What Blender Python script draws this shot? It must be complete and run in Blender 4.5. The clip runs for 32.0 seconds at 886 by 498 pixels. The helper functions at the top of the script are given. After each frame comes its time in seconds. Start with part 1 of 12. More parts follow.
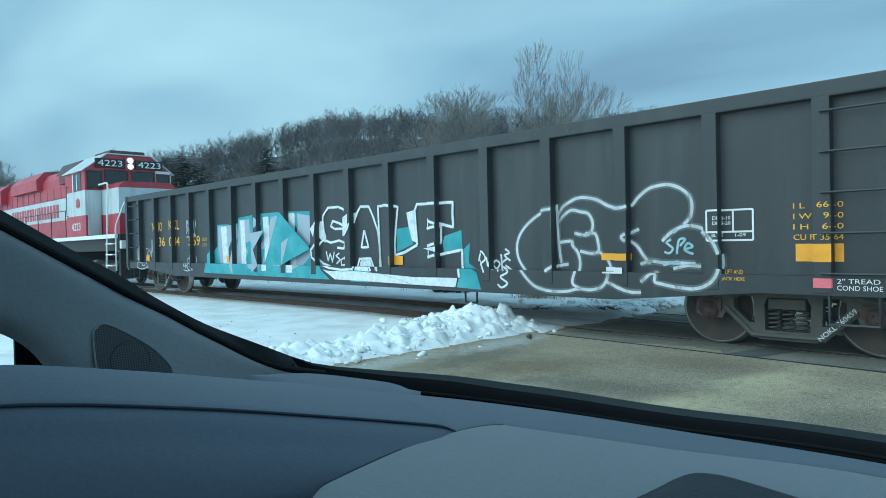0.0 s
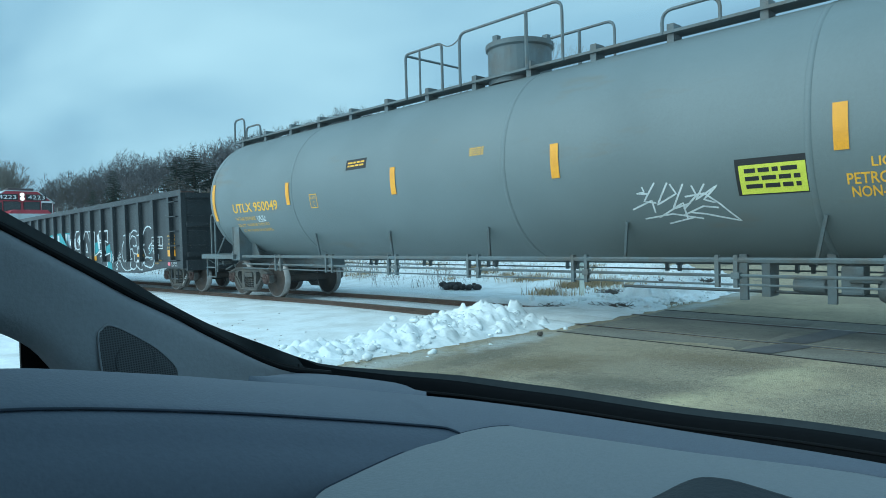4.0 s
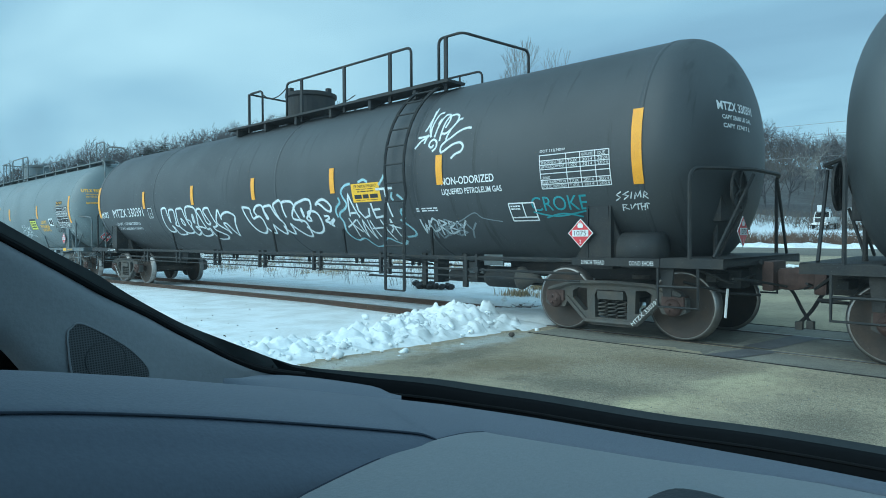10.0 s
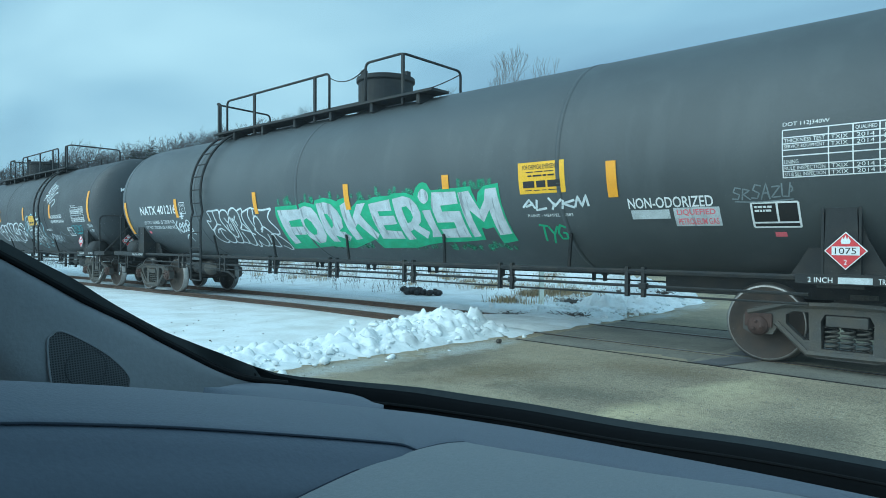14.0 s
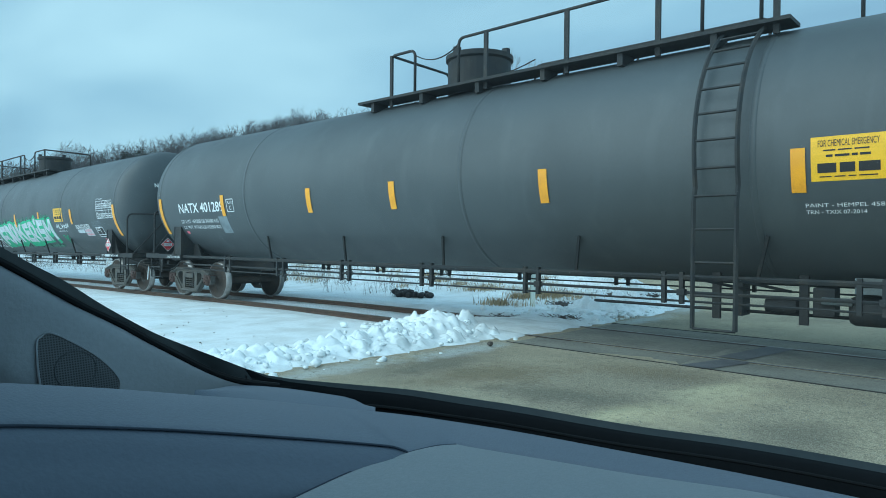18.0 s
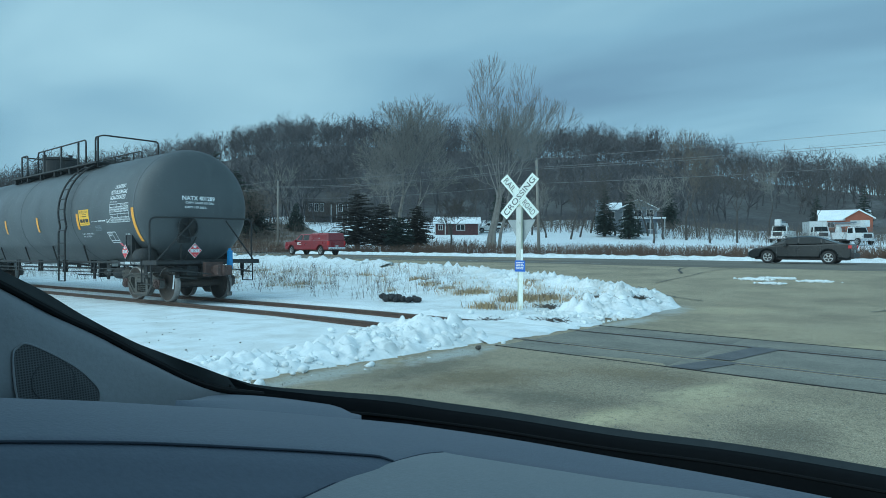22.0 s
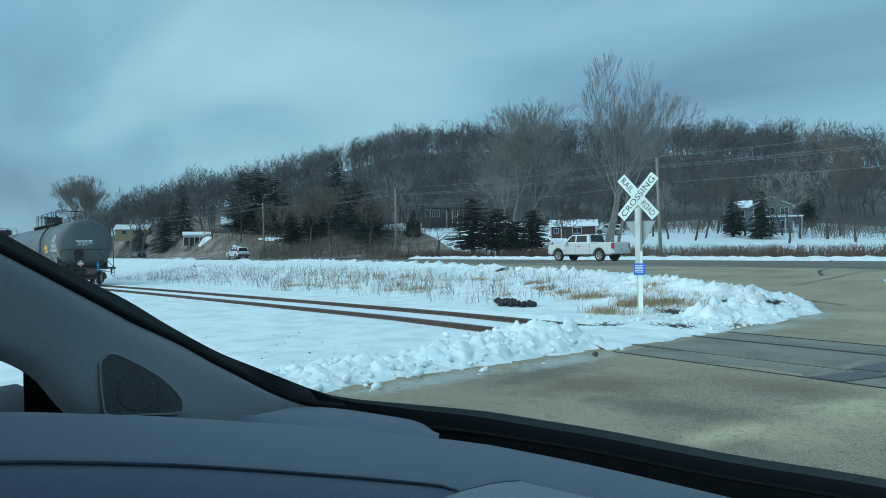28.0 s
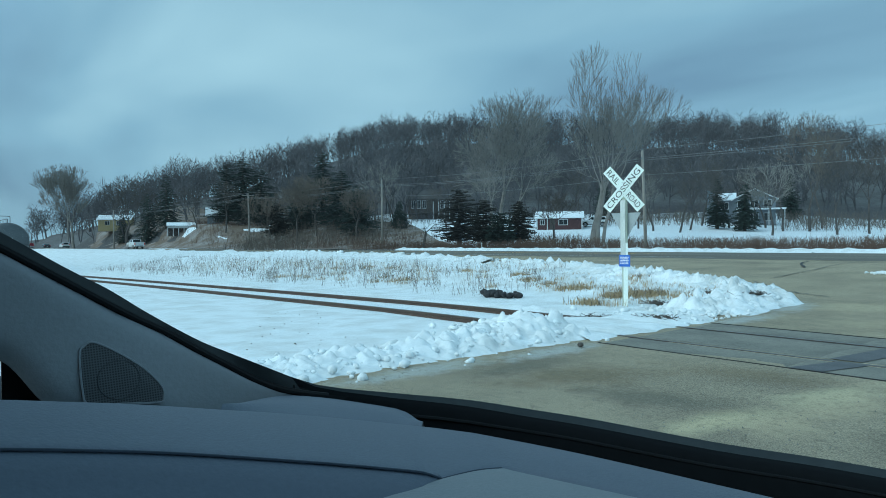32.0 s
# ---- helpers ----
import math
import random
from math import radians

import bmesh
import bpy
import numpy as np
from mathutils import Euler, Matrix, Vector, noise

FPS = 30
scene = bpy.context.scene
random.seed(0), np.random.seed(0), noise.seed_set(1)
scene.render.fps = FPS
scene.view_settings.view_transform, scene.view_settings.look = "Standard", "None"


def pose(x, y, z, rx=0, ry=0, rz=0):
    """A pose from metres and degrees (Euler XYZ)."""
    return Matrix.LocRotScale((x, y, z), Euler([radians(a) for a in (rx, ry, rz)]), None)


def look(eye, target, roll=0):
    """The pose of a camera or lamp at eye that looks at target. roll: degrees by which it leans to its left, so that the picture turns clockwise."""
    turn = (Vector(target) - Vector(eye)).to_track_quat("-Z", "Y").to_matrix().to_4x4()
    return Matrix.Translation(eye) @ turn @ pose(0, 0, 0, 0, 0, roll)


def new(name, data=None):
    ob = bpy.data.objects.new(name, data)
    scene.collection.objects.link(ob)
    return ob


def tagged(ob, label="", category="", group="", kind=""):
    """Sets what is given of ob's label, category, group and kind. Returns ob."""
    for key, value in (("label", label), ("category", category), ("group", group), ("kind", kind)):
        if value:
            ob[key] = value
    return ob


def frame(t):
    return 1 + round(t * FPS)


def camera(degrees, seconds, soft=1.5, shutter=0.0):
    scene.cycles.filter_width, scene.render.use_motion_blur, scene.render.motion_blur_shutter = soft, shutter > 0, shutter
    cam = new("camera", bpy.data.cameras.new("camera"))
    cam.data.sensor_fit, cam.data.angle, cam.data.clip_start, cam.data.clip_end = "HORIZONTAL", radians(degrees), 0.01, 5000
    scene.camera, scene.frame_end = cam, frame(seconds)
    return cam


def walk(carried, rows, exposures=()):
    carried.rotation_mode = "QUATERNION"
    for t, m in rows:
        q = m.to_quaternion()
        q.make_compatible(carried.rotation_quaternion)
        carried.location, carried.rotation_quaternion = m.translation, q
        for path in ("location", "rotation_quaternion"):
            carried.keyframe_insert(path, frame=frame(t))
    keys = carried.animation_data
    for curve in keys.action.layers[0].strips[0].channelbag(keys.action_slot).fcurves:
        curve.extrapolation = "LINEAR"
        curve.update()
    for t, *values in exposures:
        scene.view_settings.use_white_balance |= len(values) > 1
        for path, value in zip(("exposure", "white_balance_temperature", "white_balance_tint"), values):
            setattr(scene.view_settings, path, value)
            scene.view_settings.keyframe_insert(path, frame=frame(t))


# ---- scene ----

# The world: x runs along the railway (the train goes towards -x), y across it, z up from the rail top.
cam = camera(67.9, 32.0, soft=0.9)
PATH = [
    (0, pose(-0.008, -0.018, 1.409, 88.90, 1.00, 45.12)),
    (0.5, pose(-0.008, -0.017, 1.409, 88.53, 1.10, 44.97)),
    (1, pose(-0.007, -0.018, 1.410, 88.42, 1.18, 44.93)),
    (1.5, pose(-0.007, -0.017, 1.409, 88.51, 1.08, 44.91)),
    (2, pose(-0.010, -0.017, 1.410, 88.61, 1.14, 45.52)),
    (2.5, pose(-0.011, -0.014, 1.409, 88.90, 1.23, 46.65)),
    (4.5, pose(-0.008, -0.010, 1.411, 88.68, 1.41, 45.72)),
    (5, pose(-0.009, -0.011, 1.412, 88.70, 1.32, 45.49)),
    (5.5, pose(-0.012, -0.011, 1.413, 88.71, 0.95, 45.33)),
    (6, pose(-0.012, -0.011, 1.413, 88.70, 0.89, 45.24)),
    (6.5, pose(-0.011, -0.012, 1.413, 88.73, 0.65, 45.09)),
    (7, pose(-0.011, -0.011, 1.413, 88.64, 0.52, 44.66)),
    (7.5, pose(-0.012, -0.010, 1.411, 88.51, 0.49, 44.44)),
    (8, pose(-0.007, -0.011, 1.413, 88.50, 0.29, 44.14)),
    (8.5, pose(-0.009, -0.012, 1.414, 88.54, 0.29, 43.94)),
    (9, pose(-0.009, -0.012, 1.415, 88.51, 0.13, 43.85)),
    (9.5, pose(-0.007, -0.014, 1.416, 88.51, 0.04, 43.76)),
    (10, pose(-0.011, -0.014, 1.416, 88.60, -0.00, 43.75)),
    (10.5, pose(-0.011, -0.014, 1.415, 88.68, -0.03, 43.72)),
    (11, pose(-0.009, -0.015, 1.417, 88.70, -0.05, 43.65)),
    (11.5, pose(-0.011, -0.014, 1.416, 88.90, -0.08, 43.60)),
    (12, pose(-0.011, -0.013, 1.417, 88.89, -0.20, 43.58)),
    (12.5, pose(-0.009, -0.014, 1.417, 88.90, -0.31, 43.36)),
    (13, pose(-0.009, -0.012, 1.417, 88.93, -0.39, 43.23)),
    (13.5, pose(-0.006, -0.014, 1.419, 89.03, -0.50, 42.97)),
    (14, pose(-0.005, -0.013, 1.420, 89.12, -0.46, 42.74)),
    (14.5, pose(-0.006, -0.012, 1.419, 89.16, -0.47, 42.68)),
    (15, pose(-0.005, -0.013, 1.418, 89.15, -0.55, 42.56)),
    (15.5, pose(-0.002, -0.013, 1.420, 89.12, -0.44, 42.42)),
    (17.5, pose(-0.006, -0.014, 1.420, 89.31, -0.55, 41.97)),
    (18, pose(-0.005, -0.014, 1.420, 89.34, -0.65, 42.01)),
    (18.5, pose(-0.008, -0.013, 1.420, 89.34, -0.67, 42.07)),
    (19, pose(-0.009, -0.013, 1.421, 89.44, -0.73, 42.17)),
    (19.5, pose(-0.006, -0.012, 1.421, 89.48, -0.35, 42.14)),
    (20, pose(-0.005, -0.011, 1.422, 89.38, 0.01, 41.65)),
    (20.5, pose(-0.005, -0.012, 1.421, 89.53, -0.21, 41.36)),
    (21, pose(-0.004, -0.010, 1.422, 89.67, -0.21, 40.73)),
    (21.5, pose(-0.006, -0.011, 1.422, 89.73, -0.23, 40.48)),
    (22, pose(-0.008, -0.008, 1.421, 89.70, -0.15, 40.90)),
    (22.5, pose(-0.010, 0.002, 1.424, 89.76, -0.21, 41.33)),
    (23, pose(-0.009, 0.024, 1.421, 89.39, 0.05, 41.70)),
    (23.5, pose(-0.017, 0.032, 1.420, 89.33, 0.23, 44.17)),
    (24, pose(-0.021, 0.035, 1.421, 89.91, 0.48, 46.85)),
    (24.5, pose(-0.023, 0.041, 1.423, 90.10, 0.38, 49.62)),
    (25, pose(-0.021, 0.045, 1.425, 90.42, 0.21, 50.72)),
    (25.5, pose(-0.017, 0.046, 1.425, 90.42, 0.31, 51.72)),
    (27.5, pose(-0.016, 0.050, 1.426, 90.22, 0.70, 50.98)),
    (28, pose(-0.016, 0.050, 1.423, 90.12, 0.69, 50.93)),
    (28.5, pose(-0.018, 0.051, 1.422, 89.83, 0.71, 50.70)),
    (29, pose(-0.019, 0.051, 1.421, 89.64, 0.62, 50.44)),
    (29.5, pose(-0.018, 0.050, 1.422, 89.56, 0.59, 50.23)),
    (30, pose(-0.019, 0.052, 1.421, 89.54, 0.65, 50.07)),
    (30.5, pose(-0.017, 0.052, 1.421, 89.42, 0.67, 50.13)),
    (31, pose(-0.017, 0.052, 1.420, 89.34, 0.66, 50.10)),
    (31.5, pose(-0.016, 0.052, 1.421, 89.33, 0.58, 50.00)),
    (32, pose(-0.016, 0.053, 1.420, 89.36, 0.56, 49.75)),
]

walk(cam, PATH, [(0.0, 0.13, 6040, -2), (2.0, 0.15, 6040, -2), (18.0, 0.18, 6040, -2), (19.5, 0.09, 6040, -2), (21.0, -0.06, 6000, -2), (23.0, -0.14, 5980, -2), (32.0, -0.14, 5980, -2)])

# ---- world and light: a cloudy winter afternoon ----
world = bpy.data.worlds.new("winter_sky")
scene.world = world
world.use_nodes = True
wn, wl = world.node_tree.nodes, world.node_tree.links
wn.clear()
w_out = wn.new("ShaderNodeOutputWorld")
w_bg = wn.new("ShaderNodeBackground")
w_sky = wn.new("ShaderNodeTexSky")
w_sky.sky_type, w_sky.sun_disc = "NISHITA", False
w_sky.sun_elevation, w_sky.sun_rotation = radians(33), radians(197)
w_geo = wn.new("ShaderNodeTexCoord")
w_sep = wn.new("ShaderNodeSeparateXYZ")
wl.new(w_geo.outputs["Generated"], w_sep.inputs[0])
# cloud deck: the direction is divided by its height, so that clouds flatten towards the horizon
w_h = wn.new("ShaderNodeMath")
w_h.operation, w_h.inputs[1].default_value = "MAXIMUM", 0.0
wl.new(w_sep.outputs[2], w_h.inputs[0])
w_h2 = wn.new("ShaderNodeMath")
w_h2.operation, w_h2.inputs[1].default_value = "ADD", 0.16
wl.new(w_h.outputs[0], w_h2.inputs[0])
w_div = wn.new("ShaderNodeVectorMath")
w_div.operation = "DIVIDE"
w_comb = wn.new("ShaderNodeCombineXYZ")
for i in range(3):
    wl.new(w_h2.outputs[0], w_comb.inputs[i])
wl.new(w_geo.outputs["Generated"], w_div.inputs[0])
wl.new(w_comb.outputs[0], w_div.inputs[1])
w_map = wn.new("ShaderNodeMapping")
w_map.inputs["Rotation"].default_value = (0, 0, radians(28))
w_map.inputs["Location"].default_value = (0.35, 0.1, 0)
w_map.inputs["Scale"].default_value = (0.55, 1.15, 0.25)
wl.new(w_div.outputs[0], w_map.inputs[0])
w_noise = wn.new("ShaderNodeTexNoise")
w_noise.inputs["Scale"].default_value = 0.75
w_noise.inputs["Detail"].default_value = 5.0
w_noise.inputs["Roughness"].default_value = 0.45
w_noise.inputs["Distortion"].default_value = 0.4
wl.new(w_map.outputs[0], w_noise.inputs["Vector"])
w_ramp = wn.new("ShaderNodeValToRGB")
w_ramp.color_ramp.elements[0].position, w_ramp.color_ramp.elements[0].color = 0.30, (0.148, 0.249, 0.364, 1)
w_ramp.color_ramp.elements[1].position, w_ramp.color_ramp.elements[1].color = 0.72, (0.425, 0.615, 0.715, 1)
e = w_ramp.color_ramp.elements.new(0.5)
e.color = (0.250, 0.411, 0.535, 1)
wl.new(w_noise.outputs["Fac"], w_ramp.inputs[0])
w_mix = wn.new("ShaderNodeMixRGB")
w_mix.inputs[0].default_value = 0.90
w_scale = wn.new("ShaderNodeMixRGB")
w_scale.blend_type, w_scale.inputs[0].default_value = "MULTIPLY", 1.0
w_scale.inputs[2].default_value = (0.10, 0.10, 0.10, 1)
wl.new(w_sky.outputs[0], w_scale.inputs[1])
wl.new(w_scale.outputs[0], w_mix.inputs[1])
wl.new(w_ramp.outputs[0], w_mix.inputs[2])
# the cloud deck is thinner, and brighter, towards the open side beyond the crossing
w_dot = wn.new("ShaderNodeVectorMath")
w_dot.operation, w_dot.inputs[1].default_value = "DOT_PRODUCT", (0.86, 0.30, 0.15)
wl.new(w_geo.outputs["Generated"], w_dot.inputs[0])
w_thin = wn.new("ShaderNodeMapRange")
w_thin.inputs["From Min"].default_value, w_thin.inputs["From Max"].default_value = 0.55, 0.97
w_thin.inputs["To Min"].default_value, w_thin.inputs["To Max"].default_value = 1.08, 2.05
wl.new(w_dot.outputs["Value"], w_thin.inputs[0])
w_lift = wn.new("ShaderNodeVectorMath")
w_lift.operation = "SCALE"
wl.new(w_mix.outputs[0], w_lift.inputs[0])
wl.new(w_thin.outputs[0], w_lift.inputs["Scale"])
# the hidden sun whitens the clouds round its place, behind the camera
w_near = wn.new("ShaderNodeVectorMath")
w_near.operation, w_near.inputs[1].default_value = "DOT_PRODUCT", (-0.25, -0.80, 0.54)
wl.new(w_geo.outputs["Generated"], w_near.inputs[0])
w_glow = wn.new("ShaderNodeMapRange")
w_glow.inputs["From Min"].default_value, w_glow.inputs["From Max"].default_value = 0.25, 1.0
w_glow.inputs["To Min"].default_value, w_glow.inputs["To Max"].default_value = 1.0, 2.4
wl.new(w_near.outputs["Value"], w_glow.inputs[0])
w_white = wn.new("ShaderNodeVectorMath")
w_white.operation = "SCALE"
wl.new(w_lift.outputs[0], w_white.inputs[0])
wl.new(w_glow.outputs[0], w_white.inputs["Scale"])
wl.new(w_white.outputs[0], w_bg.inputs[0])
w_bg.inputs[1].default_value = 1.16
wl.new(w_bg.outputs[0], w_out.inputs[0])

sun_data = bpy.data.lights.new("sun", "SUN")
sun_data.energy, sun_data.angle, sun_data.color = 1.30, radians(80), (1.0, 0.95, 0.86)
sun = new("sun", sun_data)
sun.matrix_basis = look((-15, -49, 33), (0, 0, 0))
scene.view_settings.exposure = 0.0


# ---- materials ----
def mat(name, base, rough=0.6, metal=0.0, second=None, scale=3.0, amount=0.35, fine=40.0, fine_amount=0.15, bump=0.15, bump_scale=60.0, stretch=(1, 1, 1), spec=0.5, vary=0.0, emit=None):
    """A surface with colour that varies at two scales, fine relief and uneven gloss."""
    m = bpy.data.materials.new(name)
    m.use_nodes = True
    n, l = m.node_tree.nodes, m.node_tree.links
    b = n["Principled BSDF"]
    tc = n.new("ShaderNodeTexCoord")
    mp = n.new("ShaderNodeMapping")
    mp.inputs["Scale"].default_value = stretch
    l.new(tc.outputs["Object"], mp.inputs[0])
    big, small = n.new("ShaderNodeTexNoise"), n.new("ShaderNodeTexNoise")
    big.inputs["Scale"].default_value, big.inputs["Detail"].default_value = scale, 5
    small.inputs["Scale"].default_value, small.inputs["Detail"].default_value = fine, 3
    l.new(mp.outputs[0], big.inputs["Vector"])
    l.new(mp.outputs[0], small.inputs["Vector"])
    ramp = n.new("ShaderNodeValToRGB")
    ramp.color_ramp.elements[0].position, ramp.color_ramp.elements[1].position = 0.42, 0.68
    l.new(big.outputs["Fac"], ramp.inputs[0])
    k = n.new("ShaderNodeMath")
    k.operation, k.inputs[1].default_value = "MULTIPLY", amount
    l.new(ramp.outputs[0], k.inputs[0])
    mix = n.new("ShaderNodeMixRGB")
    mix.inputs[1].default_value = (*base, 1)
    mix.inputs[2].default_value = (*(second or [c * 0.55 for c in base]), 1)
    l.new(k.outputs[0], mix.inputs[0])
    hs = n.new("ShaderNodeHueSaturation")
    mr = n.new("ShaderNodeMapRange")
    mr.inputs["From Min"].default_value, mr.inputs["From Max"].default_value = 0.25, 0.75
    mr.inputs["To Min"].default_value, mr.inputs["To Max"].default_value = 1 - fine_amount, 1 + fine_amount
    l.new(small.outputs["Fac"], mr.inputs["Value"])
    l.new(mix.outputs[0], hs.inputs["Color"])
    if vary:
        oi = n.new("ShaderNodeObjectInfo")
        mv = n.new("ShaderNodeMapRange")
        mv.inputs["To Min"].default_value, mv.inputs["To Max"].default_value = 1 - vary, 1 + vary
        l.new(oi.outputs["Random"], mv.inputs["Value"])
        mm = n.new("ShaderNodeMath")
        mm.operation = "MULTIPLY"
        l.new(mr.outputs[0], mm.inputs[0])
        l.new(mv.outputs[0], mm.inputs[1])
        l.new(mm.outputs[0], hs.inputs["Value"])
    else:
        l.new(mr.outputs[0], hs.inputs["Value"])
    l.new(hs.outputs[0], b.inputs["Base Color"])
    rr = n.new("ShaderNodeMapRange")
    rr.inputs["To Min"].default_value, rr.inputs["To Max"].default_value = max(0.02, rough - 0.12), min(1.0, rough + 0.12)
    l.new(big.outputs["Fac"], rr.inputs["Value"])
    l.new(rr.outputs[0], b.inputs["Roughness"])
    b.inputs["Metallic"].default_value = metal
    b.inputs["Specular IOR Level"].default_value = spec
    if bump:
        bn = n.new("ShaderNodeTexNoise")
        bn.inputs["Scale"].default_value, bn.inputs["Detail"].default_value = bump_scale, 4
        l.new(mp.outputs[0], bn.inputs["Vector"])
        bp = n.new("ShaderNodeBump")
        bp.inputs["Strength"].default_value, bp.inputs["Distance"].default_value = bump, 0.02
        l.new(bn.outputs["Fac"], bp.inputs["Height"])
        l.new(bp.outputs[0], b.inputs["Normal"])
    if emit:
        b.inputs["Emission Color"].default_value, b.inputs["Emission Strength"].default_value = (*emit[:3], 1), emit[3]
    return m


def streaked(m, colour, amount, scale=(1.2, 1.2, 0.12), low=0.52, high=0.66):
    """Adds runs down a surface (rust, wet or chalky streaks) over the colour that it has."""
    n, l = m.node_tree.nodes, m.node_tree.links
    b = n["Principled BSDF"]
    old = b.inputs["Base Color"].links[0].from_socket
    tc, mp, no, ra, mu, mx = (n.new("ShaderNode" + k) for k in ("TexCoord", "Mapping", "TexNoise", "ValToRGB", "Math", "MixRGB"))
    mp.inputs["Scale"].default_value = scale
    no.inputs["Scale"].default_value, no.inputs["Detail"].default_value, no.inputs["Roughness"].default_value = 2.2, 6, 0.6
    l.new(tc.outputs["Object"], mp.inputs[0])
    l.new(mp.outputs[0], no.inputs["Vector"])
    ra.color_ramp.elements[0].position, ra.color_ramp.elements[1].position = low, high
    l.new(no.outputs["Fac"], ra.inputs[0])
    mu.operation, mu.inputs[1].default_value = "MULTIPLY", amount
    l.new(ra.outputs[0], mu.inputs[0])
    l.new(mu.outputs[0], mx.inputs[0])
    l.new(old, mx.inputs[1])
    mx.inputs[2].default_value = (*colour, 1)
    l.new(mx.outputs[0], b.inputs["Base Color"])
    return m


def glass_pane(name, tint, gloss=0.06, glare=0.0):
    """Clear glass; the last value mixes in a pale translucent layer that imitates glare."""
    m = bpy.data.materials.new(name)
    m.use_nodes = True
    n, l = m.node_tree.nodes, m.node_tree.links
    n.clear()
    o, mx, tr, gl = (n.new("ShaderNode" + k) for k in ("OutputMaterial", "MixShader", "BsdfTransparent", "BsdfGlossy"))
    tr.inputs[0].default_value = (*tint, 1)
    gl.inputs["Roughness"].default_value = 0.03
    mx.inputs[0].default_value = gloss
    l.new(tr.outputs[0], mx.inputs[1])
    l.new(gl.outputs[0], mx.inputs[2])
    if glare:
        veil, mx2 = n.new("ShaderNodeBsdfTranslucent"), n.new("ShaderNodeMixShader")
        veil.inputs[0].default_value = (0.80, 0.80, 0.78, 1)
        mx2.inputs[0].default_value = glare
        l.new(mx.outputs[0], mx2.inputs[1])
        l.new(veil.outputs[0], mx2.inputs[2])
        l.new(mx2.outputs[0], o.inputs[0])
    else:
        l.new(mx.outputs[0], o.inputs[0])
    return m



def gritted(m, amount=0.8):
    """Pale dried road salt and ice caught on dirty castings, in small scattered flecks."""
    n, l = m.node_tree.nodes, m.node_tree.links
    b = n["Principled BSDF"]
    old = b.inputs["Base Color"].links[0].from_socket
    tc, mp, no, ra, mx = (n.new("ShaderNode" + k) for k in ("TexCoord", "Mapping", "TexNoise", "ValToRGB", "MixRGB"))
    mp.inputs["Scale"].default_value = (1, 1, 1.6)
    no.inputs["Scale"].default_value, no.inputs["Detail"].default_value = 9.0, 7.0
    no.inputs["Roughness"].default_value = 0.72
    ra.color_ramp.elements[0].position, ra.color_ramp.elements[1].position = 0.64, 0.76
    ra.color_ramp.elements[1].color = (amount, amount, amount, 1)
    l.new(tc.outputs["Object"], mp.inputs[0])
    l.new(mp.outputs[0], no.inputs["Vector"])
    l.new(no.outputs["Fac"], ra.inputs[0])
    l.new(ra.outputs[0], mx.inputs[0])
    l.new(old, mx.inputs[1])
    mx.inputs[2].default_value = (0.30, 0.30, 0.28, 1)
    l.new(mx.outputs[0], b.inputs["Base Color"])
    return m


M = {}
M["tank_slate"] = streaked(mat("tank_paint_slate", (0.060, 0.071, 0.076), 0.5, 0, (0.043, 0.052, 0.057), 0.7, 0.6, 30, 0.06, 0.04, 25), (0.10, 0.115, 0.12), 0.22)
M["tank_black"] = streaked(mat("tank_paint_black", (0.042, 0.048, 0.052), 0.55, 0, (0.031, 0.036, 0.040), 0.8, 0.6, 30, 0.06, 0.04, 25), (0.010, 0.013, 0.015), 0.55, (3.4, 0.5, 0.10), 0.60, 0.66)
M["tank_grey"] = streaked(mat("tank_paint_grey", (0.150, 0.185, 0.190), 0.5, 0, (0.120, 0.150, 0.155), 0.6, 0.6, 30, 0.06, 0.04, 25), (0.16, 0.105, 0.055), 0.50, (0.22, 0.5, 0.9), 0.60, 0.74)
M["car_black"] = streaked(mat("freight_black_paint", (0.019, 0.025, 0.029), 0.50, 0, (0.032, 0.039, 0.044), 1.5, 0.5, 40, 0.10, 0.10, 30), (0.058, 0.066, 0.070), 0.30)
M["frame_black"] = gritted(mat("underframe_black", (0.022, 0.025, 0.027), 0.65, 0, (0.046, 0.042, 0.037), 4, 0.7, 60, 0.2, 0.2, 60, spec=0.3), 0.3)
M["frame_grey"] = mat("underframe_grey", (0.105, 0.135, 0.145), 0.55, 0, (0.10, 0.075, 0.05), 4, 0.5, 60, 0.15, 0.15, 60)
M["truck_steel"] = gritted(mat("cast_truck_steel", (0.076, 0.076, 0.072), 0.8, 0, (0.112, 0.098, 0.080), 5, 0.8, 70, 0.25, 0.3, 60))
M["wheel_steel"] = mat("wheel_steel", (0.052, 0.043, 0.037), 0.8, 0.0, (0.092, 0.064, 0.048), 5, 0.6, 60, 0.15, 0.12, 60)
M["tread"] = mat("polished_wheel_tread", (0.30, 0.29, 0.28), 0.38, 0.9, (0.15, 0.135, 0.12), 8, 0.4, 60, 0.1, 0.02, 50)
M["rust_red"] = mat("rust_red_steel", (0.078, 0.044, 0.036), 0.75, 0, (0.048, 0.030, 0.025), 9, 0.7, 90, 0.2, 0.2, 80)
M["rail_rust"] = mat("rusty_rail", (0.075, 0.045, 0.030), 0.8, 0.0, (0.045, 0.030, 0.022), 7, 0.6, 90, 0.2, 0.2, 80)
M["rail_top"] = mat("worn_rail_head", (0.20, 0.185, 0.17), 0.42, 0.8, (0.12, 0.10, 0.08), 8, 0.5, 80, 0.1, 0.03, 60)
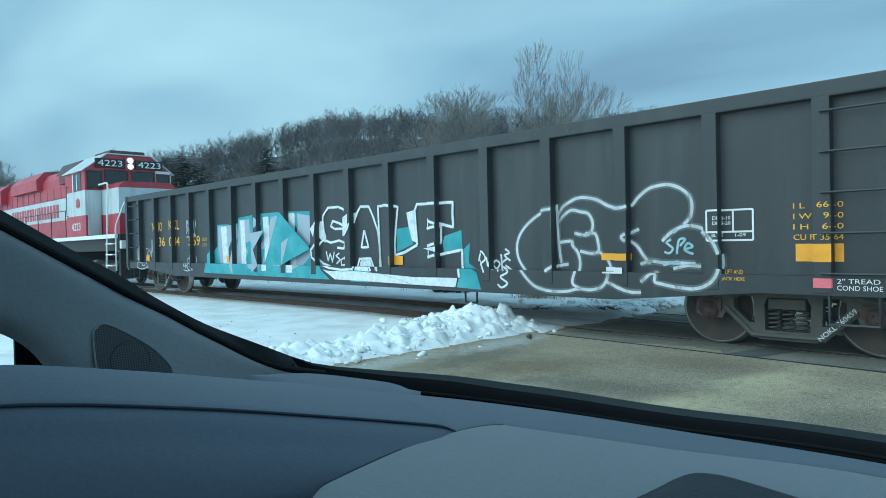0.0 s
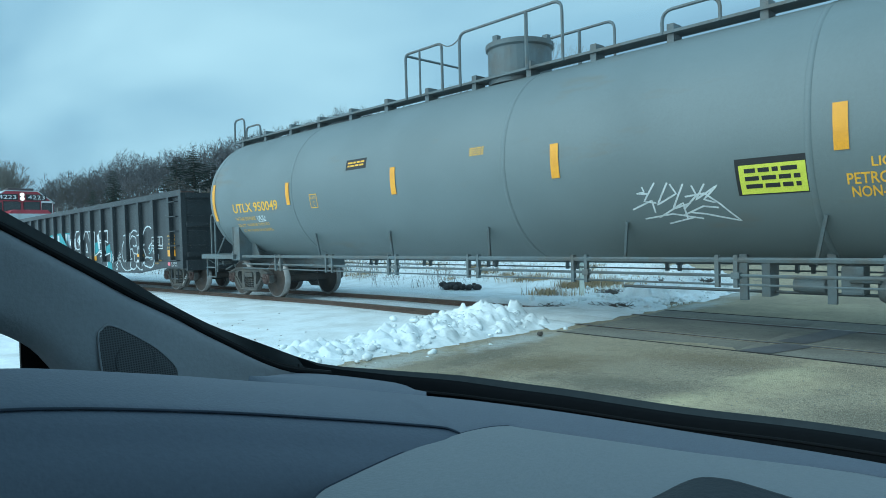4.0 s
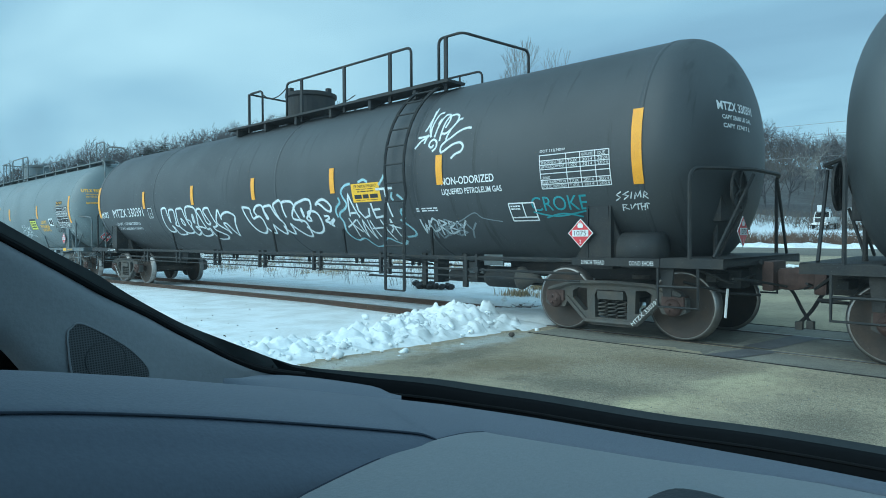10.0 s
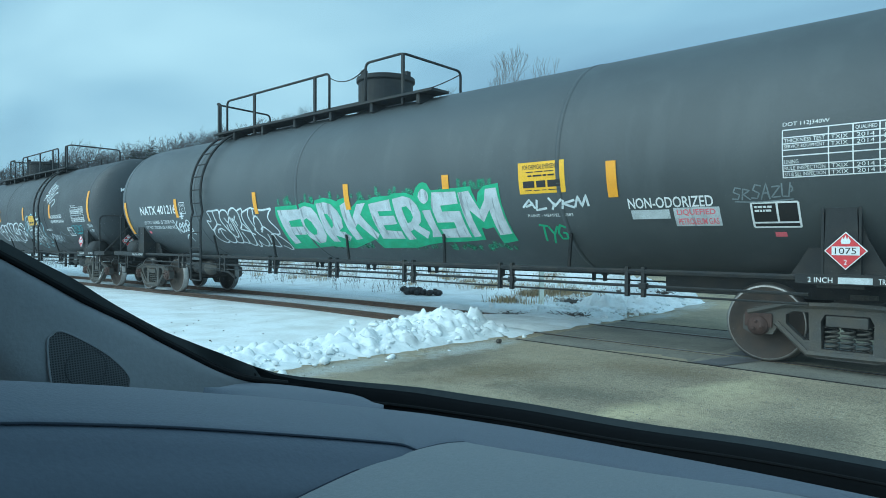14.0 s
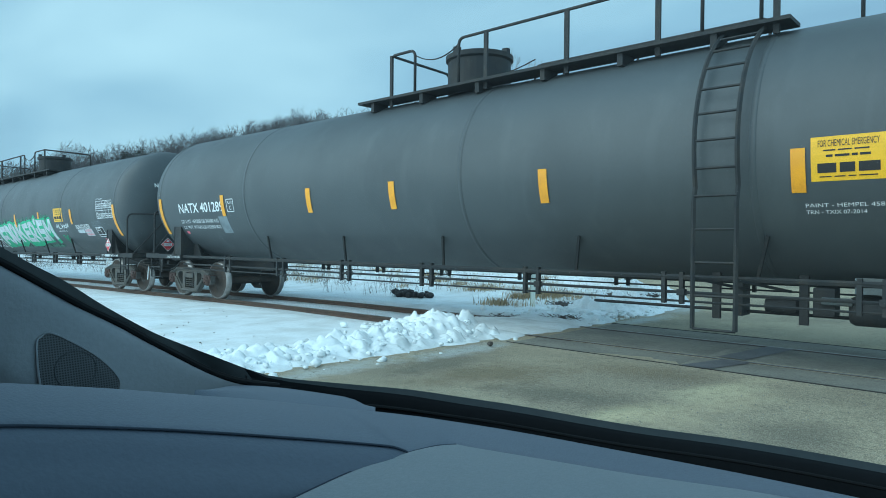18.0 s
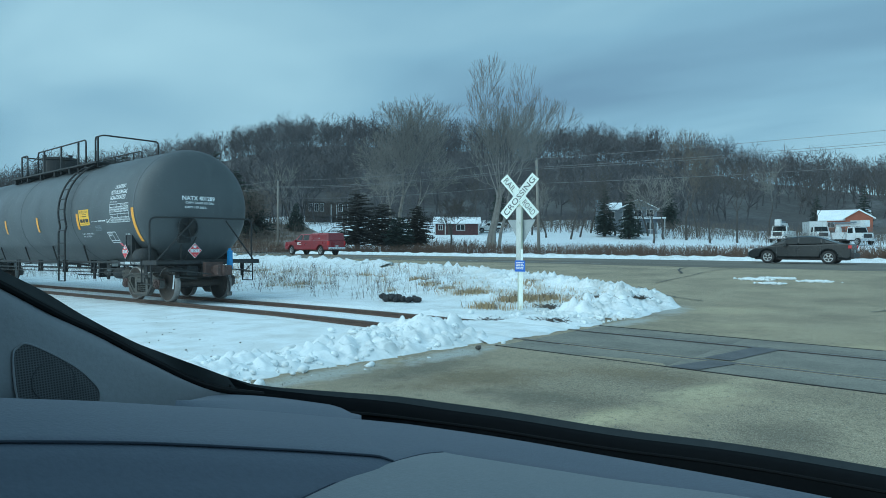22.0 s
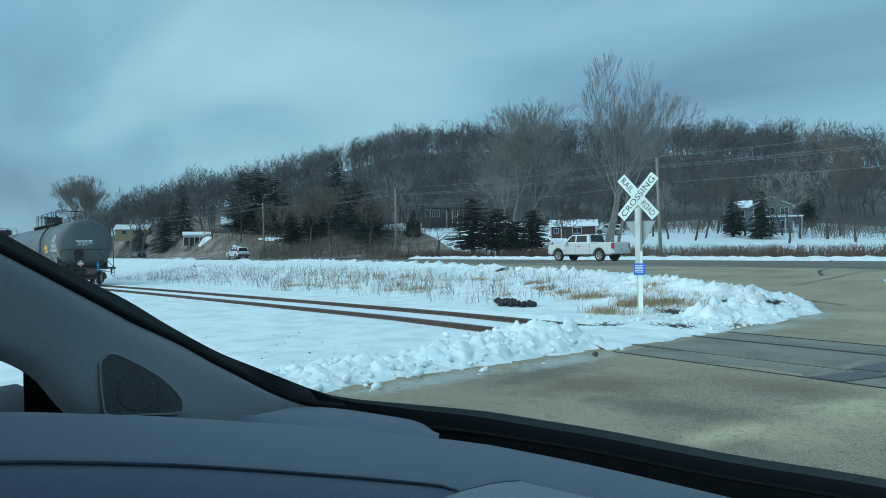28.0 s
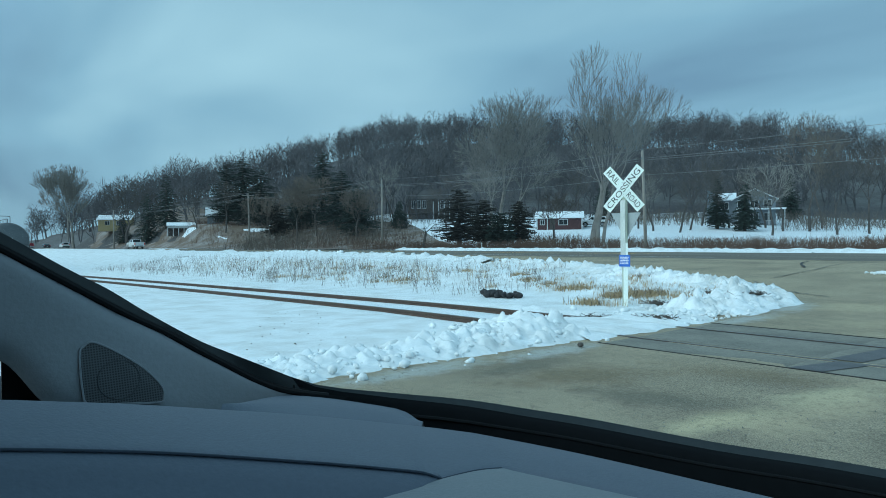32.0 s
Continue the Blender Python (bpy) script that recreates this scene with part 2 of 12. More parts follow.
M["white"] = mat("white_stencil_paint", (0.78, 0.80, 0.80), 0.6, 0, (0.55, 0.57, 0.57), 6, 0.4, 80, 0.08, 0)
M["yellow"] = mat("yellow_reflective_tape", (0.86, 0.37, 0.015), 0.4, 0, (0.70, 0.28, 0.015), 5, 0.5, 60, 0.1, 0)
M["yellow_paint"] = mat("yellow_stencil_paint", (0.86, 0.46, 0.04), 0.6, 0, (0.70, 0.36, 0.04), 5, 0.5, 60, 0.1, 0)
M["placard_yellow"] = mat("yellow_placard", (0.88, 0.48, 0.015), 0.45, 0, (0.74, 0.38, 0.015), 5, 0.4, 60, 0.08, 0)
M["lime"] = mat("lime_placard", (0.72, 0.74, 0.08), 0.45, 0, (0.60, 0.60, 0.06), 5, 0.4, 60, 0.08, 0)
M["ink"] = mat("black_ink", (0.015, 0.015, 0.016), 0.6, 0, None, 5, 0.2, 60, 0.08, 0)
M["red_placard"] = mat("red_placard", (0.62, 0.035, 0.045), 0.4, 0, (0.45, 0.03, 0.04), 5, 0.4, 60, 0.08, 0)
M["pink"] = mat("pink_sticker", (0.80, 0.16, 0.20), 0.5, 0, None, 5, 0.2, 60, 0.08, 0)
M["spray_white"] = mat("white_spray_paint", (0.66, 0.71, 0.72), 0.65, 0, (0.42, 0.47, 0.49), 9, 0.6, 60, 0.12, 0)
M["spray_teal"] = mat("teal_spray_paint", (0.03, 0.27, 0.30), 0.65, 0, (0.10, 0.38, 0.42), 3, 0.7, 60, 0.12, 0)
M["spray_ice"] = mat("pale_blue_spray_paint", (0.34, 0.52, 0.56), 0.65, 0, (0.14, 0.36, 0.42), 3, 0.8, 60, 0.12, 0, stretch=(3, 1, 0.4))
M["spray_cream"] = mat("pale_yellow_spray_paint", (0.62, 0.62, 0.42), 0.65, 0, (0.42, 0.46, 0.36), 5, 0.6, 60, 0.12, 0)
M["spray_green"] = mat("green_spray_paint", (0.03, 0.36, 0.17), 0.65, 0, (0.06, 0.50, 0.28), 6, 0.6, 60, 0.12, 0)
M["spray_grey"] = streaked(mat("silver_spray_paint", (0.55, 0.60, 0.62), 0.6, 0, (0.36, 0.40, 0.42), 5, 0.7, 60, 0.12, 0), (0.12, 0.14, 0.15), 0.7, (5, 1, 0.7), 0.56, 0.64)
M["spray_dim"] = mat("faded_grey_spray_paint", (0.20, 0.24, 0.26), 0.65, 0, (0.12, 0.15, 0.16), 6, 0.6, 60, 0.12, 0)
M["spray_black"] = mat("black_spray_paint", (0.016, 0.018, 0.020), 0.6, 0, None, 5, 0.3, 60, 0.12, 0)
M["hose"] = mat("black_rubber_hose", (0.02, 0.02, 0.02), 0.7, 0, None, 9, 0.3, 60, 0.12, 0.05)
M["overspray"] = mat("thin_spray_haze", (0.50, 0.56, 0.58), 0.7, 0, (0.35, 0.40, 0.42), 9, 0.6, 90, 0.2, 0)
M["overspray"].node_tree.nodes["Principled BSDF"].inputs["Alpha"].default_value = 0.20
M["green_haze"] = mat("thin_green_spray_haze", (0.03, 0.40, 0.20), 0.7, 0, (0.02, 0.25, 0.13), 9, 0.6, 90, 0.2, 0)
M["green_haze"].node_tree.nodes["Principled BSDF"].inputs["Alpha"].default_value = 0.45
M["spray_lilac"] = mat("pale_lilac_spray_paint", (0.34, 0.40, 0.46), 0.65, 0, (0.28, 0.36, 0.42), 3, 0.6, 60, 0.10, 0)
M["blue_flag"] = mat("blue_plastic_device", (0.02, 0.20, 0.46), 0.45, 0, None, 5, 0.3, 60, 0.1, 0.03)


# ---- small modelling helpers ----
def part(name, bm, material, parent, label="", smooth=False, at=None):
    me = bpy.data.meshes.new(name)
    bm.to_mesh(me)
    bm.free()
    return mesh_part(name, me, material, parent, label, smooth, at)


def mesh_part(name, me, material, parent, label="", smooth=False, at=None):
    if material is not None:
        me.materials.clear()
        me.materials.append(material)
    if smooth:
        me.polygons.foreach_set("use_smooth", [True] * len(me.polygons))
    ob = new(name, me)
    ob.parent = parent
    if at is not None:
        ob.matrix_basis = at
    if label:
        ob["label"] = label
    return ob


def thing(name, label, category, group="", at=None, kind=""):
    ob = new(name)
    ob.empty_display_size = 0.2
    if at is not None:
        ob.matrix_basis = at
    return tagged(ob, label, category, group, kind)


def box(bm, x0, x1, y0, y1, z0, z1, bevel=0.0):
    r = bmesh.ops.create_cube(bm, size=1.0, matrix=Matrix.Translation(((x0 + x1) / 2, (y0 + y1) / 2, (z0 + z1) / 2)) @ Matrix.Diagonal((abs(x1 - x0), abs(y1 - y0), abs(z1 - z0), 1)))
    if bevel:
        es = list({e for v in r["verts"] for e in v.link_edges})
        bmesh.ops.bevel(bm, geom=es, offset=bevel, segments=2, affect="EDGES", profile=0.7)
    return bm


def boxed(*a, bevel=0.0):
    return box(bmesh.new(), *a, bevel=bevel)


def tube(bm, pts, r, n=6, close=False, r2=None):
    """A round bar along a line of points."""
    pts = [Vector(p) for p in pts]
    rings, up = [], None
    for i, p in enumerate(pts):
        a = pts[i - 1] if i or close else p
        c = pts[(i + 1) % len(pts)] if i < len(pts) - 1 or close else p
        d = (c - a).normalized()
        if up is None:
            up = d.orthogonal().normalized()
        up = (up - d * up.dot(d)).normalized()
        side = d.cross(up)
        rad = r if r2 is None else r + (r2 - r) * i / max(1, len(pts) - 1)
        rings.append([bm.verts.new(p + (up * math.cos(k * 2 * math.pi / n) + side * math.sin(k * 2 * math.pi / n)) * rad) for k in range(n)])
    m = len(rings)
    for i in range(m if close else m - 1):
        a, c = rings[i], rings[(i + 1) % m]
        for k in range(n):
            bm.faces.new((a[k], a[(k + 1) % n], c[(k + 1) % n], c[k]))
    if not close:
        bm.faces.new(rings[0][::-1])
        bm.faces.new(rings[-1])
    return bm


def bend(pts, r=0.1, n=4):
    """Rounds the corners of a line of points."""
    pts = [Vector(p) for p in pts]
    out = [pts[0]]
    for a, p, c in zip(pts, pts[1:], pts[2:]):
        d1, d2 = (a - p), (c - p)
        k = min(r, d1.length * 0.49, d2.length * 0.49)
        s, e2 = p + d1.normalized() * k, p + d2.normalized() * k
        for i in range(n + 1):
            t = i / n
            out.append(s * (1 - t) ** 2 + p * 2 * t * (1 - t) + e2 * t * t)
    out.append(pts[-1])
    return out


def lathe(bm, profile, n=32, axis="x", centre=(0, 0, 0)):
    """Turns a profile of (along, radius) about an axis."""
    rings = []
    c = Vector(centre)
    for s, r in profile:
        ring = []
        for k in range(n):
            a = 2 * math.pi * k / n
            u, v = math.cos(a) * r, math.sin(a) * r
            ring.append(bm.verts.new(c + (Vector((s, u, v)) if axis == "x" else Vector((u, s, v)) if axis == "y" else Vector((u, v, s)))))
        rings.append(ring)
    for a, b2 in zip(rings, rings[1:]):
        for k in range(n):
            bm.faces.new((a[k], a[(k + 1) % n], b2[(k + 1) % n], b2[k]))
    bm.faces.new(rings[0][::-1])
    bm.faces.new(rings[-1])
    bmesh.ops.recalc_face_normals(bm, faces=bm.faces)
    return bm


def plate(bm, loops, y0, y1, plane="xz"):
    """A plate of some thickness: the first loop is its outline, the others are holes."""
    edges, per = [], []
    for loop in loops:
        vs = [bm.verts.new((p[0], y0, p[1]) if plane == "xz" else (y0, p[0], p[1]) if plane == "yz" else (p[0], p[1], y0)) for p in loop]
        es = [bm.edges.new((vs[i], vs[(i + 1) % len(vs)])) for i in range(len(vs))]
        edges += es
    r = bmesh.ops.triangle_fill(bm, use_beauty=True, use_dissolve=False, edges=edges)
    fs = [f for f in r["geom"] if isinstance(f, bmesh.types.BMFace)]
    ex = bmesh.ops.extrude_face_region(bm, geom=fs)
    d = y1 - y0
    move = (0, d, 0) if plane == "xz" else (d, 0, 0) if plane == "yz" else (0, 0, d)
    bmesh.ops.translate(bm, vec=move, verts=[g for g in ex["geom"] if isinstance(g, bmesh.types.BMVert)])
    bmesh.ops.recalc_face_normals(bm, faces=bm.faces)
    return bm


# lettering: every string is turned into flat outlines once
WORDS = {}


def words(strings, weight=0.0):
    made = []
    for s in strings:
        c = bpy.data.curves.new("lettering", "FONT")
        c.body, c.size, c.resolution_u, c.offset = s, 1.0, 3, weight
        made.append((s, new("lettering", c)))
    dg = bpy.context.evaluated_depsgraph_get()
    for s, ob in made:
        me = bpy.data.meshes.new_from_object(ob.evaluated_get(dg))
        co = np.array([v.co[:2] for v in me.vertices])
        lo, hi = co.min(0), co.max(0)
        WORDS[(s, weight)] = ((co - lo) / (hi - lo), [tuple(p.vertices) for p in me.polygons], (hi - lo))
        data = ob.data
        bpy.data.objects.remove(ob)
        bpy.data.curves.remove(data)
        bpy.data.meshes.remove(me)


words(["NATX 401289", "NATX 401216", "MTZX 330391", "UTLX 950049", "LD LMT 163300 LB 74100 KG", "LT WT 99700 LB 45200 KG", "LD LMT 162800 LB 73850 KG", "LT WT 100200 LB 45450 KG",
       "LD LMT 162700LB 73800KG", "LT WT 100300LB 45500KG", "LD LMT 161000 LB 73 050 KG", "LT WT 102000 LB 46 250 KG", "THE TANK CAR PEOPLE", "LIQUEFIED", "PETROLEUM GAS", "NON-ODORIZED",
       "LIQUEFIED PETROLEUM GAS", "GAS", "DOT 112J340W", "FRA AIP 200203", "PLATE", "C", "1075", "2", "2 INCH", "2 INCH TREAD COND SHOES", "TREAD COND SHOES", "2 INCH TREAD", "COND SHOES", "2 INCH HF COMP SHOES", "GROUNDING", "POINT",
       "CAPY 33620 US GAL", "CAPY 127 262 L", "CAPY 33660 US GAL", "CAPY 127417 L", "PAINT - HEMPEL 45883", "TRN - TXIX 07-2014", "NO", "KL", "36", "04", "59", "I L    66-0", "I W    9-0", "I H    6-0", "CU FT 3564",
       "2\" TREAD", "COND SHOE", "FOR CHEMICAL EMERGENCY", "NOKL 360459", "DB-10", "DB-20", "BLT", "1-09", "LD LMT", "LT WT", "THICKNESS", "LIFT AND", "JACK HERE", "360459", "4223", "RAIL", "ROAD", "CROSSING", "CROKE", "LIFT HERE", "QUALIFIED", "DUE", "2014", "2024", "2022", "2032", "TXIX", "UTCP", "TANK QUALIFICATION", "THICKNESS TEST", "SERVICE EQUIPMENT", "LINING", "RULE INSPECTION", "STUB SILL INSPECTION"])
words(["NATX 401289", "NATX 401216", "UTLX 950049", "NON-ODORIZED", "LIQUEFIED PETROLEUM GAS", "LIQUEFIED", "PETROLEUM GAS"], 0.016)
words(["NATX 401289", "NATX 401216", "MTZX 330391", "UTLX 950049", "CAPY 33620 US GAL", "CAPY 127 262 L", "CAPY 33660 US GAL", "CAPY 127417 L", "SEGO COUPLERS"], 0.03)


def grid_cut(co, faces, cuts_v=(), cuts_u=()):
    """Cuts flat outlines along lines of constant u and v, so that they can follow a curved or stepped surface."""
    bm = bmesh.new()
    vs = [bm.verts.new((c[0], c[1], 0)) for c in co]
    for f in faces:
        try:
            bm.faces.new([vs[i] for i in f])
        except ValueError:
            pass
    for c in cuts_v:
        bmesh.ops.bisect_plane(bm, geom=bm.verts[:] + bm.edges[:] + bm.faces[:], plane_co=(0, c, 0), plane_no=(0, 1, 0))
    for c in cuts_u:
        bmesh.ops.bisect_plane(bm, geom=bm.verts[:] + bm.edges[:] + bm.faces[:], plane_co=(c, 0, 0), plane_no=(1, 0, 0))
    bm.verts.index_update()
    out = np.array([v.co[:2] for v in bm.verts]), [tuple(v.index for v in f.verts) for f in bm.faces]
    bm.free()
    return out


def flat_mesh(name, co, faces, place):
    me = bpy.data.meshes.new(name)
    me.from_pydata([place(u, v) for u, v in co], [], faces)
    me.update()
    return me


QUAD = (np.array([(0, 0), (1, 0), (1, 1), (0, 1)]), [(0, 1, 2, 3)])


def bars(rows, gaps=3, seed=1):
    """Plain bars in place of writing too small to read: co, faces in the unit square."""
    rnd = random.Random(seed)
    co, fs = [], []
    for i in range(rows):
        y1 = 1 - i / rows
        y0 = y1 - 0.55 / rows
        x = 0.0
        while x < 0.92:
            w = rnd.uniform(0.10, 0.34)
            x1 = min(1.0, x + w)
            k = len(co)
            co += [(x, y0), (x1, y0), (x1, y1), (x, y1)]
            fs.append((k, k + 1, k + 2, k + 3))
            x = x1 + 0.05
    return np.array(co), fs


def ribbon(lines, width):
    """Strokes of a spray can along lines of points in a plane."""
    co, fs = [], []
    for ln in lines:
        p = np.array(ln, float)
        d = np.gradient(p, axis=0)
        nrm = np.stack([-d[:, 1], d[:, 0]], 1)
        nrm /= np.linalg.norm(nrm, axis=1)[:, None] + 1e-9
        k0 = len(co)
        for a, b2 in zip(p + nrm * width / 2, p - nrm * width / 2):
            co += [tuple(a), tuple(b2)]
        for i in range(len(p) - 1):
            k = k0 + 2 * i
            fs.append((k, k + 1, k + 3, k + 2))
    return np.array(co), fs


def smooth_line(pts, n=8, closed=False):
    p = [np.array(q, float) for q in pts]
    out = []
    m = len(p)
    for i in range(m if closed else m - 1):
        a, b2, c, d = (p[(i + k) % m] if closed else p[min(max(i + k, 0), m - 1)] for k in (-1, 0, 1, 2))
        for j in range(n):
            t = j / n
            out.append(0.5 * (2 * b2 + (c - a) * t + (2 * a - 5 * b2 + 4 * c - d) * t * t + (3 * b2 - a - 3 * c + d) * t ** 3))
    out.append(p[0] if closed else p[-1])
    return out


GLYPHS = (((0.1, 0), (0.2, 1), (0.7, 0.9), (0.25, 0.55), (0.8, 0.35), (0.1, 0.02)), ((0.15, 1), (0.1, 0.1), (0.75, 0.05)), ((0.05, 0), (0.45, 1), (0.85, 0), (0.62, 0.42), (0.2, 0.40)), ((0.1, 0.95), (0.85, 1), (0.1, 0.05), (0.9, 0.1)),
          ((0.85, 0.95), (0.15, 0.9), (0.2, 0.5), (0.7, 0.55), (0.2, 0.5), (0.15, 0.05), (0.9, 0)), ((0.1, 1), (0.15, 0.1), (0.7, 0.05), (0.85, 1)), ((0.1, 0), (0.15, 1), (0.75, 0.85), (0.2, 0.5), (0.9, 0)), ((0.85, 0.9), (0.3, 1), (0.15, 0.65), (0.75, 0.4), (0.6, 0.05), (0.05, 0.1)))


def scrawl(w, h, seed, loops=6):
    """A quick angular tag: slanted strokes of one can, with an underline and a dot or two."""
    rnd = random.Random(seed)
    lines, cw = [], w / (loops + 0.4)
    for i in range(loops):
        g = rnd.choice(GLYPHS)
        k, lift, slant = rnd.uniform(0.72, 1.0), rnd.uniform(0.08, 0.22), rnd.uniform(0.05, 0.35)
        pts = [(cw * (i + p[0] * 1.12 + slant * p[1]), h * (lift + p[1] * k * 0.78)) for p in g]
        dense = []
        for a, b2 in zip(pts, pts[1:]):
            dense += [(a[0] + (b2[0] - a[0]) * t / 4, a[1] + (b2[1] - a[1]) * t / 4) for t in range(4)]
        lines.append(dense + [pts[-1]])
    lines.append(smooth_line([(w * 0.05, h * 0.07), (w * 0.45, h * 0.01), (w * 0.97, h * 0.10)], 6))
    lines.append(smooth_line([(w * 0.93, h * 0.80), (w * 0.97, h * 0.62), (w * 0.94, h * 0.45)], 4))
    return lines

# sprayed words: the can's strokes for each letter, in centimetres along and up from the word's lower left corner
SPRAYED = {}
SPRAYED["karyn", "k"] = [[(4, 86), (8, 95), (23, 98), (35, 96), (36, 80), (38, 56)], [(38, 56), (46, 81), (50, 90), (64, 93), (77, 90), (77, 78), (70, 58), (61, 49), (78, 43), (86, 34)], [(4, 86), (0, 62), (2, 39), (16, 28), (39, 31), (37, 46), (43, 43), (46, 37), (48, 23), (59, 18), (91, 20), (92, 28)]]
SPRAYED["karyn", "o"] = [[(90, 82), (95, 92), (112, 94), (128, 92), (131, 78), (135, 56), (141, 36), (142, 27)], [(90, 82), (82, 61), (78, 44), (86, 34), (99, 25), (120, 22), (142, 27)], [(106, 68), (114, 60), (115, 49), (104, 51), (106, 68)]]
SPRAYED["karyn", "r"] = [[(142, 27), (144, 42), (153, 58), (140, 63), (141, 77), (146, 92), (156, 97), (175, 97), (195, 92), (199, 79), (193, 61), (183, 45), (200, 40), (213, 37)], [(142, 27), (150, 16), (168, 21), (177, 27), (171, 35), (167, 42), (180, 39), (177, 24), (182, 13), (206, 13), (228, 19), (231, 32)], [(173, 74), (178, 74), (173, 56), (167, 56), (173, 74)]]
SPRAYED["karyn", "y"] = [[(219, 32), (217, 45), (214, 57), (209, 72), (203, 84), (211, 89), (224, 89), (230, 81), (232, 66), (234, 52), (243, 47), (252, 52), (247, 63), (240, 77), (239, 85), (250, 90), (266, 89), (271, 76), (277, 55), (279, 45), (266, 40), (257, 40), (259, 31), (283, 20), (298, 12), (285, 2), (264, 0), (249, 1), (240, 9), (237, 28), (235, 36), (219, 32)]]
SPRAYED["karyn", "n"] = [[(314, 59), (314, 68), (311, 83), (297, 70), (285, 51), (297, 40), (314, 30), (322, 20), (321, 34), (316, 48), (331, 47), (343, 27), (353, 13), (362, 31), (371, 50), (381, 65), (368, 74), (350, 77), (329, 73), (314, 65)]]
SPRAYED["luke", "l"] = [[(0, 78), (29, 74), (30, 63), (32, 50), (47, 53), (61, 54), (69, 46), (69, 32), (63, 19), (50, 11), (37, 12), (22, 21), (10, 41), (4, 60), (0, 78)]]
SPRAYED["luke", "u"] = [[(51, 57), (46, 67), (58, 77), (75, 80), (83, 77), (88, 64), (93, 51), (88, 47), (86, 56), (86, 73), (101, 77), (116, 77), (121, 68), (130, 51), (142, 39), (145, 31), (140, 23)], [(68, 27), (76, 16), (88, 10), (95, 13), (100, 30), (103, 31), (114, 18), (129, 8), (138, 15), (138, 30)]]
SPRAYED["luke", "k"] = [[(140, 22), (149, 13), (163, 8), (168, 22), (167, 33), (171, 30), (187, 14), (203, 2), (216, 0), (223, 9), (227, 28), (223, 38), (211, 41), (190, 44), (186, 50), (192, 60), (201, 69), (203, 75), (196, 82), (179, 84), (164, 82), (161, 77), (161, 63), (163, 49)], [(161, 80), (155, 87), (144, 85), (128, 78), (130, 65), (135, 49)], [(200, 71), (206, 51), (211, 36)]]
SPRAYED["luke", "e"] = [[(201, 69), (212, 77), (230, 82), (250, 85), (262, 82), (263, 73), (258, 63), (250, 55), (244, 52), (235, 45), (237, 40), (247, 40), (246, 49), (244, 56), (253, 60), (267, 59), (277, 53), (280, 41), (277, 27), (269, 16), (257, 10), (240, 9), (227, 17), (220, 26)], [(225, 64), (228, 66), (229, 53), (226, 50), (225, 64)]]
SPRAYED["luke", "tail"] = [[(278, 72), (292, 80), (306, 82), (318, 77), (326, 67), (322, 59), (315, 58), (305, 63), (296, 71), (286, 75), (278, 72)], [(294, 48), (307, 48), (307, 43), (293, 37), (306, 34)], [(300, 30), (313, 37), (323, 41), (307, 29), (314, 26)]]
SPRAYED["cloud", "left"] = [[(59, 139), (42, 136), (30, 126), (33, 114), (39, 103), (32, 94), (12, 85), (7, 77), (11, 65), (4, 46), (7, 31), (20, 20), (43, 25), (51, 13), (58, 0), (80, 4), (98, 20), (111, 25), (126, 14), (142, 8), (156, 19)], [(17, 115), (20, 106), (7, 97), (0, 87), (1, 76)]]
SPRAYED["cloud", "right"] = [[(171, 67), (183, 56), (193, 41), (186, 31), (164, 28)], [(181, 113), (191, 106), (195, 96), (189, 88), (180, 83), (180, 75), (185, 68)], [(170, 118), (166, 109), (170, 103)], [(138, 132), (148, 141), (155, 150)], [(82, 140), (97, 144), (108, 139)]]
SPRAYED["acet", "a"] = [[(0, 5), (6, 29), (11, 49), (19, 24), (27, 2)], [(2, 11), (24, 12)]]
SPRAYED["acet", "c"] = [[(30, 30), (30, 16), (41, 1), (56, 5), (61, 20)]]
SPRAYED["acet", "e"] = [[(70, 29), (71, 14), (72, 0)], [(72, 16), (91, 17)], [(70, 0), (94, 3)]]
SPRAYED["acet", "t"] = [[(91, 53), (134, 53)], [(114, 52), (115, 26), (117, 1)]]
SPRAYED["kwha", "k"] = [[(15, 54), (20, 31), (18, 11)], [(0, 34), (20, 43), (35, 51)], [(19, 41), (36, 22)]]
SPRAYED["kwha", "w"] = [[(37, 51), (43, 8), (52, 51), (63, 3), (66, 50)]]
SPRAYED["kwha", "h"] = [[(73, 48), (78, 9)], [(68, 30), (110, 32)], [(102, 49), (113, 0)]]
SPRAYED["kwha", "a"] = [[(128, 50), (125, 29), (114, 20)], [(129, 50), (133, 10)], [(113, 41), (129, 34), (146, 29)]]
SPRAYED["fan", "a"] = [[(27, 99), (26, 81), (22, 61), (17, 52)], [(25, 93), (26, 75), (27, 57), (34, 40)], [(4, 42), (17, 42), (29, 43), (13, 35), (0, 23)], [(27, 45), (23, 36), (21, 30)], [(47, 85), (38, 84), (33, 71), (31, 55), (33, 44)], [(65, 78), (55, 79), (48, 68), (44, 53), (42, 39)], [(47, 73), (44, 66), (44, 62)]]
SPRAYED["fan", "b"] = [[(55, 31), (56, 46), (59, 65), (65, 76), (67, 66), (62, 53)], [(63, 75), (76, 77), (85, 72), (84, 60), (76, 50), (66, 43), (57, 44)], [(96, 66), (88, 64), (78, 52), (71, 39), (70, 31), (78, 33), (95, 43), (110, 47), (120, 46)], [(71, 30), (61, 22), (61, 12), (69, 14), (85, 22), (100, 24), (108, 18), (105, 10), (93, 6), (84, 0)], [(41, 15), (49, 21), (49, 30), (42, 35), (35, 32), (33, 25), (39, 22), (43, 26)]]
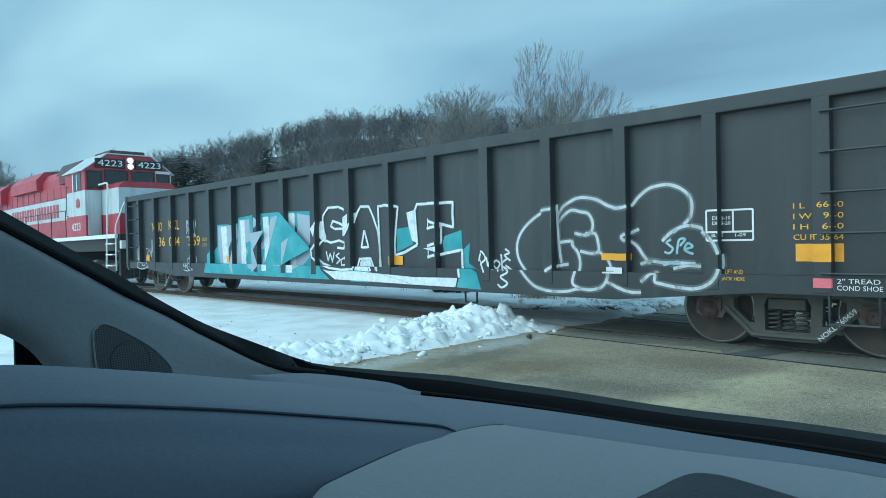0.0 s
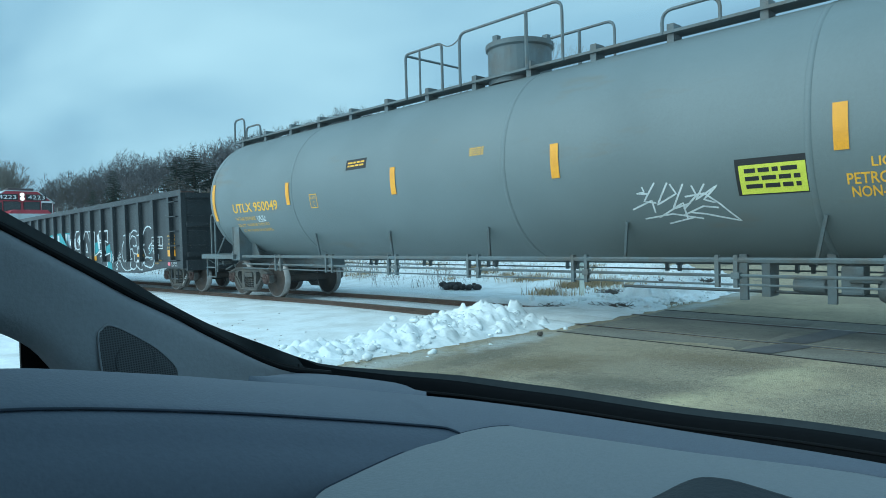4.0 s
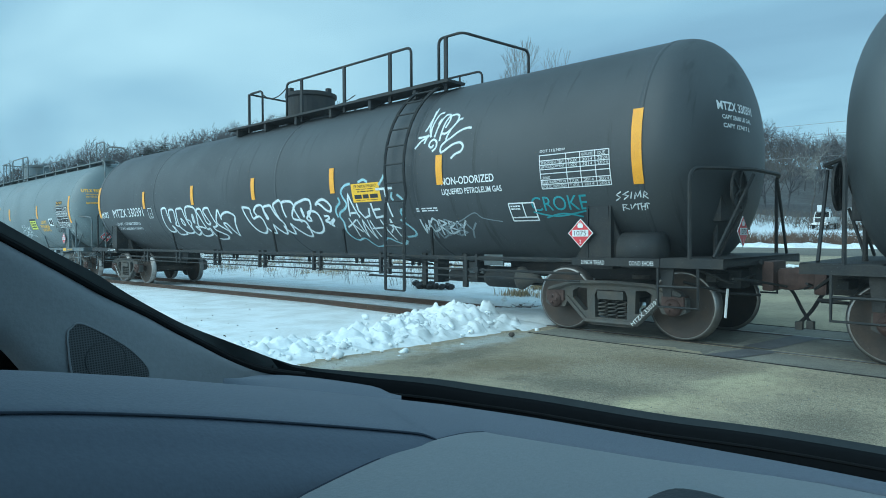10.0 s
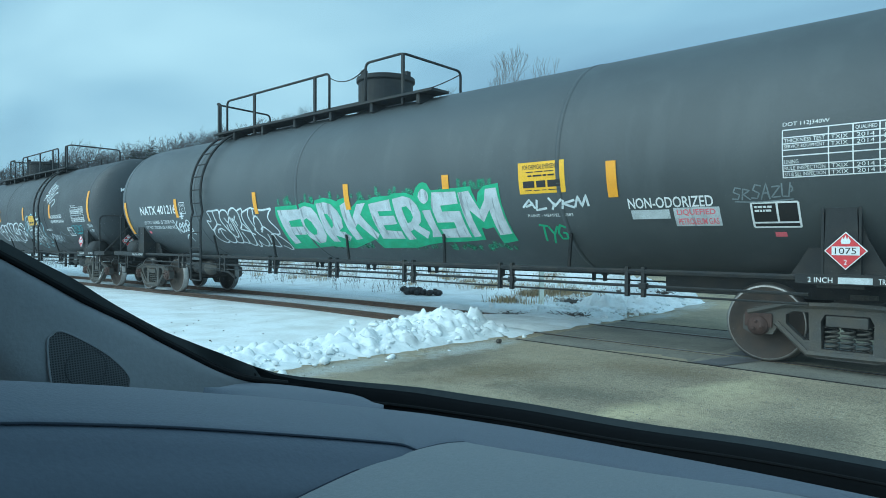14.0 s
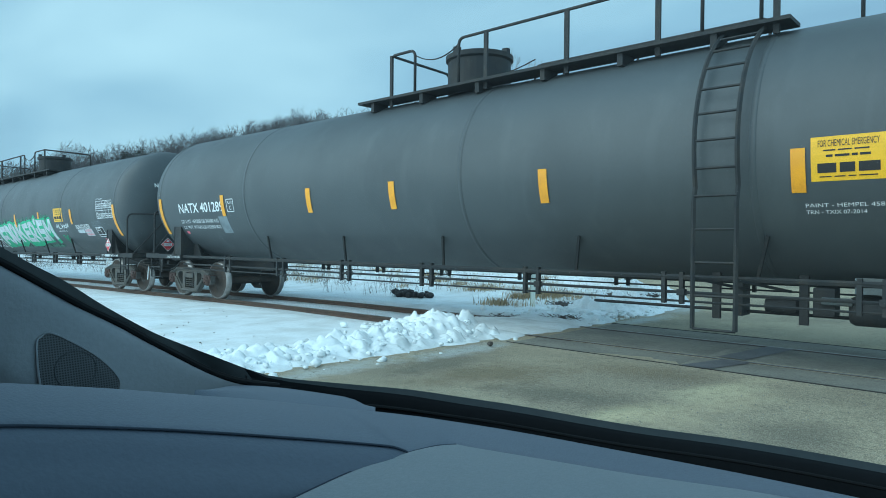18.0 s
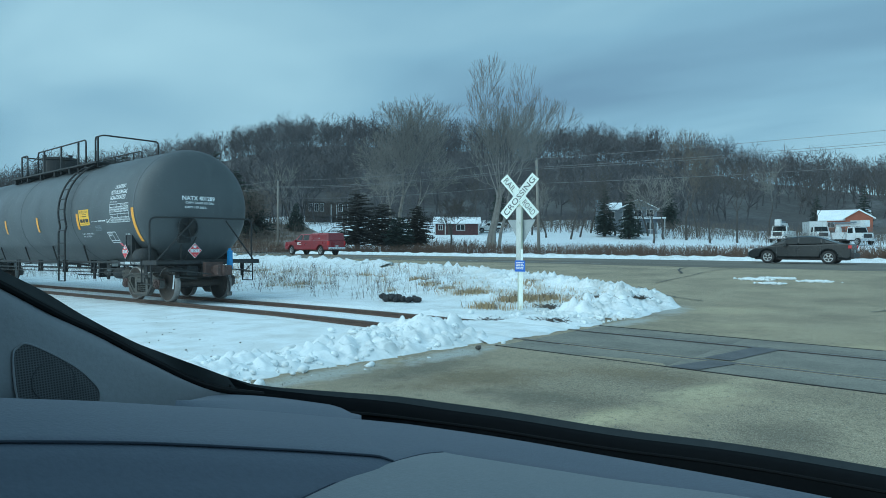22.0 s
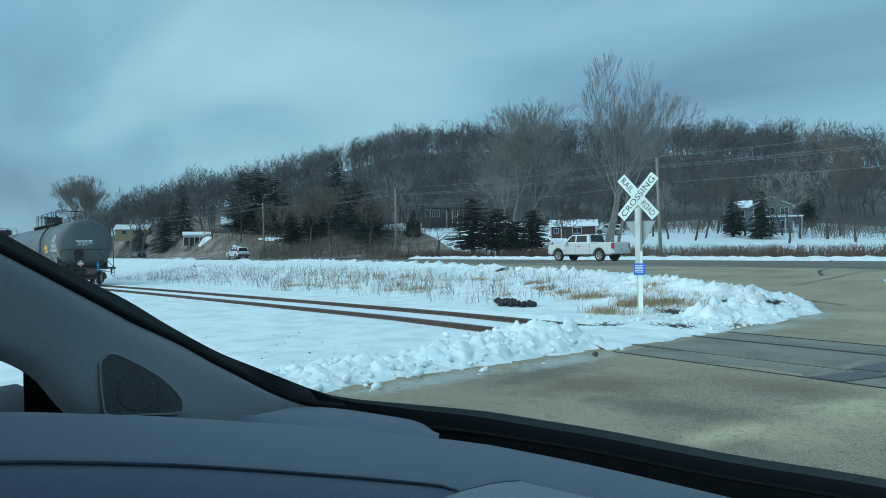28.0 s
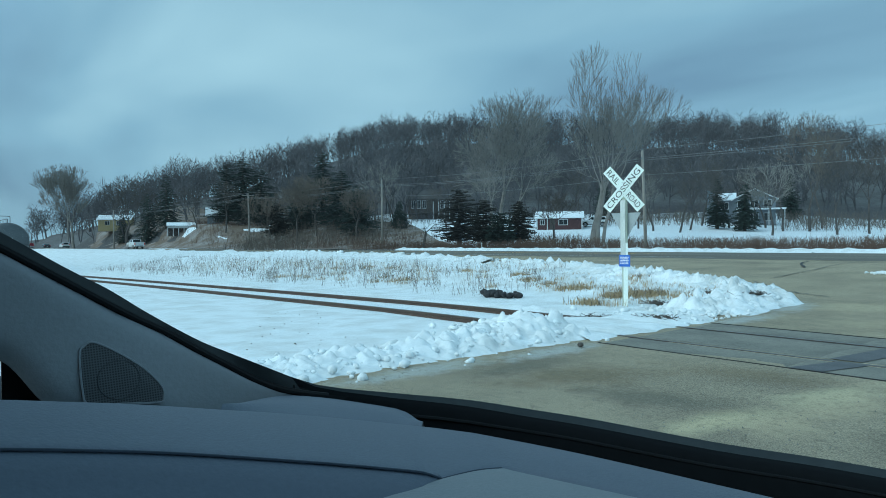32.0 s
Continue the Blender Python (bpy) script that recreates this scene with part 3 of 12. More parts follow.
SPRAYED["yorn", "y"] = [[(65, 98), (64, 110), (37, 109), (12, 108), (17, 97), (17, 84), (0, 86), (3, 74), (6, 61), (20, 67)], [(37, 109), (39, 92), (39, 77), (19, 65), (7, 53), (6, 39), (16, 29), (32, 23), (45, 27)], [(55, 74), (39, 77)], [(25, 52), (33, 61), (49, 65), (63, 58)], [(43, 63), (41, 43), (44, 32)]]
SPRAYED["yorn", "o"] = [[(103, 96), (99, 106), (88, 110), (74, 108), (65, 98), (63, 86), (69, 74), (77, 60), (85, 47), (82, 32), (70, 23), (56, 24), (45, 33)], [(83, 75), (81, 57), (91, 43), (102, 41), (110, 52), (110, 76), (103, 93)], [(81, 92), (92, 80), (102, 91)], [(93, 78), (91, 60)], [(100, 77), (97, 57)]]
SPRAYED["yorn", "r"] = [[(104, 98), (111, 107), (125, 113), (137, 111), (147, 101), (149, 88), (145, 72), (134, 63), (154, 58), (166, 55)], [(116, 91), (120, 84), (130, 95)], [(125, 83), (128, 71)], [(105, 95), (116, 80), (120, 61), (116, 41), (106, 25), (91, 22), (79, 26)], [(106, 25), (116, 24), (127, 21), (133, 32), (132, 43), (131, 55)]]
SPRAYED["yorn", "n"] = [[(145, 106), (164, 111), (165, 102), (160, 96), (161, 79), (169, 59), (166, 41), (159, 24), (146, 14), (132, 20), (130, 29)], [(147, 79), (158, 68), (167, 54), (181, 47)], [(165, 102), (192, 109), (208, 110), (207, 94)], [(191, 107), (185, 93), (189, 78), (195, 63), (188, 61), (194, 51), (209, 36), (208, 21), (193, 12), (180, 18), (177, 30), (170, 15), (160, 10), (158, 22)]]
SPRAYED["yorn", "l"] = [[(208, 110), (240, 105), (265, 106), (280, 107), (268, 98), (260, 88), (263, 78), (276, 63), (279, 53), (271, 47), (255, 49), (242, 47)], [(198, 73), (203, 86), (211, 92), (219, 90), (225, 77), (223, 64), (210, 53)], [(214, 60), (226, 67), (238, 61), (249, 47), (249, 30), (245, 13), (234, 10), (222, 15), (222, 25), (228, 39), (229, 49)], [(201, 18), (206, 13), (219, 18)], [(263, 46), (275, 36), (284, 20), (281, 6), (272, 0), (265, 8), (255, 14)]]
SPRAYED["keeor", "k"] = [[(0, 64), (5, 48), (7, 26)], [(20, 62), (7, 48), (20, 30)]]
SPRAYED["keeor", "e"] = [[(21, 43), (35, 49), (30, 55), (21, 46), (24, 30), (37, 35)], [(38, 45), (52, 50), (47, 57), (38, 47), (39, 32), (52, 38)]]
SPRAYED["keeor", "o"] = [[(57, 53), (50, 42), (55, 34), (64, 43), (62, 54), (57, 53)]]
SPRAYED["keeor", "r"] = [[(61, 31), (65, 60), (79, 61), (80, 52), (67, 46), (77, 27), (82, 39), (79, 44)], [(77, 27), (87, 23)]]
SPRAYED["keeor", "x"] = [[(23, 9), (42, 21), (62, 22), (49, 21), (51, 9), (51, 0)], [(41, 73), (64, 74)], [(50, 85), (55, 66)], [(60, 84), (46, 66)]]
SPRAYED["squ", "a"] = [[(20, 55), (22, 48), (11, 46), (27, 45)], [(38, 59), (19, 35), (35, 32)], [(55, 58), (36, 29), (64, 43), (58, 56)], [(75, 55), (55, 22), (79, 29)], [(85, 52), (89, 39), (69, 21)], [(101, 53), (87, 33), (116, 50), (97, 33), (110, 28)]]
SPRAYED["squ", "b"] = [[(0, 24), (30, 36), (30, 18)], [(33, 10), (70, 30), (70, 7)], [(66, 12), (94, 24), (112, 21)], [(74, 38), (99, 41), (115, 26), (134, 1), (94, 13), (76, 16)], [(13, 9), (53, 15), (90, 6)], [(44, 0), (81, 9)]]
SPRAYED["quen", "q"] = [[(9, 48), (0, 40), (1, 30), (7, 23), (16, 36), (13, 50), (9, 48)], [(8, 28), (17, 24)]]
SPRAYED["quen", "u"] = [[(25, 45), (23, 27), (33, 28), (36, 44), (36, 23)]]
SPRAYED["quen", "e"] = [[(45, 48), (53, 39), (43, 34), (50, 25), (37, 19)], [(61, 47), (56, 25)], [(78, 49), (58, 35)]]
SPRAYED["quen", "n"] = [[(70, 45), (63, 26), (76, 42), (76, 24), (86, 28)], [(32, 59), (42, 63), (52, 55), (42, 52), (33, 57)], [(21, 13), (41, 17), (27, 3), (45, 0)], [(60, 18), (55, 3)]]
SPRAYED["seimr", "a"] = [[(9, 27), (2, 23), (7, 19), (0, 15)], [(20, 27), (11, 23), (19, 21), (11, 16)], [(24, 26), (21, 17)], [(26, 16), (29, 25), (31, 19), (36, 27), (35, 18)], [(38, 17), (41, 26), (45, 22), (40, 20), (45, 16)]]
SPRAYED["seimr", "b"] = [[(7, 0), (8, 9), (14, 9), (9, 5), (16, 2)], [(19, 9), (19, 2), (26, 10)], [(29, 10), (28, 1)], [(24, 8), (35, 10)], [(33, 0), (33, 10)], [(32, 5), (39, 6)], [(37, 0), (39, 10)], [(41, 2), (41, 10), (45, 9)]]
SPRAYED["gloop", "c"] = [[(72, 116), (54, 114), (34, 105), (16, 92), (4, 77), (0, 60), (4, 43), (16, 27), (31, 12), (46, 4), (71, 0), (95, 1), (113, 5), (131, 4)], [(73, 122), (74, 92), (76, 60), (79, 40)], [(58, 28), (72, 35), (91, 38)]]
SPRAYED["gloop", "p"] = [[(75, 96), (83, 105), (97, 113), (111, 110)], [(74, 105), (83, 118), (98, 126), (107, 129), (120, 129), (138, 125), (155, 116), (172, 112), (188, 114), (198, 124), (212, 134), (223, 137), (238, 138), (253, 133), (265, 123), (269, 110), (266, 96), (258, 88)], [(111, 110), (124, 107), (131, 94), (128, 82), (119, 78), (101, 81)], [(119, 80), (133, 80), (138, 71), (139, 56), (128, 53), (110, 56)]]
SPRAYED["gloop", "b"] = [[(73, 68), (96, 70), (98, 64), (107, 53), (110, 36), (104, 13), (118, 5)], [(139, 56), (153, 44), (159, 29), (157, 18), (148, 8), (131, 4)], [(157, 16), (174, 9), (190, 4), (206, 4)], [(199, 84), (183, 77), (181, 72), (195, 63), (206, 48), (214, 40)], [(200, 39), (214, 43), (233, 41), (255, 41), (272, 40)], [(244, 34), (262, 38), (279, 37)]]
SPRAYED["gloop", "d"] = [[(230, 68), (241, 78), (259, 86), (277, 84), (290, 75), (300, 62), (305, 45), (302, 29), (292, 17), (275, 11), (254, 12), (236, 15), (225, 18), (225, 27), (218, 27), (206, 17)]]
SPRAYED["spe", "s"] = [[(11, 32), (5, 28), (13, 21), (8, 15), (2, 17)]]
SPRAYED["spe", "p"] = [[(18, 14), (21, 31), (29, 32), (22, 24)]]
SPRAYED["spe", "e"] = [[(29, 20), (38, 23), (32, 27), (28, 19), (39, 14)], [(0, 0), (20, 5)], [(14, 40), (18, 43), (15, 44)]]
SPRAYED["pioke", "p"] = [[(0, 39), (5, 52), (17, 54), (24, 43), (11, 34)], [(11, 45), (20, 22)]]
SPRAYED["pioke", "i"] = [[(26, 46), (29, 32)]]
SPRAYED["pioke", "o"] = [[(35, 41), (30, 34), (37, 28), (43, 36), (35, 41)]]
SPRAYED["pioke", "k"] = [[(46, 50), (48, 24)], [(57, 43), (46, 34), (59, 26)]]
SPRAYED["pioke", "e"] = [[(54, 58), (62, 52), (53, 48), (64, 40)], [(54, 33), (67, 24), (53, 16), (66, 7), (55, 0), (47, 5)]]
SPRAYED["msc", "m"] = [[(0, 28), (5, 8), (13, 24), (20, 6), (27, 27)]]
SPRAYED["msc", "s"] = [[(44, 24), (32, 19), (47, 11), (33, 3)]]
SPRAYED["msc", "c"] = [[(62, 16), (49, 11), (50, 0), (65, 2)]]
SPRAYED["saleline", "s"] = [[(100, 124), (82, 130), (47, 130), (29, 115), (26, 94), (37, 71), (15, 58), (0, 46), (3, 31), (27, 18), (62, 10), (102, 7), (138, 9)], [(100, 124), (105, 108), (103, 98), (109, 81), (108, 61), (104, 43), (100, 26)], [(102, 90), (84, 98), (62, 103), (55, 93), (69, 87), (98, 87)], [(29, 67), (54, 60), (83, 64), (101, 59), (97, 48), (75, 50)]]
SPRAYED["saleline", "a"] = [[(109, 70), (124, 86), (143, 118), (152, 127), (177, 126), (190, 105), (202, 79), (207, 47), (206, 8)], [(138, 11), (146, 28), (179, 29), (191, 6)], [(162, 82), (152, 50), (174, 50), (162, 82)]]
SPRAYED["saleline", "l"] = [[(209, 6), (206, 47), (204, 125), (239, 125), (259, 121), (253, 87), (249, 57), (249, 35), (274, 40), (308, 53)]]
SPRAYED["saleline", "e"] = [[(308, 53), (305, 86), (303, 113), (309, 123), (355, 122), (395, 122), (394, 102), (395, 81), (367, 87), (336, 96), (336, 79), (367, 84), (366, 56), (336, 49), (336, 31), (379, 39), (414, 44), (414, 19), (416, 0)]]
# filled shapes of the same kind: an outline, then the holes in it
FILLED = {}
FILLED["forker", "f"] = [[(0, 82), (73, 82), (72, 62), (29, 58), (28, 45), (70, 45), (67, 26), (25, 25), (27, 3), (3, 0)]]
FILLED["forker", "o"] = [[(67, 77), (79, 84), (96, 88), (117, 84), (129, 71), (134, 48), (130, 23), (113, 6), (90, 2), (72, 18), (68, 36), (72, 59)], [(80, 59), (92, 63), (103, 55), (109, 37), (102, 26), (90, 25), (81, 36), (78, 46)]]
FILLED["forker", "r"] = [[(134, 91), (159, 93), (178, 89), (194, 75), (200, 60), (194, 42), (176, 33), (192, 31), (204, 20), (190, 8), (175, 18), (159, 23), (160, 7), (140, 8), (134, 29), (135, 57)], [(151, 70), (162, 70), (170, 56), (166, 45), (158, 39)]]
FILLED["forker", "k"] = [[(205, 85), (227, 93), (231, 59), (254, 86), (277, 87), (256, 66), (285, 25), (270, 12), (241, 49), (228, 40), (233, 15), (212, 12), (206, 38), (205, 64)]]
FILLED["forker", "e"] = [[(285, 85), (341, 91), (341, 71), (305, 71), (306, 62), (343, 62), (344, 46), (308, 44), (309, 34), (346, 31), (346, 15), (288, 15), (289, 32), (286, 58)]]
FILLED["forker", "r2"] = [[(348, 91), (375, 95), (392, 91), (404, 79), (408, 65), (403, 50), (394, 43), (413, 29), (400, 15), (379, 35), (368, 31), (372, 14), (353, 12), (349, 44)], [(367, 76), (379, 78), (387, 69), (388, 58), (379, 49), (370, 47)]]
FILLED["forker", "i"] = [[(434, 92), (432, 86), (427, 82), (421, 80), (416, 82), (412, 87), (410, 93), (413, 99), (417, 103), (423, 105), (429, 102), (433, 98)]]
FILLED["forker", "i2"] = [[(413, 69), (432, 70), (436, 20), (413, 18), (420, 31)]]
FILLED["forker", "s"] = [[(442, 98), (493, 97), (494, 78), (456, 76), (457, 66), (495, 66), (498, 18), (443, 17), (441, 34), (476, 36), (475, 47), (439, 47), (436, 77)]]
FILLED["forker", "m"] = [[(497, 95), (519, 97), (535, 66), (547, 81), (552, 98), (572, 99), (581, 25), (557, 22), (553, 66), (536, 46), (514, 67), (519, 20), (504, 18)]]
FILLED["forkback", "a"] = [[(12, 106), (86, 107), (115, 112), (145, 106), (149, 114), (177, 118), (201, 114), (216, 109), (219, 112), (247, 117), (253, 96), (275, 109), (301, 108), (318, 113), (289, 7), (281, 29), (207, 5), (139, 10), (68, 2), (0, 0), (7, 40), (6, 87)]]
FILLED["forkback", "b"] = [[(318, 113), (360, 114), (371, 117), (399, 117), (416, 111), (423, 122), (432, 130), (441, 132), (450, 129), (455, 121), (458, 118), (511, 119), (500, 25), (450, 23), (416, 18), (377, 9), (289, 7)]]
FILLED["forkback", "c"] = [[(511, 119), (540, 120), (549, 95), (554, 110), (566, 119), (594, 122), (595, 90), (602, 27), (572, 21), (568, 53), (552, 50), (544, 53), (541, 29), (500, 25)]]
FILLED["gteal", "a"] = [[(0, 8), (19, 52), (58, 75), (58, 129), (166, 129), (167, 142), (253, 148), (370, 148), (485, 144), (488, 67), (524, 23), (553, 5), (291, 6)]]
FILLED["gteal", "b"] = [[(613, 24), (670, 25), (677, 3), (622, 3)]]
FILLED["gteal", "c"] = [[(745, 100), (778, 103), (789, 73), (746, 59)]]
FILLED["gteal", "d"] = [[(861, 72), (865, 85), (904, 94), (906, 64), (864, 58)]]
FILLED["gteal", "e"] = [[(907, 62), (922, 73), (919, 41), (945, 26), (954, 0), (901, 2), (908, 20)]]
FILLED["gpale", "d"] = [[(1, 119), (97, 120), (101, 93), (71, 56), (51, 2), (15, 10), (0, 63)]]
FILLED["gpale", "i"] = [[(109, 131), (158, 131), (161, 82), (133, 73), (149, 56), (125, 22), (91, 0), (75, 22), (100, 76)]]
FILLED["gpale", "o"] = [[(214, 122), (209, 114), (196, 109), (178, 111), (171, 119), (171, 127), (179, 135), (197, 135), (210, 129)]]
FILLED["gpale", "e"] = [[(172, 97), (243, 103), (246, 62), (193, 60), (212, 23), (183, 7), (165, 12), (162, 56)]]
FILLED["gpale", "n"] = [[(255, 132), (295, 136), (315, 74), (324, 110), (321, 135), (356, 134), (345, 85), (313, 24), (278, 24), (251, 62), (209, 15), (232, 75)]]
FILLED["gpale", "d2"] = [[(361, 136), (420, 128), (420, 90), (402, 61), (416, 49), (379, 25), (346, 13), (344, 61), (364, 109)]]
FILLED["gwhite", "a"] = [[(0, 121), (29, 122), (36, 25), (11, 11)]]
FILLED["gwhite", "b"] = [[(99, 134), (120, 135), (125, 16), (103, 13)]]
FILLED["gwhite", "c"] = [[(204, 138), (229, 138), (233, 17), (213, 15)]]
FILLED["gwhite", "d"] = [[(314, 141), (336, 141), (339, 14), (317, 14)]]
FILLED["gwhite", "e"] = [[(430, 120), (444, 119), (448, 76), (422, 88), (411, 105)]]
FILLED["gwhite", "f"] = [[(523, 124), (538, 131), (556, 133), (537, 107), (522, 88)]]
FILLED["gwhite", "g"] = [[(694, 126), (717, 130), (718, 73), (707, 77), (699, 102)]]
FILLED["gwhite", "h"] = [[(451, 23), (474, 20), (565, 21), (631, 18), (722, 14), (825, 15), (820, 0), (722, 1), (598, 3), (493, 4)]]
FILLED["gwhite", "k"] = [[(562, 42), (590, 42), (599, 21), (555, 23)]]
FILLED["gwhite", "l"] = [[(748, 63), (776, 66), (776, 57), (749, 48)]]


def spray_lines(strokes, curved=True):
    """Strokes in metres; round ones are bowed from point to point."""
    out = []
    for ln in strokes:
        pts = [(x / 100, y / 100) for x, y in ln]
        out.append([tuple(p) for p in smooth_line(pts, 5)] if curved and len(pts) > 2 else dense(pts, 0.04))
    return out


def filled(loops, step=0.0):
    """A flat painted shape with its holes: co in metres, faces."""
    bm = bmesh.new()
    edges = []
    for loop in loops:
        vs = [bm.verts.new((x / 100, y / 100, 0)) for x, y in loop]
        edges += [bm.edges.new((vs[i], vs[(i + 1) % len(vs)])) for i in range(len(vs))]
    bmesh.ops.triangle_fill(bm, use_beauty=True, use_dissolve=False, edges=edges)
    bm.verts.index_update()
    out = np.array([v.co[:2] for v in bm.verts]), [tuple(v.index for v in f.verts) for f in bm.faces]
    bm.free()
    return out


# ---- the train ----
TRACK_Y = 9.159          # middle of the track
RAIL = 0.7535            # rail head from the middle
TANK_R, TANK_Z = 1.575, 2.515
WHEEL_R = 0.457
MOVERS = []              # (thing, place along the train, half distance between trucks)
WHEELS = []              # (wheelset, its parent's place along the train, x in the car)


def travelled(t):
    """How far the train has gone at t seconds."""
    return 4.283 * t + 0.0184 * t * t / 2 + 0.0002 * t ** 3 / 6


def track_point(x):
    """The track's middle: level and straight over the crossing, then it falls a little and bends."""
    d = max(0.0, -8.0 - x)
    fall = 0.0134 * (d * d / 12 if d < 6 else d - 3)
    return Vector((x, TRACK_Y - 0.0004 * d * d, -fall))


wheel_mesh = {}


def wheel_disc():
    """A plain freight wheel with flange, rim, dished plate and hub; its axis is y, the flange is on the inside (+y)."""
    if "disc" not in wheel_mesh:
        bm = bmesh.new()
        lathe(bm, [(-0.070, 0.0001), (-0.070, 0.13), (-0.040, 0.15), (-0.015, 0.30), (-0.060, 0.365), (-0.062, 0.428)], 40, "y")
        for f in [f for f in bm.faces if len(f.verts) > 10]:
            bm.faces.remove(f)
        me = bpy.data.meshes.new("wheel")
        lathe2 = bmesh.new()
        lathe(lathe2, [(0.062, 0.0001), (0.062, 0.13), (0.03, 0.15), (0.02, 0.30), (0.062, 0.365), (0.070, 0.44)], 40, "y")
        me2 = bpy.data.meshes.new("wheel")
        lathe2.to_mesh(me2)
        bm.from_mesh(me2)
        bm.to_mesh(me)
        wheel_mesh["disc"] = me
        bm.free()
        lathe2.free()
        bm = bmesh.new()
        lathe(bm, [(-0.064, 0.425), (-0.066, 0.452), (0.030, 0.462), (0.045, 0.485), (0.066, 0.482), (0.070, 0.44)], 40, "y")
        for f in [f for f in bm.faces if len(f.verts) > 10]:
            bm.faces.remove(f)
        me = bpy.data.meshes.new("tread")
        bm.to_mesh(me)
        bm.free()
        wheel_mesh["tread"] = me
        bm = bmesh.new()
        lathe(bm, [(-1.05, 0.075), (-0.80, 0.085), (0.80, 0.085), (1.05, 0.075)], 16, "y")
        me = bpy.data.meshes.new("axle")
        bm.to_mesh(me)
        bm.free()
        wheel_mesh["axle"] = me
        bm = bmesh.new()
        lathe(bm, [(-0.10, 0.115), (-0.125, 0.105), (-0.135, 0.085), (-0.145, 0.08), (-0.147, 0.001)], 20, "y")
        for k in range(3):
            a = k * 2.094 + 0.5
            lathe(bm, [(-0.165, 0.018), (-0.14, 0.02)], 6, "y", (0.05 * math.cos(a), 0, 0.05 * math.sin(a)))
        lathe(bm, [(-0.10, 0.12), (0.06, 0.12)], 20, "y")
        me = bpy.data.meshes.new("bearing_cap")
        bm.to_mesh(me)
        bm.free()
        wheel_mesh["cap"] = me
    return wheel_mesh


def wheelset(car, x, scale=1.0):
    wm = wheel_disc()
    ax = mesh_part("wheelset", wm["axle"], M["wheel_steel"], car, "steel axle with two rolling wheels", True)
    ax.matrix_basis = pose(x, 0, WHEEL_R * scale)
    if scale != 1.0:
        ax.scale = (scale, 1, scale)
    for s in (-1, 1):
        turn = pose(0, s * 0.755, 0, 0, 0, 0 if s < 0 else 180)
        w = mesh_part("wheel", wm["disc"], M["wheel_steel"], ax, "", True, turn)
        mesh_part("tread", wm["tread"], M["tread"], ax, "bright worn wheel tread", True, turn)
        mesh_part("bearing_cap", wm["cap"], M["rust_red"], ax, "rust-red bearing end cap", True, pose(0, s * 1.0, 0, 0, 0, 0 if s < 0 else 180))
    return ax


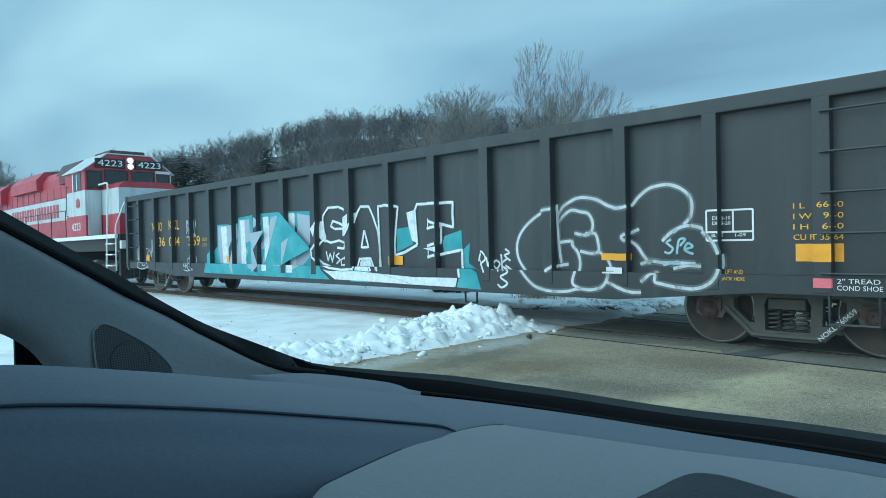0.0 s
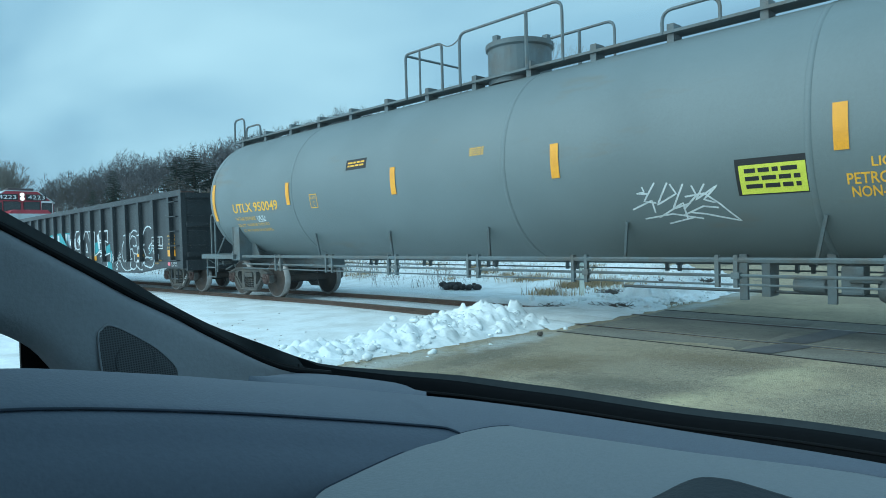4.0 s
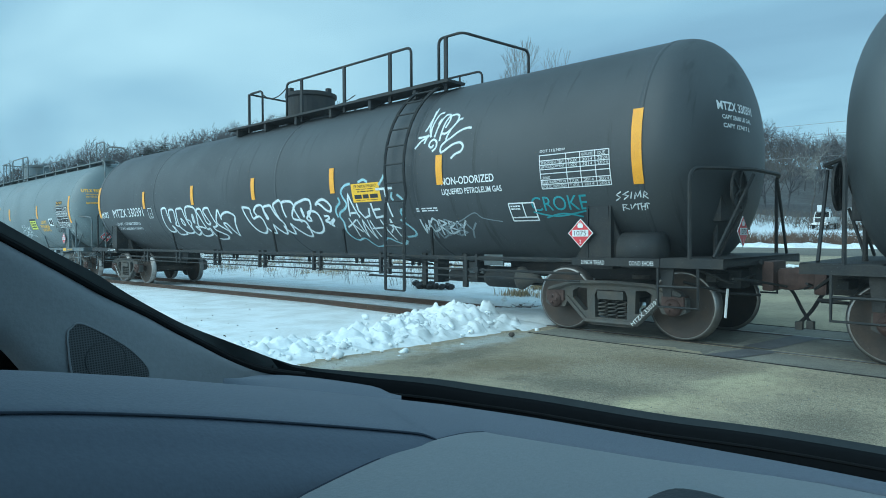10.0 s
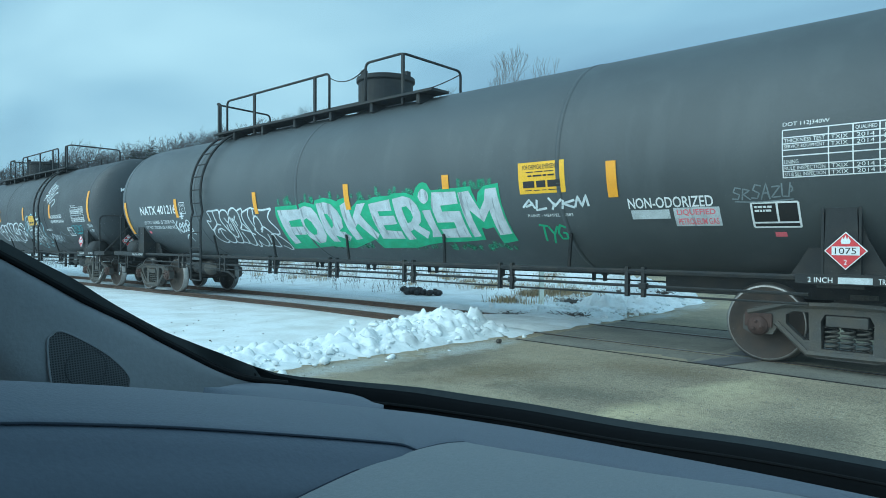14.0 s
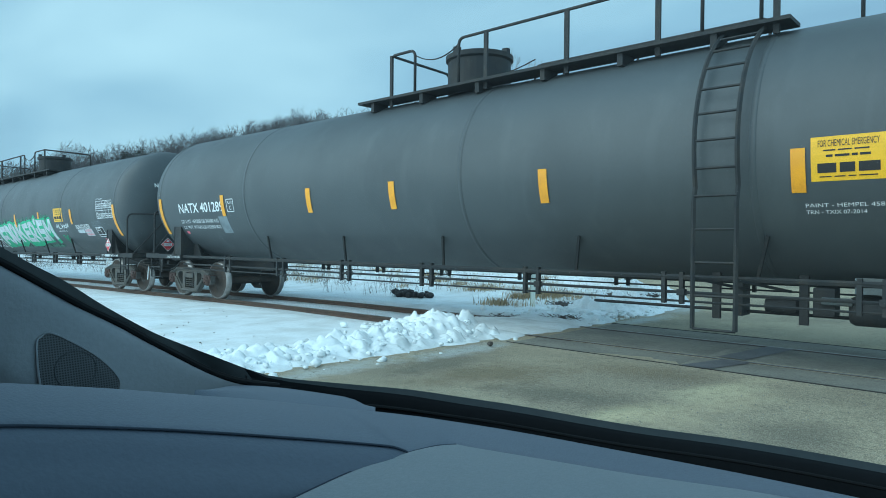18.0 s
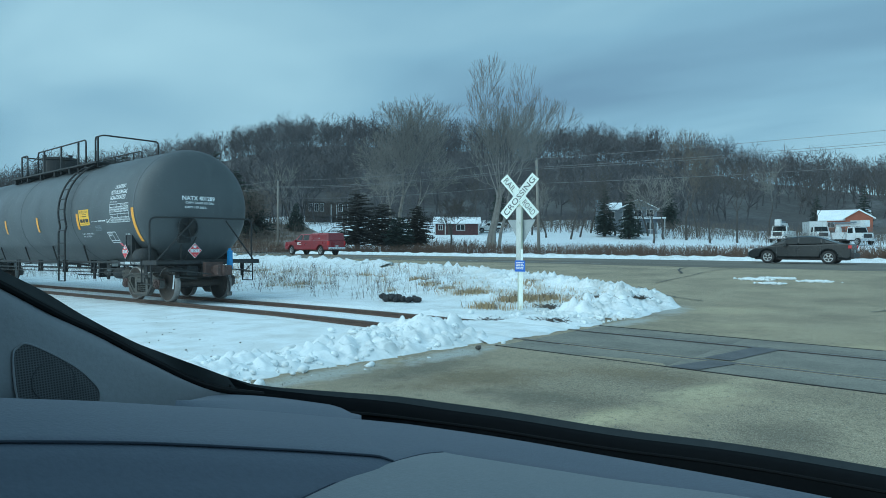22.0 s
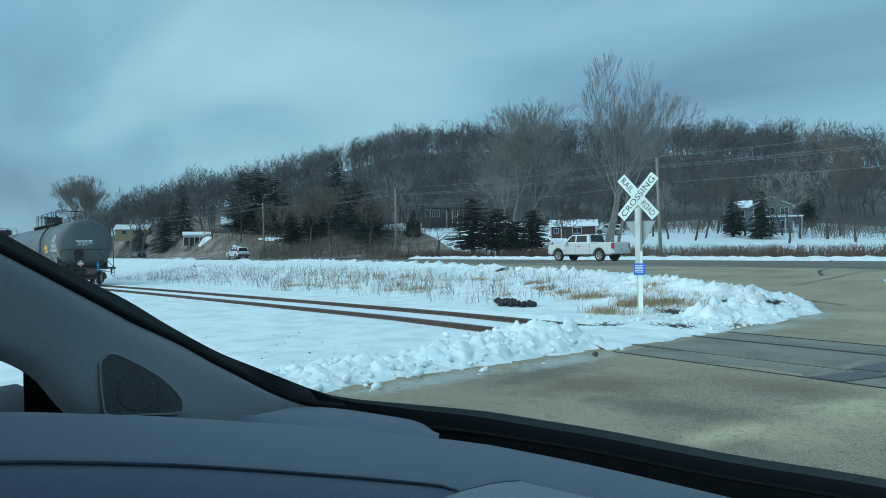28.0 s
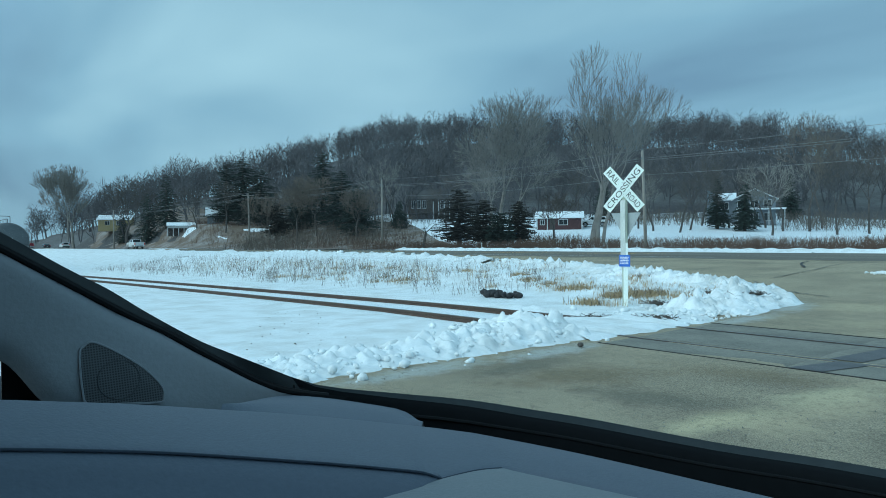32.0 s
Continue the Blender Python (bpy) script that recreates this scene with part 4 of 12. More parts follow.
def bogie(car, xc, dark, mark="", arm=1):
    """A three-piece freight truck under a car: bolster, two side frames with springs, two wheelsets."""
    key = ("bogie", dark)
    steel = M["truck_steel"] if not dark else M["frame_black"]
    if key not in wheel_mesh:
        out = [(-1.06, 0.56), (-1.06, 0.40), (-0.98, 0.36), (-0.74, 0.36), (-0.68, 0.47), (-0.40, 0.20), (-0.30, 0.14), (0.30, 0.14), (0.40, 0.20), (0.68, 0.47), (0.74, 0.36), (0.98, 0.36), (1.06, 0.40), (1.06, 0.56), (0.95, 0.66), (0.60, 0.735), (0.0, 0.755), (-0.60, 0.735), (-0.95, 0.66)]
        win = [(-0.24, 0.245), (0.24, 0.245), (0.25, 0.55), (0.21, 0.63), (-0.21, 0.63), (-0.25, 0.55)]
        hole = [(0.36, 0.33), (0.42, 0.33), (0.60, 0.50), (0.60, 0.60), (0.52, 0.645), (0.37, 0.64)]
        bm = plate(bmesh.new(), [out, win, hole, [(-a, c) for a, c in hole[::-1]]], -0.06, 0.06)
        # raised flanges along the chords
        tube(bm, [(-1.0, -0.07, 0.60), (-0.60, -0.07, 0.715), (0, -0.07, 0.735), (0.60, -0.07, 0.715), (1.0, -0.07, 0.60)], 0.035, 5)
        tube(bm, [(-0.70, -0.07, 0.50), (-0.38, -0.07, 0.19), (0.38, -0.07, 0.19), (0.70, -0.07, 0.50)], 0.035, 5)
        me = bpy.data.meshes.new("side_frame")
        bm.to_mesh(me)
        bm.free()
        bm = bmesh.new()
        for cx in (-0.15, 0.0, 0.15):
            pts = [(cx + 0.062 * math.cos(k * 0.7), 0.062 * math.sin(k * 0.7), 0.25 + 0.0058 * k) for k in range(42)]
            tube(bm, pts, 0.014, 4)
        me2 = bpy.data.meshes.new("spring_nest")
        bm.to_mesh(me2)
        bm.free()
        bm = bmesh.new()
        box(bm, -0.20, 0.20, -1.10, 1.10, 0.50, 0.62, 0.02)
        box(bm, -0.24, 0.24, -0.9, 0.9, 0.56, 0.74, 0.03)
        lathe(bm, [(0.70, 0.24), (0.80, 0.24)], 20, "z")
        for s in (-1, 1):
            box(bm, -0.16, 0.16, s * 1.02 - 0.05, s * 1.02 + 0.07, 0.53, 0.60, 0.01)
        me3 = bpy.data.meshes.new("bolster")
        bm.to_mesh(me3)
        bm.free()
        bm = boxed(-0.15, 0.15, -0.09, 0.09, 0.44, 0.60, bevel=0.02)
        me4 = bpy.data.meshes.new("bearing_adapter")
        bm.to_mesh(me4)
        bm.free()
        bm = bmesh.new()
        for s in (-1, 1):
            tube(bm, [(s * 0.40, -0.9, 0.36), (s * 0.40, 0.9, 0.36)], 0.045, 6)
            for q in (-0.755, 0.755):
                box(bm, s * 0.40 - 0.02, s * 0.40 + 0.04, q - 0.05, q + 0.05, 0.30, 0.52, 0.01)
        me5 = bpy.data.meshes.new("brake_beam")
        bm.to_mesh(me5)
        bm.free()
        wheel_mesh[key] = (me, me2, me3, me4, me5)
    me, me2, me3, me4, me5 = wheel_mesh[key]
    b = mesh_part("truck", me3, steel, car, "cast steel freight truck, dusty brown-grey", False, pose(xc, 0, 0))
    mesh_part("brake_beam", me5, M["frame_black"], b)
    for s in (-1, 1):
        turn = pose(0, s * 1.02, 0, 0, 0, 0 if s < 0 else 180)
        mesh_part("side_frame", me, steel, b, "", False, turn)
        mesh_part("spring_nest", me2, M["truck_steel"], b, "worn coil springs", True, turn)
        for a in (-0.889, 0.889):
            mesh_part("bearing_adapter", me4, M["rust_red"], b, "rust-red bearing adapter", False, pose(a, s * 1.02, 0))
    if mark:
        # stencilled along the sloping arm of the side frame
        co, fs, _ = WORDS[(mark, 0.0)]
        c, q = math.cos(radians(44)), arm * math.sin(radians(44))
        x, z = (0.36, 0.17) if arm > 0 else (-0.76, 0.50)
        mesh_part("frame_mark", flat_mesh("frame_mark", co, fs, lambda u, v: (x + u * 0.50 * c - v * 0.055 * q, -1.135, z + u * 0.50 * q + v * 0.055 * c)), M["white"], b, "white stencilled car number")
    for a in (-0.889, 0.889):
        WHEELS.append((wheelset(car, xc + a), xc + a))


def on_tank(r=0.006):
    def place_at(x0, x1, a0, a1):
        def f(u, v):
            a = radians(a0 + v * (a1 - a0))
            q = TANK_R + r
            return (x0 + u * (x1 - x0), -q * math.cos(a), TANK_Z + q * math.sin(a))
        return f
    return place_at


def letters(co, fs):
    """Splits a word's outlines into its single letters."""
    root = list(range(len(co)))

    def find(i):
        while root[i] != i:
            root[i] = root[root[i]]
            i = root[i]
        return i

    for f in fs:
        for i in f[1:]:
            root[find(i)] = find(f[0])
    groups = {}
    for f in fs:
        groups.setdefault(find(f[0]), []).append(f)
    for g in groups.values():
        ids = sorted({i for f in g for i in f})
        at = {i: j for j, i in enumerate(ids)}
        yield co[ids], [tuple(at[i] for i in f) for f in g]


def tank_word(s, x0, x1, a0, a1, material, tank, name="lettering", weight=0.0, lift=0.006, cut=True):
    """A word painted on the tank's side between two places along it and two angles."""
    co, fs, _ = WORDS[(s, weight)] if (s, 0.016) not in WORDS else WORDS[(s, 0.016)]
    n = int(abs(a1 - a0) / 5)
    put = on_tank(lift)(x0, x1, a0, a1)
    if abs(a1 - a0) < 4:
        return tagged(mesh_part(name, flat_mesh(name, co, fs, put), material, tank), "", "", "", "stuff")
    for gc, gf in letters(co, fs):
        if n and cut:
            gc, gf = grid_cut(gc, gf, [i / (n + 1) for i in range(1, n + 1)])
        mesh_part("letter" if name == "lettering" else name, flat_mesh("letter", gc, gf, put), material, tank)


def tank_patch(x0, x1, a0, a1, material, tank, name, shape=QUAD, lift=0.004, label=""):
    n = max(1, int(abs(a1 - a0) / 4))
    co, fs = grid_cut(shape[0], shape[1], [i / (n + 1) for i in range(1, n + 1)])
    return mesh_part(name, flat_mesh(name, co, fs, on_tank(lift)(x0, x1, a0, a1)), material, tank, label)


def dense(ln, step=0.05):
    out = []
    for a, b2 in zip(ln, ln[1:]):
        n = max(1, int(math.hypot(b2[0] - a[0], b2[1] - a[1]) / step))
        out += [(a[0] + (b2[0] - a[0]) * i / n, a[1] + (b2[1] - a[1]) * i / n) for i in range(n)]
    return out + [tuple(ln[-1])]


def tank_strokes(x0, x1, a0, a1, lines, width, material, tank, name="graffiti", label="", lift=0.007):
    """Spray-paint strokes, given in metres along and up the side."""
    h = radians(abs(a1 - a0)) * TANK_R
    co, fs = ribbon([dense(ln) for ln in lines], width)
    co = np.stack([co[:, 0] / (x1 - x0), co[:, 1] / h], 1)
    return mesh_part(name, flat_mesh(name, co, fs, on_tank(lift)(x0, x1, a0, a1)), material, tank, label)


HAND = {
    "A": [[(0, 0), (0.5, 1), (1, 0)], [(0.2, 0.4), (0.85, 0.45)]], "B": [[(0.1, 0), (0.1, 1), (0.8, 0.85), (0.15, 0.52), (1, 0.25), (0.1, 0)]],
    "C": [[(0.95, 0.85), (0.5, 1), (0.05, 0.6), (0.2, 0.08), (0.9, 0.12)]], "E": [[(0.9, 1), (0.1, 0.95), (0.05, 0), (0.95, 0.05)], [(0.1, 0.5), (0.7, 0.55)]],
    "G": [[(0.9, 0.9), (0.3, 1), (0, 0.5), (0.3, 0), (0.9, 0.1), (0.9, 0.45), (0.5, 0.45)]], "H": [[(0.1, 1), (0.05, 0)], [(0.9, 1), (0.95, 0)], [(0.05, 0.5), (0.95, 0.55)]],
    "K": [[(0.1, 1), (0.05, 0)], [(0.95, 1), (0.1, 0.5), (1, 0)]], "L": [[(0.1, 1), (0.05, 0.02), (0.9, 0.06)]], "M": [[(0, 0), (0.2, 1), (0.5, 0.3), (0.8, 1), (1, 0)]],
    "O": [[(0.5, 1), (0, 0.6), (0.3, 0), (0.9, 0.2), (0.95, 0.8), (0.45, 1)]], "R": [[(0.1, 0), (0.1, 1), (0.9, 0.8), (0.15, 0.5), (1, 0)]], "S": [[(0.95, 0.9), (0.3, 1), (0.1, 0.65), (0.9, 0.35), (0.6, 0), (0, 0.1)]],
    "T": [[(0, 0.95), (1, 1)], [(0.5, 1), (0.45, 0)]], "U": [[(0, 1), (0.15, 0.1), (0.7, 0), (1, 1)]], "W": [[(0, 1), (0.25, 0), (0.5, 0.7), (0.75, 0), (1, 1)]], "Y": [[(0, 1), (0.5, 0.5), (1, 1)], [(0.5, 0.5), (0.3, -0.1)]],
    "P": [[(0.1, 0), (0.1, 1), (0.9, 0.8), (0.15, 0.5)]]}


def hand_lines(word, w, h, seed, slant=0.12):
    """A word in single quick strokes, every letter a little different."""
    rr = random.Random(seed)
    cw, out = w / (len(word) + 0.2), []
    for i, ch in enumerate(word):
        k, lift = rr.uniform(0.78, 0.98), rr.uniform(0.0, 0.16)
        for line in HAND[ch]:
            pts = [(cw * (i + 0.05 + p[0] * 0.98) + slant * h * p[1], h * (lift + p[1] * k * 0.9) + rr.gauss(0, 0.012)) for p in line]
            dense = []
            for p, q in zip(pts, pts[1:]):
                dense += [(p[0] + (q[0] - p[0]) * t / 4, p[1] + (q[1] - p[1]) * t / 4) for t in range(4)]
            out.append(dense + [pts[-1]])
    return out


def tag(word, x0, x1, a0, a1, material, tank, shear=0.12):
    """A quick sprayed tag in thin slanted strokes."""
    lines = hand_lines(word, (x1 - x0) * 0.96, radians(a1 - a0) * TANK_R, len(word) * 7 + int(x1 * 10) % 5, shear)
    return tank_strokes(x0, x1, a0, a1, lines, 0.034, material, tank, label="sprayed white tag")


def sprayed(word, x0, a0, width, material, tank, label="", curved=True, haze=1.9, lift=0.007):
    """A sprayed word on the tank, letter by letter, with the thin haze that the can leaves beside its strokes."""
    k = math.degrees(1 / TANK_R)
    put = lambda off: (lambda u, v: (lambda a: (x0 + u, -(TANK_R + off) * math.cos(a), TANK_Z + (TANK_R + off) * math.sin(a)))(radians(a0 + v * k)))
    for (w, _), strokes in SPRAYED.items():
        if w == word:
            lines = spray_lines(strokes, curved)
            letter = mesh_part("graffiti", flat_mesh("graffiti", *ribbon(lines, width), put(lift)), material, tank, label)
            if haze:
                tagged(mesh_part("overspray", flat_mesh("overspray", *ribbon(lines, width * haze), put(lift - 0.003)), M["overspray"], tank), "", "", "", "stuff")


def painted(word, x0, a0, material, tank, label="", lift=0.008, grow=0.0):
    """Filled painted letters on the tank."""
    k = math.degrees(1 / TANK_R)
    for (w, _), loops in FILLED.items():
        if w == word:
            co, fs = filled(loops)
            top, low = co[:, 1].max(), co[:, 1].min()
            co, fs = grid_cut(co, fs, [low + (top - low) * i / 8 for i in range(1, 8)])
            mesh_part("graffiti", flat_mesh("graffiti", co, fs, lambda u, v: (lambda a: (x0 + u, -(TANK_R + lift) * math.cos(a), TANK_Z + (TANK_R + lift) * math.sin(a)))(radians(a0 + v * k))), material, tank, label)


def data_table(tank, x0, x1, a0, a1, years):
    """The stencilled inspection table: rules and columns, with what can be read of it."""
    lines = []
    w, h = x1 - x0, radians(a1 - a0) * TANK_R
    ys = [0, 0.13, 0.26, 0.45, 0.58, 0.71, 0.84, 1.0]
    lines += [[(0, h * y), (w, h * y)] for y in ys] + [[(w * x, 0), (w * x, h)] for x in (0, 0.40, 0.60, 0.81, 1)]
    tank_strokes(x0, x1, a0, a1, [[a, ((a[0] + b2[0]) / 2, (a[1] + b2[1]) / 2), b2] for a, b2 in lines], 0.012, M["white"], tank, "table_rules")
    at = lambda x, y: (x0 + w * x, a0 + (a1 - a0) * y)
    rows = ["TANK QUALIFICATION", "THICKNESS TEST", "SERVICE EQUIPMENT", None, "LINING", "RULE INSPECTION", "STUB SILL INSPECTION"][::-1]
    for i, s in enumerate(rows):
        y0, y1 = (ys[i] + 0.025, ys[i + 1] - 0.025)
        y1 = min(y1, y0 + 0.085)
        if s and i < 6:
            xa, aa = at(0.015, y0)
            xb, ab = at(0.37 if len(s) > 8 else 0.14, y1)
            tank_word(s, xa, xb, aa, ab, M["white"], tank, "table_entry")
        if i not in (2, 3) and i < 6:
            for c, word in ((0.42, years[0]), (0.63, years[1]), (0.84, years[2])):
                xa, aa = at(c, y0)
                xb, ab = at(c + 0.14, y1)
                tank_word(word, xa, xb, aa, ab, M["white"], tank, "table_entry")
    for c, word in ((0.62, "QUALIFIED"), (0.85, "DUE")):
        xa, aa = at(c, 0.87)
        xb, ab = at(c + (0.17 if len(word) > 4 else 0.1), 0.96)
        tank_word(word, xa, xb, aa, ab, M["white"], tank, "table_entry")


def emergency_words(tank, x0, x1, a0, a1):
    """The placard's words, with plain bars for its telephone number and for the small print."""
    w, h = x1 - x0, a1 - a0
    tank_word("FOR CHEMICAL EMERGENCY", x0 + w * 0.06, x1 - w * 0.06, a0 + h * 0.79, a0 + h * 0.95, M["ink"], tank, "placard_word", lift=0.007, cut=False)
    tank_patch(x0 + w * 0.14, x1 - w * 0.14, a0 + h * 0.66, a0 + h * 0.72, M["ink"], tank, "placard_bars", bars(1, seed=5), lift=0.007)
    tank_patch(x0 + w * 0.18, x1 - w * 0.18, a0 + h * 0.50, a0 + h * 0.60, M["ink"], tank, "placard_bars", bars(1, seed=8), lift=0.007)
    for u0, u1 in ((0.05, 0.33), (0.38, 0.60), (0.65, 0.95)):
        tank_patch(x0 + w * u0, x0 + w * u1, a0 + h * 0.17, a0 + h * 0.40, M["ink"], tank, "number_bar", lift=0.007)
    tank_patch(x0 + w * 0.08, x1 - w * 0.08, a0 + h * 0.04, a0 + h * 0.09, M["ink"], tank, "placard_bars", bars(1, seed=9), lift=0.007)


def consolidated_stencil(tank, x0, x1, a0, a1, filled=False):
    if filled:
        tank_patch(x0, x1, a0, a1, M["ink"], tank, "stencil_panel", lift=0.003)
    w, h = x1 - x0, radians(a1 - a0) * TANK_R
    ls = [[(0, 0), (w, 0)], [(0, h), (w, h)], [(0, 0), (0, h)], [(w, 0), (w, h)], [(0, h * 0.2), (w, h * 0.2)], [(w * 0.55, h * 0.2), (w * 0.55, h)]]
    tank_strokes(x0, x1, a0, a1, [[a, ((a[0] + b2[0]) / 2, (a[1] + b2[1]) / 2), b2] for a, b2 in ls], 0.022, M["white"], tank, "stencil_frame")
    co, fs = bars(2, seed=3)
    tank_patch(x0 + w * 0.06, x0 + w * 0.45, a1 - (a1 - a0) * 0.42, a1 - (a1 - a0) * 0.12, M["white"], tank, "stencil_bars", (co, fs), lift=0.006)


def hazard_placard(parent, x, y, z, facing=-1):
    """A red flammable-gas diamond with its white number panel."""
    d = 0.195
    def put(co, fs, material, name, off, label=""):
        me = bpy.data.meshes.new(name)
        if facing == -1:
            vs = [(x + u, y - off, z + v) for u, v in co]
        else:
            vs = [(y + off, x + u, z + v) for u, v in co]
        me.from_pydata(vs, [], fs)
        return mesh_part(name, me, material, parent, label)
    dia = [(0, -d), (d, 0), (0, d), (-d, 0)]
    bm = bmesh.new()
    plate(bm, [[(x + u, z + v) for u, v in dia]] if facing == -1 else [[(x + u, z + v) for u, v in dia]], y - 0.004 if facing == -1 else y, y if facing == -1 else y + 0.004, "xz" if facing == -1 else "yz")
    base = part("hazard_placard", bm, M["white"], parent, "red diamond hazard placard with white number panel")
    k = 0.93
    put([(u * k, v * k) for u, v in dia], [(0, 1, 2, 3)], M["red_placard"], "placard_face", 0.007)
    put([(-0.125, -0.045), (0.125, -0.045), (0.125, 0.045), (-0.125, 0.045)], [(0, 1, 2, 3)], M["white"], "number_panel", 0.010)
    co, fs, _ = WORDS[("1075", 0.0)]
    put((co - 0.5) * np.array([0.19, 0.066]), fs, M["ink"], "number", 0.013)
    co, fs, _ = WORDS[("2", 0.0)]
    put((co - 0.5) * np.array([0.028, 0.05]) + np.array([0, -0.115]), fs, M["white"], "class_number", 0.010)
    flame = [(-0.035, 0.07), (0.035, 0.07), (0.045, 0.10), (0.022, 0.145), (0.012, 0.11), (0.0, 0.16), (-0.016, 0.12), (-0.028, 0.14), (-0.045, 0.10)]
    put(flame, [tuple(range(9))], M["white"], "flame_mark", 0.010)


def tank_car(name, label, paint, frame, at_train, half, mark, style, turned, ends):
    """One tank car. style: which walkway; turned: the walkway's plan is mirrored; ends: (front straight end, rear straight end)."""
    car = thing(name, label, "tank car", "tank cars of the train")
    MOVERS.append((car, at_train, half))
    k = -1 if turned else 1
    x0, x1 = ends
    prof, bow = [], 0.90
    for i in range(15):
        a = i / 14 * math.pi / 2
        prof.append((x0 - 0.76 * math.cos(a) ** bow, max(1e-4, TANK_R * math.sin(a) ** bow)))
    n = 12
    prof += [(x0 + (x1 - x0) * i / n, TANK_R) for i in range(1, n)]
    for i in range(14, -1, -1):
        a = i / 14 * math.pi / 2
        prof.append((x1 + 0.76 * math.cos(a) ** bow, max(1e-4, TANK_R * math.sin(a) ** bow)))
    tank = part("tank", lathe(bmesh.new(), prof, 96, "x", (0, 0, TANK_Z)), M[paint], car, "", True)
    # jacket seams: narrow bands round the shell
    for xs in (x0 + 0.05, -5.15 * k, 0.9 * k, 5.1 * k, x1 - 0.05):
        bm = lathe(bmesh.new(), [(xs - 0.035, TANK_R), (xs - 0.03, TANK_R + 0.007), (xs + 0.03, TANK_R + 0.007), (xs + 0.035, TANK_R)], 96, "x", (0, 0, TANK_Z))
        for f in [f for f in bm.faces if len(f.verts) > 10]:
            bm.faces.remove(f)
        part("jacket_band", bm, M[paint], tank, "", True)
    fm = M[frame]
    # protective dome housing over the valves
    bm = lathe(bmesh.new(), [(4.02, 0.56), (4.62, 0.56), (4.65, 0.60), (4.73, 0.60), (4.75, 0.54), (4.78, 0.2), (4.78, 0.01)], 32, "z")
    for a in (0.3, 2.4, 4.5):
        box(bm, 0.5 * math.cos(a) - 0.05, 0.5 * math.cos(a) + 0.05, 0.5 * math.sin(a) - 0.05, 0.5 * math.sin(a) + 0.05, 4.72, 4.84)
    part("dome", bm, fm, car, "round valve dome with a hinged cover", False)
    # walkway and railings
    if style == "short":
        wa, wb = -2.2 * k, 5.3 * k
        for s in (-1, 1):
            bm = boxed(min(wa, wb), max(wa, wb), s * 0.72 - 0.22, s * 0.72 + 0.22, 4.03, 4.075)
            for i in range(6):
                xx = wa + (wb - wa) * (i + 0.3) / 6
                box(bm, xx - 0.04, xx + 0.04, s * 0.72 - 0.18, s * 0.72 + 0.18, 3.86, 4.03)
            part("walkway", bm, fm, car, "narrow steel running board on the tank top")
        near, top = -0.80, 4.85
        if k > 0:
            end, run, posts = (-1.42, -0.82), (0.20, 4.25), (0.78, 2.28, 3.67, 5.12)
            turn = (4.95, 5.5, 5.72)
        else:
            end, run, posts = (1.34, 0.30), (-0.83, -4.90), (-1.32, -3.66, -5.30)
            turn = (-5.22, -5.45, -5.50)
        bm = tube(bmesh.new(), bend([(run[0], near, 4.05), (run[0], near, top), (run[1], near, top), (run[1], near, 4.05)], 0.12), 0.026)
        part("railing", bm, fm, car, "long handrail beside the walkway", True)
        bm = tube(bmesh.new(), bend([(end[1], near, 4.05), (end[1], near, top), (end[0], near, top), (end[0], -near, top - 0.03), (end[0], -near, 4.05)], 0.12), 0.026)
        part("end_railing", bm, fm, car, "handrail that turns across the tank", True)
        bm = tube(bmesh.new(), bend([(turn[0], near, 4.05), (turn[0], near, top), (turn[1], near, top), (turn[2], -near, top - 0.04), (turn[2], -near, 4.05)], 0.12), 0.026)
        part("end_railing", bm, fm, car, "handrail that turns across the tank", True)
        part("railing_post", boxed(end[0] - 0.03, end[0] + 0.03, near - 0.02, near + 0.02, 3.92, top), fm, car)
        for xx in posts:
            part("railing_post", boxed(xx - 0.035, xx + 0.035, near - 0.02, near + 0.02, 3.92, top), fm, car)
        lo2, hi2 = (0.65, 4.6) if k > 0 else (-4.1, -1.25)
        bm = tube(bmesh.new(), bend([(lo2, -near, 4.05), (lo2, -near, 4.64), (hi2, -near, 4.64), (hi2, -near, 4.05)], 0.14), 0.024)
        part("far_railing", bm, fm, car, "", True)
        for xx in (lo2 + 0.6, (lo2 + hi2) / 2, hi2 - 0.6):
            part("railing_post", tube(bmesh.new(), [(xx, -near, 4.05), (xx, -near, 4.64)], 0.022, 5), fm, car)
        # sagging safety chains
        for ya, xa, xb in ((near, end[1], run[0]), (-near, end[0], lo2 if k > 0 else hi2)):
            pts = [(xa + (xb - xa) * i / 10, ya, 4.76 - 0.16 * (1 - ((i - 5) / 5) ** 2)) for i in range(11)]
            part("safety_chain", tube(bmesh.new(), pts, 0.012, 4), fm, car)
        # ladder down the side
        lx = 4.75 * k
        bm = bmesh.new()
        for s in (-0.235, 0.235):
            pts = []
            for i in range(13):
                a = radians(72 - i * 7.2)
                pts.append((lx + s, -(TANK_R + 0.13) * math.cos(a), TANK_Z + (TANK_R + 0.13) * math.sin(a)))
            pts += [(lx + s, -1.70, 1.9), (lx + s, -1.70, 0.48)]
            tube(bm, pts, 0.028, 5)
            tube(bm, [(lx + s, -1.70, 1.05), (lx + s + 0.35, -0.9, 0.9)], 0.022, 4)
        part("ladder_rail", bm, fm, car)
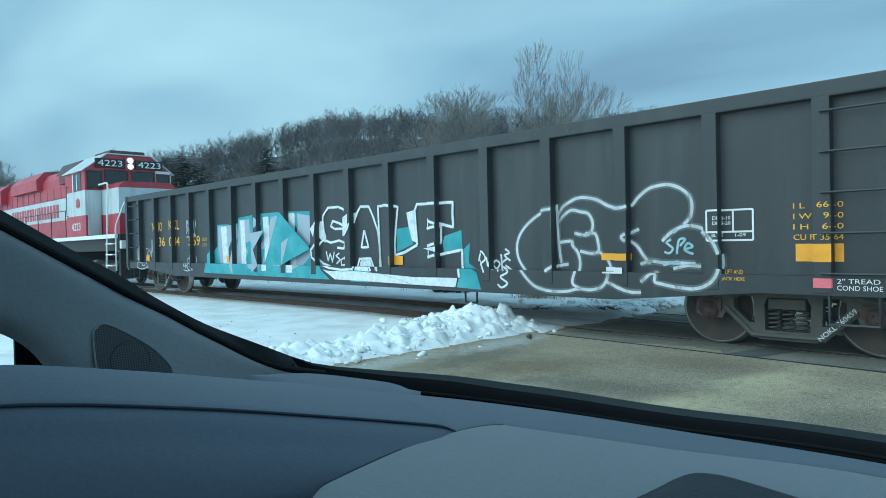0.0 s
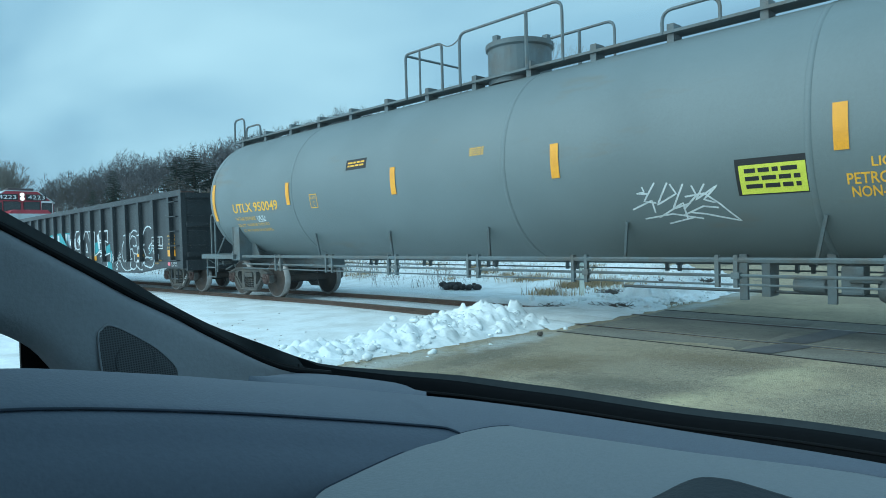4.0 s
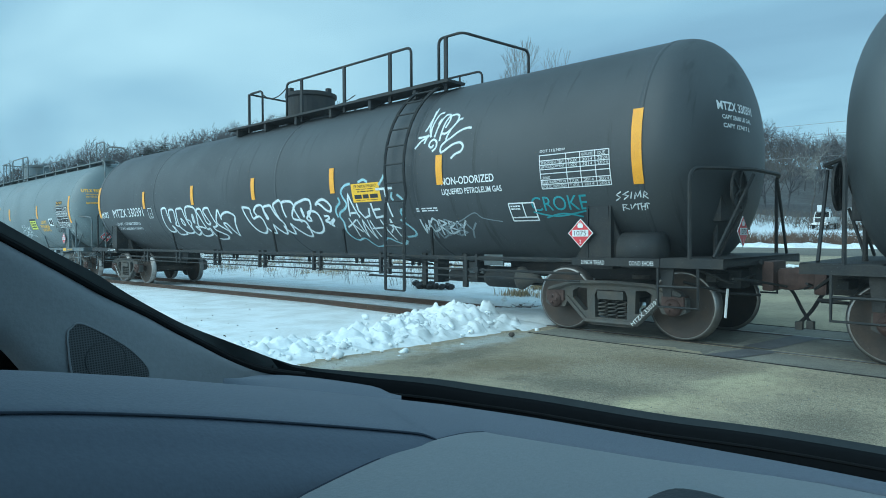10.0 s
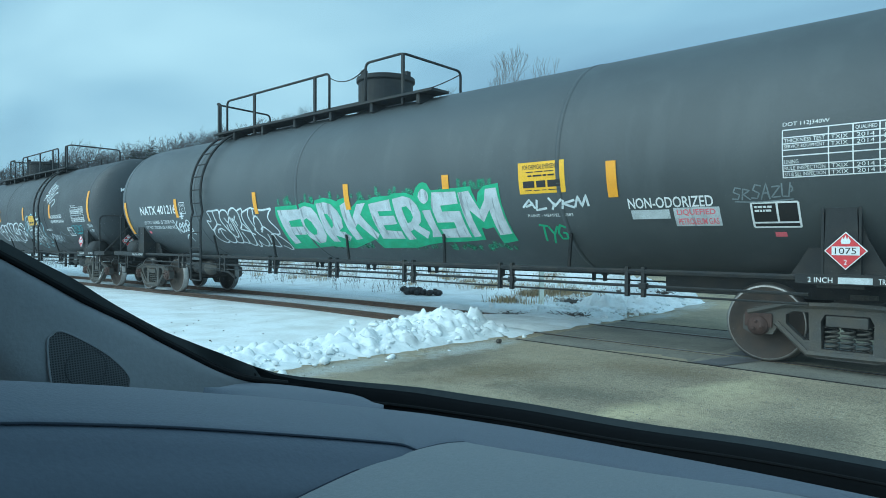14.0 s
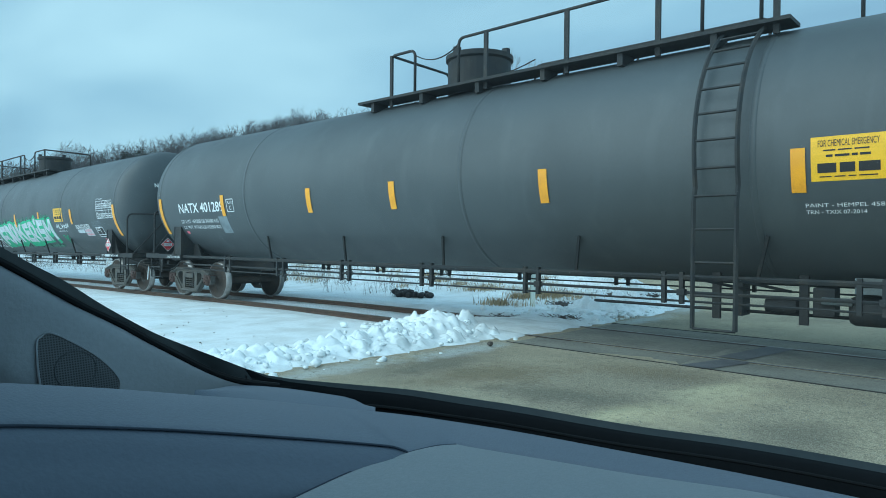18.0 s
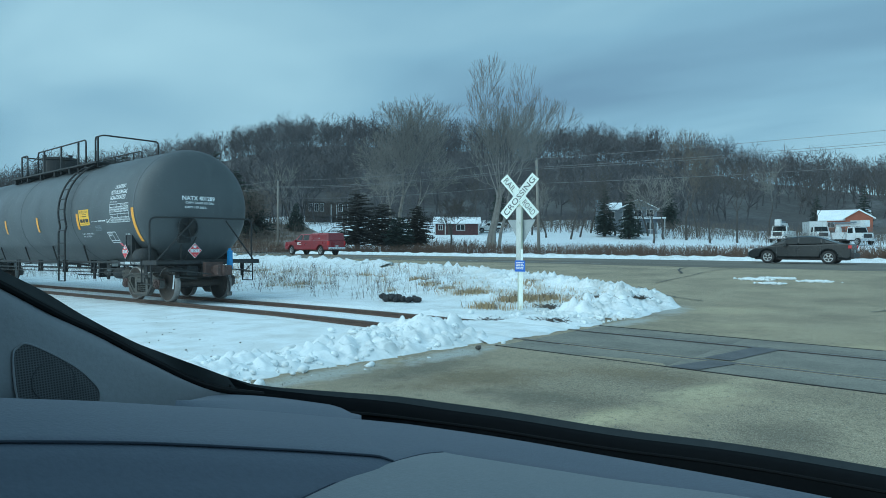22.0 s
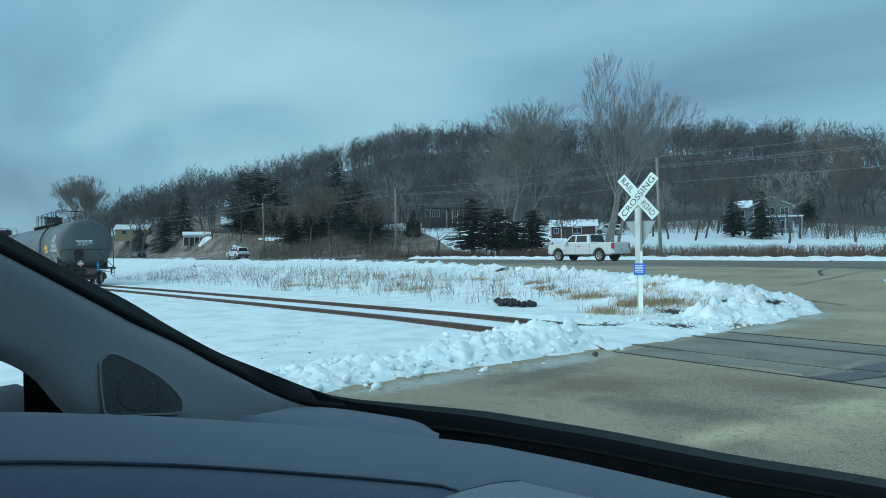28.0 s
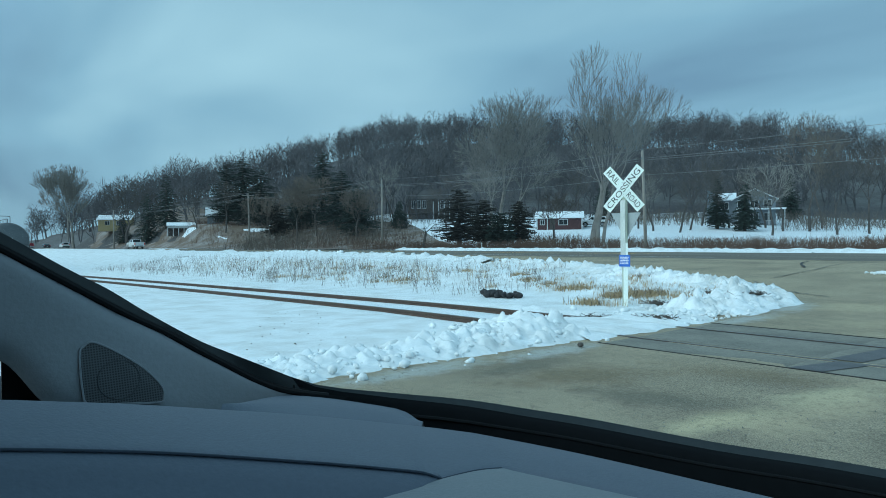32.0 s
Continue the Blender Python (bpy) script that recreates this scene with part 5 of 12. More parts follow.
        for i in range(13):
            if i < 8:
                a = radians(66 - i * 10.5)
                y, z = -(TANK_R + 0.13) * math.cos(a), TANK_Z + (TANK_R + 0.13) * math.sin(a)
            else:
                y, z = -1.70, 1.98 - (i - 8) * 0.375
            part("ladder_rung", tube(bmesh.new(), [(lx - 0.235, y, z), (lx + 0.235, y, z)], 0.016, 5), fm, car)
    else:
        for s in (-1, 1):
            bm = boxed(-9.5, 9.6, s * 0.45 - 0.16, s * 0.45 + 0.16, 4.10, 4.14)
            for i in range(16):
                xx = -9.2 + i * 1.23
                box(bm, xx - 0.05, xx + 0.05, s * 0.45 - 0.12, s * 0.45 + 0.12, 3.98, 4.24)
            part("walkway", bm, fm, car, "long grey running board along the tank top")
        for xx, w, h in ((-9.55, 0.55, 4.72), (-8.9, 0.75, 4.45), (3.0, 0.8, 4.42), (8.75, 0.75, 4.78)):
            part("grab_loop", tube(bmesh.new(), bend([(xx, -0.6, 4.1), (xx, -0.6, h), (xx + w, -0.6, h), (xx + w, -0.6, 4.1)], 0.16), 0.026), fm, car)
        part("grab_loop", tube(bmesh.new(), bend([(9.45, -0.5, 4.1), (9.45, -0.5, 4.62), (10.0, -0.1, 4.55), (10.0, 0.2, 4.0)], 0.18), 0.026), fm, car)
        for s in (-1, 1):
            bm = tube(bmesh.new(), bend([(-0.75, s * 0.75, 4.05), (-0.75, s * 0.75, 4.98), (1.45, s * 0.75, 4.98), (1.45, s * 0.75, 4.05)], 0.16), 0.026)
            tube(bm, [(0.75, s * 0.75, 4.05), (0.75, s * 0.75, 4.98)], 0.03)
            part("railing", bm, fm, car)
        bm = tube(bmesh.new(), bend([(-2.2, -0.75, 4.05), (-2.2, -0.75, 4.92), (-1.2, -0.75, 4.92), (-1.2, -0.75, 4.05)], 0.1), 0.026)
        tube(bm, [(-2.2, -0.75, 4.90), (-2.2, 0.75, 4.90), (-2.2, 0.75, 4.05)], 0.026)
        tube(bm, [(-1.8, -0.75, 4.05), (-1.8, -0.75, 4.92)], 0.02)
        part("end_railing", bm, fm, car)
        pts = [(-0.75 - 0.45 * i / 8, -0.75, 4.90 - 0.08 * (1 - ((i - 4) / 4) ** 2)) for i in range(9)]
        part("safety_chain", tube(bmesh.new(), pts, 0.012, 4), fm, car)
        # end ladder that follows the head
        bm = bmesh.new()
        for s in (-0.24, 0.24):
            pts = [(9.2, -0.35 + s, 4.16), (9.75, -0.45 + s, 4.0), (10.0, -0.55 + s, 3.5), (10.12, -0.6 + s, 2.6), (10.12, -0.6 + s, 1.1)]
            tube(bm, [tuple(q) for q in smooth_line(pts, 5)], 0.026, 5)
        part("ladder_rail", bm, fm, car)
        for i in range(10):
            z = 3.85 - i * 0.29
            xx = 10.12 if z < 2.8 else 10.12 - 0.35 * ((z - 2.8) / 1.2) ** 2
            part("ladder_rung", tube(bmesh.new(), [(xx, -0.36 - (0.48 if z < 3 else 0.3), z), (xx, -0.36, z)], 0.016, 5), fm, car)
    # stub sills, bolsters, end platforms
    for s in (-1, 1):
        xe = (x0 - 1.0) if s < 0 else (x1 + 1.0)
        xt = s * half
        bm = boxed(min(s * (half - 2.4), xe), max(s * (half - 2.4), xe), -0.19, 0.19, 0.72, 1.06)
        box(bm, min(s * (half - 1.2), xe), max(s * (half - 1.2), xe), -0.30, 0.30, 1.0, 1.06)
        part("stub_sill", bm, fm, car)
        bm = boxed(xt - 0.22, xt + 0.22, -1.42, 1.42, 0.94, 1.06, bevel=0.01)
        for q in (-1, 1):
            plate(bm, [[(xt - 0.17, 1.0), (xt + 0.17, 1.0), (xt + 0.14, 1.78), (xt + 0.09, 1.86), (xt - 0.09, 1.86), (xt - 0.14, 1.78)]], q * 1.36 - 0.03, q * 1.36 + 0.03)
            for e in (-0.17, 0.17):
                plate(bm, [[(q * 1.40, 1.0), (q * 0.5, 0.98), (q * 0.9, 1.25), (q * 1.40, 1.78)]], xt + e - 0.012, xt + e + 0.012, "yz")
            plate(bm, [[(xt - s * 0.12, 1.0), (xt - s * 0.60, 1.0), (xt - s * 0.48, 1.18), (xt - s * 0.13, 1.80)][::s]], q * 1.05 - 0.015, q * 1.05 + 0.015)
            plate(bm, [[(xt + s * 0.10, 1.0), (xt + s * 0.62, 1.0), (xt + s * 0.38, 1.16), (xt + s * 0.24, 1.42), (xt + s * 0.12, 1.76)][::-s]], q * 1.30 - 0.015, q * 1.30 + 0.015)
        part("bolster", bm, fm, car, "body bolster with upright saddle plates")
        # deck of the end platform and its steps
        xa, xb = s * (half + 0.9), xe - s * 0.05
        bm = boxed(min(xa, xb), max(xa, xb), -1.45, 1.45, 1.07, 1.10)
        box(bm, min(xb, xb - s * 0.05), max(xb, xb - s * 0.05), -1.45, 1.45, 1.00, 1.10)
        for q in (-1, 1):
            box(bm, min(xt, xb), max(xt, xb), q * 1.45 - 0.04, q * 1.45 + 0.04, 0.98, 1.09)
        part("end_platform", bm, fm, car, "steel end platform with a grating deck")
        for q in (-1, 1):
            xs = xb - s * 0.55
            bm = tube(bmesh.new(), [(xs - 0.25, q * 1.47, 1.0), (xs - 0.25, q * 1.47, 0.5), (xs + 0.25, q * 1.47, 0.5), (xs + 0.25, q * 1.47, 1.0)], 0.02, 5)
            tube(bm, [(xs - 0.25, q * 1.47, 0.75), (xs + 0.25, q * 1.47, 0.75)], 0.018, 5)
            part("sill_step", bm, fm, car)
            if style == "short":
                bm = tube(bmesh.new(), [(xe - s * 0.06, q * 0.46, 2.14), (xe - s * 0.20, q * 1.38, 1.11)], 0.022, 5)
                part("rail_brace", bm, fm, car)
                continue
            bm = tube(bmesh.new(), bend([(xb - s * 0.78, q * 1.45, 1.08), (xb - s * 0.78, q * 1.45, 2.18), (xb - s * 0.02, q * 1.2, 2.12), (xb - s * 0.02, q * 1.2, 1.08)], 0.14), 0.028)
            part("handrail", bm, fm, car)
        if style == "short":
            bm = tube(bmesh.new(), bend([(xe - s * 0.46, -1.45, 1.06), (xe - s * 0.46, -1.45, 2.19), (xe - s * 0.05, -0.55, 2.20), (xe - s * 0.05, 0.55, 2.20), (xe - s * 0.36, 1.45, 2.22), (xe - s * 0.36, 1.45, 1.06)], 0.16), 0.026)
        else:
            bm = tube(bmesh.new(), bend([(xb - s * 0.80, -1.4, 1.1), (xb - s * 0.95, -1.0, 2.1), (xb - s * 0.35, -0.5, 2.15), (xb - s * 0.2, 0.5, 2.15), (xb - s * 0.8, 1.3, 2.1), (xb - s * 0.8, 1.4, 1.1)], 0.18), 0.024)
        part("safety_rail", bm, fm, car)
        # coupler, knuckle, cut lever, hoses
        bm = boxed(min(xe, xe + s * 0.42), max(xe, xe + s * 0.42), -0.10, 0.10, 0.76, 0.92, bevel=0.03)
        box(bm, min(xe + s * 0.30, xe + s * 0.56), max(xe + s * 0.30, xe + s * 0.56), -0.16, 0.10, 0.69, 0.97, 0.07)
        box(bm, min(xe + s * 0.48, xe + s * 0.66), max(xe + s * 0.48, xe + s * 0.66), -0.05, 0.20, 0.70, 0.96, 0.05)
        box(bm, min(xe - s * 0.02, xe + s * 0.12), max(xe - s * 0.02, xe + s * 0.12), -0.26, 0.26, 0.66, 1.04, 0.03)
        part("coupler", bm, M["rust_red"], car, "rusty knuckle coupler")
        bm = tube(bmesh.new(), bend([(xe - s * 0.05, -1.2, 0.86), (xe + s * 0.05, -0.6, 0.80), (xe + s * 0.25, -0.15, 0.72)], 0.1), 0.016, 5)
        part("cut_lever", bm, fm, car)
        # brackets, levers and boxes hung under the platform
        for q in (-1, 1):
            bm = plate(bmesh.new(), [[(xb - s * 0.80, 0.98), (xb - s * 0.62, 0.98), (xb - s * 0.66, 0.62), (xb - s * 0.76, 0.62)][::-s]], q * 1.40 - 0.012, q * 1.40 + 0.012)
            tube(bm, [(xb - s * 0.30, q * 1.44, 0.96), (xb - s * 0.06, q * 1.10, 0.80), (xb - s * 0.04, q * 0.30, 0.86)], 0.016, 5)
            part("step_bracket", bm, fm, car)
        bm = boxed(min(xe - s * 0.55, xe - s * 0.15), max(xe - s * 0.55, xe - s * 0.15), -0.62, -0.30, 0.70, 0.94, bevel=0.03)
        box(bm, min(xe - s * 0.42, xe - s * 0.30), max(xe - s * 0.42, xe - s * 0.30), -1.05, -0.62, 0.80, 0.90, 0.01)
        tube(bm, [(xe - s * 0.75, -0.95, 0.78), (xe - s * 0.20, -0.88, 0.66), (xe + s * 0.02, -0.45, 0.62)], 0.020, 5)
        part("brake_linkage", bm, fm, car, "dirty brake levers under the end platform")
        part("angle_cock", boxed(min(xe - s * 0.02, xe + s * 0.10), max(xe - s * 0.02, xe + s * 0.10), 0.26, 0.42, 0.66, 0.80, bevel=0.02), M["rust_red"], car)
        pts = smooth_line([(xe + s * 0.05, 0.34, 0.72), (xe + s * 0.17, 0.36, 0.62), (xe + s * 0.29, 0.33, 0.40), (xe + s * 0.40, 0.26, 0.25)], 6)
        part("air_hose", tube(bmesh.new(), [tuple(q) for q in pts], 0.024, 6), M["hose"], car)
        part("hose_coupling", boxed(min(xe + s * 0.37, xe + s * 0.46), max(xe + s * 0.37, xe + s * 0.46), 0.21, 0.31, 0.15, 0.26, bevel=0.02), M["truck_steel"], car, "cast coupling of the air hose")
        bogie(car, xt, False, mark if paint == "tank_black" else "", s)
        part("release_rod", tube(bmesh.new(), [(xt + s * 1.52, -0.95, 0.72), (xt + s * 1.50, -0.97, 0.36)], 0.017, 6), M["white"], car, "short cream-painted hanging rod") if s > 0 else None
        # pads that the tank rests on, tabs beneath the shell
    for xx in (-4.9, -2.4, 0.1, 2.6, 5.0):
        for q in (-1, 1):
            part("shell_bracket", tube(bmesh.new(), [(xx + 0.18, q * 1.25, TANK_Z - 0.98), (xx, q * 1.02, 0.98)], 0.026, 4), fm, car)
    # pipes along both sides, under the shell
    for q in (-1, 1):
        bm = bmesh.new()
        for z, r in ((1.04, 0.034), (0.86, 0.020), (0.755, 0.014)):
            tube(bm, [(-half + 0.3, q * 1.38, z), (half - 0.3, q * 1.38, z)], r, 6)
        part("side_pipe", bm, fm, car, "three long pipes along the side")
        for i in range(7):
            xx = -6.1 + i * 2.05
            for e in (-0.11, 0.11):
                part("pipe_bracket", boxed(xx + e - 0.024, xx + e + 0.024, q * 1.38 - 0.030, q * 1.38 + 0.035, 0.72, 1.10), fm, car)
            part("pipe_clamp", boxed(xx + 0.06, xx + 0.16, q * 1.38 - 0.045, q * 1.38 + 0.045, 0.82, 0.90, bevel=0.015), fm, car)
    # brake gear
    xr = (half - 2.1) * k
    bm = lathe(bmesh.new(), [(-0.36, 0.01), (-0.34, 0.14), (-0.29, 0.17), (0.29, 0.17), (0.34, 0.14), (0.36, 0.01)], 24, "x", (xr - 0.15, -0.55, 0.70))
    part("brake_reservoir", bm, fm, car, "dark cylindrical air reservoir", True)
    bm = boxed(xr - 0.85, xr - 0.62, -0.70, -0.42, 0.62, 0.95, bevel=0.03)
    lathe(bm, [(-0.1, 0.08), (0.25, 0.10), (0.3, 0.04)], 16, "x", (xr - 1.3, -0.5, 0.70))
    box(bm, xr - 1.75, xr - 1.65, -0.6, -0.3, 0.55, 1.0)
    tube(bm, [(xr - 3.8, -0.4, 0.60), (xr + 0.5, -0.4, 0.60)], 0.022, 5)
    for e in (-0.95, -1.95):
        box(bm, xr + e - 0.05, xr + e + 0.05, -0.66, -0.60, 0.50, 1.10, 0.01)
    tube(bm, [(xr + 0.2, -0.55, 0.68), (xr + 1.2, -0.60, 0.62), (xr + 1.7, -0.70, 0.50)], 0.03, 6)
    part("brake_valve", bm, fm, car)
    part("cylinder_cone", lathe(bmesh.new(), [(0.19, 0.19), (0.22, 0.19), (0.42, 0.08), (0.55, 0.06), (0.56, 0.01)], 20, "x", (xr, -0.55, 0.70)), M["truck_steel"], car, "cast cone of the brake cylinder", True)
    part("reservoir_plate", boxed(xr - 0.42, xr - 0.02, -0.76, -0.73, 0.90, 1.08), M["frame_grey"], car, "pale plate above the brake cylinder")
    part("slack_adjuster", tube(bmesh.new(), [(xr - 0.75, -0.72, 0.80), (xr - 0.45, -0.72, 0.80)], 0.045, 8), M["frame_grey"], car, "pale tube of the slack adjuster")
    # wheel and box of the hand brake at one end
    xb = (x1 + 0.80) if k > 0 else (x0 - 0.80)
    bm = lathe(bmesh.new(), [(-0.015, 0.28), (0.015, 0.28), (0.015, 0.25), (-0.015, 0.25)], 28, "x", (xb, -0.55, 1.95))
    for i in range(5):
        a = i * 1.2566
        tube(bm, [(xb, -0.55, 1.95), (xb, -0.55 + 0.26 * math.cos(a), 1.95 + 0.26 * math.sin(a))], 0.015, 4)
    part("hand_brake_wheel", bm, fm, car, "spoked hand brake wheel")
    bm = boxed(xb - 0.28 * k - 0.12, xb - 0.28 * k + 0.12, -0.72, -0.38, 1.55, 2.1, bevel=0.03)
    tube(bm, [(xb - 0.28 * k, -0.6, 1.1), (xb - 0.28 * k, -0.6, 1.6)], 0.03)
    tube(bm, [(xb - 0.28 * k, -0.5, 1.1), (xb - 0.05 * k, -0.3, 1.7)], 0.02)
    part("hand_brake_box", bm, fm, car)
    part("insulated_box", lathe(bmesh.new(), [(-0.30, 0.05), (-0.26, 0.24), (0.26, 0.24), (0.30, 0.05)], 20, "x", (k * (half + 0.55), -1.22, 1.18)), fm, car, "dark rounded box beside the bolster", True) if style == "short" else None
    return car, tank


def end_writing(tank, xe, lines, facing=1):
    """Lines of lettering on the tank's head."""
    for s, y, z, w, h in lines:
        co, fs, _ = WORDS[(s, 0.03)]
        def place_head(u, v, y=y, z=z, w=w, h=h):
            yy, zz = y + (u - 0.5) * w, z + v * h
            rr = min(1.0, math.hypot(yy, zz - TANK_Z) / TANK_R)
            return (xe + facing * (0.76 * (1 - rr ** (2 / 0.9)) ** 0.45 + 0.006), yy * facing, zz)
        tagged(mesh_part("lettering", flat_mesh("lettering", co, fs, place_head), M["white"], tank), "", "", "", "stuff")


def stripes(tank, xs, a0=-19.5, a1=-2.5, paint="yellow"):
    for x in xs:
        tank_patch(x - 0.07, x + 0.07, a0, a1, M[paint], tank, "reflective_stripe", lift=0.012, label="yellow reflective stripe")


def side_panel_words(car, y, z, items):
    """Small lettering on the flat sill."""
    for s, x0, x1, h in items:
        co, fs, _ = WORDS[(s, 0.0)]
        mesh_part("lettering", flat_mesh("lettering", co, fs, lambda u, v: (x0 + u * (x1 - x0), y, z + v * h)), M["white"], car)["kind"] = "stuff"


def natx_common(car, tank, half, mark, ld, lt, side, x_mark=(-8.18, -6.10), x_haz=8.36):
    tank_word(mark, x_mark[0], x_mark[1], -15.6, -7.2, M["white"], tank)
    tank_word(ld, -8.14, -6.40, -24.8, -21.5, M["white"], tank)
    tank_word(lt, -8.12, -6.40, -30.2, -27.1, M["white"], tank)
    w, h = 0.27, radians(10) * TANK_R
    ls = [[(0, 0), (w, 0)], [(0, h), (w, h)], [(0, 0), (0, h)], [(w, 0), (w, h)]]
    tank_strokes(-5.88, -5.61, -16, -6, [[a, ((a[0] + b2[0]) / 2, (a[1] + b2[1]) / 2), b2] for a, b2 in ls], 0.016, M["white"], tank, "plate_frame")
    tank_word("PLATE", -5.84, -5.65, -9.6, -7.6, M["white"], tank)
    tank_word("C", -5.78, -5.71, -14.6, -11.2, M["white"], tank)
    tank_patch(-8.11, -7.99, -35.2, -32.4, M["pink"], tank, "red_sticker")
    hazard_placard(car, x_haz, -1.45, 1.33)
    hazard_placard(car, -0.50, 10.2, 1.34, facing=1)
    for s, a, c in ((-1, -9.02, -8.2), (1, 8.2, 9.4)):
        part("stencil_board", boxed(s * half - 0.4 if s > 0 else -half - 0.35, s * half + 0.9 if s > 0 else -half + 0.35, -1.505, -1.49, 0.985, 1.085), M["frame_black"], car)
    side_panel_words(car, -1.508, 1.00, [("2 INCH", half - 0.28, half - 0.05, 0.055), ("TREAD COND SHOES", half + 0.35, half + 0.85, 0.055), ("2 INCH TREAD COND SHOES", -half - 0.33, -half + 0.33, 0.055)])
    part("stencil_patch", boxed(half + 0.0, half + 0.3, -1.512, -1.505, 0.995, 1.06), M["spray_grey"], car)


# first: the last car of the train, slate grey
car289, tank = tank_car("tank_car", "slate-grey tank car with white lettering, last car of the train", "tank_slate", "frame_black", 72.857, 8.461, "NATX 401289", "short", False, (-9.08, 9.17))
natx_common(car289, tank, 8.461, "NATX 401289", "LD LMT 163300 LB 74100 KG", "LT WT 99700 LB 45200 KG", -1, (-8.10, -6.04))
stripes(tank, (5.55, 2.39, -0.6, -2.9, -6.05))
stripes(tank, (9.05, -9.03), -35.5, -1.8)
tank_word("LIQUEFIED", 7.90, 8.50, 18.2, 22.9, M["white"], tank)
tank_word("PETROLEUM GAS", 7.73, 8.67, 12.9, 17.0, M["white"], tank)
tank_word("NON-ODORIZED", 7.74, 8.64, 7.5, 11.7, M["white"], tank)
tank_word("DOT 112J340W", 7.74, 8.15, 4.0, 6.0, M["white"], tank)
data_table(tank, 7.73, 8.83, -14.5, 3.1, ("TXIX", "2014", "2024"))
tank_patch(5.67, 6.34, -15.5, 1.0, M["placard_yellow"], tank, "emergency_placard", label="yellow emergency placard")
emergency_words(tank, 5.70, 6.31, -15.0, 0.5)
tank_word("GAS", 7.42, 7.68, -14.6, -11.0, M["white"], tank)
tank_patch(6.9, 7.36, -13.6, -11.4, M["white"], tank, "worn_lettering", bars(1, seed=8), lift=0.005)
tank_patch(6.44, 6.85, -12.8, -12.0, M["white"], tank, "worn_lettering", bars(1, seed=9), lift=0.005)
tank_patch(6.62, 7.02, -22.5, -16.5, M["spray_dim"], tank, "worn_lettering", bars(4, seed=11), lift=0.005)
tank_word("PAINT - HEMPEL 45883", 5.60, 6.38, -25.6, -24.0, M["white"], tank)
tank_word("TRN - TXIX 07-2014", 5.60, 6.15, -28.4, -26.8, M["white"], tank)
consolidated_stencil(tank, 7.26, 7.75, -36.0, -24.2)
tank_patch(7.62, 7.76, -40.4, -37.0, M["pink"], tank, "red_sticker")
tank_patch(-6.36, -5.99, -35.0, -19.6, M["spray_dim"], tank, "paint_patch", lift=0.003, label="paler repainted patch")
tank_word("LIFT HERE", 8.30, 8.55, -28.0, -26.4, M["white"], tank)
end_writing(tank, 9.17, [("NATX 401289", -0.21, 2.66, 0.90, 0.12), ("CAPY 33620 US GAL", -0.18, 2.57, 0.80, 0.06), ("CAPY 127 262 L", -0.30, 2.45, 0.60, 0.06)])
bm = boxed(10.30, 10.42, 0.36, 0.47, 0.84, 1.34, bevel=0.025)
lathe(bm, [(1.34, 0.035), (1.40, 0.035)], 12, "z", (10.36, 0.415, 0))
box(bm, 10.26, 10.31, 0.385, 0.445, 0.95, 1.05)
part("end_of_train_device", bm, M["blue_flag"], car289, "blue end-of-train device on the coupler")

# the slate-grey car before it, with the long green and white graffiti
car216, tank = tank_car("tank_car", "slate-grey tank car covered in white and green graffiti", "tank_slate", "frame_black", 51.788, 8.476, "NATX 401216", "short", True, (-9.17, 9.25))
natx_common(car216, tank, 8.476, "NATX 401216", "LD LMT 162800 LB 73850 KG", "LT WT 100200 LB 45450 KG", -1, x_haz=8.53)
stripes(tank, (5.95, 0.65, -2.42, -6.07))
stripes(tank, (3.1,), -10.3, -2.3)
stripes(tank, (9.13, -9.1), -35.5, -1.8)
data_table(tank, 7.96, 9.04, -15, 3.2, ("TXIX", "2014", "2024"))
tank_word("DOT 112J340W", 7.96, 8.4, 4.2, 6.2, M["white"], tank)
tank_patch(4.50, 5.26, -15.8, 0.2, M["placard_yellow"], tank, "emergency_placard", label="yellow emergency placard")
emergency_words(tank, 4.54, 5.22, -15.2, -0.4)
tank_word("NON-ODORIZED", 6.13, 7.19, -25.6, -20.5, M["white"], tank)
tank_patch(6.15, 6.65, -31, -26.4, M["spray_grey"], tank, "painted_out_word")
tank_patch(6.70, 7.25, -35, -25.8, M["spray_grey"], tank, "lettering_panel")
tank_word("LIQUEFIED", 6.74, 7.20, -29.8, -26.6, M["pink"], tank)
tank_word("PETROLEUM GAS", 6.74, 7.22, -34.2, -31.0, M["pink"], tank)
consolidated_stencil(tank, 7.6, 8.08, -36, -24.8, True)
tank_patch(7.80, 7.92, -41, -38.5, M["pink"], tank, "red_sticker")
tank_word("PAINT - HEMPEL 45883", 4.56, 5.3, -28.4, -26.8, M["white"], tank)
painted("forkback", -1.81, -53.3, M["spray_green"], tank, "green sprayed ground of the letters", 0.006)
rnd = random.Random(4)
halo = []
for i in range(130):
    u = rnd.uniform(0.1, 5.9)
    a = rnd.choice((0.10 + rnd.uniform(-0.08, 0.02), 1.02 + rnd.uniform(-0.05, 0.10) + 0.012 * u))
    halo.append([(u, a), (u + rnd.uniform(-0.03, 0.03), a + 0.05), (u + rnd.uniform(-0.05, 0.05), a + rnd.uniform(0.06, 0.16))])
tank_strokes(-1.80, 4.15, -53, -9.5, halo, 0.07, M["green_haze"], tank, "graffiti_overspray", lift=0.004)
painted("forker", -1.64, -47.3, M["spray_grey"], tank, "silver filled block letter", 0.010)
sprayed("yorn", -4.67, -54.8, 0.036, M["spray_white"], tank, "white outlined graffiti")
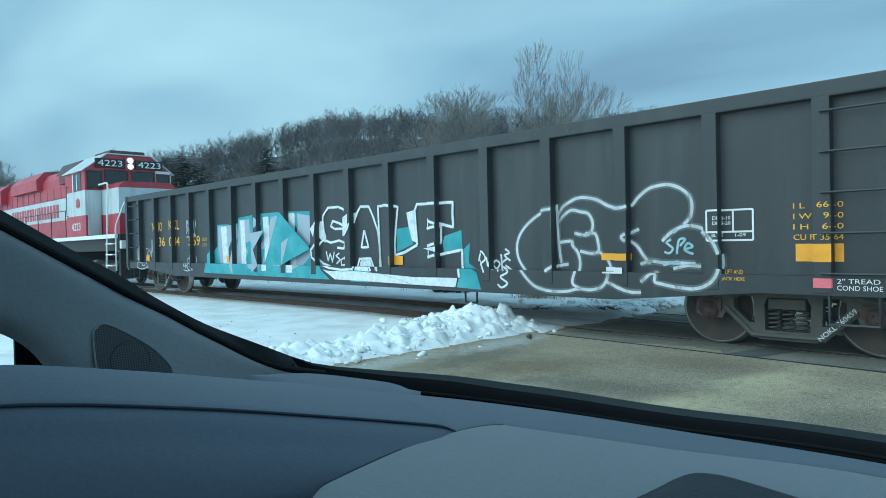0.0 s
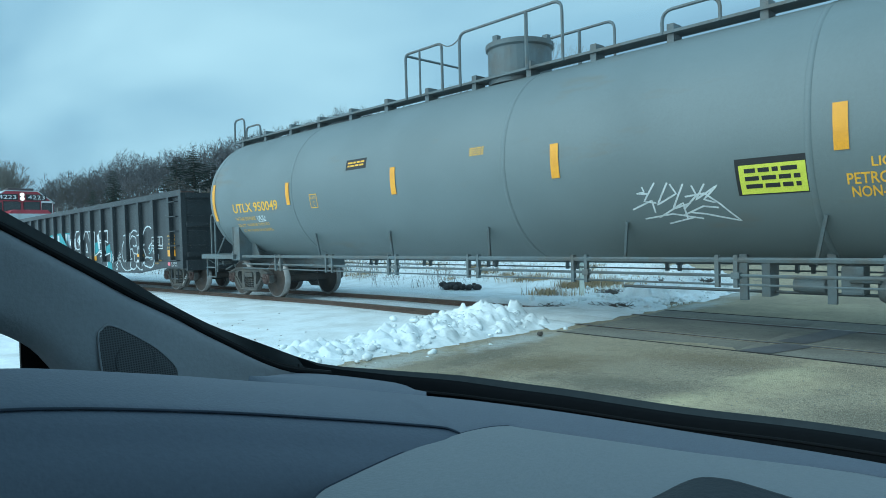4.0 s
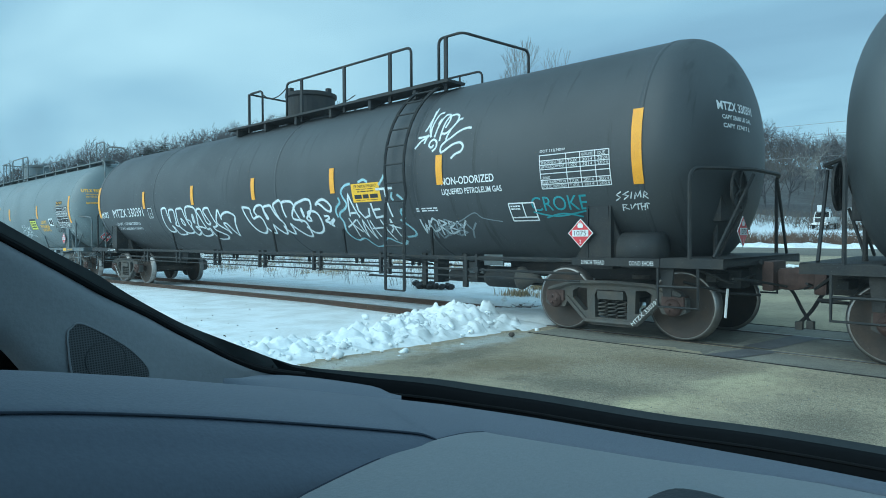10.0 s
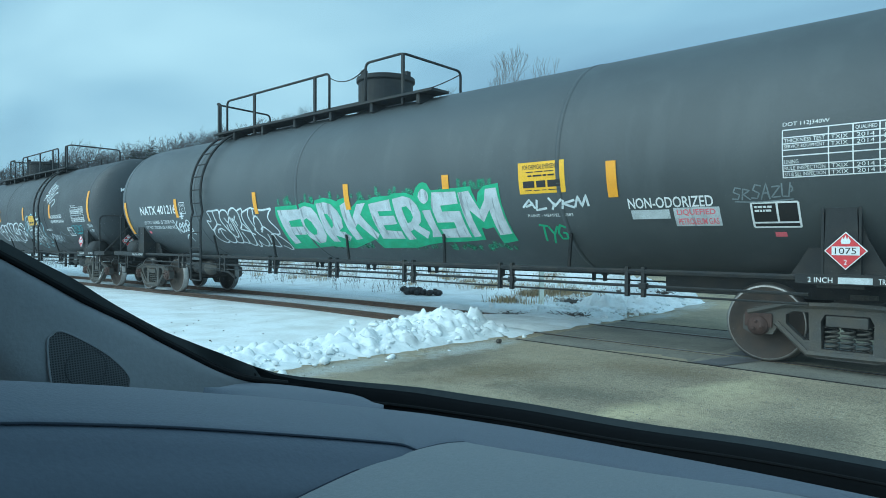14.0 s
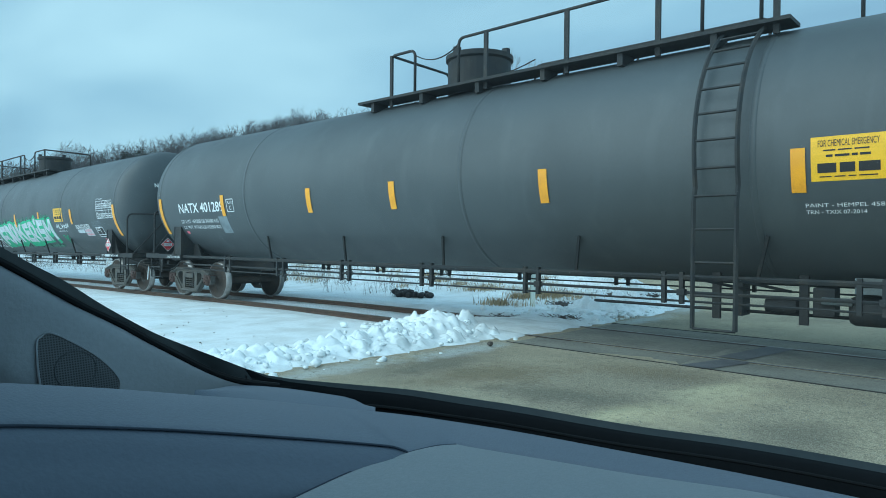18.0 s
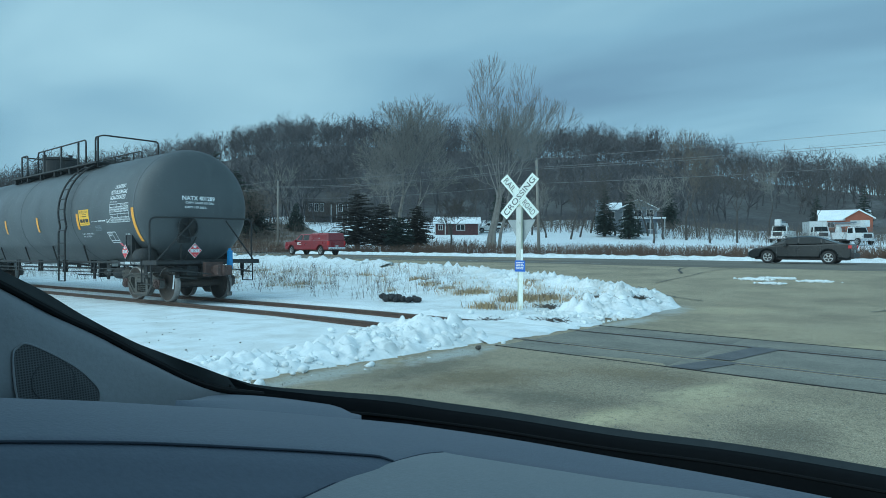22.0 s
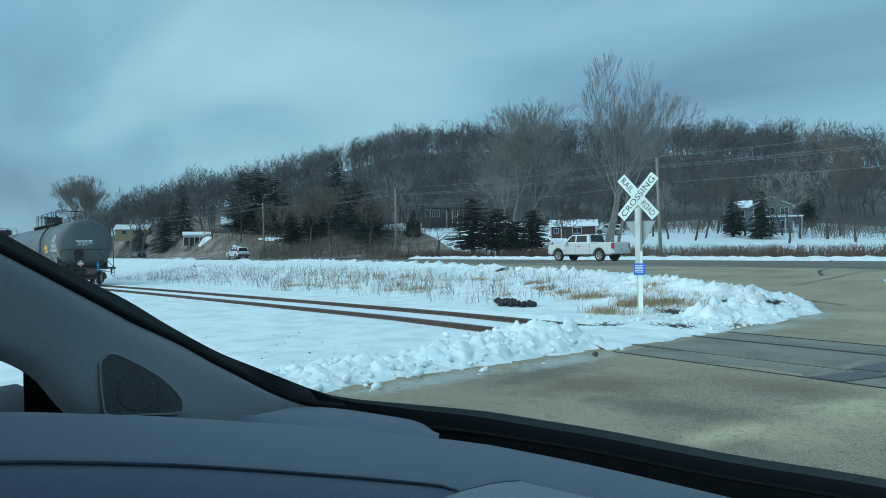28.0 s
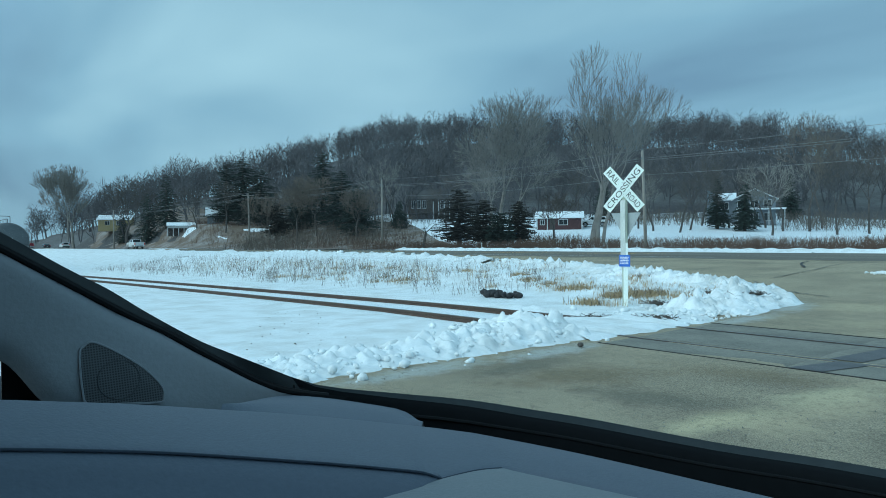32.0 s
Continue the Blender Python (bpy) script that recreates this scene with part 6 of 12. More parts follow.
sprayed("keeor", -6.40, -45.1, 0.034, M["spray_white"], tank, "sprayed white tag")
tag("ALYKM", 4.5, 5.65, -25, -18, M["spray_white"], tank)
tank_strokes(7.40, 8.08, -24.5, -16, scrawl(0.66, 0.23, 12, 6), 0.016, M["spray_dim"], tank)
tag("TYG", 4.65, 5.15, -44, -33, M["spray_green"], tank)
end_writing(tank, 9.25, [("NATX 401216", -0.30, 2.96, 0.88, 0.12), ("CAPY 33620 US GAL", -0.30, 2.85, 0.72, 0.06), ("CAPY 127 262 L", -0.35, 2.74, 0.60, 0.06)])
# drooping drips and a pale sprayed flame on the end
def head_patch(u, v):
    yy, zz = 0.30 + u * 0.95, 2.20 + v * 1.05
    rr = min(1.0, math.hypot(yy, zz - TANK_Z) / TANK_R)
    return (9.25 + 0.76 * (1 - rr ** (2 / 0.9)) ** 0.45 + 0.012, yy, zz)
spikes = np.array([(0, 0), (1, 0), (0.95, 0.55), (0.8, 0.35), (0.72, 0.8), (0.6, 0.45), (0.48, 1.0), (0.36, 0.5), (0.22, 0.75), (0.12, 0.3)])
mesh_part("graffiti", flat_mesh("graffiti", *grid_cut(spikes, [tuple(range(10))], [0.2, 0.4, 0.6, 0.8], [0.25, 0.5, 0.75]), head_patch), M["spray_cream"], tank, "pale spiky graffiti on the tank head")

# the black car with white outlines
car391, tank = tank_car("tank_car", "black tank car with white outlined graffiti and wet streaks", "tank_black", "frame_black", 30.754, 8.453, "MTZX 330391", "short", False, (-9.17, 9.17))
tank_word("MTZX 330391", -8.165, -5.965, -18.6, -9.4, M["white"], tank)
tank_word("LD LMT 162700LB 73800KG", -8.14, -6.44, -27.6, -24.6, M["white"], tank)
tank_word("LT WT 100300LB 45500KG", -8.14, -6.44, -33.4, -30.6, M["white"], tank)
w, h = 0.25, radians(10) * TANK_R
tank_strokes(-5.62, -5.37, -21, -11, [[(0, 0), (w / 2, 0), (w, 0)], [(0, h), (w / 2, h), (w, h)], [(0, 0), (0, h / 2), (0, h)], [(w, 0), (w, h / 2), (w, h)]], 0.016, M["white"], tank, "plate_frame")
tank_word("C", -5.53, -5.46, -19.6, -16.2, M["white"], tank)
stripes(tank, (5.68, 2.86, 0.01, -2.88, -5.80), -11, 6.2)
stripes(tank, (9.09, -9.2), -18, 16.6)
tank_word("NON-ODORIZED", 5.70, 6.79, -11.6, -7.2, M["white"], tank)
tank_word("LIQUEFIED PETROLEUM GAS", 5.69, 6.91, -17.8, -13.8, M["white"], tank)
tank_patch(3.42, 4.20, -18.4, -6.0, M["placard_yellow"], tank, "emergency_placard", label="yellow emergency placard")
emergency_words(tank, 3.45, 4.17, -18.0, -6.4)
tank_patch(5.0, 5.5, -27.5, -24.5, M["white"], tank, "small_bars", bars(2, seed=21), lift=0.006)
data_table(tank, 7.63, 8.71, -17.5, -0.6, ("TXIX", "2014", "2024"))
tank_word("DOT 112J340W", 7.64, 8.05, 0.4, 2.2, M["white"], tank)
consolidated_stencil(tank, 6.97, 7.43, -35, -24.4)
tank_word("CROKE", 7.38, 8.30, -29.5, -21.5, M["spray_teal"], tank, "graffiti")
tank_strokes(7.38, 8.30, -33.5, -29, [smooth_line([(0, 0.1), (0.4, 0.02), (0.92, 0.1)], 6), smooth_line([(0.2, 0.0), (0.5, 0.06), (0.8, 0.0)], 6)], 0.025, M["spray_teal"], tank)
sprayed("fan", 5.1, 3.4, 0.036, M["spray_white"], tank, "sprayed white fan-shaped tag")
sprayed("karyn", -4.82, -47.6, 0.052, M["spray_white"], tank, "white outlined graffiti", haze=1.7)
sprayed("luke", -0.56, -44.6, 0.050, M["spray_white"], tank, "white outlined graffiti", haze=1.7)
sprayed("cloud", 2.81, -56.1, 0.044, M["spray_ice"], tank, "pale blue cloud outline", haze=1.8)
sprayed("acet", 3.19, -29.9, 0.040, M["spray_white"], tank, "sprayed white tag", False)
sprayed("kwha", 2.97, -49.1, 0.030, M["spray_white"], tank, "sprayed white tag", False)
tag("WORBY", 4.95, 6.05, -44, -31, M["spray_grey"], tank)
tag("WORBY", 5.02, 6.25, -47, -33, M["spray_dim"], tank)
tank_strokes(5.65, 6.8, -37, -28, [smooth_line([(0, 0), (0.3, 0.1), (0.6, 0.22), (0.75, 0.12), (1.1, 0.05)], 6)], 0.02, M["spray_dim"], tank)
sprayed("seimr", 8.73, -31.0, 0.016, M["spray_white"], tank, "thin white tag", False, 0)
tag("RUSS", -9.12, -8.52, -18.5, -11, M["spray_white"], tank, 0.2)
hazard_placard(car391, 8.21, -1.45, 1.415)
hazard_placard(car391, -0.75, 10.08, 1.42, facing=1)
for s in (-1, 1):
    part("stencil_board", boxed(s * 8.453 - 0.35, s * 8.453 + (0.9 if s > 0 else 0.35), -1.505, -1.49, 0.985, 1.085), M["frame_black"], car391)
side_panel_words(car391, -1.508, 1.00, [("2 INCH TREAD", 8.25, 8.6, 0.055), ("COND SHOES", 8.95, 9.28, 0.055), ("2 INCH TREAD COND SHOES", -8.75, -8.12, 0.055)])
end_writing(tank, 9.17, [("MTZX 330391", -0.40, 2.95, 0.90, 0.12), ("CAPY 33660 US GAL", -0.40, 2.84, 0.76, 0.06), ("CAPY 127417 L", -0.42, 2.73, 0.70, 0.06)])

# the grey car with yellow lettering and a walkway along its whole top
car049, tank = tank_car("tank_car", "faded grey tank car with yellow lettering and rust stains", "tank_grey", "frame_grey", 9.864, 8.109, "UTLX 950049", "long", False, (-8.98, 8.98))
tank_word("UTLX 950049", -7.90, -5.78, -15.0, -6.8, M["yellow_paint"], tank)
tank_word("THE TANK CAR PEOPLE", -7.90, -6.93, -22.2, -19.0, M["yellow_paint"], tank)
tank_word("LD LMT 161000 LB 73 050 KG", -7.89, -6.40, -27.8, -25.2, M["yellow_paint"], tank)
tank_word("LT WT 102000 LB 46 250 KG", -7.75, -6.35, -33.2, -30.6, M["yellow_paint"], tank)
tank_strokes(-6.85, -6.45, -24, -18, scrawl(0.4, 0.16, 71, 4), 0.02, M["spray_white"], tank)
w, h = 0.25, radians(10) * TANK_R
tank_strokes(-4.44, -4.19, -16, -6, [[(0, 0), (w / 2, 0), (w, 0)], [(0, h), (w / 2, h), (w, h)], [(0, 0), (0, h / 2), (0, h)], [(w, 0), (w, h / 2), (w, h)]], 0.016, M["yellow_paint"], tank, "plate_frame")
tank_word("PLATE", -4.41, -4.22, -9.6, -7.6, M["yellow_paint"], tank)
tank_word("C", -4.35, -4.28, -14.6, -11.2, M["yellow_paint"], tank)
stripes(tank, (5.41, 1.85, -1.7, -5.3), -12, 5.6)
stripes(tank, (8.85, -8.9), -21, 13.3)
tank_patch(4.32, 5.1, -27.6, -11.8, M["ink"], tank, "placard_back")
tank_patch(4.36, 5.06, -27, -14.5, M["lime"], tank, "emergency_placard", lift=0.007, label="lime-yellow emergency placard")
tank_patch(4.42, 5.0, -26, -16, M["ink"], tank, "placard_bars", bars(3, seed=75), lift=0.010)
tank_word("LIQUEFIED", 5.66, 6.27, -19.8, -15.4, M["yellow_paint"], tank)
tank_word("PETROLEUM GAS", 5.43, 6.43, -25.6, -21.0, M["yellow_paint"], tank)
tank_word("NON-ODORIZED", 5.46, 6.37, -31.0, -26.4, M["yellow_paint"], tank)
tank_patch(5.9, 6.3, -37.5, -33, M["spray_dim"], tank, "paint_patch")
tank_patch(6.55, 6.98, -23.2, -13, M["white"], tank, "stencil_back", lift=0.003)
tank_patch(6.62, 6.78, -20.8, -14.5, M["ink"], tank, "stencil_panel", lift=0.006)
tank_patch(6.81, 6.95, -22, -14.5, M["ink"], tank, "stencil_panel", lift=0.006)
tank_patch(7.53, 8.67, -27.4, 0.6, M["ink"], tank, "table_back", lift=0.003)
data_table(tank, 7.56, 8.64, -26.2, -1.0, ("UTCP", "2022", "2032"))
tank_patch(7.55, 8.17, 3.6, 8.0, M["ink"], tank, "lettering_back", lift=0.003)
tank_word("FRA AIP 200203", 7.58, 8.14, 4.4, 7.2, M["yellow_paint"], tank)
tank_word("DOT 112J340W", 7.58, 7.9, 1.6, 3.2, M["yellow_paint"], tank)
tank_patch(-3.14, -2.5, 8.0, 15.4, M["ink"], tank, "notice_board", lift=0.004)
tank_patch(-3.08, -2.56, 9.2, 13.6, M["yellow_paint"], tank, "notice_bars", bars(2, seed=77), lift=0.007)
tank_patch(0.2, 0.5, 5, 10, M["yellow_paint"], tank, "small_bars", bars(4, seed=78), lift=0.006)
sprayed("squ", 2.93, -40.1, 0.024, M["spray_white"], tank, "quick white tag", False, 1.6)
sprayed("quen", 7.07, -41.8, 0.026, M["spray_black"], tank, "thin black graffiti", True, 0)
tank_strokes(8.30, 8.66, -40, -28, scrawl(0.36, 0.33, 83, 5), 0.008, M["spray_white"], tank)
hazard_placard(car049, 7.95, -1.45, 1.415)
hazard_placard(car049, -0.75, 9.9, 1.45, facing=1)
part("stencil_board", boxed(8.0, 9.0, -1.505, -1.49, 0.985, 1.085), M["frame_grey"], car049)
co, fs, _ = WORDS[("2 INCH HF COMP SHOES", 0.0)]
mesh_part("lettering", flat_mesh("lettering", co, fs, lambda u, v: (8.45 + u * 0.5, -1.508, 1.0 + v * 0.055)), M["yellow_paint"], car049)
part("grounding_plate", boxed(8.05, 8.32, -1.512, -1.503, 0.985, 1.085), M["yellow_paint"], car049)
end_writing(tank, 8.98, [])
for s, y, z, w, h in (("UTLX 950049", -0.99, 2.99, 0.68, 0.12), ("CAPY 33620 US GAL", -1.04, 2.89, 0.36, 0.045), ("CAPY 127 262 L", -1.05, 2.81, 0.36, 0.045), ("SEGO COUPLERS", -1.05, 2.59, 0.36, 0.06)):
    co, fs, _ = WORDS[(s, 0.03)]
    def head_place(u, v, y=y, z=z, w=w, h=h):
        yy, zz = y + (u - 0.5) * w, z + v * h
        rr = min(1.0, math.hypot(yy, zz - TANK_Z) / TANK_R)
        return (8.98 + 0.76 * (1 - rr ** (2 / 0.9)) ** 0.45 + 0.006, yy, zz)
    mesh_part("lettering", flat_mesh("lettering", co, fs, head_place), M["yellow_paint"], tank)


# ---- the gondola ----
def gondola():
    g = thing("gondola_car", "black open gondola car covered in teal and white graffiti", "gondola car")
    mid, half = -11.4, 8.83
    MOVERS.append((g, mid, half))
    L0, L1 = -10.28, 10.28
    blk = M["car_black"]
    for q in (-1, 1):
        bm = boxed(L0, L1, q * 1.42 - 0.02, q * 1.42 + 0.02, 0.90, 2.82)
        part("side_sheet", bm, blk, g)
        bm = boxed(L0, L1, q * 1.47 - 0.09, q * 1.47 + 0.09, 2.78, 2.95, bevel=0.015)
        part("top_chord", bm, blk, g)
        bm = bmesh.new()
        plate(bm, [[(L0, 0.92), (L0, 0.72), (L0 + 1.6, 0.72), (L0 + 3.4, 0.56), (L1 - 3.4, 0.56), (L1 - 1.6, 0.72), (L1, 0.72), (L1, 0.92)]], q * 1.50 - 0.05, q * 1.50 + 0.05)
        part("side_sill", bm, blk, g)
        for i in range(17):
            x = -9.33 + i * 1.166
            bm = bmesh.new()
            box(bm, x - 0.085, x + 0.085, q * 1.49 - 0.07, q * 1.49 + 0.07, 0.74, 2.79, 0.01)
            part("side_post", bm, blk, g)
    part("floor", boxed(L0, L1, -1.42, 1.42, 0.88, 0.94), blk, g)
    for s in (-1, 1):
        xe = s * 10.28
        bm = boxed(min(xe, xe - s * 0.06), max(xe, xe - s * 0.06), -1.42, 1.42, 0.9, 2.80)
        for z in (1.05, 1.9, 2.72):
            box(bm, min(xe, xe + s * 0.10), max(xe, xe + s * 0.10), -1.45, 1.45, z, z + 0.14)
        part("end_sheet", bm, blk, g)
        part("end_sill", boxed(min(xe, xe + s * 0.14), max(xe, xe + s * 0.14), -1.5, 1.5, 0.66, 0.95, bevel=0.01), blk, g)
        # ladders at the corners, on side and end
        for q in (-1, 1):
            for i in range(5):
                z = 0.95 + i * 0.42
                xa = xe - s * 0.95
                part("ladder_rung", tube(bmesh.new(), [(xa, q * 1.50, z), (xa, q * 1.60, z), (xe - s * 0.35, q * 1.60, z), (xe - s * 0.35, q * 1.50, z)], 0.014, 5), blk, g)
                part("ladder_rung", tube(bmesh.new(), [(xe, q * 1.38, z), (xe + s * 0.14, q * 1.38, z), (xe + s * 0.14, q * 0.95, z), (xe, q * 0.95, z)], 0.014, 5), blk, g)
            part("corner_post", boxed(min(xe + s * 0.02, xe - s * 0.14), max(xe + s * 0.02, xe - s * 0.14), q * 1.50 - 0.08, q * 1.50 + 0.08, 0.72, 2.95, bevel=0.01), blk, g)
            bm = tube(bmesh.new(), [(xe - s * 0.9, q * 1.52, 0.75), (xe - s * 0.9, q * 1.52, 0.42), (xe - s * 0.45, q * 1.52, 0.42), (xe - s * 0.45, q * 1.52, 0.75)], 0.02, 5)
            part("sill_step", bm, blk, g)
        bm = boxed(min(xe, xe + s * 0.55), max(xe, xe + s * 0.55), -0.10, 0.10, 0.76, 0.92, bevel=0.03)
        box(bm, min(xe + s * 0.40, xe + s * 0.72), max(xe + s * 0.40, xe + s * 0.72), -0.17, 0.17, 0.68, 0.99, 0.05)
        part("coupler", bm, M["rust_red"], g, "rusty knuckle coupler")
        pts = smooth_line([(xe + s * 0.12, 0.34, 0.72), (xe + s * 0.28, 0.36, 0.48), (xe + s * 0.42, 0.33, 0.32), (xe + s * 0.6, 0.26, 0.36)], 6)
        part("air_hose", tube(bmesh.new(), [tuple(q) for q in pts], 0.028, 6), M["hose"], g)
        bogie(g, s * half, False, "NOKL 360459")
    part("centre_sill", boxed(-10.3, 10.3, -0.22, 0.22, 0.66, 0.9), blk, g)
    bm = tube(bmesh.new(), [(-6.5, -0.9, 0.52), (5.5, -0.9, 0.52)], 0.022, 5)
    tube(bm, [(4.0, -1.3, 0.58), (4.0, -1.3, 0.36), (4.25, -1.3, 0.36), (4.25, -1.3, 0.58)], 0.02, 5)
    part("brake_rod", bm, blk, g)
    part("rusty_corner", boxed(10.10, 10.36, -1.575, -1.2, 2.86, 2.905), M["rust_red"], g, "rusted corner of the top chord")
    posts = [(-9.33 + i * 1.166 - 0.087, -9.33 + i * 1.166 + 0.087) for i in range(17)]

    def paint_on(name, co, fs, x0, x1, z0, z1, material, lift, label=""):
        """Paint that follows sheet and posts: it is cut at each post's edges."""
        cuts = [(c - x0) / (x1 - x0) for pr in posts for c in pr if x0 < c < x1]
        cv = [(0.92 - z0) / (z1 - z0)] if z0 < 0.92 < z1 else []
        co, fs = grid_cut(co, fs, cv, cuts)
        vs, out = [], []
        for f in fs:
            p = co[list(f)]
            cx, cz = x0 + p[:, 0].mean() * (x1 - x0), z0 + p[:, 1].mean() * (z1 - z0)
            on_post = any(a < cx < b2 for a, b2 in posts)
            y = -1.56 if on_post else -1.55 if cz < 0.92 else -1.44
            k = len(vs)
            vs += [(x0 + u * (x1 - x0), y - lift, z0 + v * (z1 - z0)) for u, v in p]
            out.append(tuple(range(k, k + len(f))))
        me = bpy.data.meshes.new(name)
        me.from_pydata(vs, [], out)
        mesh_part(name, me, material, g, label)

    X = lambda x: x - mid
    def fill(word, x0, z0, material, lift, label=""):
        for (w, _), loops in FILLED.items():
            if w == word:
                paint_on("graffiti", *filled(loops), x0, x0 + 1.0, z0, z0 + 1.0, material, lift, label)

    def spray(word, x0, z0, width, material, lift, label="", curved=True, haze=1.8):
        for (w, _), strokes in SPRAYED.items():
            if w == word:
                lines = spray_lines(strokes, curved)
                paint_on("graffiti", *ribbon(lines, width), x0, x0 + 1.0, z0, z0 + 1.0, material, lift, label)
                if haze:
                    paint_on("overspray", *ribbon(lines, width * haze), x0, x0 + 1.0, z0, z0 + 1.0, M["overspray"], lift - 0.003)

    fill("gteal", -4.97, 0.60, M["spray_teal"], 0.004, "teal sprayed ground")
    fill("gpale", -4.34, 0.66, M["spray_lilac"], 0.008, "pale lilac sprayed block letter")
    fill("gwhite", -4.18, 0.62, M["spray_white"], 0.011, "white sprayed highlight")
    spray("saleline", -0.05, 0.78, 0.045, M["spray_white"], 0.016, "white outline of a block letter", False, 1.6)
    spray("msc", 0.33, 0.93, 0.035, M["spray_white"], 0.016, "small white tag", False, 0)
    spray("pioke", 4.44, 0.65, 0.030, M["spray_white"], 0.010, "thin white tag", True, 1.7)
    spray("gloop", 5.21, 0.63, 0.040, M["spray_grey"], 0.009, "hazy white sprayed loops", True, 2.2)
    spray("spe", 7.52, 1.01, 0.028, M["spray_ice"], 0.013, "small pale green tag", True, 1.5)
    for k2, (x0, z0, x1, z1) in enumerate(((-20.9, 0.7, -20.0, 1.5), (-17.6, 1.6, -17.0, 2.2), (-17.6, 0.7, -17.0, 1.2), (-20.0, 1.2, -19.8, 1.7))):
        co, fs = ribbon(scrawl(x1 - x0, z1 - z0, 95 + k2, 4), 0.025)
        paint_on("graffiti", co / np.array([x1 - x0, z1 - z0]), fs, X(x0), X(x1), z0, z1, M["spray_grey"], 0.006)
    # lettering
    def put(s, x0, x1, z0, z1, material):
        co, fs, _ = WORDS[(s, 0.0)]
        paint_on("lettering", co, fs, X(x0), X(x1), z0, z1, material, 0.007)
    for s, x0, z0 in (("NO", -19.62, 1.82), ("KL", -18.45, 1.84), ("36", -19.45, 1.38), ("04", -18.45, 1.38), ("59", -17.2, 1.38)):
        put(s, x0, x0 + 0.42, z0, z0 + 0.26, M["yellow_paint"])
    for i, s in enumerate(("I L    66-0", "I W    9-0", "I H    6-0", "CU FT 3564")):
        put(s, -2.38, -1.90, 1.64 - i * 0.113, 1.70 - i * 0.113, M["yellow_paint"])
    paint_on("reflector_panel", *QUAD, X(-2.36), X(-1.90), 1.07, 1.26, M["yellow"], 0.006, "orange reflective panel")
    paint_on("reflector_panel", *QUAD, X(-4.75), X(-4.30), 1.07, 1.16, M["yellow"], 0.020, "orange reflective panel")
    paint_on("sticker", *QUAD, X(-4.68), X(-4.38), 0.90, 0.98, M["white"], 0.020)
    paint_on("sticker", *QUAD, X(-2.16), X(-1.98), 0.80, 0.90, M["pink"], 0.010, "pink sticker")
    put("2\" TREAD", -1.94, -1.56, 0.85, 0.90, M["white"])
    put("COND SHOE", -1.94, -1.54, 0.78, 0.83, M["white"])
    put("LIFT AND", -3.12, -2.92, 0.92, 0.97, M["yellow_paint"])
    put("JACK HERE", -3.12, -2.86, 0.84, 0.89, M["yellow_paint"])
    ls = [[(0, 0), (0.5, 0)], [(0, 1), (0.5, 1)], [(0, 0), (0, 1)], [(0.5, 0), (0.5, 1)], [(0, 0.28), (0.5, 0.28)], [(0.27, 0.28), (0.27, 1)]]
    co, fs = ribbon([[np.array(a) * (1, 0.36), np.array(b2) * (1, 0.36)] for a, b2 in ls], 0.022)
    put("DB-10", -3.21, -3.05, 1.55, 1.59, M["white"])
    put("DB-20", -3.21, -3.05, 1.49, 1.53, M["white"])
    put("BLT", -3.22, -3.13, 1.35, 1.39, M["white"])
    put("1-09", -3.00, -2.88, 1.35, 1.39, M["white"])
    put("LD LMT", -16.62, -16.25, 1.50, 1.58, M["yellow_paint"])
    put("LT WT", -16.62, -16.28, 1.35, 1.43, M["yellow_paint"])
    paint_on("stencil_frame", co / np.array([0.5, 0.36]), fs, X(-3.28), X(-2.80), 1.31, 1.66, M["white"], 0.007)
    for x in (-20.4, -15.3, -9.0):
        paint_on("reflector_panel", *QUAD, X(x), X(x) + 0.25, 0.96, 1.12, M["yellow"], 0.019)
    co, fs, _ = WORDS[("360459", 0.0)]
    mesh_part("lettering", flat_mesh("lettering", co, fs, lambda u, v: (10.30, 0.75 + u * 0.55, 2.42 + v * 0.2)), M["yellow_paint"], g)
    co, fs = bars(5, seed=33)
    mesh_part("lettering", flat_mesh("lettering", co, fs, lambda u, v: (10.29, -0.1 + u * 0.5, 2.1 + v * 0.42)), M["yellow_paint"], g)
    return g


gondola()

# ---- ground, road and railway ----
def snow_material(name, base, dirt, amount, scale):
    m = mat(name, base, 0.75, 0, dirt, scale, amount, 18, 0.07, 0.55, 9, spec=0.25)
    return m


M["snow"] = snow_material("snow", (0.80, 0.84, 0.86), (0.62, 0.68, 0.71), 0.5, 0.5)
M["snow_bank"] = snow_material("ploughed_snow", (0.78, 0.82, 0.83), (0.52, 0.53, 0.50), 0.55, 1.6)
M["asphalt"] = streaked(mat("worn_asphalt", (0.395, 0.338, 0.240), 0.9, 0, (0.250, 0.218, 0.163), 0.55, 0.8, 85, 0.60, 0.8, 120, spec=0.10), (0.46, 0.40, 0.27), 0.5, (0.16, 0.30, 1), 0.58, 0.72)


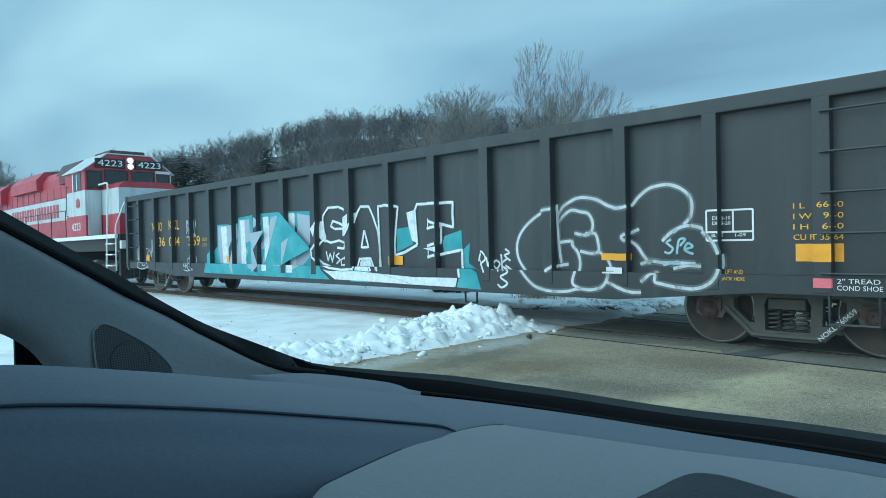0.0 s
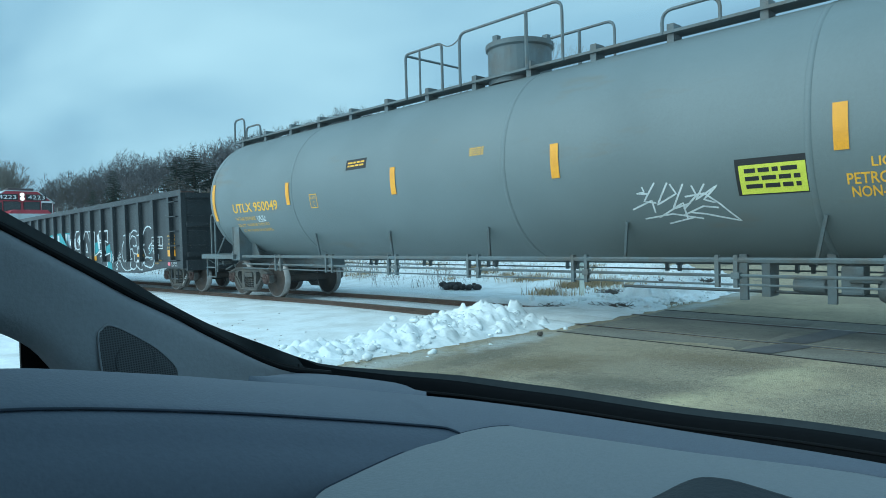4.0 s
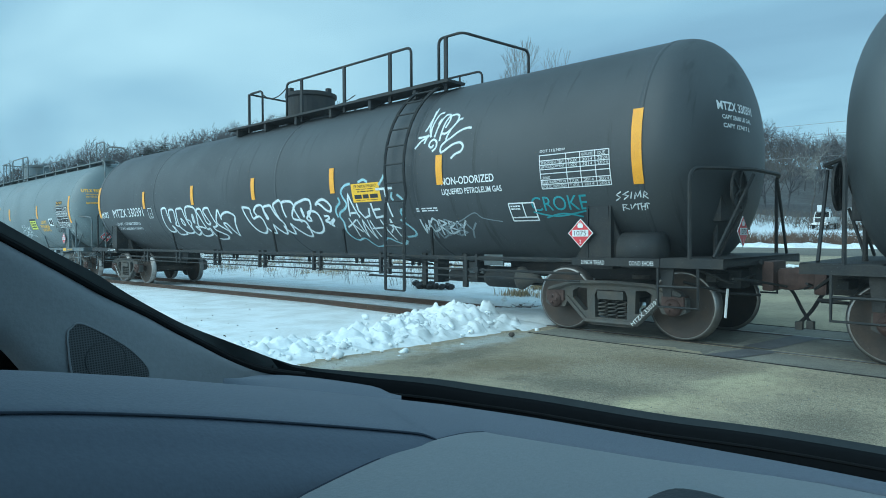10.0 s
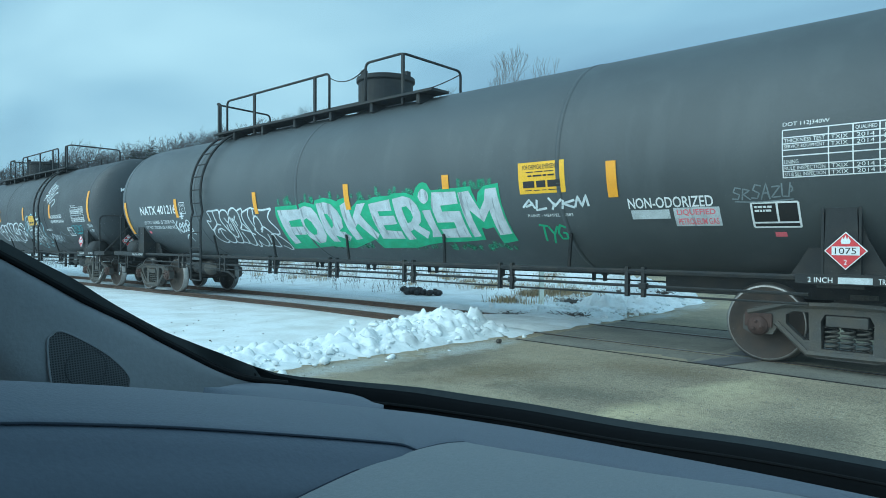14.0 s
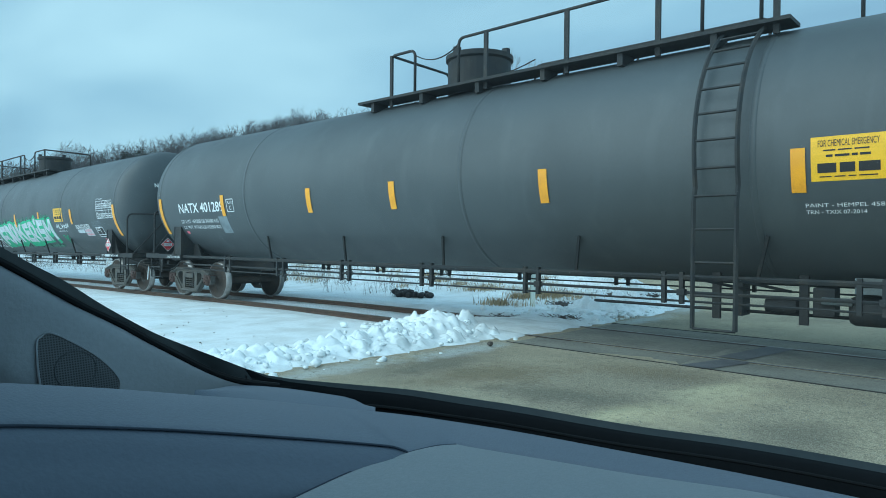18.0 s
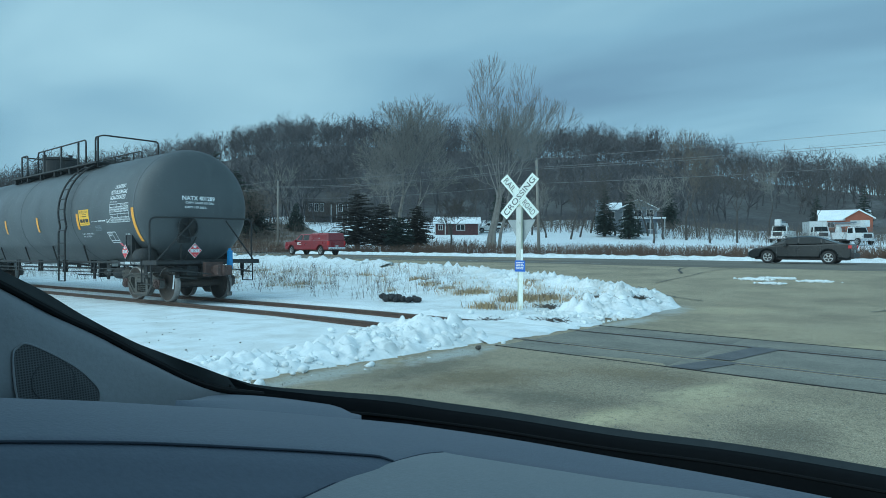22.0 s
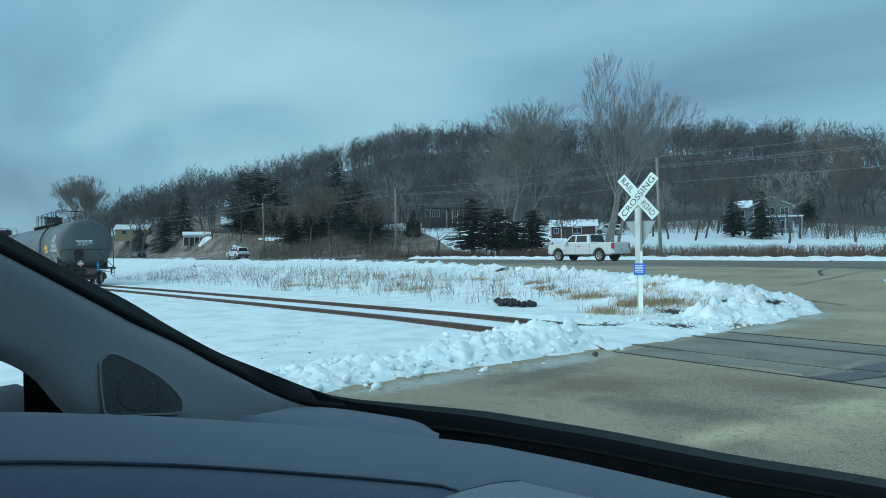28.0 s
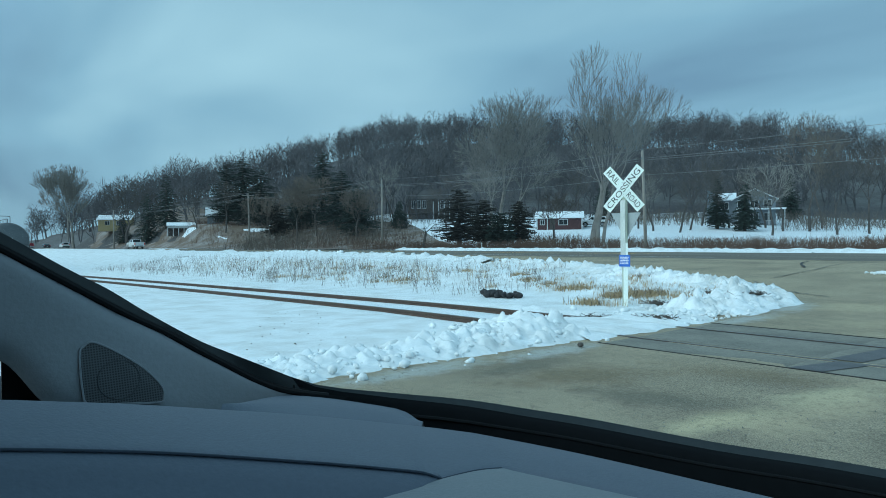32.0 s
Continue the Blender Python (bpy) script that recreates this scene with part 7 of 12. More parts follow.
def gritty(m, scale, pale, dark):
    """Single stones that stand out of a worn surface, pale ones and dark ones."""
    n, l = m.node_tree.nodes, m.node_tree.links
    b = n["Principled BSDF"]
    for sc, tone, lo, hi, k in ((scale, pale, 0.60, 0.68, 0.50), (scale * 0.8, dark, 0.60, 0.68, 0.42), (scale * 0.22, dark, 0.55, 0.75, 0.35)):
        old = b.inputs["Base Color"].links[0].from_socket
        tc, no, ra, mu, mx = (n.new("ShaderNode" + q) for q in ("TexCoord", "TexNoise", "MapRange", "Math", "MixRGB"))
        no.inputs["Scale"].default_value, no.inputs["Detail"].default_value = sc, 1.5
        no.noise_dimensions = "3D"
        l.new(tc.outputs["Object"], no.inputs["Vector"])
        ra.inputs["From Min"].default_value, ra.inputs["From Max"].default_value = lo, hi
        l.new(no.outputs["Fac"], ra.inputs[0])
        mu.operation, mu.inputs[1].default_value = "MULTIPLY", k
        l.new(ra.outputs[0], mu.inputs[0])
        l.new(mu.outputs[0], mx.inputs[0])
        l.new(old, mx.inputs[1])
        mx.inputs[2].default_value = (*tone, 1)
        l.new(mx.outputs[0], b.inputs["Base Color"])


def stain(m, x, y, rx, ry, turn, colour, amount, scale=2.2):
    """A blotch with a ragged edge at a place on the road."""
    n, l = m.node_tree.nodes, m.node_tree.links
    b = n["Principled BSDF"]
    old = b.inputs["Base Color"].links[0].from_socket
    tc, mp, ln, mr, nz, ad, mu, mx = (n.new("ShaderNode" + k) for k in ("TexCoord", "Mapping", "VectorMath", "MapRange", "TexNoise", "Math", "Math", "MixRGB"))
    mp.vector_type = "TEXTURE"
    mp.inputs["Location"].default_value, mp.inputs["Rotation"].default_value, mp.inputs["Scale"].default_value = (x, y, 0), (0, 0, radians(turn)), (rx, ry, 100)
    l.new(tc.outputs["Object"], mp.inputs[0])
    ln.operation = "LENGTH"
    l.new(mp.outputs[0], ln.inputs[0])
    nz.inputs["Scale"].default_value, nz.inputs["Detail"].default_value, nz.inputs["Roughness"].default_value = scale, 6, 0.65
    l.new(tc.outputs["Object"], nz.inputs["Vector"])
    ad.operation = "MULTIPLY_ADD"
    ad.inputs[1].default_value = 1.6
    l.new(nz.outputs["Fac"], ad.inputs[0])
    l.new(ln.outputs["Value"], ad.inputs[2])
    mr.inputs["From Min"].default_value, mr.inputs["From Max"].default_value = 1.75, 1.05
    l.new(ad.outputs[0], mr.inputs[0])
    mu.operation, mu.inputs[1].default_value = "MULTIPLY", amount
    l.new(mr.outputs[0], mu.inputs[0])
    l.new(mu.outputs[0], mx.inputs[0])
    l.new(old, mx.inputs[1])
    mx.inputs[2].default_value = (*colour, 1)
    l.new(mx.outputs[0], b.inputs["Base Color"])


SALT, WET, SLUSH = (0.50, 0.42, 0.28), (0.100, 0.094, 0.080), (0.50, 0.52, 0.50)
for a in ((-2.28, 5.25, 0.62, 0.45, 40, SALT, 0.85), (-2.05, 6.2, 0.40, 1.0, -15, SALT, 0.75), (-1.65, 10.95, 0.8, 0.45, 20, SALT, 0.7), (-4.4, 5.6, 0.7, 1.3, -20, (0.15, 0.110, 0.065), 0.65), (-3.2, 6.9, 1.2, 0.6, 10, (0.17, 0.125, 0.075), 0.5), (-0.8, 4.6, 0.6, 0.5, 0, (0.14, 0.115, 0.08), 0.5), (-2.55, 5.0, 0.30, 0.9, -8, (0.58, 0.50, 0.32), 0.9), (-2.30, 6.5, 0.32, 1.2, -12, (0.56, 0.49, 0.32), 0.85), (-4.6, 14.9, 1.0, 1.3, -25, SALT, 0.6), (-3.6, 12.6, 0.8, 1.2, -20, SALT, 0.4), (-3.3, 5.3, 1.1, 0.55, 20, WET, 0.6), (-5.2, 5.6, 0.55, 1.6, 0, WET, 0.55), (-1.3, 5.4, 0.5, 0.8, 0, WET, 0.5), (-2.2, 12.0, 3.5, 1.6, 0, SALT, 0.30), (0.5, 6.0, 1.2, 1.6, 0, SALT, 0.45), (2.0, 17.0, 5.0, 3.0, 0, SALT, 0.35), (-6.3, 13.0, 0.9, 2.2, 0, WET, 0.5), (-5.75, 4.5, 0.32, 1.5, 0, SLUSH, 0.7, 5.0), (-5.55, 6.6, 0.34, 1.3, 0, SLUSH, 0.75, 5.0), (-5.45, 11.6, 0.35, 1.6, 0, SLUSH, 0.7, 5.0), (-5.7, 14.2, 0.5, 1.3, 10, SLUSH, 0.7, 5.0)):
    stain(M["asphalt"], *a)
gritty(M["asphalt"], 48, (0.39, 0.355, 0.275), (0.125, 0.115, 0.090))
M["highway"] = mat("highway_asphalt", (0.18, 0.165, 0.135), 0.7, 0, (0.115, 0.105, 0.088), 0.3, 0.7, 12, 0.3, 0.4, 40, stretch=(0.25, 1, 1), spec=0.15)
M["rubber"] = mat("crossing_panel", (0.240, 0.230, 0.195), 0.85, 0, (0.155, 0.150, 0.132), 1.2, 0.7, 80, 0.2, 0.3, 90, spec=0.12)
gritty(M["rubber"], 48, (0.34, 0.32, 0.26), (0.09, 0.083, 0.070))
M["gap"] = mat("dark_joint", (0.012, 0.011, 0.010), 0.8, 0, None, 4, 0.3, 60, 0.2, 0)
M["ballast"] = mat("ballast_under_snow", (0.10, 0.085, 0.07), 0.9, 0, (0.05, 0.04, 0.035), 6, 0.6, 60, 0.3, 0.6, 40)
M["tie"] = mat("weathered_tie", (0.070, 0.055, 0.045), 0.85, 0, None, 8, 0.5, 60, 0.2, 0.3, 60)
M["field"] = mat("brown_verge_grass", (0.135, 0.098, 0.070), 0.9, 0, (0.52, 0.54, 0.55), 0.35, 0.30, 9, 0.25, 0.3, 20)
M["hill"] = mat("wooded_hillside", (0.062, 0.058, 0.056), 0.95, 0, (0.17, 0.175, 0.18), 0.05, 0.5, 0.6, 0.3, 0.0)
M["straw"] = mat("dry_straw", (0.44, 0.33, 0.19), 0.85, 0, (0.28, 0.20, 0.12), 3, 0.7, 60, 0.2, 0)
M["twig"] = mat("bare_twigs", (0.10, 0.075, 0.055), 0.85, 0, (0.06, 0.045, 0.035), 3, 0.6, 60, 0.2, 0)
M["lump"] = mat("black_shredded_rubber", (0.018, 0.018, 0.020), 0.7, 0, None, 9, 0.4, 60, 0.2, 0.3)
M["mud"] = mat("wet_brown_debris", (0.07, 0.055, 0.042), 0.6, 0, None, 9, 0.5, 60, 0.2, 0.5)


def sheet(name, fn, us, vs, material, label, kind="structure", smooth=True):
    """A surface over a grid of two parameters."""
    me = bpy.data.meshes.new(name)
    verts = [fn(u, v) for u in us for v in vs]
    n = len(vs)
    faces = [(i * n + j, (i + 1) * n + j, (i + 1) * n + j + 1, i * n + j + 1) for i in range(len(us) - 1) for j in range(n - 1)]
    me.from_pydata(verts, [], faces)
    me.update()
    ob = mesh_part(name, me, material, None, "", smooth)
    return tagged(ob, label, name.replace("_", " "), "", kind)


def fbm(x, y, s=1.0, seed=0.0, octaves=4):
    return noise.fractal(Vector((x / s, y / s, seed)), 1.0, 2.0, octaves)


def smoothstep(a, b2, x):
    t = min(1.0, max(0.0, (x - a) / (b2 - a)))
    return t * t * (3 - 2 * t)


RIDGE = [(-40, 3.0), (0, 3.6), (8, 4.4), (16, 5.5), (20, 6.3), (30, 7.5), (40, 8.0), (49, 8.4), (54, 8.2), (58, 7.2), (63, 5.7), (68, 4.1), (72, 3.4), (76, 1.9), (80, 1.1), (86, 0.8), (100, 0.6), (140, 0.5)]


def ridge_angle(az):
    return float(np.interp(az, [r[0] for r in RIDGE], [r[1] for r in RIDGE]))


def land(y):
    """The land rises a little from the track to the highway."""
    return 0.5 * smoothstep(12, 29, y)


def hill_z(x, y):
    """Beyond the highway: sloping yards, then the wooded bluff."""
    r, az = math.hypot(x, y), math.degrees(math.atan2(-x, y))
    if not -60 < az < 150 or y < 30:
        return 0.0
    top = 330 * math.tan(radians(ridge_angle(az)))
    out = smoothstep(46, 66 - 14 * smoothstep(64, 71, az), y)
    rise = smoothstep(135, 330, r) * max(0.0, top - 6) * smoothstep(46, 110, y + max(0, r - 200) * 0.6)
    yard = 5.6 * smoothstep(66, 150, r) * out * (0.35 + 0.65 * smoothstep(95, 70, az)) * (0.45 + 0.55 * smoothstep(8, 30, az))
    return rise + yard + (2.0 * fbm(x, y, 60, 3) * smoothstep(120, 200, r) * out)


def ground_z(x, y):
    d = max(0.0, -12 - x)
    fall = 0.0134 * min(150.0, d) * smoothstep(28, 16, y)
    return -0.12 - fall + land(y) + hill_z(x, y)


def spaced(a, b2, near, n):
    """Steps that grow with the distance from near."""
    out = [near]
    step = 0.8
    while out[-1] < b2:
        out.append(out[-1] + step)
        step *= 1.09
    step, lo = 0.8, [near]
    while lo[-1] > a:
        lo.append(lo[-1] - step)
        step *= 1.09
    return sorted(set(lo[1:] + out))


sheet("ground", lambda x, y: (x, y, ground_z(x, y) - 4.0 * smoothstep(160, 200, math.hypot(x, y)) * smoothstep(97, 93, math.degrees(math.atan2(-x, y))) * smoothstep(-14, -9, math.degrees(math.atan2(-x, y)))), spaced(-1500, 1500, -12, 0), spaced(-900, 1500, 14, 0), M["snow"], "snow-covered level ground reaching to the wooded bluff")

# side road that crosses the track, widening to the highway
EDGE = [(-40, -6.0), (3, -6.0), (12, -5.7), (15, -5.9), (16, -6.6), (17, -8.0), (18.5, -11), (20, -15), (22, -22), (24, -32), (26, -50), (28, -90)]


def road_edge(y):
    return float(np.interp(y, [p[0] for p in EDGE], [p[1] for p in EDGE]))


def road_fn(u, v):
    y = v
    x0, x1 = road_edge(y), 9.0 + max(0, y - 14) * 0.55
    x = x0 - 0.8 + (x1 - x0 + 0.8) * u
    return (x, y, -0.012 + land(y) + 0.012 * fbm(x, y, 5, 2))


sheet("road", road_fn, [i / 40 for i in range(41)], [-40 + i * 0.75 for i in range(97)], M["asphalt"], "wet worn asphalt side road with pale salt stains", "structure")


HW_Z = 0.5


def highway_y(x):
    return 37.2 + 0.0009 * max(0, -90 - x) ** 1.5


sheet("highway", lambda u, v: (u, highway_y(u) + v, HW_Z + 0.004 - 0.012 * abs(v) * 0.3 + 0.02 - 0.4 * smoothstep(240, 500, -u)), [-620 + i * 10 for i in range(136)], [-7.6, -4, 0, 4, 6.6], M["highway"], "grey two-lane highway beyond the track", "structure")
for x0, x1, off in ((-300, -16, -6.4), (-300, 60, 5.4), (-300, -22, -0.6), (-300, -22, -0.25), (6, 60, -0.6), (6, 60, -0.25)):
    yellow = abs(off) < 1
    tagged(mesh_part("road_marking", flat_mesh("road_marking", np.array([(i / 30, j) for i in range(31) for j in (0, 1)]), [(2 * i, 2 * i + 2, 2 * i + 3, 2 * i + 1) for i in range(30)], lambda u, v: (x0 + u * (x1 - x0), highway_y(x0 + u * (x1 - x0)) + off + v * 0.13, HW_Z + 0.03)), M["yellow_paint" if yellow else "white"], None), "faded yellow centre line on the highway" if yellow else "faded white edge line on the highway", "road marking", "", "structure")
# crossing: rails in the road, panels between and beside them
def rail_line(y_off, x0, x1, name="rail"):
    xs = [x0 + (x1 - x0) * i / 60 for i in range(61)]
    prof = [(-0.075, -0.17), (0.075, -0.17), (0.075, -0.155), (0.010, -0.13), (0.010, -0.045), (0.036, -0.035), (0.036, -0.004), (0.030, 0.0), (-0.030, 0.0), (-0.036, -0.004), (-0.036, -0.035), (-0.010, -0.045), (-0.010, -0.13), (-0.075, -0.155)]
    verts, faces = [], []
    for x in xs:
        p = track_point(x)
        verts += [(x, p.y + y_off + a, p.z + b2) for a, b2 in prof]
    n = len(prof)
    for i in range(60):
        for k in range(n):
            faces.append((i * n + k, i * n + (k + 1) % n, (i + 1) * n + (k + 1) % n, (i + 1) * n + k))
    me = bpy.data.meshes.new(name)
    me.from_pydata(verts, [], faces)
    me.update()
    return me


track = thing("railway_track", "single railway track with rusty rails between banks of snow", "railway track", kind="structure")
for s in (-1, 1):
    for x0, x1 in ((-190, -60), (-60, -6), (-6, 45)):
        me = rail_line(s * RAIL, x0, x1)
        r = mesh_part("rail", me, M["rail_rust"], track, "rusty steel rail")
        r.data.materials.append(M["rail_top"])
        for p in r.data.polygons:
            if p.center.z > track_point(p.center.x).z - 0.003 and p.normal.z > 0.7:
                p.material_index = 1
for i in range(90):
    x = -5.6 - i * 0.56
    p = track_point(x)
    t = part("tie", boxed(-0.11, 0.11, -1.28, 1.28, -0.09, 0.09), M["tie"], track) if i == 0 else mesh_part("tie", tie_mesh, M["tie"], track)
    tie_mesh = t.data
    t.matrix_basis = pose(x, p.y, p.z - 0.27)
bed = sheet("track_bed", lambda u, v: (u, track_point(u).y + v, track_point(u).z - 0.20 - 0.03 * abs(v)), [-190 + i * 3.2 for i in range(58)] , [-1.3, -0.9, 0, 0.9, 1.3], M["ballast"], "brown ballast of the track bed under snow")
# snow lies between and beside the rails, leaving a dark brown slot along each
for a, b2, nm in ((-0.60, 0.52, "snow_strip"),):
    sheet(nm, lambda u, v: (u, track_point(u).y + a + (b2 - a) * v + 0.03 * fbm(u, v, 0.9, 5), track_point(u).z - 0.075 - 0.05 * (2 * v - 1) ** 4 + 0.02 * fbm(u, v * 3, 0.8, 6)), [-6.6 - i * 0.35 for i in range(360)], [j / 6 for j in range(7)], M["snow"], "snow lying between the rails", "stuff")

PANEL_Z = -0.004
for y0, y1, nx in ((TRACK_Y - RAIL - 0.80, TRACK_Y - RAIL - 0.085, 6), (TRACK_Y - RAIL + 0.118, TRACK_Y + RAIL - 0.118, 6), (TRACK_Y + RAIL + 0.085, TRACK_Y + RAIL + 0.80, 6)):
    x = -5.55
    for i in range(6):
        w = 2.44
        c = (x + w / 2, (y0 + y1) / 2)
        bm = boxed(-w / 2 + 0.002, w / 2 - 0.002, -(y1 - y0) / 2, (y1 - y0) / 2, -0.12, 0, bevel=0.006)
        o = part("crossing_panel", bm, M["rubber"], track, "dark rubber crossing panel")
        o.matrix_basis = pose(c[0], c[1], PANEL_Z + 0.004 * ((i * 7) % 3 - 1) * 0.5)
        x += w
tagged(part("panel_gap", boxed(-5.6, 9.2, TRACK_Y - RAIL - 0.825, TRACK_Y - RAIL - 0.80, -0.05, 0.002), M["gap"], track), "")
part("panel_gap", boxed(-5.6, 9.2, TRACK_Y + RAIL + 0.80, TRACK_Y + RAIL + 0.825, -0.05, 0.002), M["gap"], track)
for s in (-1, 1):
    for q0, q1 in ((-0.118, -0.036), (0.036, 0.085)):
        a, c = sorted((-s * q0, -s * q1))
        part("flangeway", boxed(-5.6, 9.2, TRACK_Y + s * RAIL + a, TRACK_Y + s * RAIL + c, -0.10, -0.010), M["gap"], track)
rnd = random.Random(25)
# dark tar patch across the panels
M["tar"] = mat("dark_tar", (0.105, 0.105, 0.108), 0.75, 0, None, 4, 0.4, 60, 0.2, 0.1)
bm = bmesh.new()
for y0, y1, x0 in ((TRACK_Y - RAIL - 0.80, TRACK_Y - RAIL - 0.08, -3.08), (TRACK_Y - RAIL + 0.09, TRACK_Y + RAIL - 0.09, -2.98)):
    bm.faces.new([bm.verts.new(p) for p in ((x0, y0, 0.004), (x0 + 0.34, y0, 0.004), (x0 + 0.56, y1, 0.004), (x0 + 0.22, y1, 0.004))])
part("tar_patch", bm, M["tar"], track, "dark tar smeared over a panel joint")


# ---- ploughed snow banks ----
def crumb(x, y, size, seed):
    """Height of broken snow: every cell is a lump of its own height, with creases between."""
    d, pts = noise.voronoi(Vector((x / size, y / size, seed * 3.7)))
    p = pts[0]
    own = abs(math.sin(p.x * 12.9898 + p.y * 78.233 + seed) * 43758.5453) % 1.0
    return (0.15 + 0.85 * own ** 1.6) * smoothstep(0.02, 0.42, d[1] - d[0])


def bank(name, fn_h, x0, x1, y0, y1, step, label, material, rough=0.10, seed=0, base=lambda x, y: 0.0):
    xs, ys = np.arange(x0, x1 + 1e-6, step), np.arange(y0, y1 + 1e-6, step)
    verts, idx = [], {}
    for i, x in enumerate(xs):
        for j, y in enumerate(ys):
            h = fn_h(x, y)
            if h is not None:
                k = smoothstep(-0.045, 0.03, h - base(x, y))
                idx[(i, j)] = len(verts)
                q = rough(x, y)
                n1 = abs(fbm(x, y, 0.7, seed)) * q * 0.9 + q * (0.66 * crumb(x, y, 0.25, seed) + 0.45 * crumb(x, y, 0.10, seed + 3))
                verts.append((x + 0.05 * fbm(x, y, 0.5, 9), y + 0.05 * fbm(x, y, 0.5, 19), h + k * n1))
    faces = [(idx[(i, j)], idx[(i + 1, j)], idx[(i + 1, j + 1)], idx[(i, j + 1)]) for (i, j) in idx if (i + 1, j) in idx and (i + 1, j + 1) in idx and (i, j + 1) in idx]
    me = bpy.data.meshes.new(name)
    me.from_pydata(verts, [], faces)
    me.update()
    return tagged(mesh_part(name, me, material, None, "", True), label, "snow bank", "", "structure")


def near_bank(x, y):
    """Between the side road and the track, on the camera's side: a level sheet of snow with a ridge along the road."""
    tp = track_point(x)
    d = road_edge(y) - x + 0.16 * fbm(x, y, 1.1, 7) + 0.07 * fbm(x, y, 0.3, 27)            # distance in from the road's edge
    e = (tp.y - RAIL - 0.25) - y + 0.05 * fbm(x, y, 0.7, 8)    # distance from the near rail
    if d < -0.3 or e < -0.12:
        return None
    level = -0.05 + tp.z * smoothstep(0, 6, d)
    ridge = 0.13 * math.exp(-((d - 0.8) / 0.7) ** 2) * (0.85 + 0.35 * smoothstep(4.2, 6.6, y))
    heap = 0.15 * math.exp(-(((x + 7.3) / 1.0) ** 2 + ((y - 7.45) / 0.6) ** 2))
    return (level + ridge + heap) * smoothstep(-0.3, 0.3, d) - 0.02 - 0.13 * smoothstep(0.22, -0.12, e) - 0.03 * smoothstep(0.1, -0.3, d)


def near_rough(x, y):
    return 0.026 + 0.135 * math.exp(-((road_edge(y) - x - 0.8) / 0.75) ** 2) + 0.045 * math.exp(-(((x + 7.3) / 1.0) ** 2 + ((y - 7.45) / 0.6) ** 2))


def far_bank(x, y):
    """The snowy island between track, side road and highway."""
    tp = track_point(x)
    d = (road_edge(y) - x) * (1.0 if y < 16 else 0.45) + 0.24 * fbm(x, y, 1.3, 17) + 0.08 * fbm(x, y, 0.35, 37)
    e = y - (tp.y + RAIL + 0.20) + 0.05 * fbm(x, y, 0.7, 8)
    if d < -0.3 or e < -0.12 or y > 29:
        return None
    level = -0.05 + tp.z * smoothstep(0, 8, d) * smoothstep(24, 12, y) + land(y)
    ridge = 0.30 * math.exp(-((d - 1.0) / 0.8) ** 2) * smoothstep(10.5, 14.5, y)
    lip = 0.06 * math.exp(-((e - 0.5) / 0.4) ** 2)
    swell = 0.22 * smoothstep(12.5, 17, y) * smoothstep(0.2, 3, d)
    return (level + ridge + lip + swell) * smoothstep(-0.3, 0.35, d) - 0.02 - 0.13 * smoothstep(0.22, -0.12, e) - 0.03 * smoothstep(0.1, -0.3, d) + (land(y) if d < 0.35 else 0) * (1 - smoothstep(-0.3, 0.35, d))


def far_rough(x, y):
    return 0.100 + 0.145 * math.exp(-(((road_edge(y) - x) * (1.0 if y < 16 else 0.45) - 1.0) / 1.1) ** 2) * smoothstep(9.5, 13, y)


bank("snow_bank", near_bank, -9.6, -5.3, 1.5, 8.6, 0.035, "white ploughed snow bank between the side road and the track", M["snow_bank"], near_rough, 1)
bank("snow_bank", near_bank, -26, -9.36, -2, 8.6, 0.12, "level snow beside the track", M["snow_bank"], near_rough, 1)
bank("snow_bank", near_bank, -9.6, -5.3, -6, 1.7, 0.10, "ploughed snow along the side road", M["snow_bank"], near_rough, 1)
bank("snow_bank", near_bank, -80, -25.4, -8, 9.0, 0.5, "level snow beside the track", M["snow_bank"], near_rough, 1)
bank("snow_bank", far_bank, -13, -5.0, 9.6, 17.6, 0.055, "ploughed snow bank with dead grass between track and highway", M["snow_bank"], far_rough, 2, lambda x, y: land(y))
bank("snow_bank", far_bank, -22, -12.78, 9.6, 20.5, 0.11, "ploughed snow with dead grass between track and highway", M["snow_bank"], far_rough, 2, lambda x, y: land(y))
bank("snow_bank", far_bank, -13, -5.0, 17.4, 20.5, 0.10, "far edge of the ploughed snow", M["snow_bank"], far_rough, 2, lambda x, y: land(y))
bank("snow_bank", far_bank, -60, -21.6, 9.6, 26, 0.28, "low snow bank with weeds between track and highway", M["snow_bank"], far_rough, 2)
bank("snow_bank", far_bank, -170, -59.4, 9.6, 29, 1.0, "low snow bank between track and highway", M["snow_bank"], far_rough, 2)


def packed(x, y):
    """Trodden snow that covers the rails beside the crossing panels."""
    a = -5.78 + 0.10 * fbm(x, y, 0.6, 51) + 0.05 * fbm(x, y, 0.2, 52) - x
    b2 = x + 7.35 + 0.30 * fbm(y, 0, 0.8, 53) + 0.35 * math.exp(-((y - TRACK_Y) / 0.45) ** 2)
    if a < -0.2 or b2 < -0.25 or not 7.6 < y < 11.2:
        return None
    rail = min(abs(y - TRACK_Y + RAIL), abs(y - TRACK_Y - RAIL))
    return 0.028 * smoothstep(-0.12, 0.35, a) * smoothstep(0.0, 0.10, rail) + 0.008 - 0.05 * smoothstep(0.12, -0.2, a) - 0.10 * smoothstep(0.12, -0.25, b2)


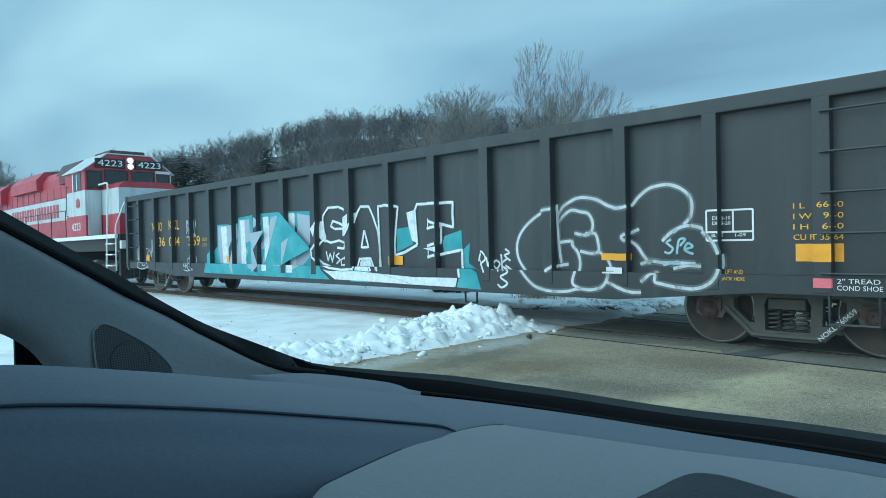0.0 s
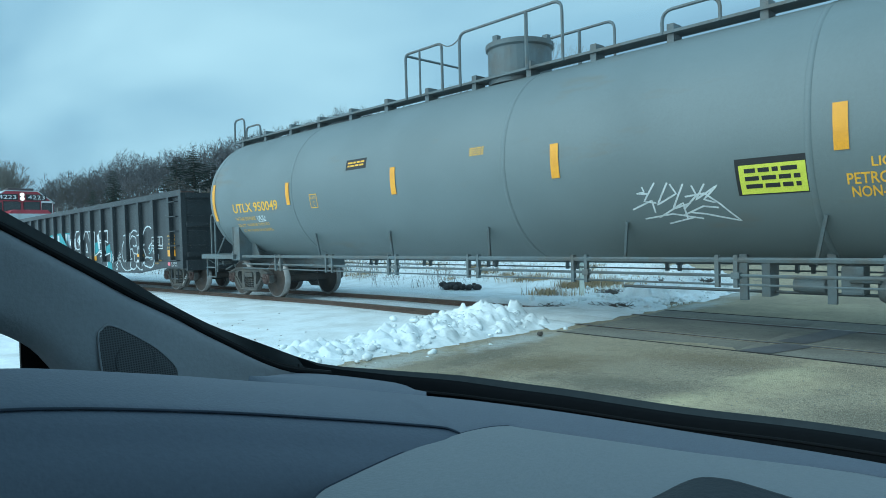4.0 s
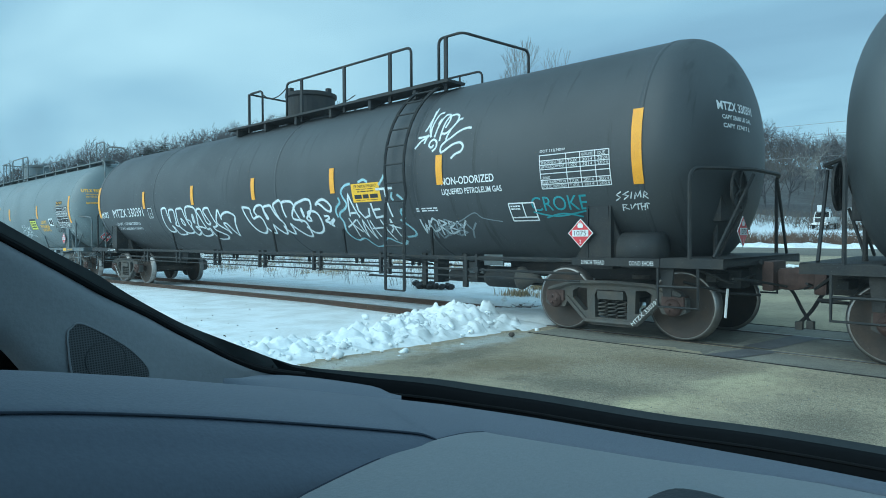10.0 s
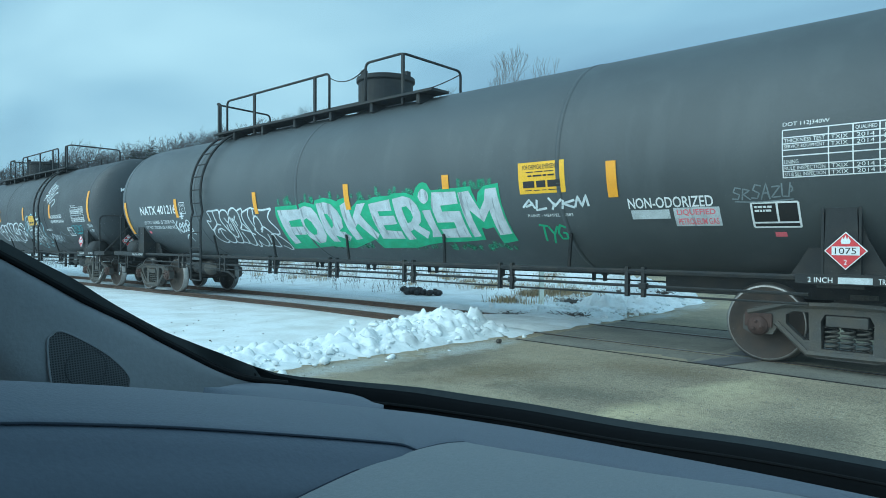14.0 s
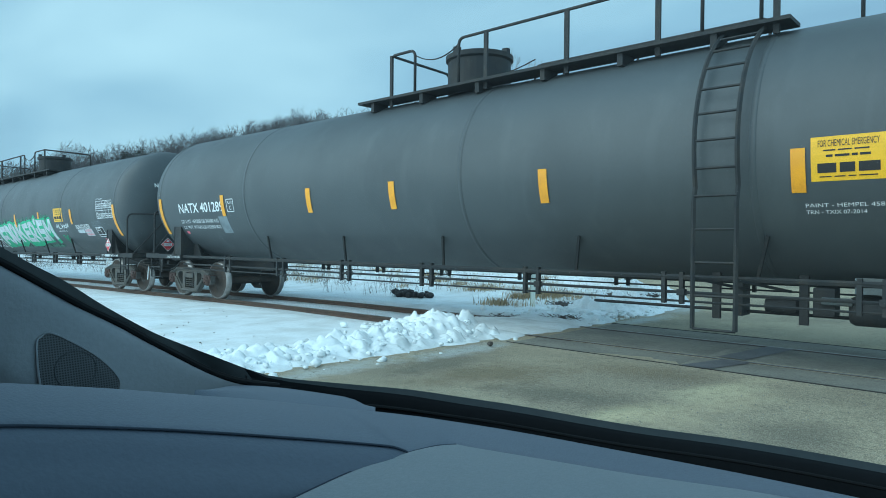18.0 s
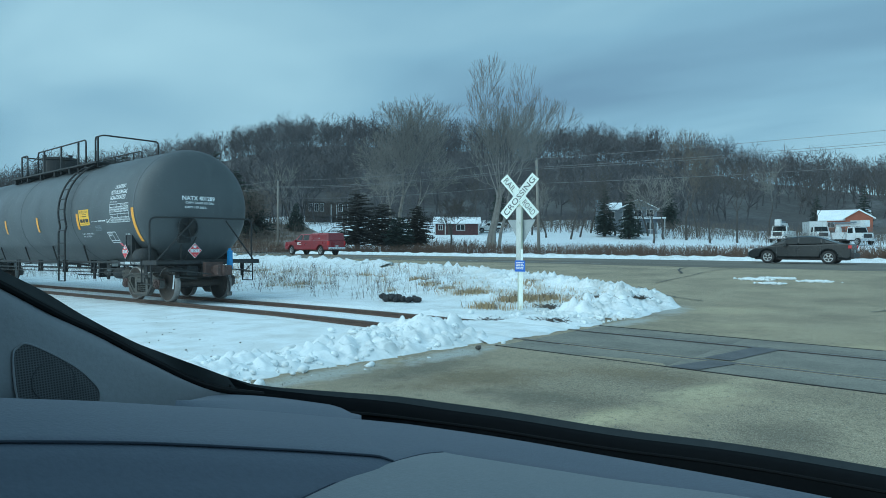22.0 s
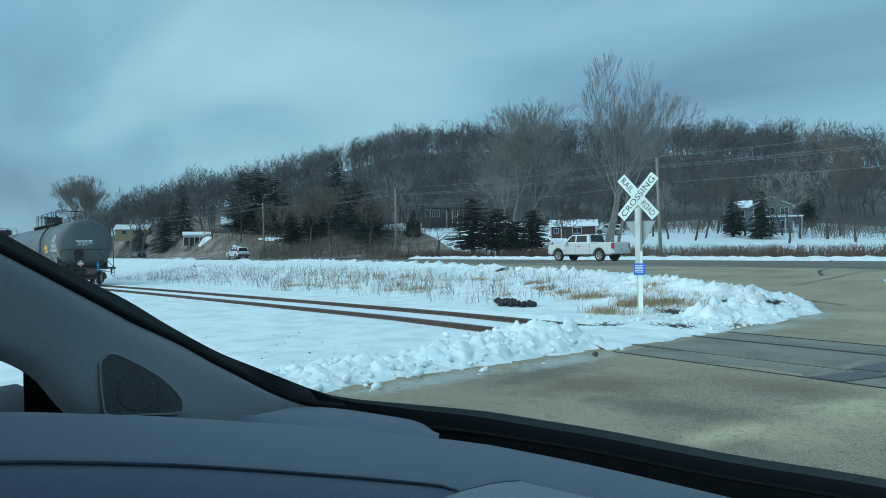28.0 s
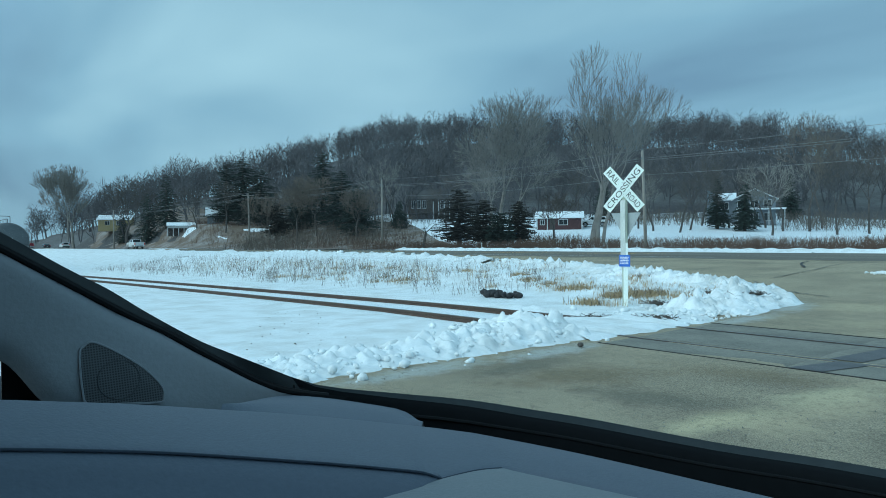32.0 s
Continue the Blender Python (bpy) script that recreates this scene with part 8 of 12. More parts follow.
bank("snow_bank", packed, -7.8, -5.4, 7.6, 11.2, 0.05, "packed snow covering the rails beside the crossing", M["snow_bank"], lambda x, y: 0.030 * smoothstep(0.05, 0.3, min(abs(y - TRACK_Y + RAIL), abs(y - TRACK_Y - RAIL))), 6)


def kerb_bank(x, y):
    """Ploughed snow along the far side of the highway."""
    d = y - (highway_y(x) + 6.3) + 0.3 * fbm(x, y, 2.0, 21)
    if d < -0.3 or d > 4:
        return None
    return HW_Z + 0.24 * math.exp(-((d - 1.0) / 0.7) ** 2) * smoothstep(-0.3, 0.5, d) - 0.25 * smoothstep(1.5, 4, d) - 0.05


bank("snow_bank", kerb_bank, -60, 40, 42.5, 49, 0.35, "thin ploughed snow ridge along the highway", M["snow_bank"], lambda x, y: 0.16, 3, lambda x, y: HW_Z - 0.02)


def clod(bm, c, r, rnd, n=1):
    k = bmesh.ops.create_icosphere(bm, subdivisions=n, radius=1.0)
    sq = Vector((rnd.uniform(0.7, 1.3), rnd.uniform(0.7, 1.3), rnd.uniform(0.5, 0.95))) * r
    rot = Euler((rnd.uniform(0, 6), rnd.uniform(0, 6), rnd.uniform(0, 6))).to_matrix()
    for v in k["verts"]:
        p = rot @ (v.co * rnd.uniform(0.78, 1.16))
        v.co = Vector((p.x * sq.x, p.y * sq.y, p.z * sq.z)) + Vector(c)


def clods(name, label, count, spot, r0, r1, seed, material, fn):
    """Broken lumps strewn over a bank; too many to count."""
    rnd = random.Random(seed)
    bm = bmesh.new()
    made = 0
    for _ in range(count * 4):
        x, y = spot(rnd)
        h = fn(x, y)
        if h is None or made >= count:
            continue
        r = r0 + (r1 - r0) * rnd.random() ** 4
        clod(bm, (x, y, h + r * 0.35 + 0.03), r, rnd)
        made += 1
    ob = part(name, bm, material, None, "", True)
    return tagged(ob, label, "snow lumps", "", "stuff")


clods("snow_lumps", "broken lumps of ploughed snow along the side road", 620, lambda r: (road_edge(5) - r.gauss(0.72, 0.40), r.uniform(2, 8.4)), 0.012, 0.07, 5, M["snow_bank"], near_bank)
clods("snow_lumps", "small broken lumps along the edge of the snowy island", 900, lambda r: (lambda y: (road_edge(y) - abs(r.gauss(0.8, 0.7)), y))(r.uniform(10.5, 17.5)), 0.015, 0.075, 8, M["snow_bank"], far_bank)
clods("snow_lumps", "lumps of snow in a heap beside the rail", 110, lambda r: (-7.3 + r.gauss(0, 0.5), 7.3 + r.gauss(0, 0.35)), 0.02, 0.08, 6, M["snow_bank"], near_bank)
def far_spot(r):
    y = r.uniform(10.2, 19.5)
    return road_edge(y) - abs(r.gauss(0.8, 0.7)) * (1 if y < 16 else 2.4), y
clods("snow_lumps", "broken lumps along the far snow bank", 760, far_spot, 0.015, 0.085, 7, M["snow_bank"], far_bank)
def crest_spot(r):
    y = r.uniform(19, 26)
    return road_edge(y) - abs(r.gauss(2.0, 1.6)), y
clods("snow_lumps", "lumps along the crest of the snow bank", 420, crest_spot, 0.03, 0.16, 8, M["snow_bank"], far_bank)


# dead grass, weeds and debris on the island
def blades(name, label, spots, material, n, h0, h1, spread, seed, width=0.006, branchy=False):
    rnd = random.Random(seed)
    vs, fs = [], []
    for (x, y) in spots:
        z = far_bank(x, y)
        if z is None:
            continue
        for _ in range(n):
            px, py = x + rnd.gauss(0, spread), y + rnd.gauss(0, spread)
            h = rnd.uniform(h0, h1)
            lx, ly = rnd.gauss(0, 0.35) * h, rnd.gauss(0, 0.35) * h
            a = rnd.uniform(0, 3.14)
            wx, wy = width * math.cos(a), width * math.sin(a)
            k = len(vs)
            vs += [(px - wx, py - wy, z - 0.02), (px + wx, py + wy, z - 0.02), (px + lx * 0.45 + wx * 0.7, py + ly * 0.45 + wy * 0.7, z + h * 0.6), (px + lx * 0.45 - wx * 0.7, py + ly * 0.45 - wy * 0.7, z + h * 0.6), (px + lx, py + ly, z + h)]
            fs += [(k, k + 1, k + 2, k + 3), (k + 3, k + 2, k + 4)]
            if branchy:
                for _ in range(4):
                    t = rnd.uniform(0.35, 0.95)
                    bx, by, bz = px + lx * t, py + ly * t, z + h * t
                    ex, ey, ez = bx + rnd.gauss(0, 0.09), by + rnd.gauss(0, 0.09), bz + rnd.uniform(0.04, 0.18)
                    k = len(vs)
                    vs += [(bx - 0.003, by, bz), (bx + 0.003, by, bz), (ex, ey, ez)]
                    fs.append((k, k + 1, k + 2))
    me = bpy.data.meshes.new(name)
    me.from_pydata(vs, [], fs)
    me.update()
    return tagged(mesh_part(name, me, material, None), label, "dead plants", "", "stuff")


rnd = random.Random(77)
blades("dry_grass", "tufts of straw-coloured dead grass in the snow", [(-10.5, 14.6), (-10.2, 14.9), (-10.9, 15.1), (-9.2, 13.9), (-9.6, 14.1), (-8.3, 14.3), (-7.8, 14.8), (-8.0, 14.6), (-11.6, 15.4), (-7.2, 14.4)] + [(-rnd.uniform(8, 30), rnd.uniform(14, 18)) for _ in range(55)] + [(-9.0 + rnd.gauss(0, 0.9), 14.6 + rnd.gauss(0, 0.5)) for _ in range(16)], M["straw"], 60, 0.05, 0.20, 0.17, 11)
tufts = [(-11.7, 14.5), (-11.3, 14.7), (-9.5, 12.5), (-9.8, 13.9), (-9.5, 14.1), (-9.2, 14.4), (-8.9, 14.3), (-15.3, 16.4), (-10.6, 16.4), (-7.3, 13.3), (-12.8, 15.0), (-14.0, 15.6)]
blades("dry_grass", "thick low tufts of straw-coloured grass pressed into the snow", tufts, M["straw"], 300, 0.04, 0.20, 0.20, 14, 0.008)
blades("dry_grass", "brown stalks among the tufts", tufts, M["twig"], 40, 0.06, 0.30, 0.26, 15, 0.006)
blades("weeds", "thin bare weeds standing out of the snow", [(-rnd.uniform(13, 30), rnd.uniform(12.5, 18.5)) for _ in range(170)] + [(-rnd.uniform(30, 60), rnd.uniform(13, 20)) for _ in range(320)], M["twig"], 6, 0.15, 0.6, 0.22, 12, 0.005, True)
blades("weed_fringe", "brown weeds along the crest", [(-rnd.uniform(14, 45), rnd.uniform(15, 19)) for _ in range(90)], M["straw"], 8, 0.15, 0.5, 0.4, 13, 0.006, True)
for x, y, sx, sy, sz, seed in ((-12.5, 12.6, 0.62, 0.22, 0.11, 3),):
    bm = bmesh.new()
    rr = random.Random(seed)
    for i in range(60):
        clod(bm, (rr.uniform(-sx, sx), rr.uniform(-sy, sy), rr.uniform(0.0, sz) * rr.random()), rr.uniform(0.03, 0.11), rr, 2)
    o = part("rubber_scrap", bm, M["lump"], None)
    o.matrix_basis = pose(x, y, (far_bank(x, y) or 0) + 0.06)
    tagged(o, "black heap of torn rubber lying in the snow", "debris")
for x, y, r, seed in ((-7.0, 13.6, 0.34, 4), (-6.5, 14.1, 0.22, 5), (-7.9, 12.9, 0.28, 6), (-6.4, 10.4, 0.2, 7), (-7.5, 9.3 + 0.9, 0.25, 8)):
    bm = bmesh.new()
    rr = random.Random(seed)
    for i in range(60):
        a, x2, y2 = rr.uniform(0, 6.28), rr.gauss(0, r * 0.8), rr.gauss(0, r * 0.5)
        l2 = rr.uniform(0.06, 0.22)
        tube(bm, [(x2, y2, -0.02), (x2 + l2 * math.cos(a), y2 + l2 * math.sin(a), rr.uniform(0.0, 0.06))], 0.005, 3)
    for i in range(9):
        clod(bm, (rr.gauss(0, r * 0.5), rr.gauss(0, r * 0.4), -0.02), rr.uniform(0.03, 0.07), rr)
    o = part("brush_debris", bm, M["mud"], None)
    o.matrix_basis = pose(x, y, (far_bank(x, y) or 0) + 0.08)
    tagged(o, "flattened brown brush and mud on the snow", "debris")
bm = bmesh.new()
clod(bm, (0, 0, 0.03), 0.055, random.Random(3))
o = part("stone", bm, M["mud"], None)
o.matrix_basis = pose(-5.51, 7.08, 0)
tagged(o, "small brown stone at the edge of the snow", "stone")
# cracks, tyre marks and scraps of snow on the road
def road_ribbon(name, label, pts, width, material, lift=0.006, seed=1):
    r2 = random.Random(seed)
    ln = smooth_line(pts, 7)
    ln = [(p[0] + r2.gauss(0, 0.02), p[1] + r2.gauss(0, 0.02)) for p in ln]
    co, fs = ribbon([ln], 1.0)
    mid = np.repeat(np.array(ln), 2, axis=0)
    co = mid + (co - mid) * np.repeat(np.array([width * r2.uniform(0.5, 1.3) for _ in ln]), 2)[:, None]
    me = bpy.data.meshes.new(name)
    me.from_pydata([(x, y, land(y) + lift + (HW_Z - 0.41 if y > 29.5 else 0.012 * abs(fbm(x, y, 5, 2)))) for x, y in co], [], fs)
    me.update()
    return tagged(mesh_part(name, me, material, None), label, "road mark", "", "structure")


M["crack"] = mat("dark_sealed_crack", (0.045, 0.043, 0.040), 0.6, 0, None, 6, 0.4, 60, 0.2, 0)
road_ribbon("road_crack", "dark sealed crack across the road mouth", [(-8.64, 20.2), (-8.66, 23.2), (-8.8, 25.5), (-8.9, 29.0)], 0.045, M["crack"], seed=2)
road_ribbon("road_crack", "dark crack bending across the side road", [(-8.63, 19.0), (-7.31, 17.45), (-6.58, 16.84), (-5.73, 16.33)], 0.05, M["crack"], seed=3)
road_ribbon("road_crack", "dark crack in the asphalt", [(-0.4, 21.5), (-1.2, 19.4), (-1.4, 17.6), (-2.2, 16.0)], 0.05, M["crack"], seed=5)
road_ribbon("tyre_mark", "black curved tyre mark on the highway mouth", [(-10.65, 28.2), (-10.40, 26.9), (-9.9, 25.6), (-9.3, 24.3)], 0.10, M["crack"], seed=4)
bm = bmesh.new()
rr = random.Random(41)
for x, y, rx, ry in ((-6.4, 22.8, 0.35, 0.30), (-5.55, 21.55, 0.22, 0.22), (-5.8, 23.4, 0.42, 0.32), (-4.6, 22.7, 0.3, 0.2)):
    for _ in range(120):
        clod(bm, (x + rr.gauss(0, rx * 0.7), y + rr.gauss(0, ry * 0.6), land(y) + 0.004), rr.uniform(0.02, 0.075), rr)
tagged(part("snow_scraps", bm, M["snow_bank"], None), "scraps of trodden snow on the road mouth", "snow", "", "stuff")
bm = bmesh.new()
for _ in range(900):
    x, y = rr.uniform(-5.8, 1.5), 3.6 + 4.0 * rr.random()
    k = len(bm.verts)
    r = rr.uniform(0.003, 0.011)
    a = rr.uniform(0, 6.28)
    top = bm.verts.new((x, y, r * 0.8))
    ring = [bm.verts.new((x + r * math.cos(a + i * 2.1), y + r * math.sin(a + i * 2.1), -0.004)) for i in range(3)]
    for i in range(3):
        bm.faces.new((ring[i], ring[(i + 1) % 3], top))
tagged(part("road_grit", bm, M["rubber"], None), "loose grit scattered on the side road", "grit", "", "stuff")

# dark specks of blown dirt and old footprints on the level snow beside the road
bm = bmesh.new()
rr = random.Random(77)
for i in range(40):
    t = rr.random()
    x, y = -8.2 - 5.2 * t + rr.gauss(0, 0.5), 4.6 + 2.3 * t + rr.gauss(0, 0.35)
    h = near_bank(x, y)
    if h is not None:
        clod(bm, (x, y, h + 0.004), rr.uniform(0.006, 0.016), rr)
tagged(part("snow_specks", bm, M["mud"], None), "dark specks of dirt scattered on the snow", "dirt", "", "stuff")

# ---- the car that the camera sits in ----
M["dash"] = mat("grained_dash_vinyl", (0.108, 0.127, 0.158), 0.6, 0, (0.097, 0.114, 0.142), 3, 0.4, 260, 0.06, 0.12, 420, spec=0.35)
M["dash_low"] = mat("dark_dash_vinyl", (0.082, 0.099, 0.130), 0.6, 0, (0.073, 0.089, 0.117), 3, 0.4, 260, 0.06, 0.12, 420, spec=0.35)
M["hood"] = mat("grey_hood_vinyl", (0.190, 0.209, 0.224), 0.6, 0, (0.172, 0.190, 0.204), 3, 0.4, 260, 0.06, 0.12, 420, spec=0.3)
M["pillar"] = mat("grey_pillar_plastic", (0.205, 0.222, 0.240), 0.6, 0, (0.185, 0.200, 0.218), 4, 0.4, 200, 0.05, 0.08, 300, spec=0.3)
M["trim_black"] = mat("black_trim", (0.007, 0.008, 0.009), 0.7, 0, None, 5, 0.3, 80, 0.1, 0.05, spec=0.15)
M["frit"] = mat("black_glass_border", (0.006, 0.007, 0.008), 0.9, 0, (0.012, 0.014, 0.015), 4, 0.4, 80, 0.1, 0.02, spec=0.06)
M["glass_band"] = mat("dark_tinted_glass_border", (0.020, 0.025, 0.027), 0.5, 0, (0.030, 0.036, 0.038), 6, 0.5, 90, 0.15, 0.02, spec=0.3)
M["binnacle"] = mat("dark_binnacle_plastic", (0.030, 0.036, 0.042), 0.6, 0, None, 5, 0.3, 200, 0.08, 0.1, 300, spec=0.25)
M["seam"] = mat("dark_seam", (0.045, 0.055, 0.075), 0.8, 0, None, 5, 0.3, 80, 0.1, 0.05, spec=0.1)
M["glass"] = glass_pane("windscreen_glass", (0.97, 0.99, 0.99), 0.02, 0.012)
M["cloth"] = mat("headliner_cloth", (0.30, 0.30, 0.29), 0.9, 0, None, 5, 0.2, 300, 0.08, 0.2, 300)


def grille_material(normal):
    m = mat("speaker_mesh", (0.055, 0.062, 0.070), 0.6, 0, None, 4, 0.2, 60, 0.05, 0)
    n, l = m.node_tree.nodes, m.node_tree.links
    b = n["Principled BSDF"]
    old = b.inputs["Base Color"].links[0].from_socket
    tc, mp, vo, ra, mx = (n.new("ShaderNode" + k) for k in ("TexCoord", "Mapping", "TexVoronoi", "ValToRGB", "MixRGB"))
    mp.inputs["Rotation"].default_value = normal.rotation_difference(Vector((0, 0, 1))).to_euler()
    vo.voronoi_dimensions = "2D"
    vo.inputs["Scale"].default_value, vo.inputs["Randomness"].default_value = 430.0, 0.0
    l.new(tc.outputs["Object"], mp.inputs[0])
    l.new(mp.outputs[0], vo.inputs["Vector"])
    ra.color_ramp.elements[0].position, ra.color_ramp.elements[1].position = 0.30, 0.42
    l.new(vo.outputs["Distance"], ra.inputs[0])
    l.new(ra.outputs[0], mx.inputs[0])
    mx.inputs[1].default_value = (0.008, 0.008, 0.009, 1)
    l.new(old, mx.inputs[2])
    l.new(mx.outputs[0], b.inputs["Base Color"])
    return m


M["grille_dark"] = mat("shaded_speaker_mesh", (0.036, 0.041, 0.047), 0.7, 0, None, 4, 0.2, 300, 0.2, 0)


def curve3(pts, n=6):
    """A smooth line through points in space."""
    return [Vector(p) for p in smooth_line(pts, n)]


def resample(line, n):
    d = [0.0]
    for a, b2 in zip(line, line[1:]):
        d.append(d[-1] + (b2 - a).length)
    out = []
    for i in range(n):
        s = d[-1] * i / (n - 1)
        k = max(0, min(len(line) - 2, next((j for j in range(len(d) - 1) if d[j + 1] >= s), len(line) - 2)))
        t = (s - d[k]) / max(1e-9, d[k + 1] - d[k])
        out.append(line[k].lerp(line[k + 1], t))
    return out


def loft(name, curves, material, parent, label="", n=48, m=6, thick=0.0, smooth=True):
    """A skin through several lines, in order."""
    rows = [resample(curve3(c), n) for c in curves]
    cols = [curve3([r[i] for r in rows], m) if len(rows) > 2 else [rows[0][i].lerp(rows[1][i], k / m) for k in range(m + 1)] for i in range(n)]
    h = len(cols[0])
    bm = bmesh.new()
    vs = [[bm.verts.new(p) for p in c] for c in cols]
    for i in range(n - 1):
        for j in range(h - 1):
            bm.faces.new((vs[i][j], vs[i + 1][j], vs[i + 1][j + 1], vs[i][j + 1]))
    if thick:
        ex = bmesh.ops.extrude_face_region(bm, geom=bm.faces[:])
        bmesh.ops.translate(bm, vec=thick, verts=[g for g in ex["geom"] if isinstance(g, bmesh.types.BMVert)])
    return part(name, bm, material, parent, label, smooth)


cabin = thing("parked_car", "dark parked car with a blue-grey dashboard at the crossing", "car")
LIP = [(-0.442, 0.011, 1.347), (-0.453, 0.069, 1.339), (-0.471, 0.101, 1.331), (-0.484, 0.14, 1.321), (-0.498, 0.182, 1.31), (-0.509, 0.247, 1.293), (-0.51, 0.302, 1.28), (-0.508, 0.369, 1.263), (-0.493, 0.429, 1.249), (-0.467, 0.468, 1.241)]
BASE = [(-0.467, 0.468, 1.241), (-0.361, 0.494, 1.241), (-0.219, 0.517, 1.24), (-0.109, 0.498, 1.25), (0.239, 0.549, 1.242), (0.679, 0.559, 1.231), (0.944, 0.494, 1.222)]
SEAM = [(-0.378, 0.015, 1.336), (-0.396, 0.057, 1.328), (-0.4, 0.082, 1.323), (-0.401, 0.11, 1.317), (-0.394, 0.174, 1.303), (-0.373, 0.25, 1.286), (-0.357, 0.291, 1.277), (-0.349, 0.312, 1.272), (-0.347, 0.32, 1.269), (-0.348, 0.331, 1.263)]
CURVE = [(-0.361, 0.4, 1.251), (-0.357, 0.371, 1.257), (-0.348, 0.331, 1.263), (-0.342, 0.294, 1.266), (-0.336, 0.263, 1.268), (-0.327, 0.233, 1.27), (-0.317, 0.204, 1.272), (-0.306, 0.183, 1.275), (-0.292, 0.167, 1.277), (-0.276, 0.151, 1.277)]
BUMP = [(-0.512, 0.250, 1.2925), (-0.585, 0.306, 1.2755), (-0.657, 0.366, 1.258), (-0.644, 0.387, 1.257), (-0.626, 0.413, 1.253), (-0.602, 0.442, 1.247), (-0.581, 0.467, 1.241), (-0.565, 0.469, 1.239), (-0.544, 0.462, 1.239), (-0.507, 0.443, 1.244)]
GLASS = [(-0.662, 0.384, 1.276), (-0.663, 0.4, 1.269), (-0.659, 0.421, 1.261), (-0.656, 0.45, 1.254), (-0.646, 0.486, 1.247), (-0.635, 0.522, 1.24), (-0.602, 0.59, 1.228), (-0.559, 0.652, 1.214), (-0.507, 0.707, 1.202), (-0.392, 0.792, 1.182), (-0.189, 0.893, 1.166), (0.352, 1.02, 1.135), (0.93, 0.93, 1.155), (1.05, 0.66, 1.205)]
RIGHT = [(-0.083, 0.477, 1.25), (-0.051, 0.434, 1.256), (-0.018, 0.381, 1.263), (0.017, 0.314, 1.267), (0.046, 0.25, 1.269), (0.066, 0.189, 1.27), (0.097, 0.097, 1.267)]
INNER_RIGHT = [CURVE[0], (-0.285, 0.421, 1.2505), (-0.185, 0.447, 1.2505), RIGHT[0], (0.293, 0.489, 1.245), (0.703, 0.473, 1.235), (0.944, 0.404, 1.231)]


def shift(pts, x, y, z):
    return [tuple(Vector(p) + Vector((x, y, z))) for p in pts]


def between(a, b, t, z=0.0):
    return [p.lerp(q, t) + Vector((0, 0, z)) for p, q in zip(a, b)]


def skin(name, rows, material, label="", m=4, thick=None):
    """A smooth skin over rows that already hold matching points."""
    bm = bmesh.new()
    cols = [curve3([r[i] for r in rows], m) for i in range(len(rows[0]))]
    vs = [[bm.verts.new(p) for p in c] for c in cols]
    for c, d in zip(vs, vs[1:]):
        for k in range(len(c) - 1):
            bm.faces.new((c[k], d[k], d[k + 1], c[k + 1]))
    if thick:
        ex = bmesh.ops.extrude_face_region(bm, geom=bm.faces[:])
        bmesh.ops.translate(bm, vec=thick, verts=[g for g in ex["geom"] if isinstance(g, bmesh.types.BMVert)])
    return part(name, bm, material, cabin, label, True)


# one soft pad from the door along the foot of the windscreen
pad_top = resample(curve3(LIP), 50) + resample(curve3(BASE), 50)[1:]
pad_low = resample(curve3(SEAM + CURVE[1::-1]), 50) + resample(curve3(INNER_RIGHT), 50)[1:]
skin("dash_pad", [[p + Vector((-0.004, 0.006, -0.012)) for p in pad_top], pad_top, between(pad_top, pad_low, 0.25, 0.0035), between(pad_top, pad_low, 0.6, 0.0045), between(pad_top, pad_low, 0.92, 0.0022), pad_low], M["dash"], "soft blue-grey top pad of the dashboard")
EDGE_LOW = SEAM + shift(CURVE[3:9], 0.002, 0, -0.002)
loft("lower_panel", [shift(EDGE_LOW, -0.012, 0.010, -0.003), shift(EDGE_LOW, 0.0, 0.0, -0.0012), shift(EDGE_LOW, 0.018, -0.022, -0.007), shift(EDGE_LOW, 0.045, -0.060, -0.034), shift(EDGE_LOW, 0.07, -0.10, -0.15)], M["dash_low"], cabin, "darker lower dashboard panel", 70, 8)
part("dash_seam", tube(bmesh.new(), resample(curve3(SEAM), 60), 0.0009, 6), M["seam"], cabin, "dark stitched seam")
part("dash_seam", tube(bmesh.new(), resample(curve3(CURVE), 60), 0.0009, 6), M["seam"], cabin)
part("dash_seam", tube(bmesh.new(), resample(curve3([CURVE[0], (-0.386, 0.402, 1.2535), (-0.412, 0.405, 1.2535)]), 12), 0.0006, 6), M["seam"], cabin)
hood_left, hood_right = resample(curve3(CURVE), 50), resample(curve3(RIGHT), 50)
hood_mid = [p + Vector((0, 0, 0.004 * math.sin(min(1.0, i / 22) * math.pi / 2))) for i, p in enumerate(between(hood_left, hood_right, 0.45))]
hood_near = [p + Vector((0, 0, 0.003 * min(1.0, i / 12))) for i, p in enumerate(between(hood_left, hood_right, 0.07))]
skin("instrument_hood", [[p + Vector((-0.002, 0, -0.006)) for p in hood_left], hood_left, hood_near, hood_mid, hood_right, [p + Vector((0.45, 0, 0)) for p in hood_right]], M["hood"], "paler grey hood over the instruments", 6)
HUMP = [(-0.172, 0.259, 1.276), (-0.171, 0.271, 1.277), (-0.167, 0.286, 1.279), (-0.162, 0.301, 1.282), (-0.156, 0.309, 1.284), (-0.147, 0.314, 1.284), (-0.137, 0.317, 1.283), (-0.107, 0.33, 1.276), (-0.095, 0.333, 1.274)]
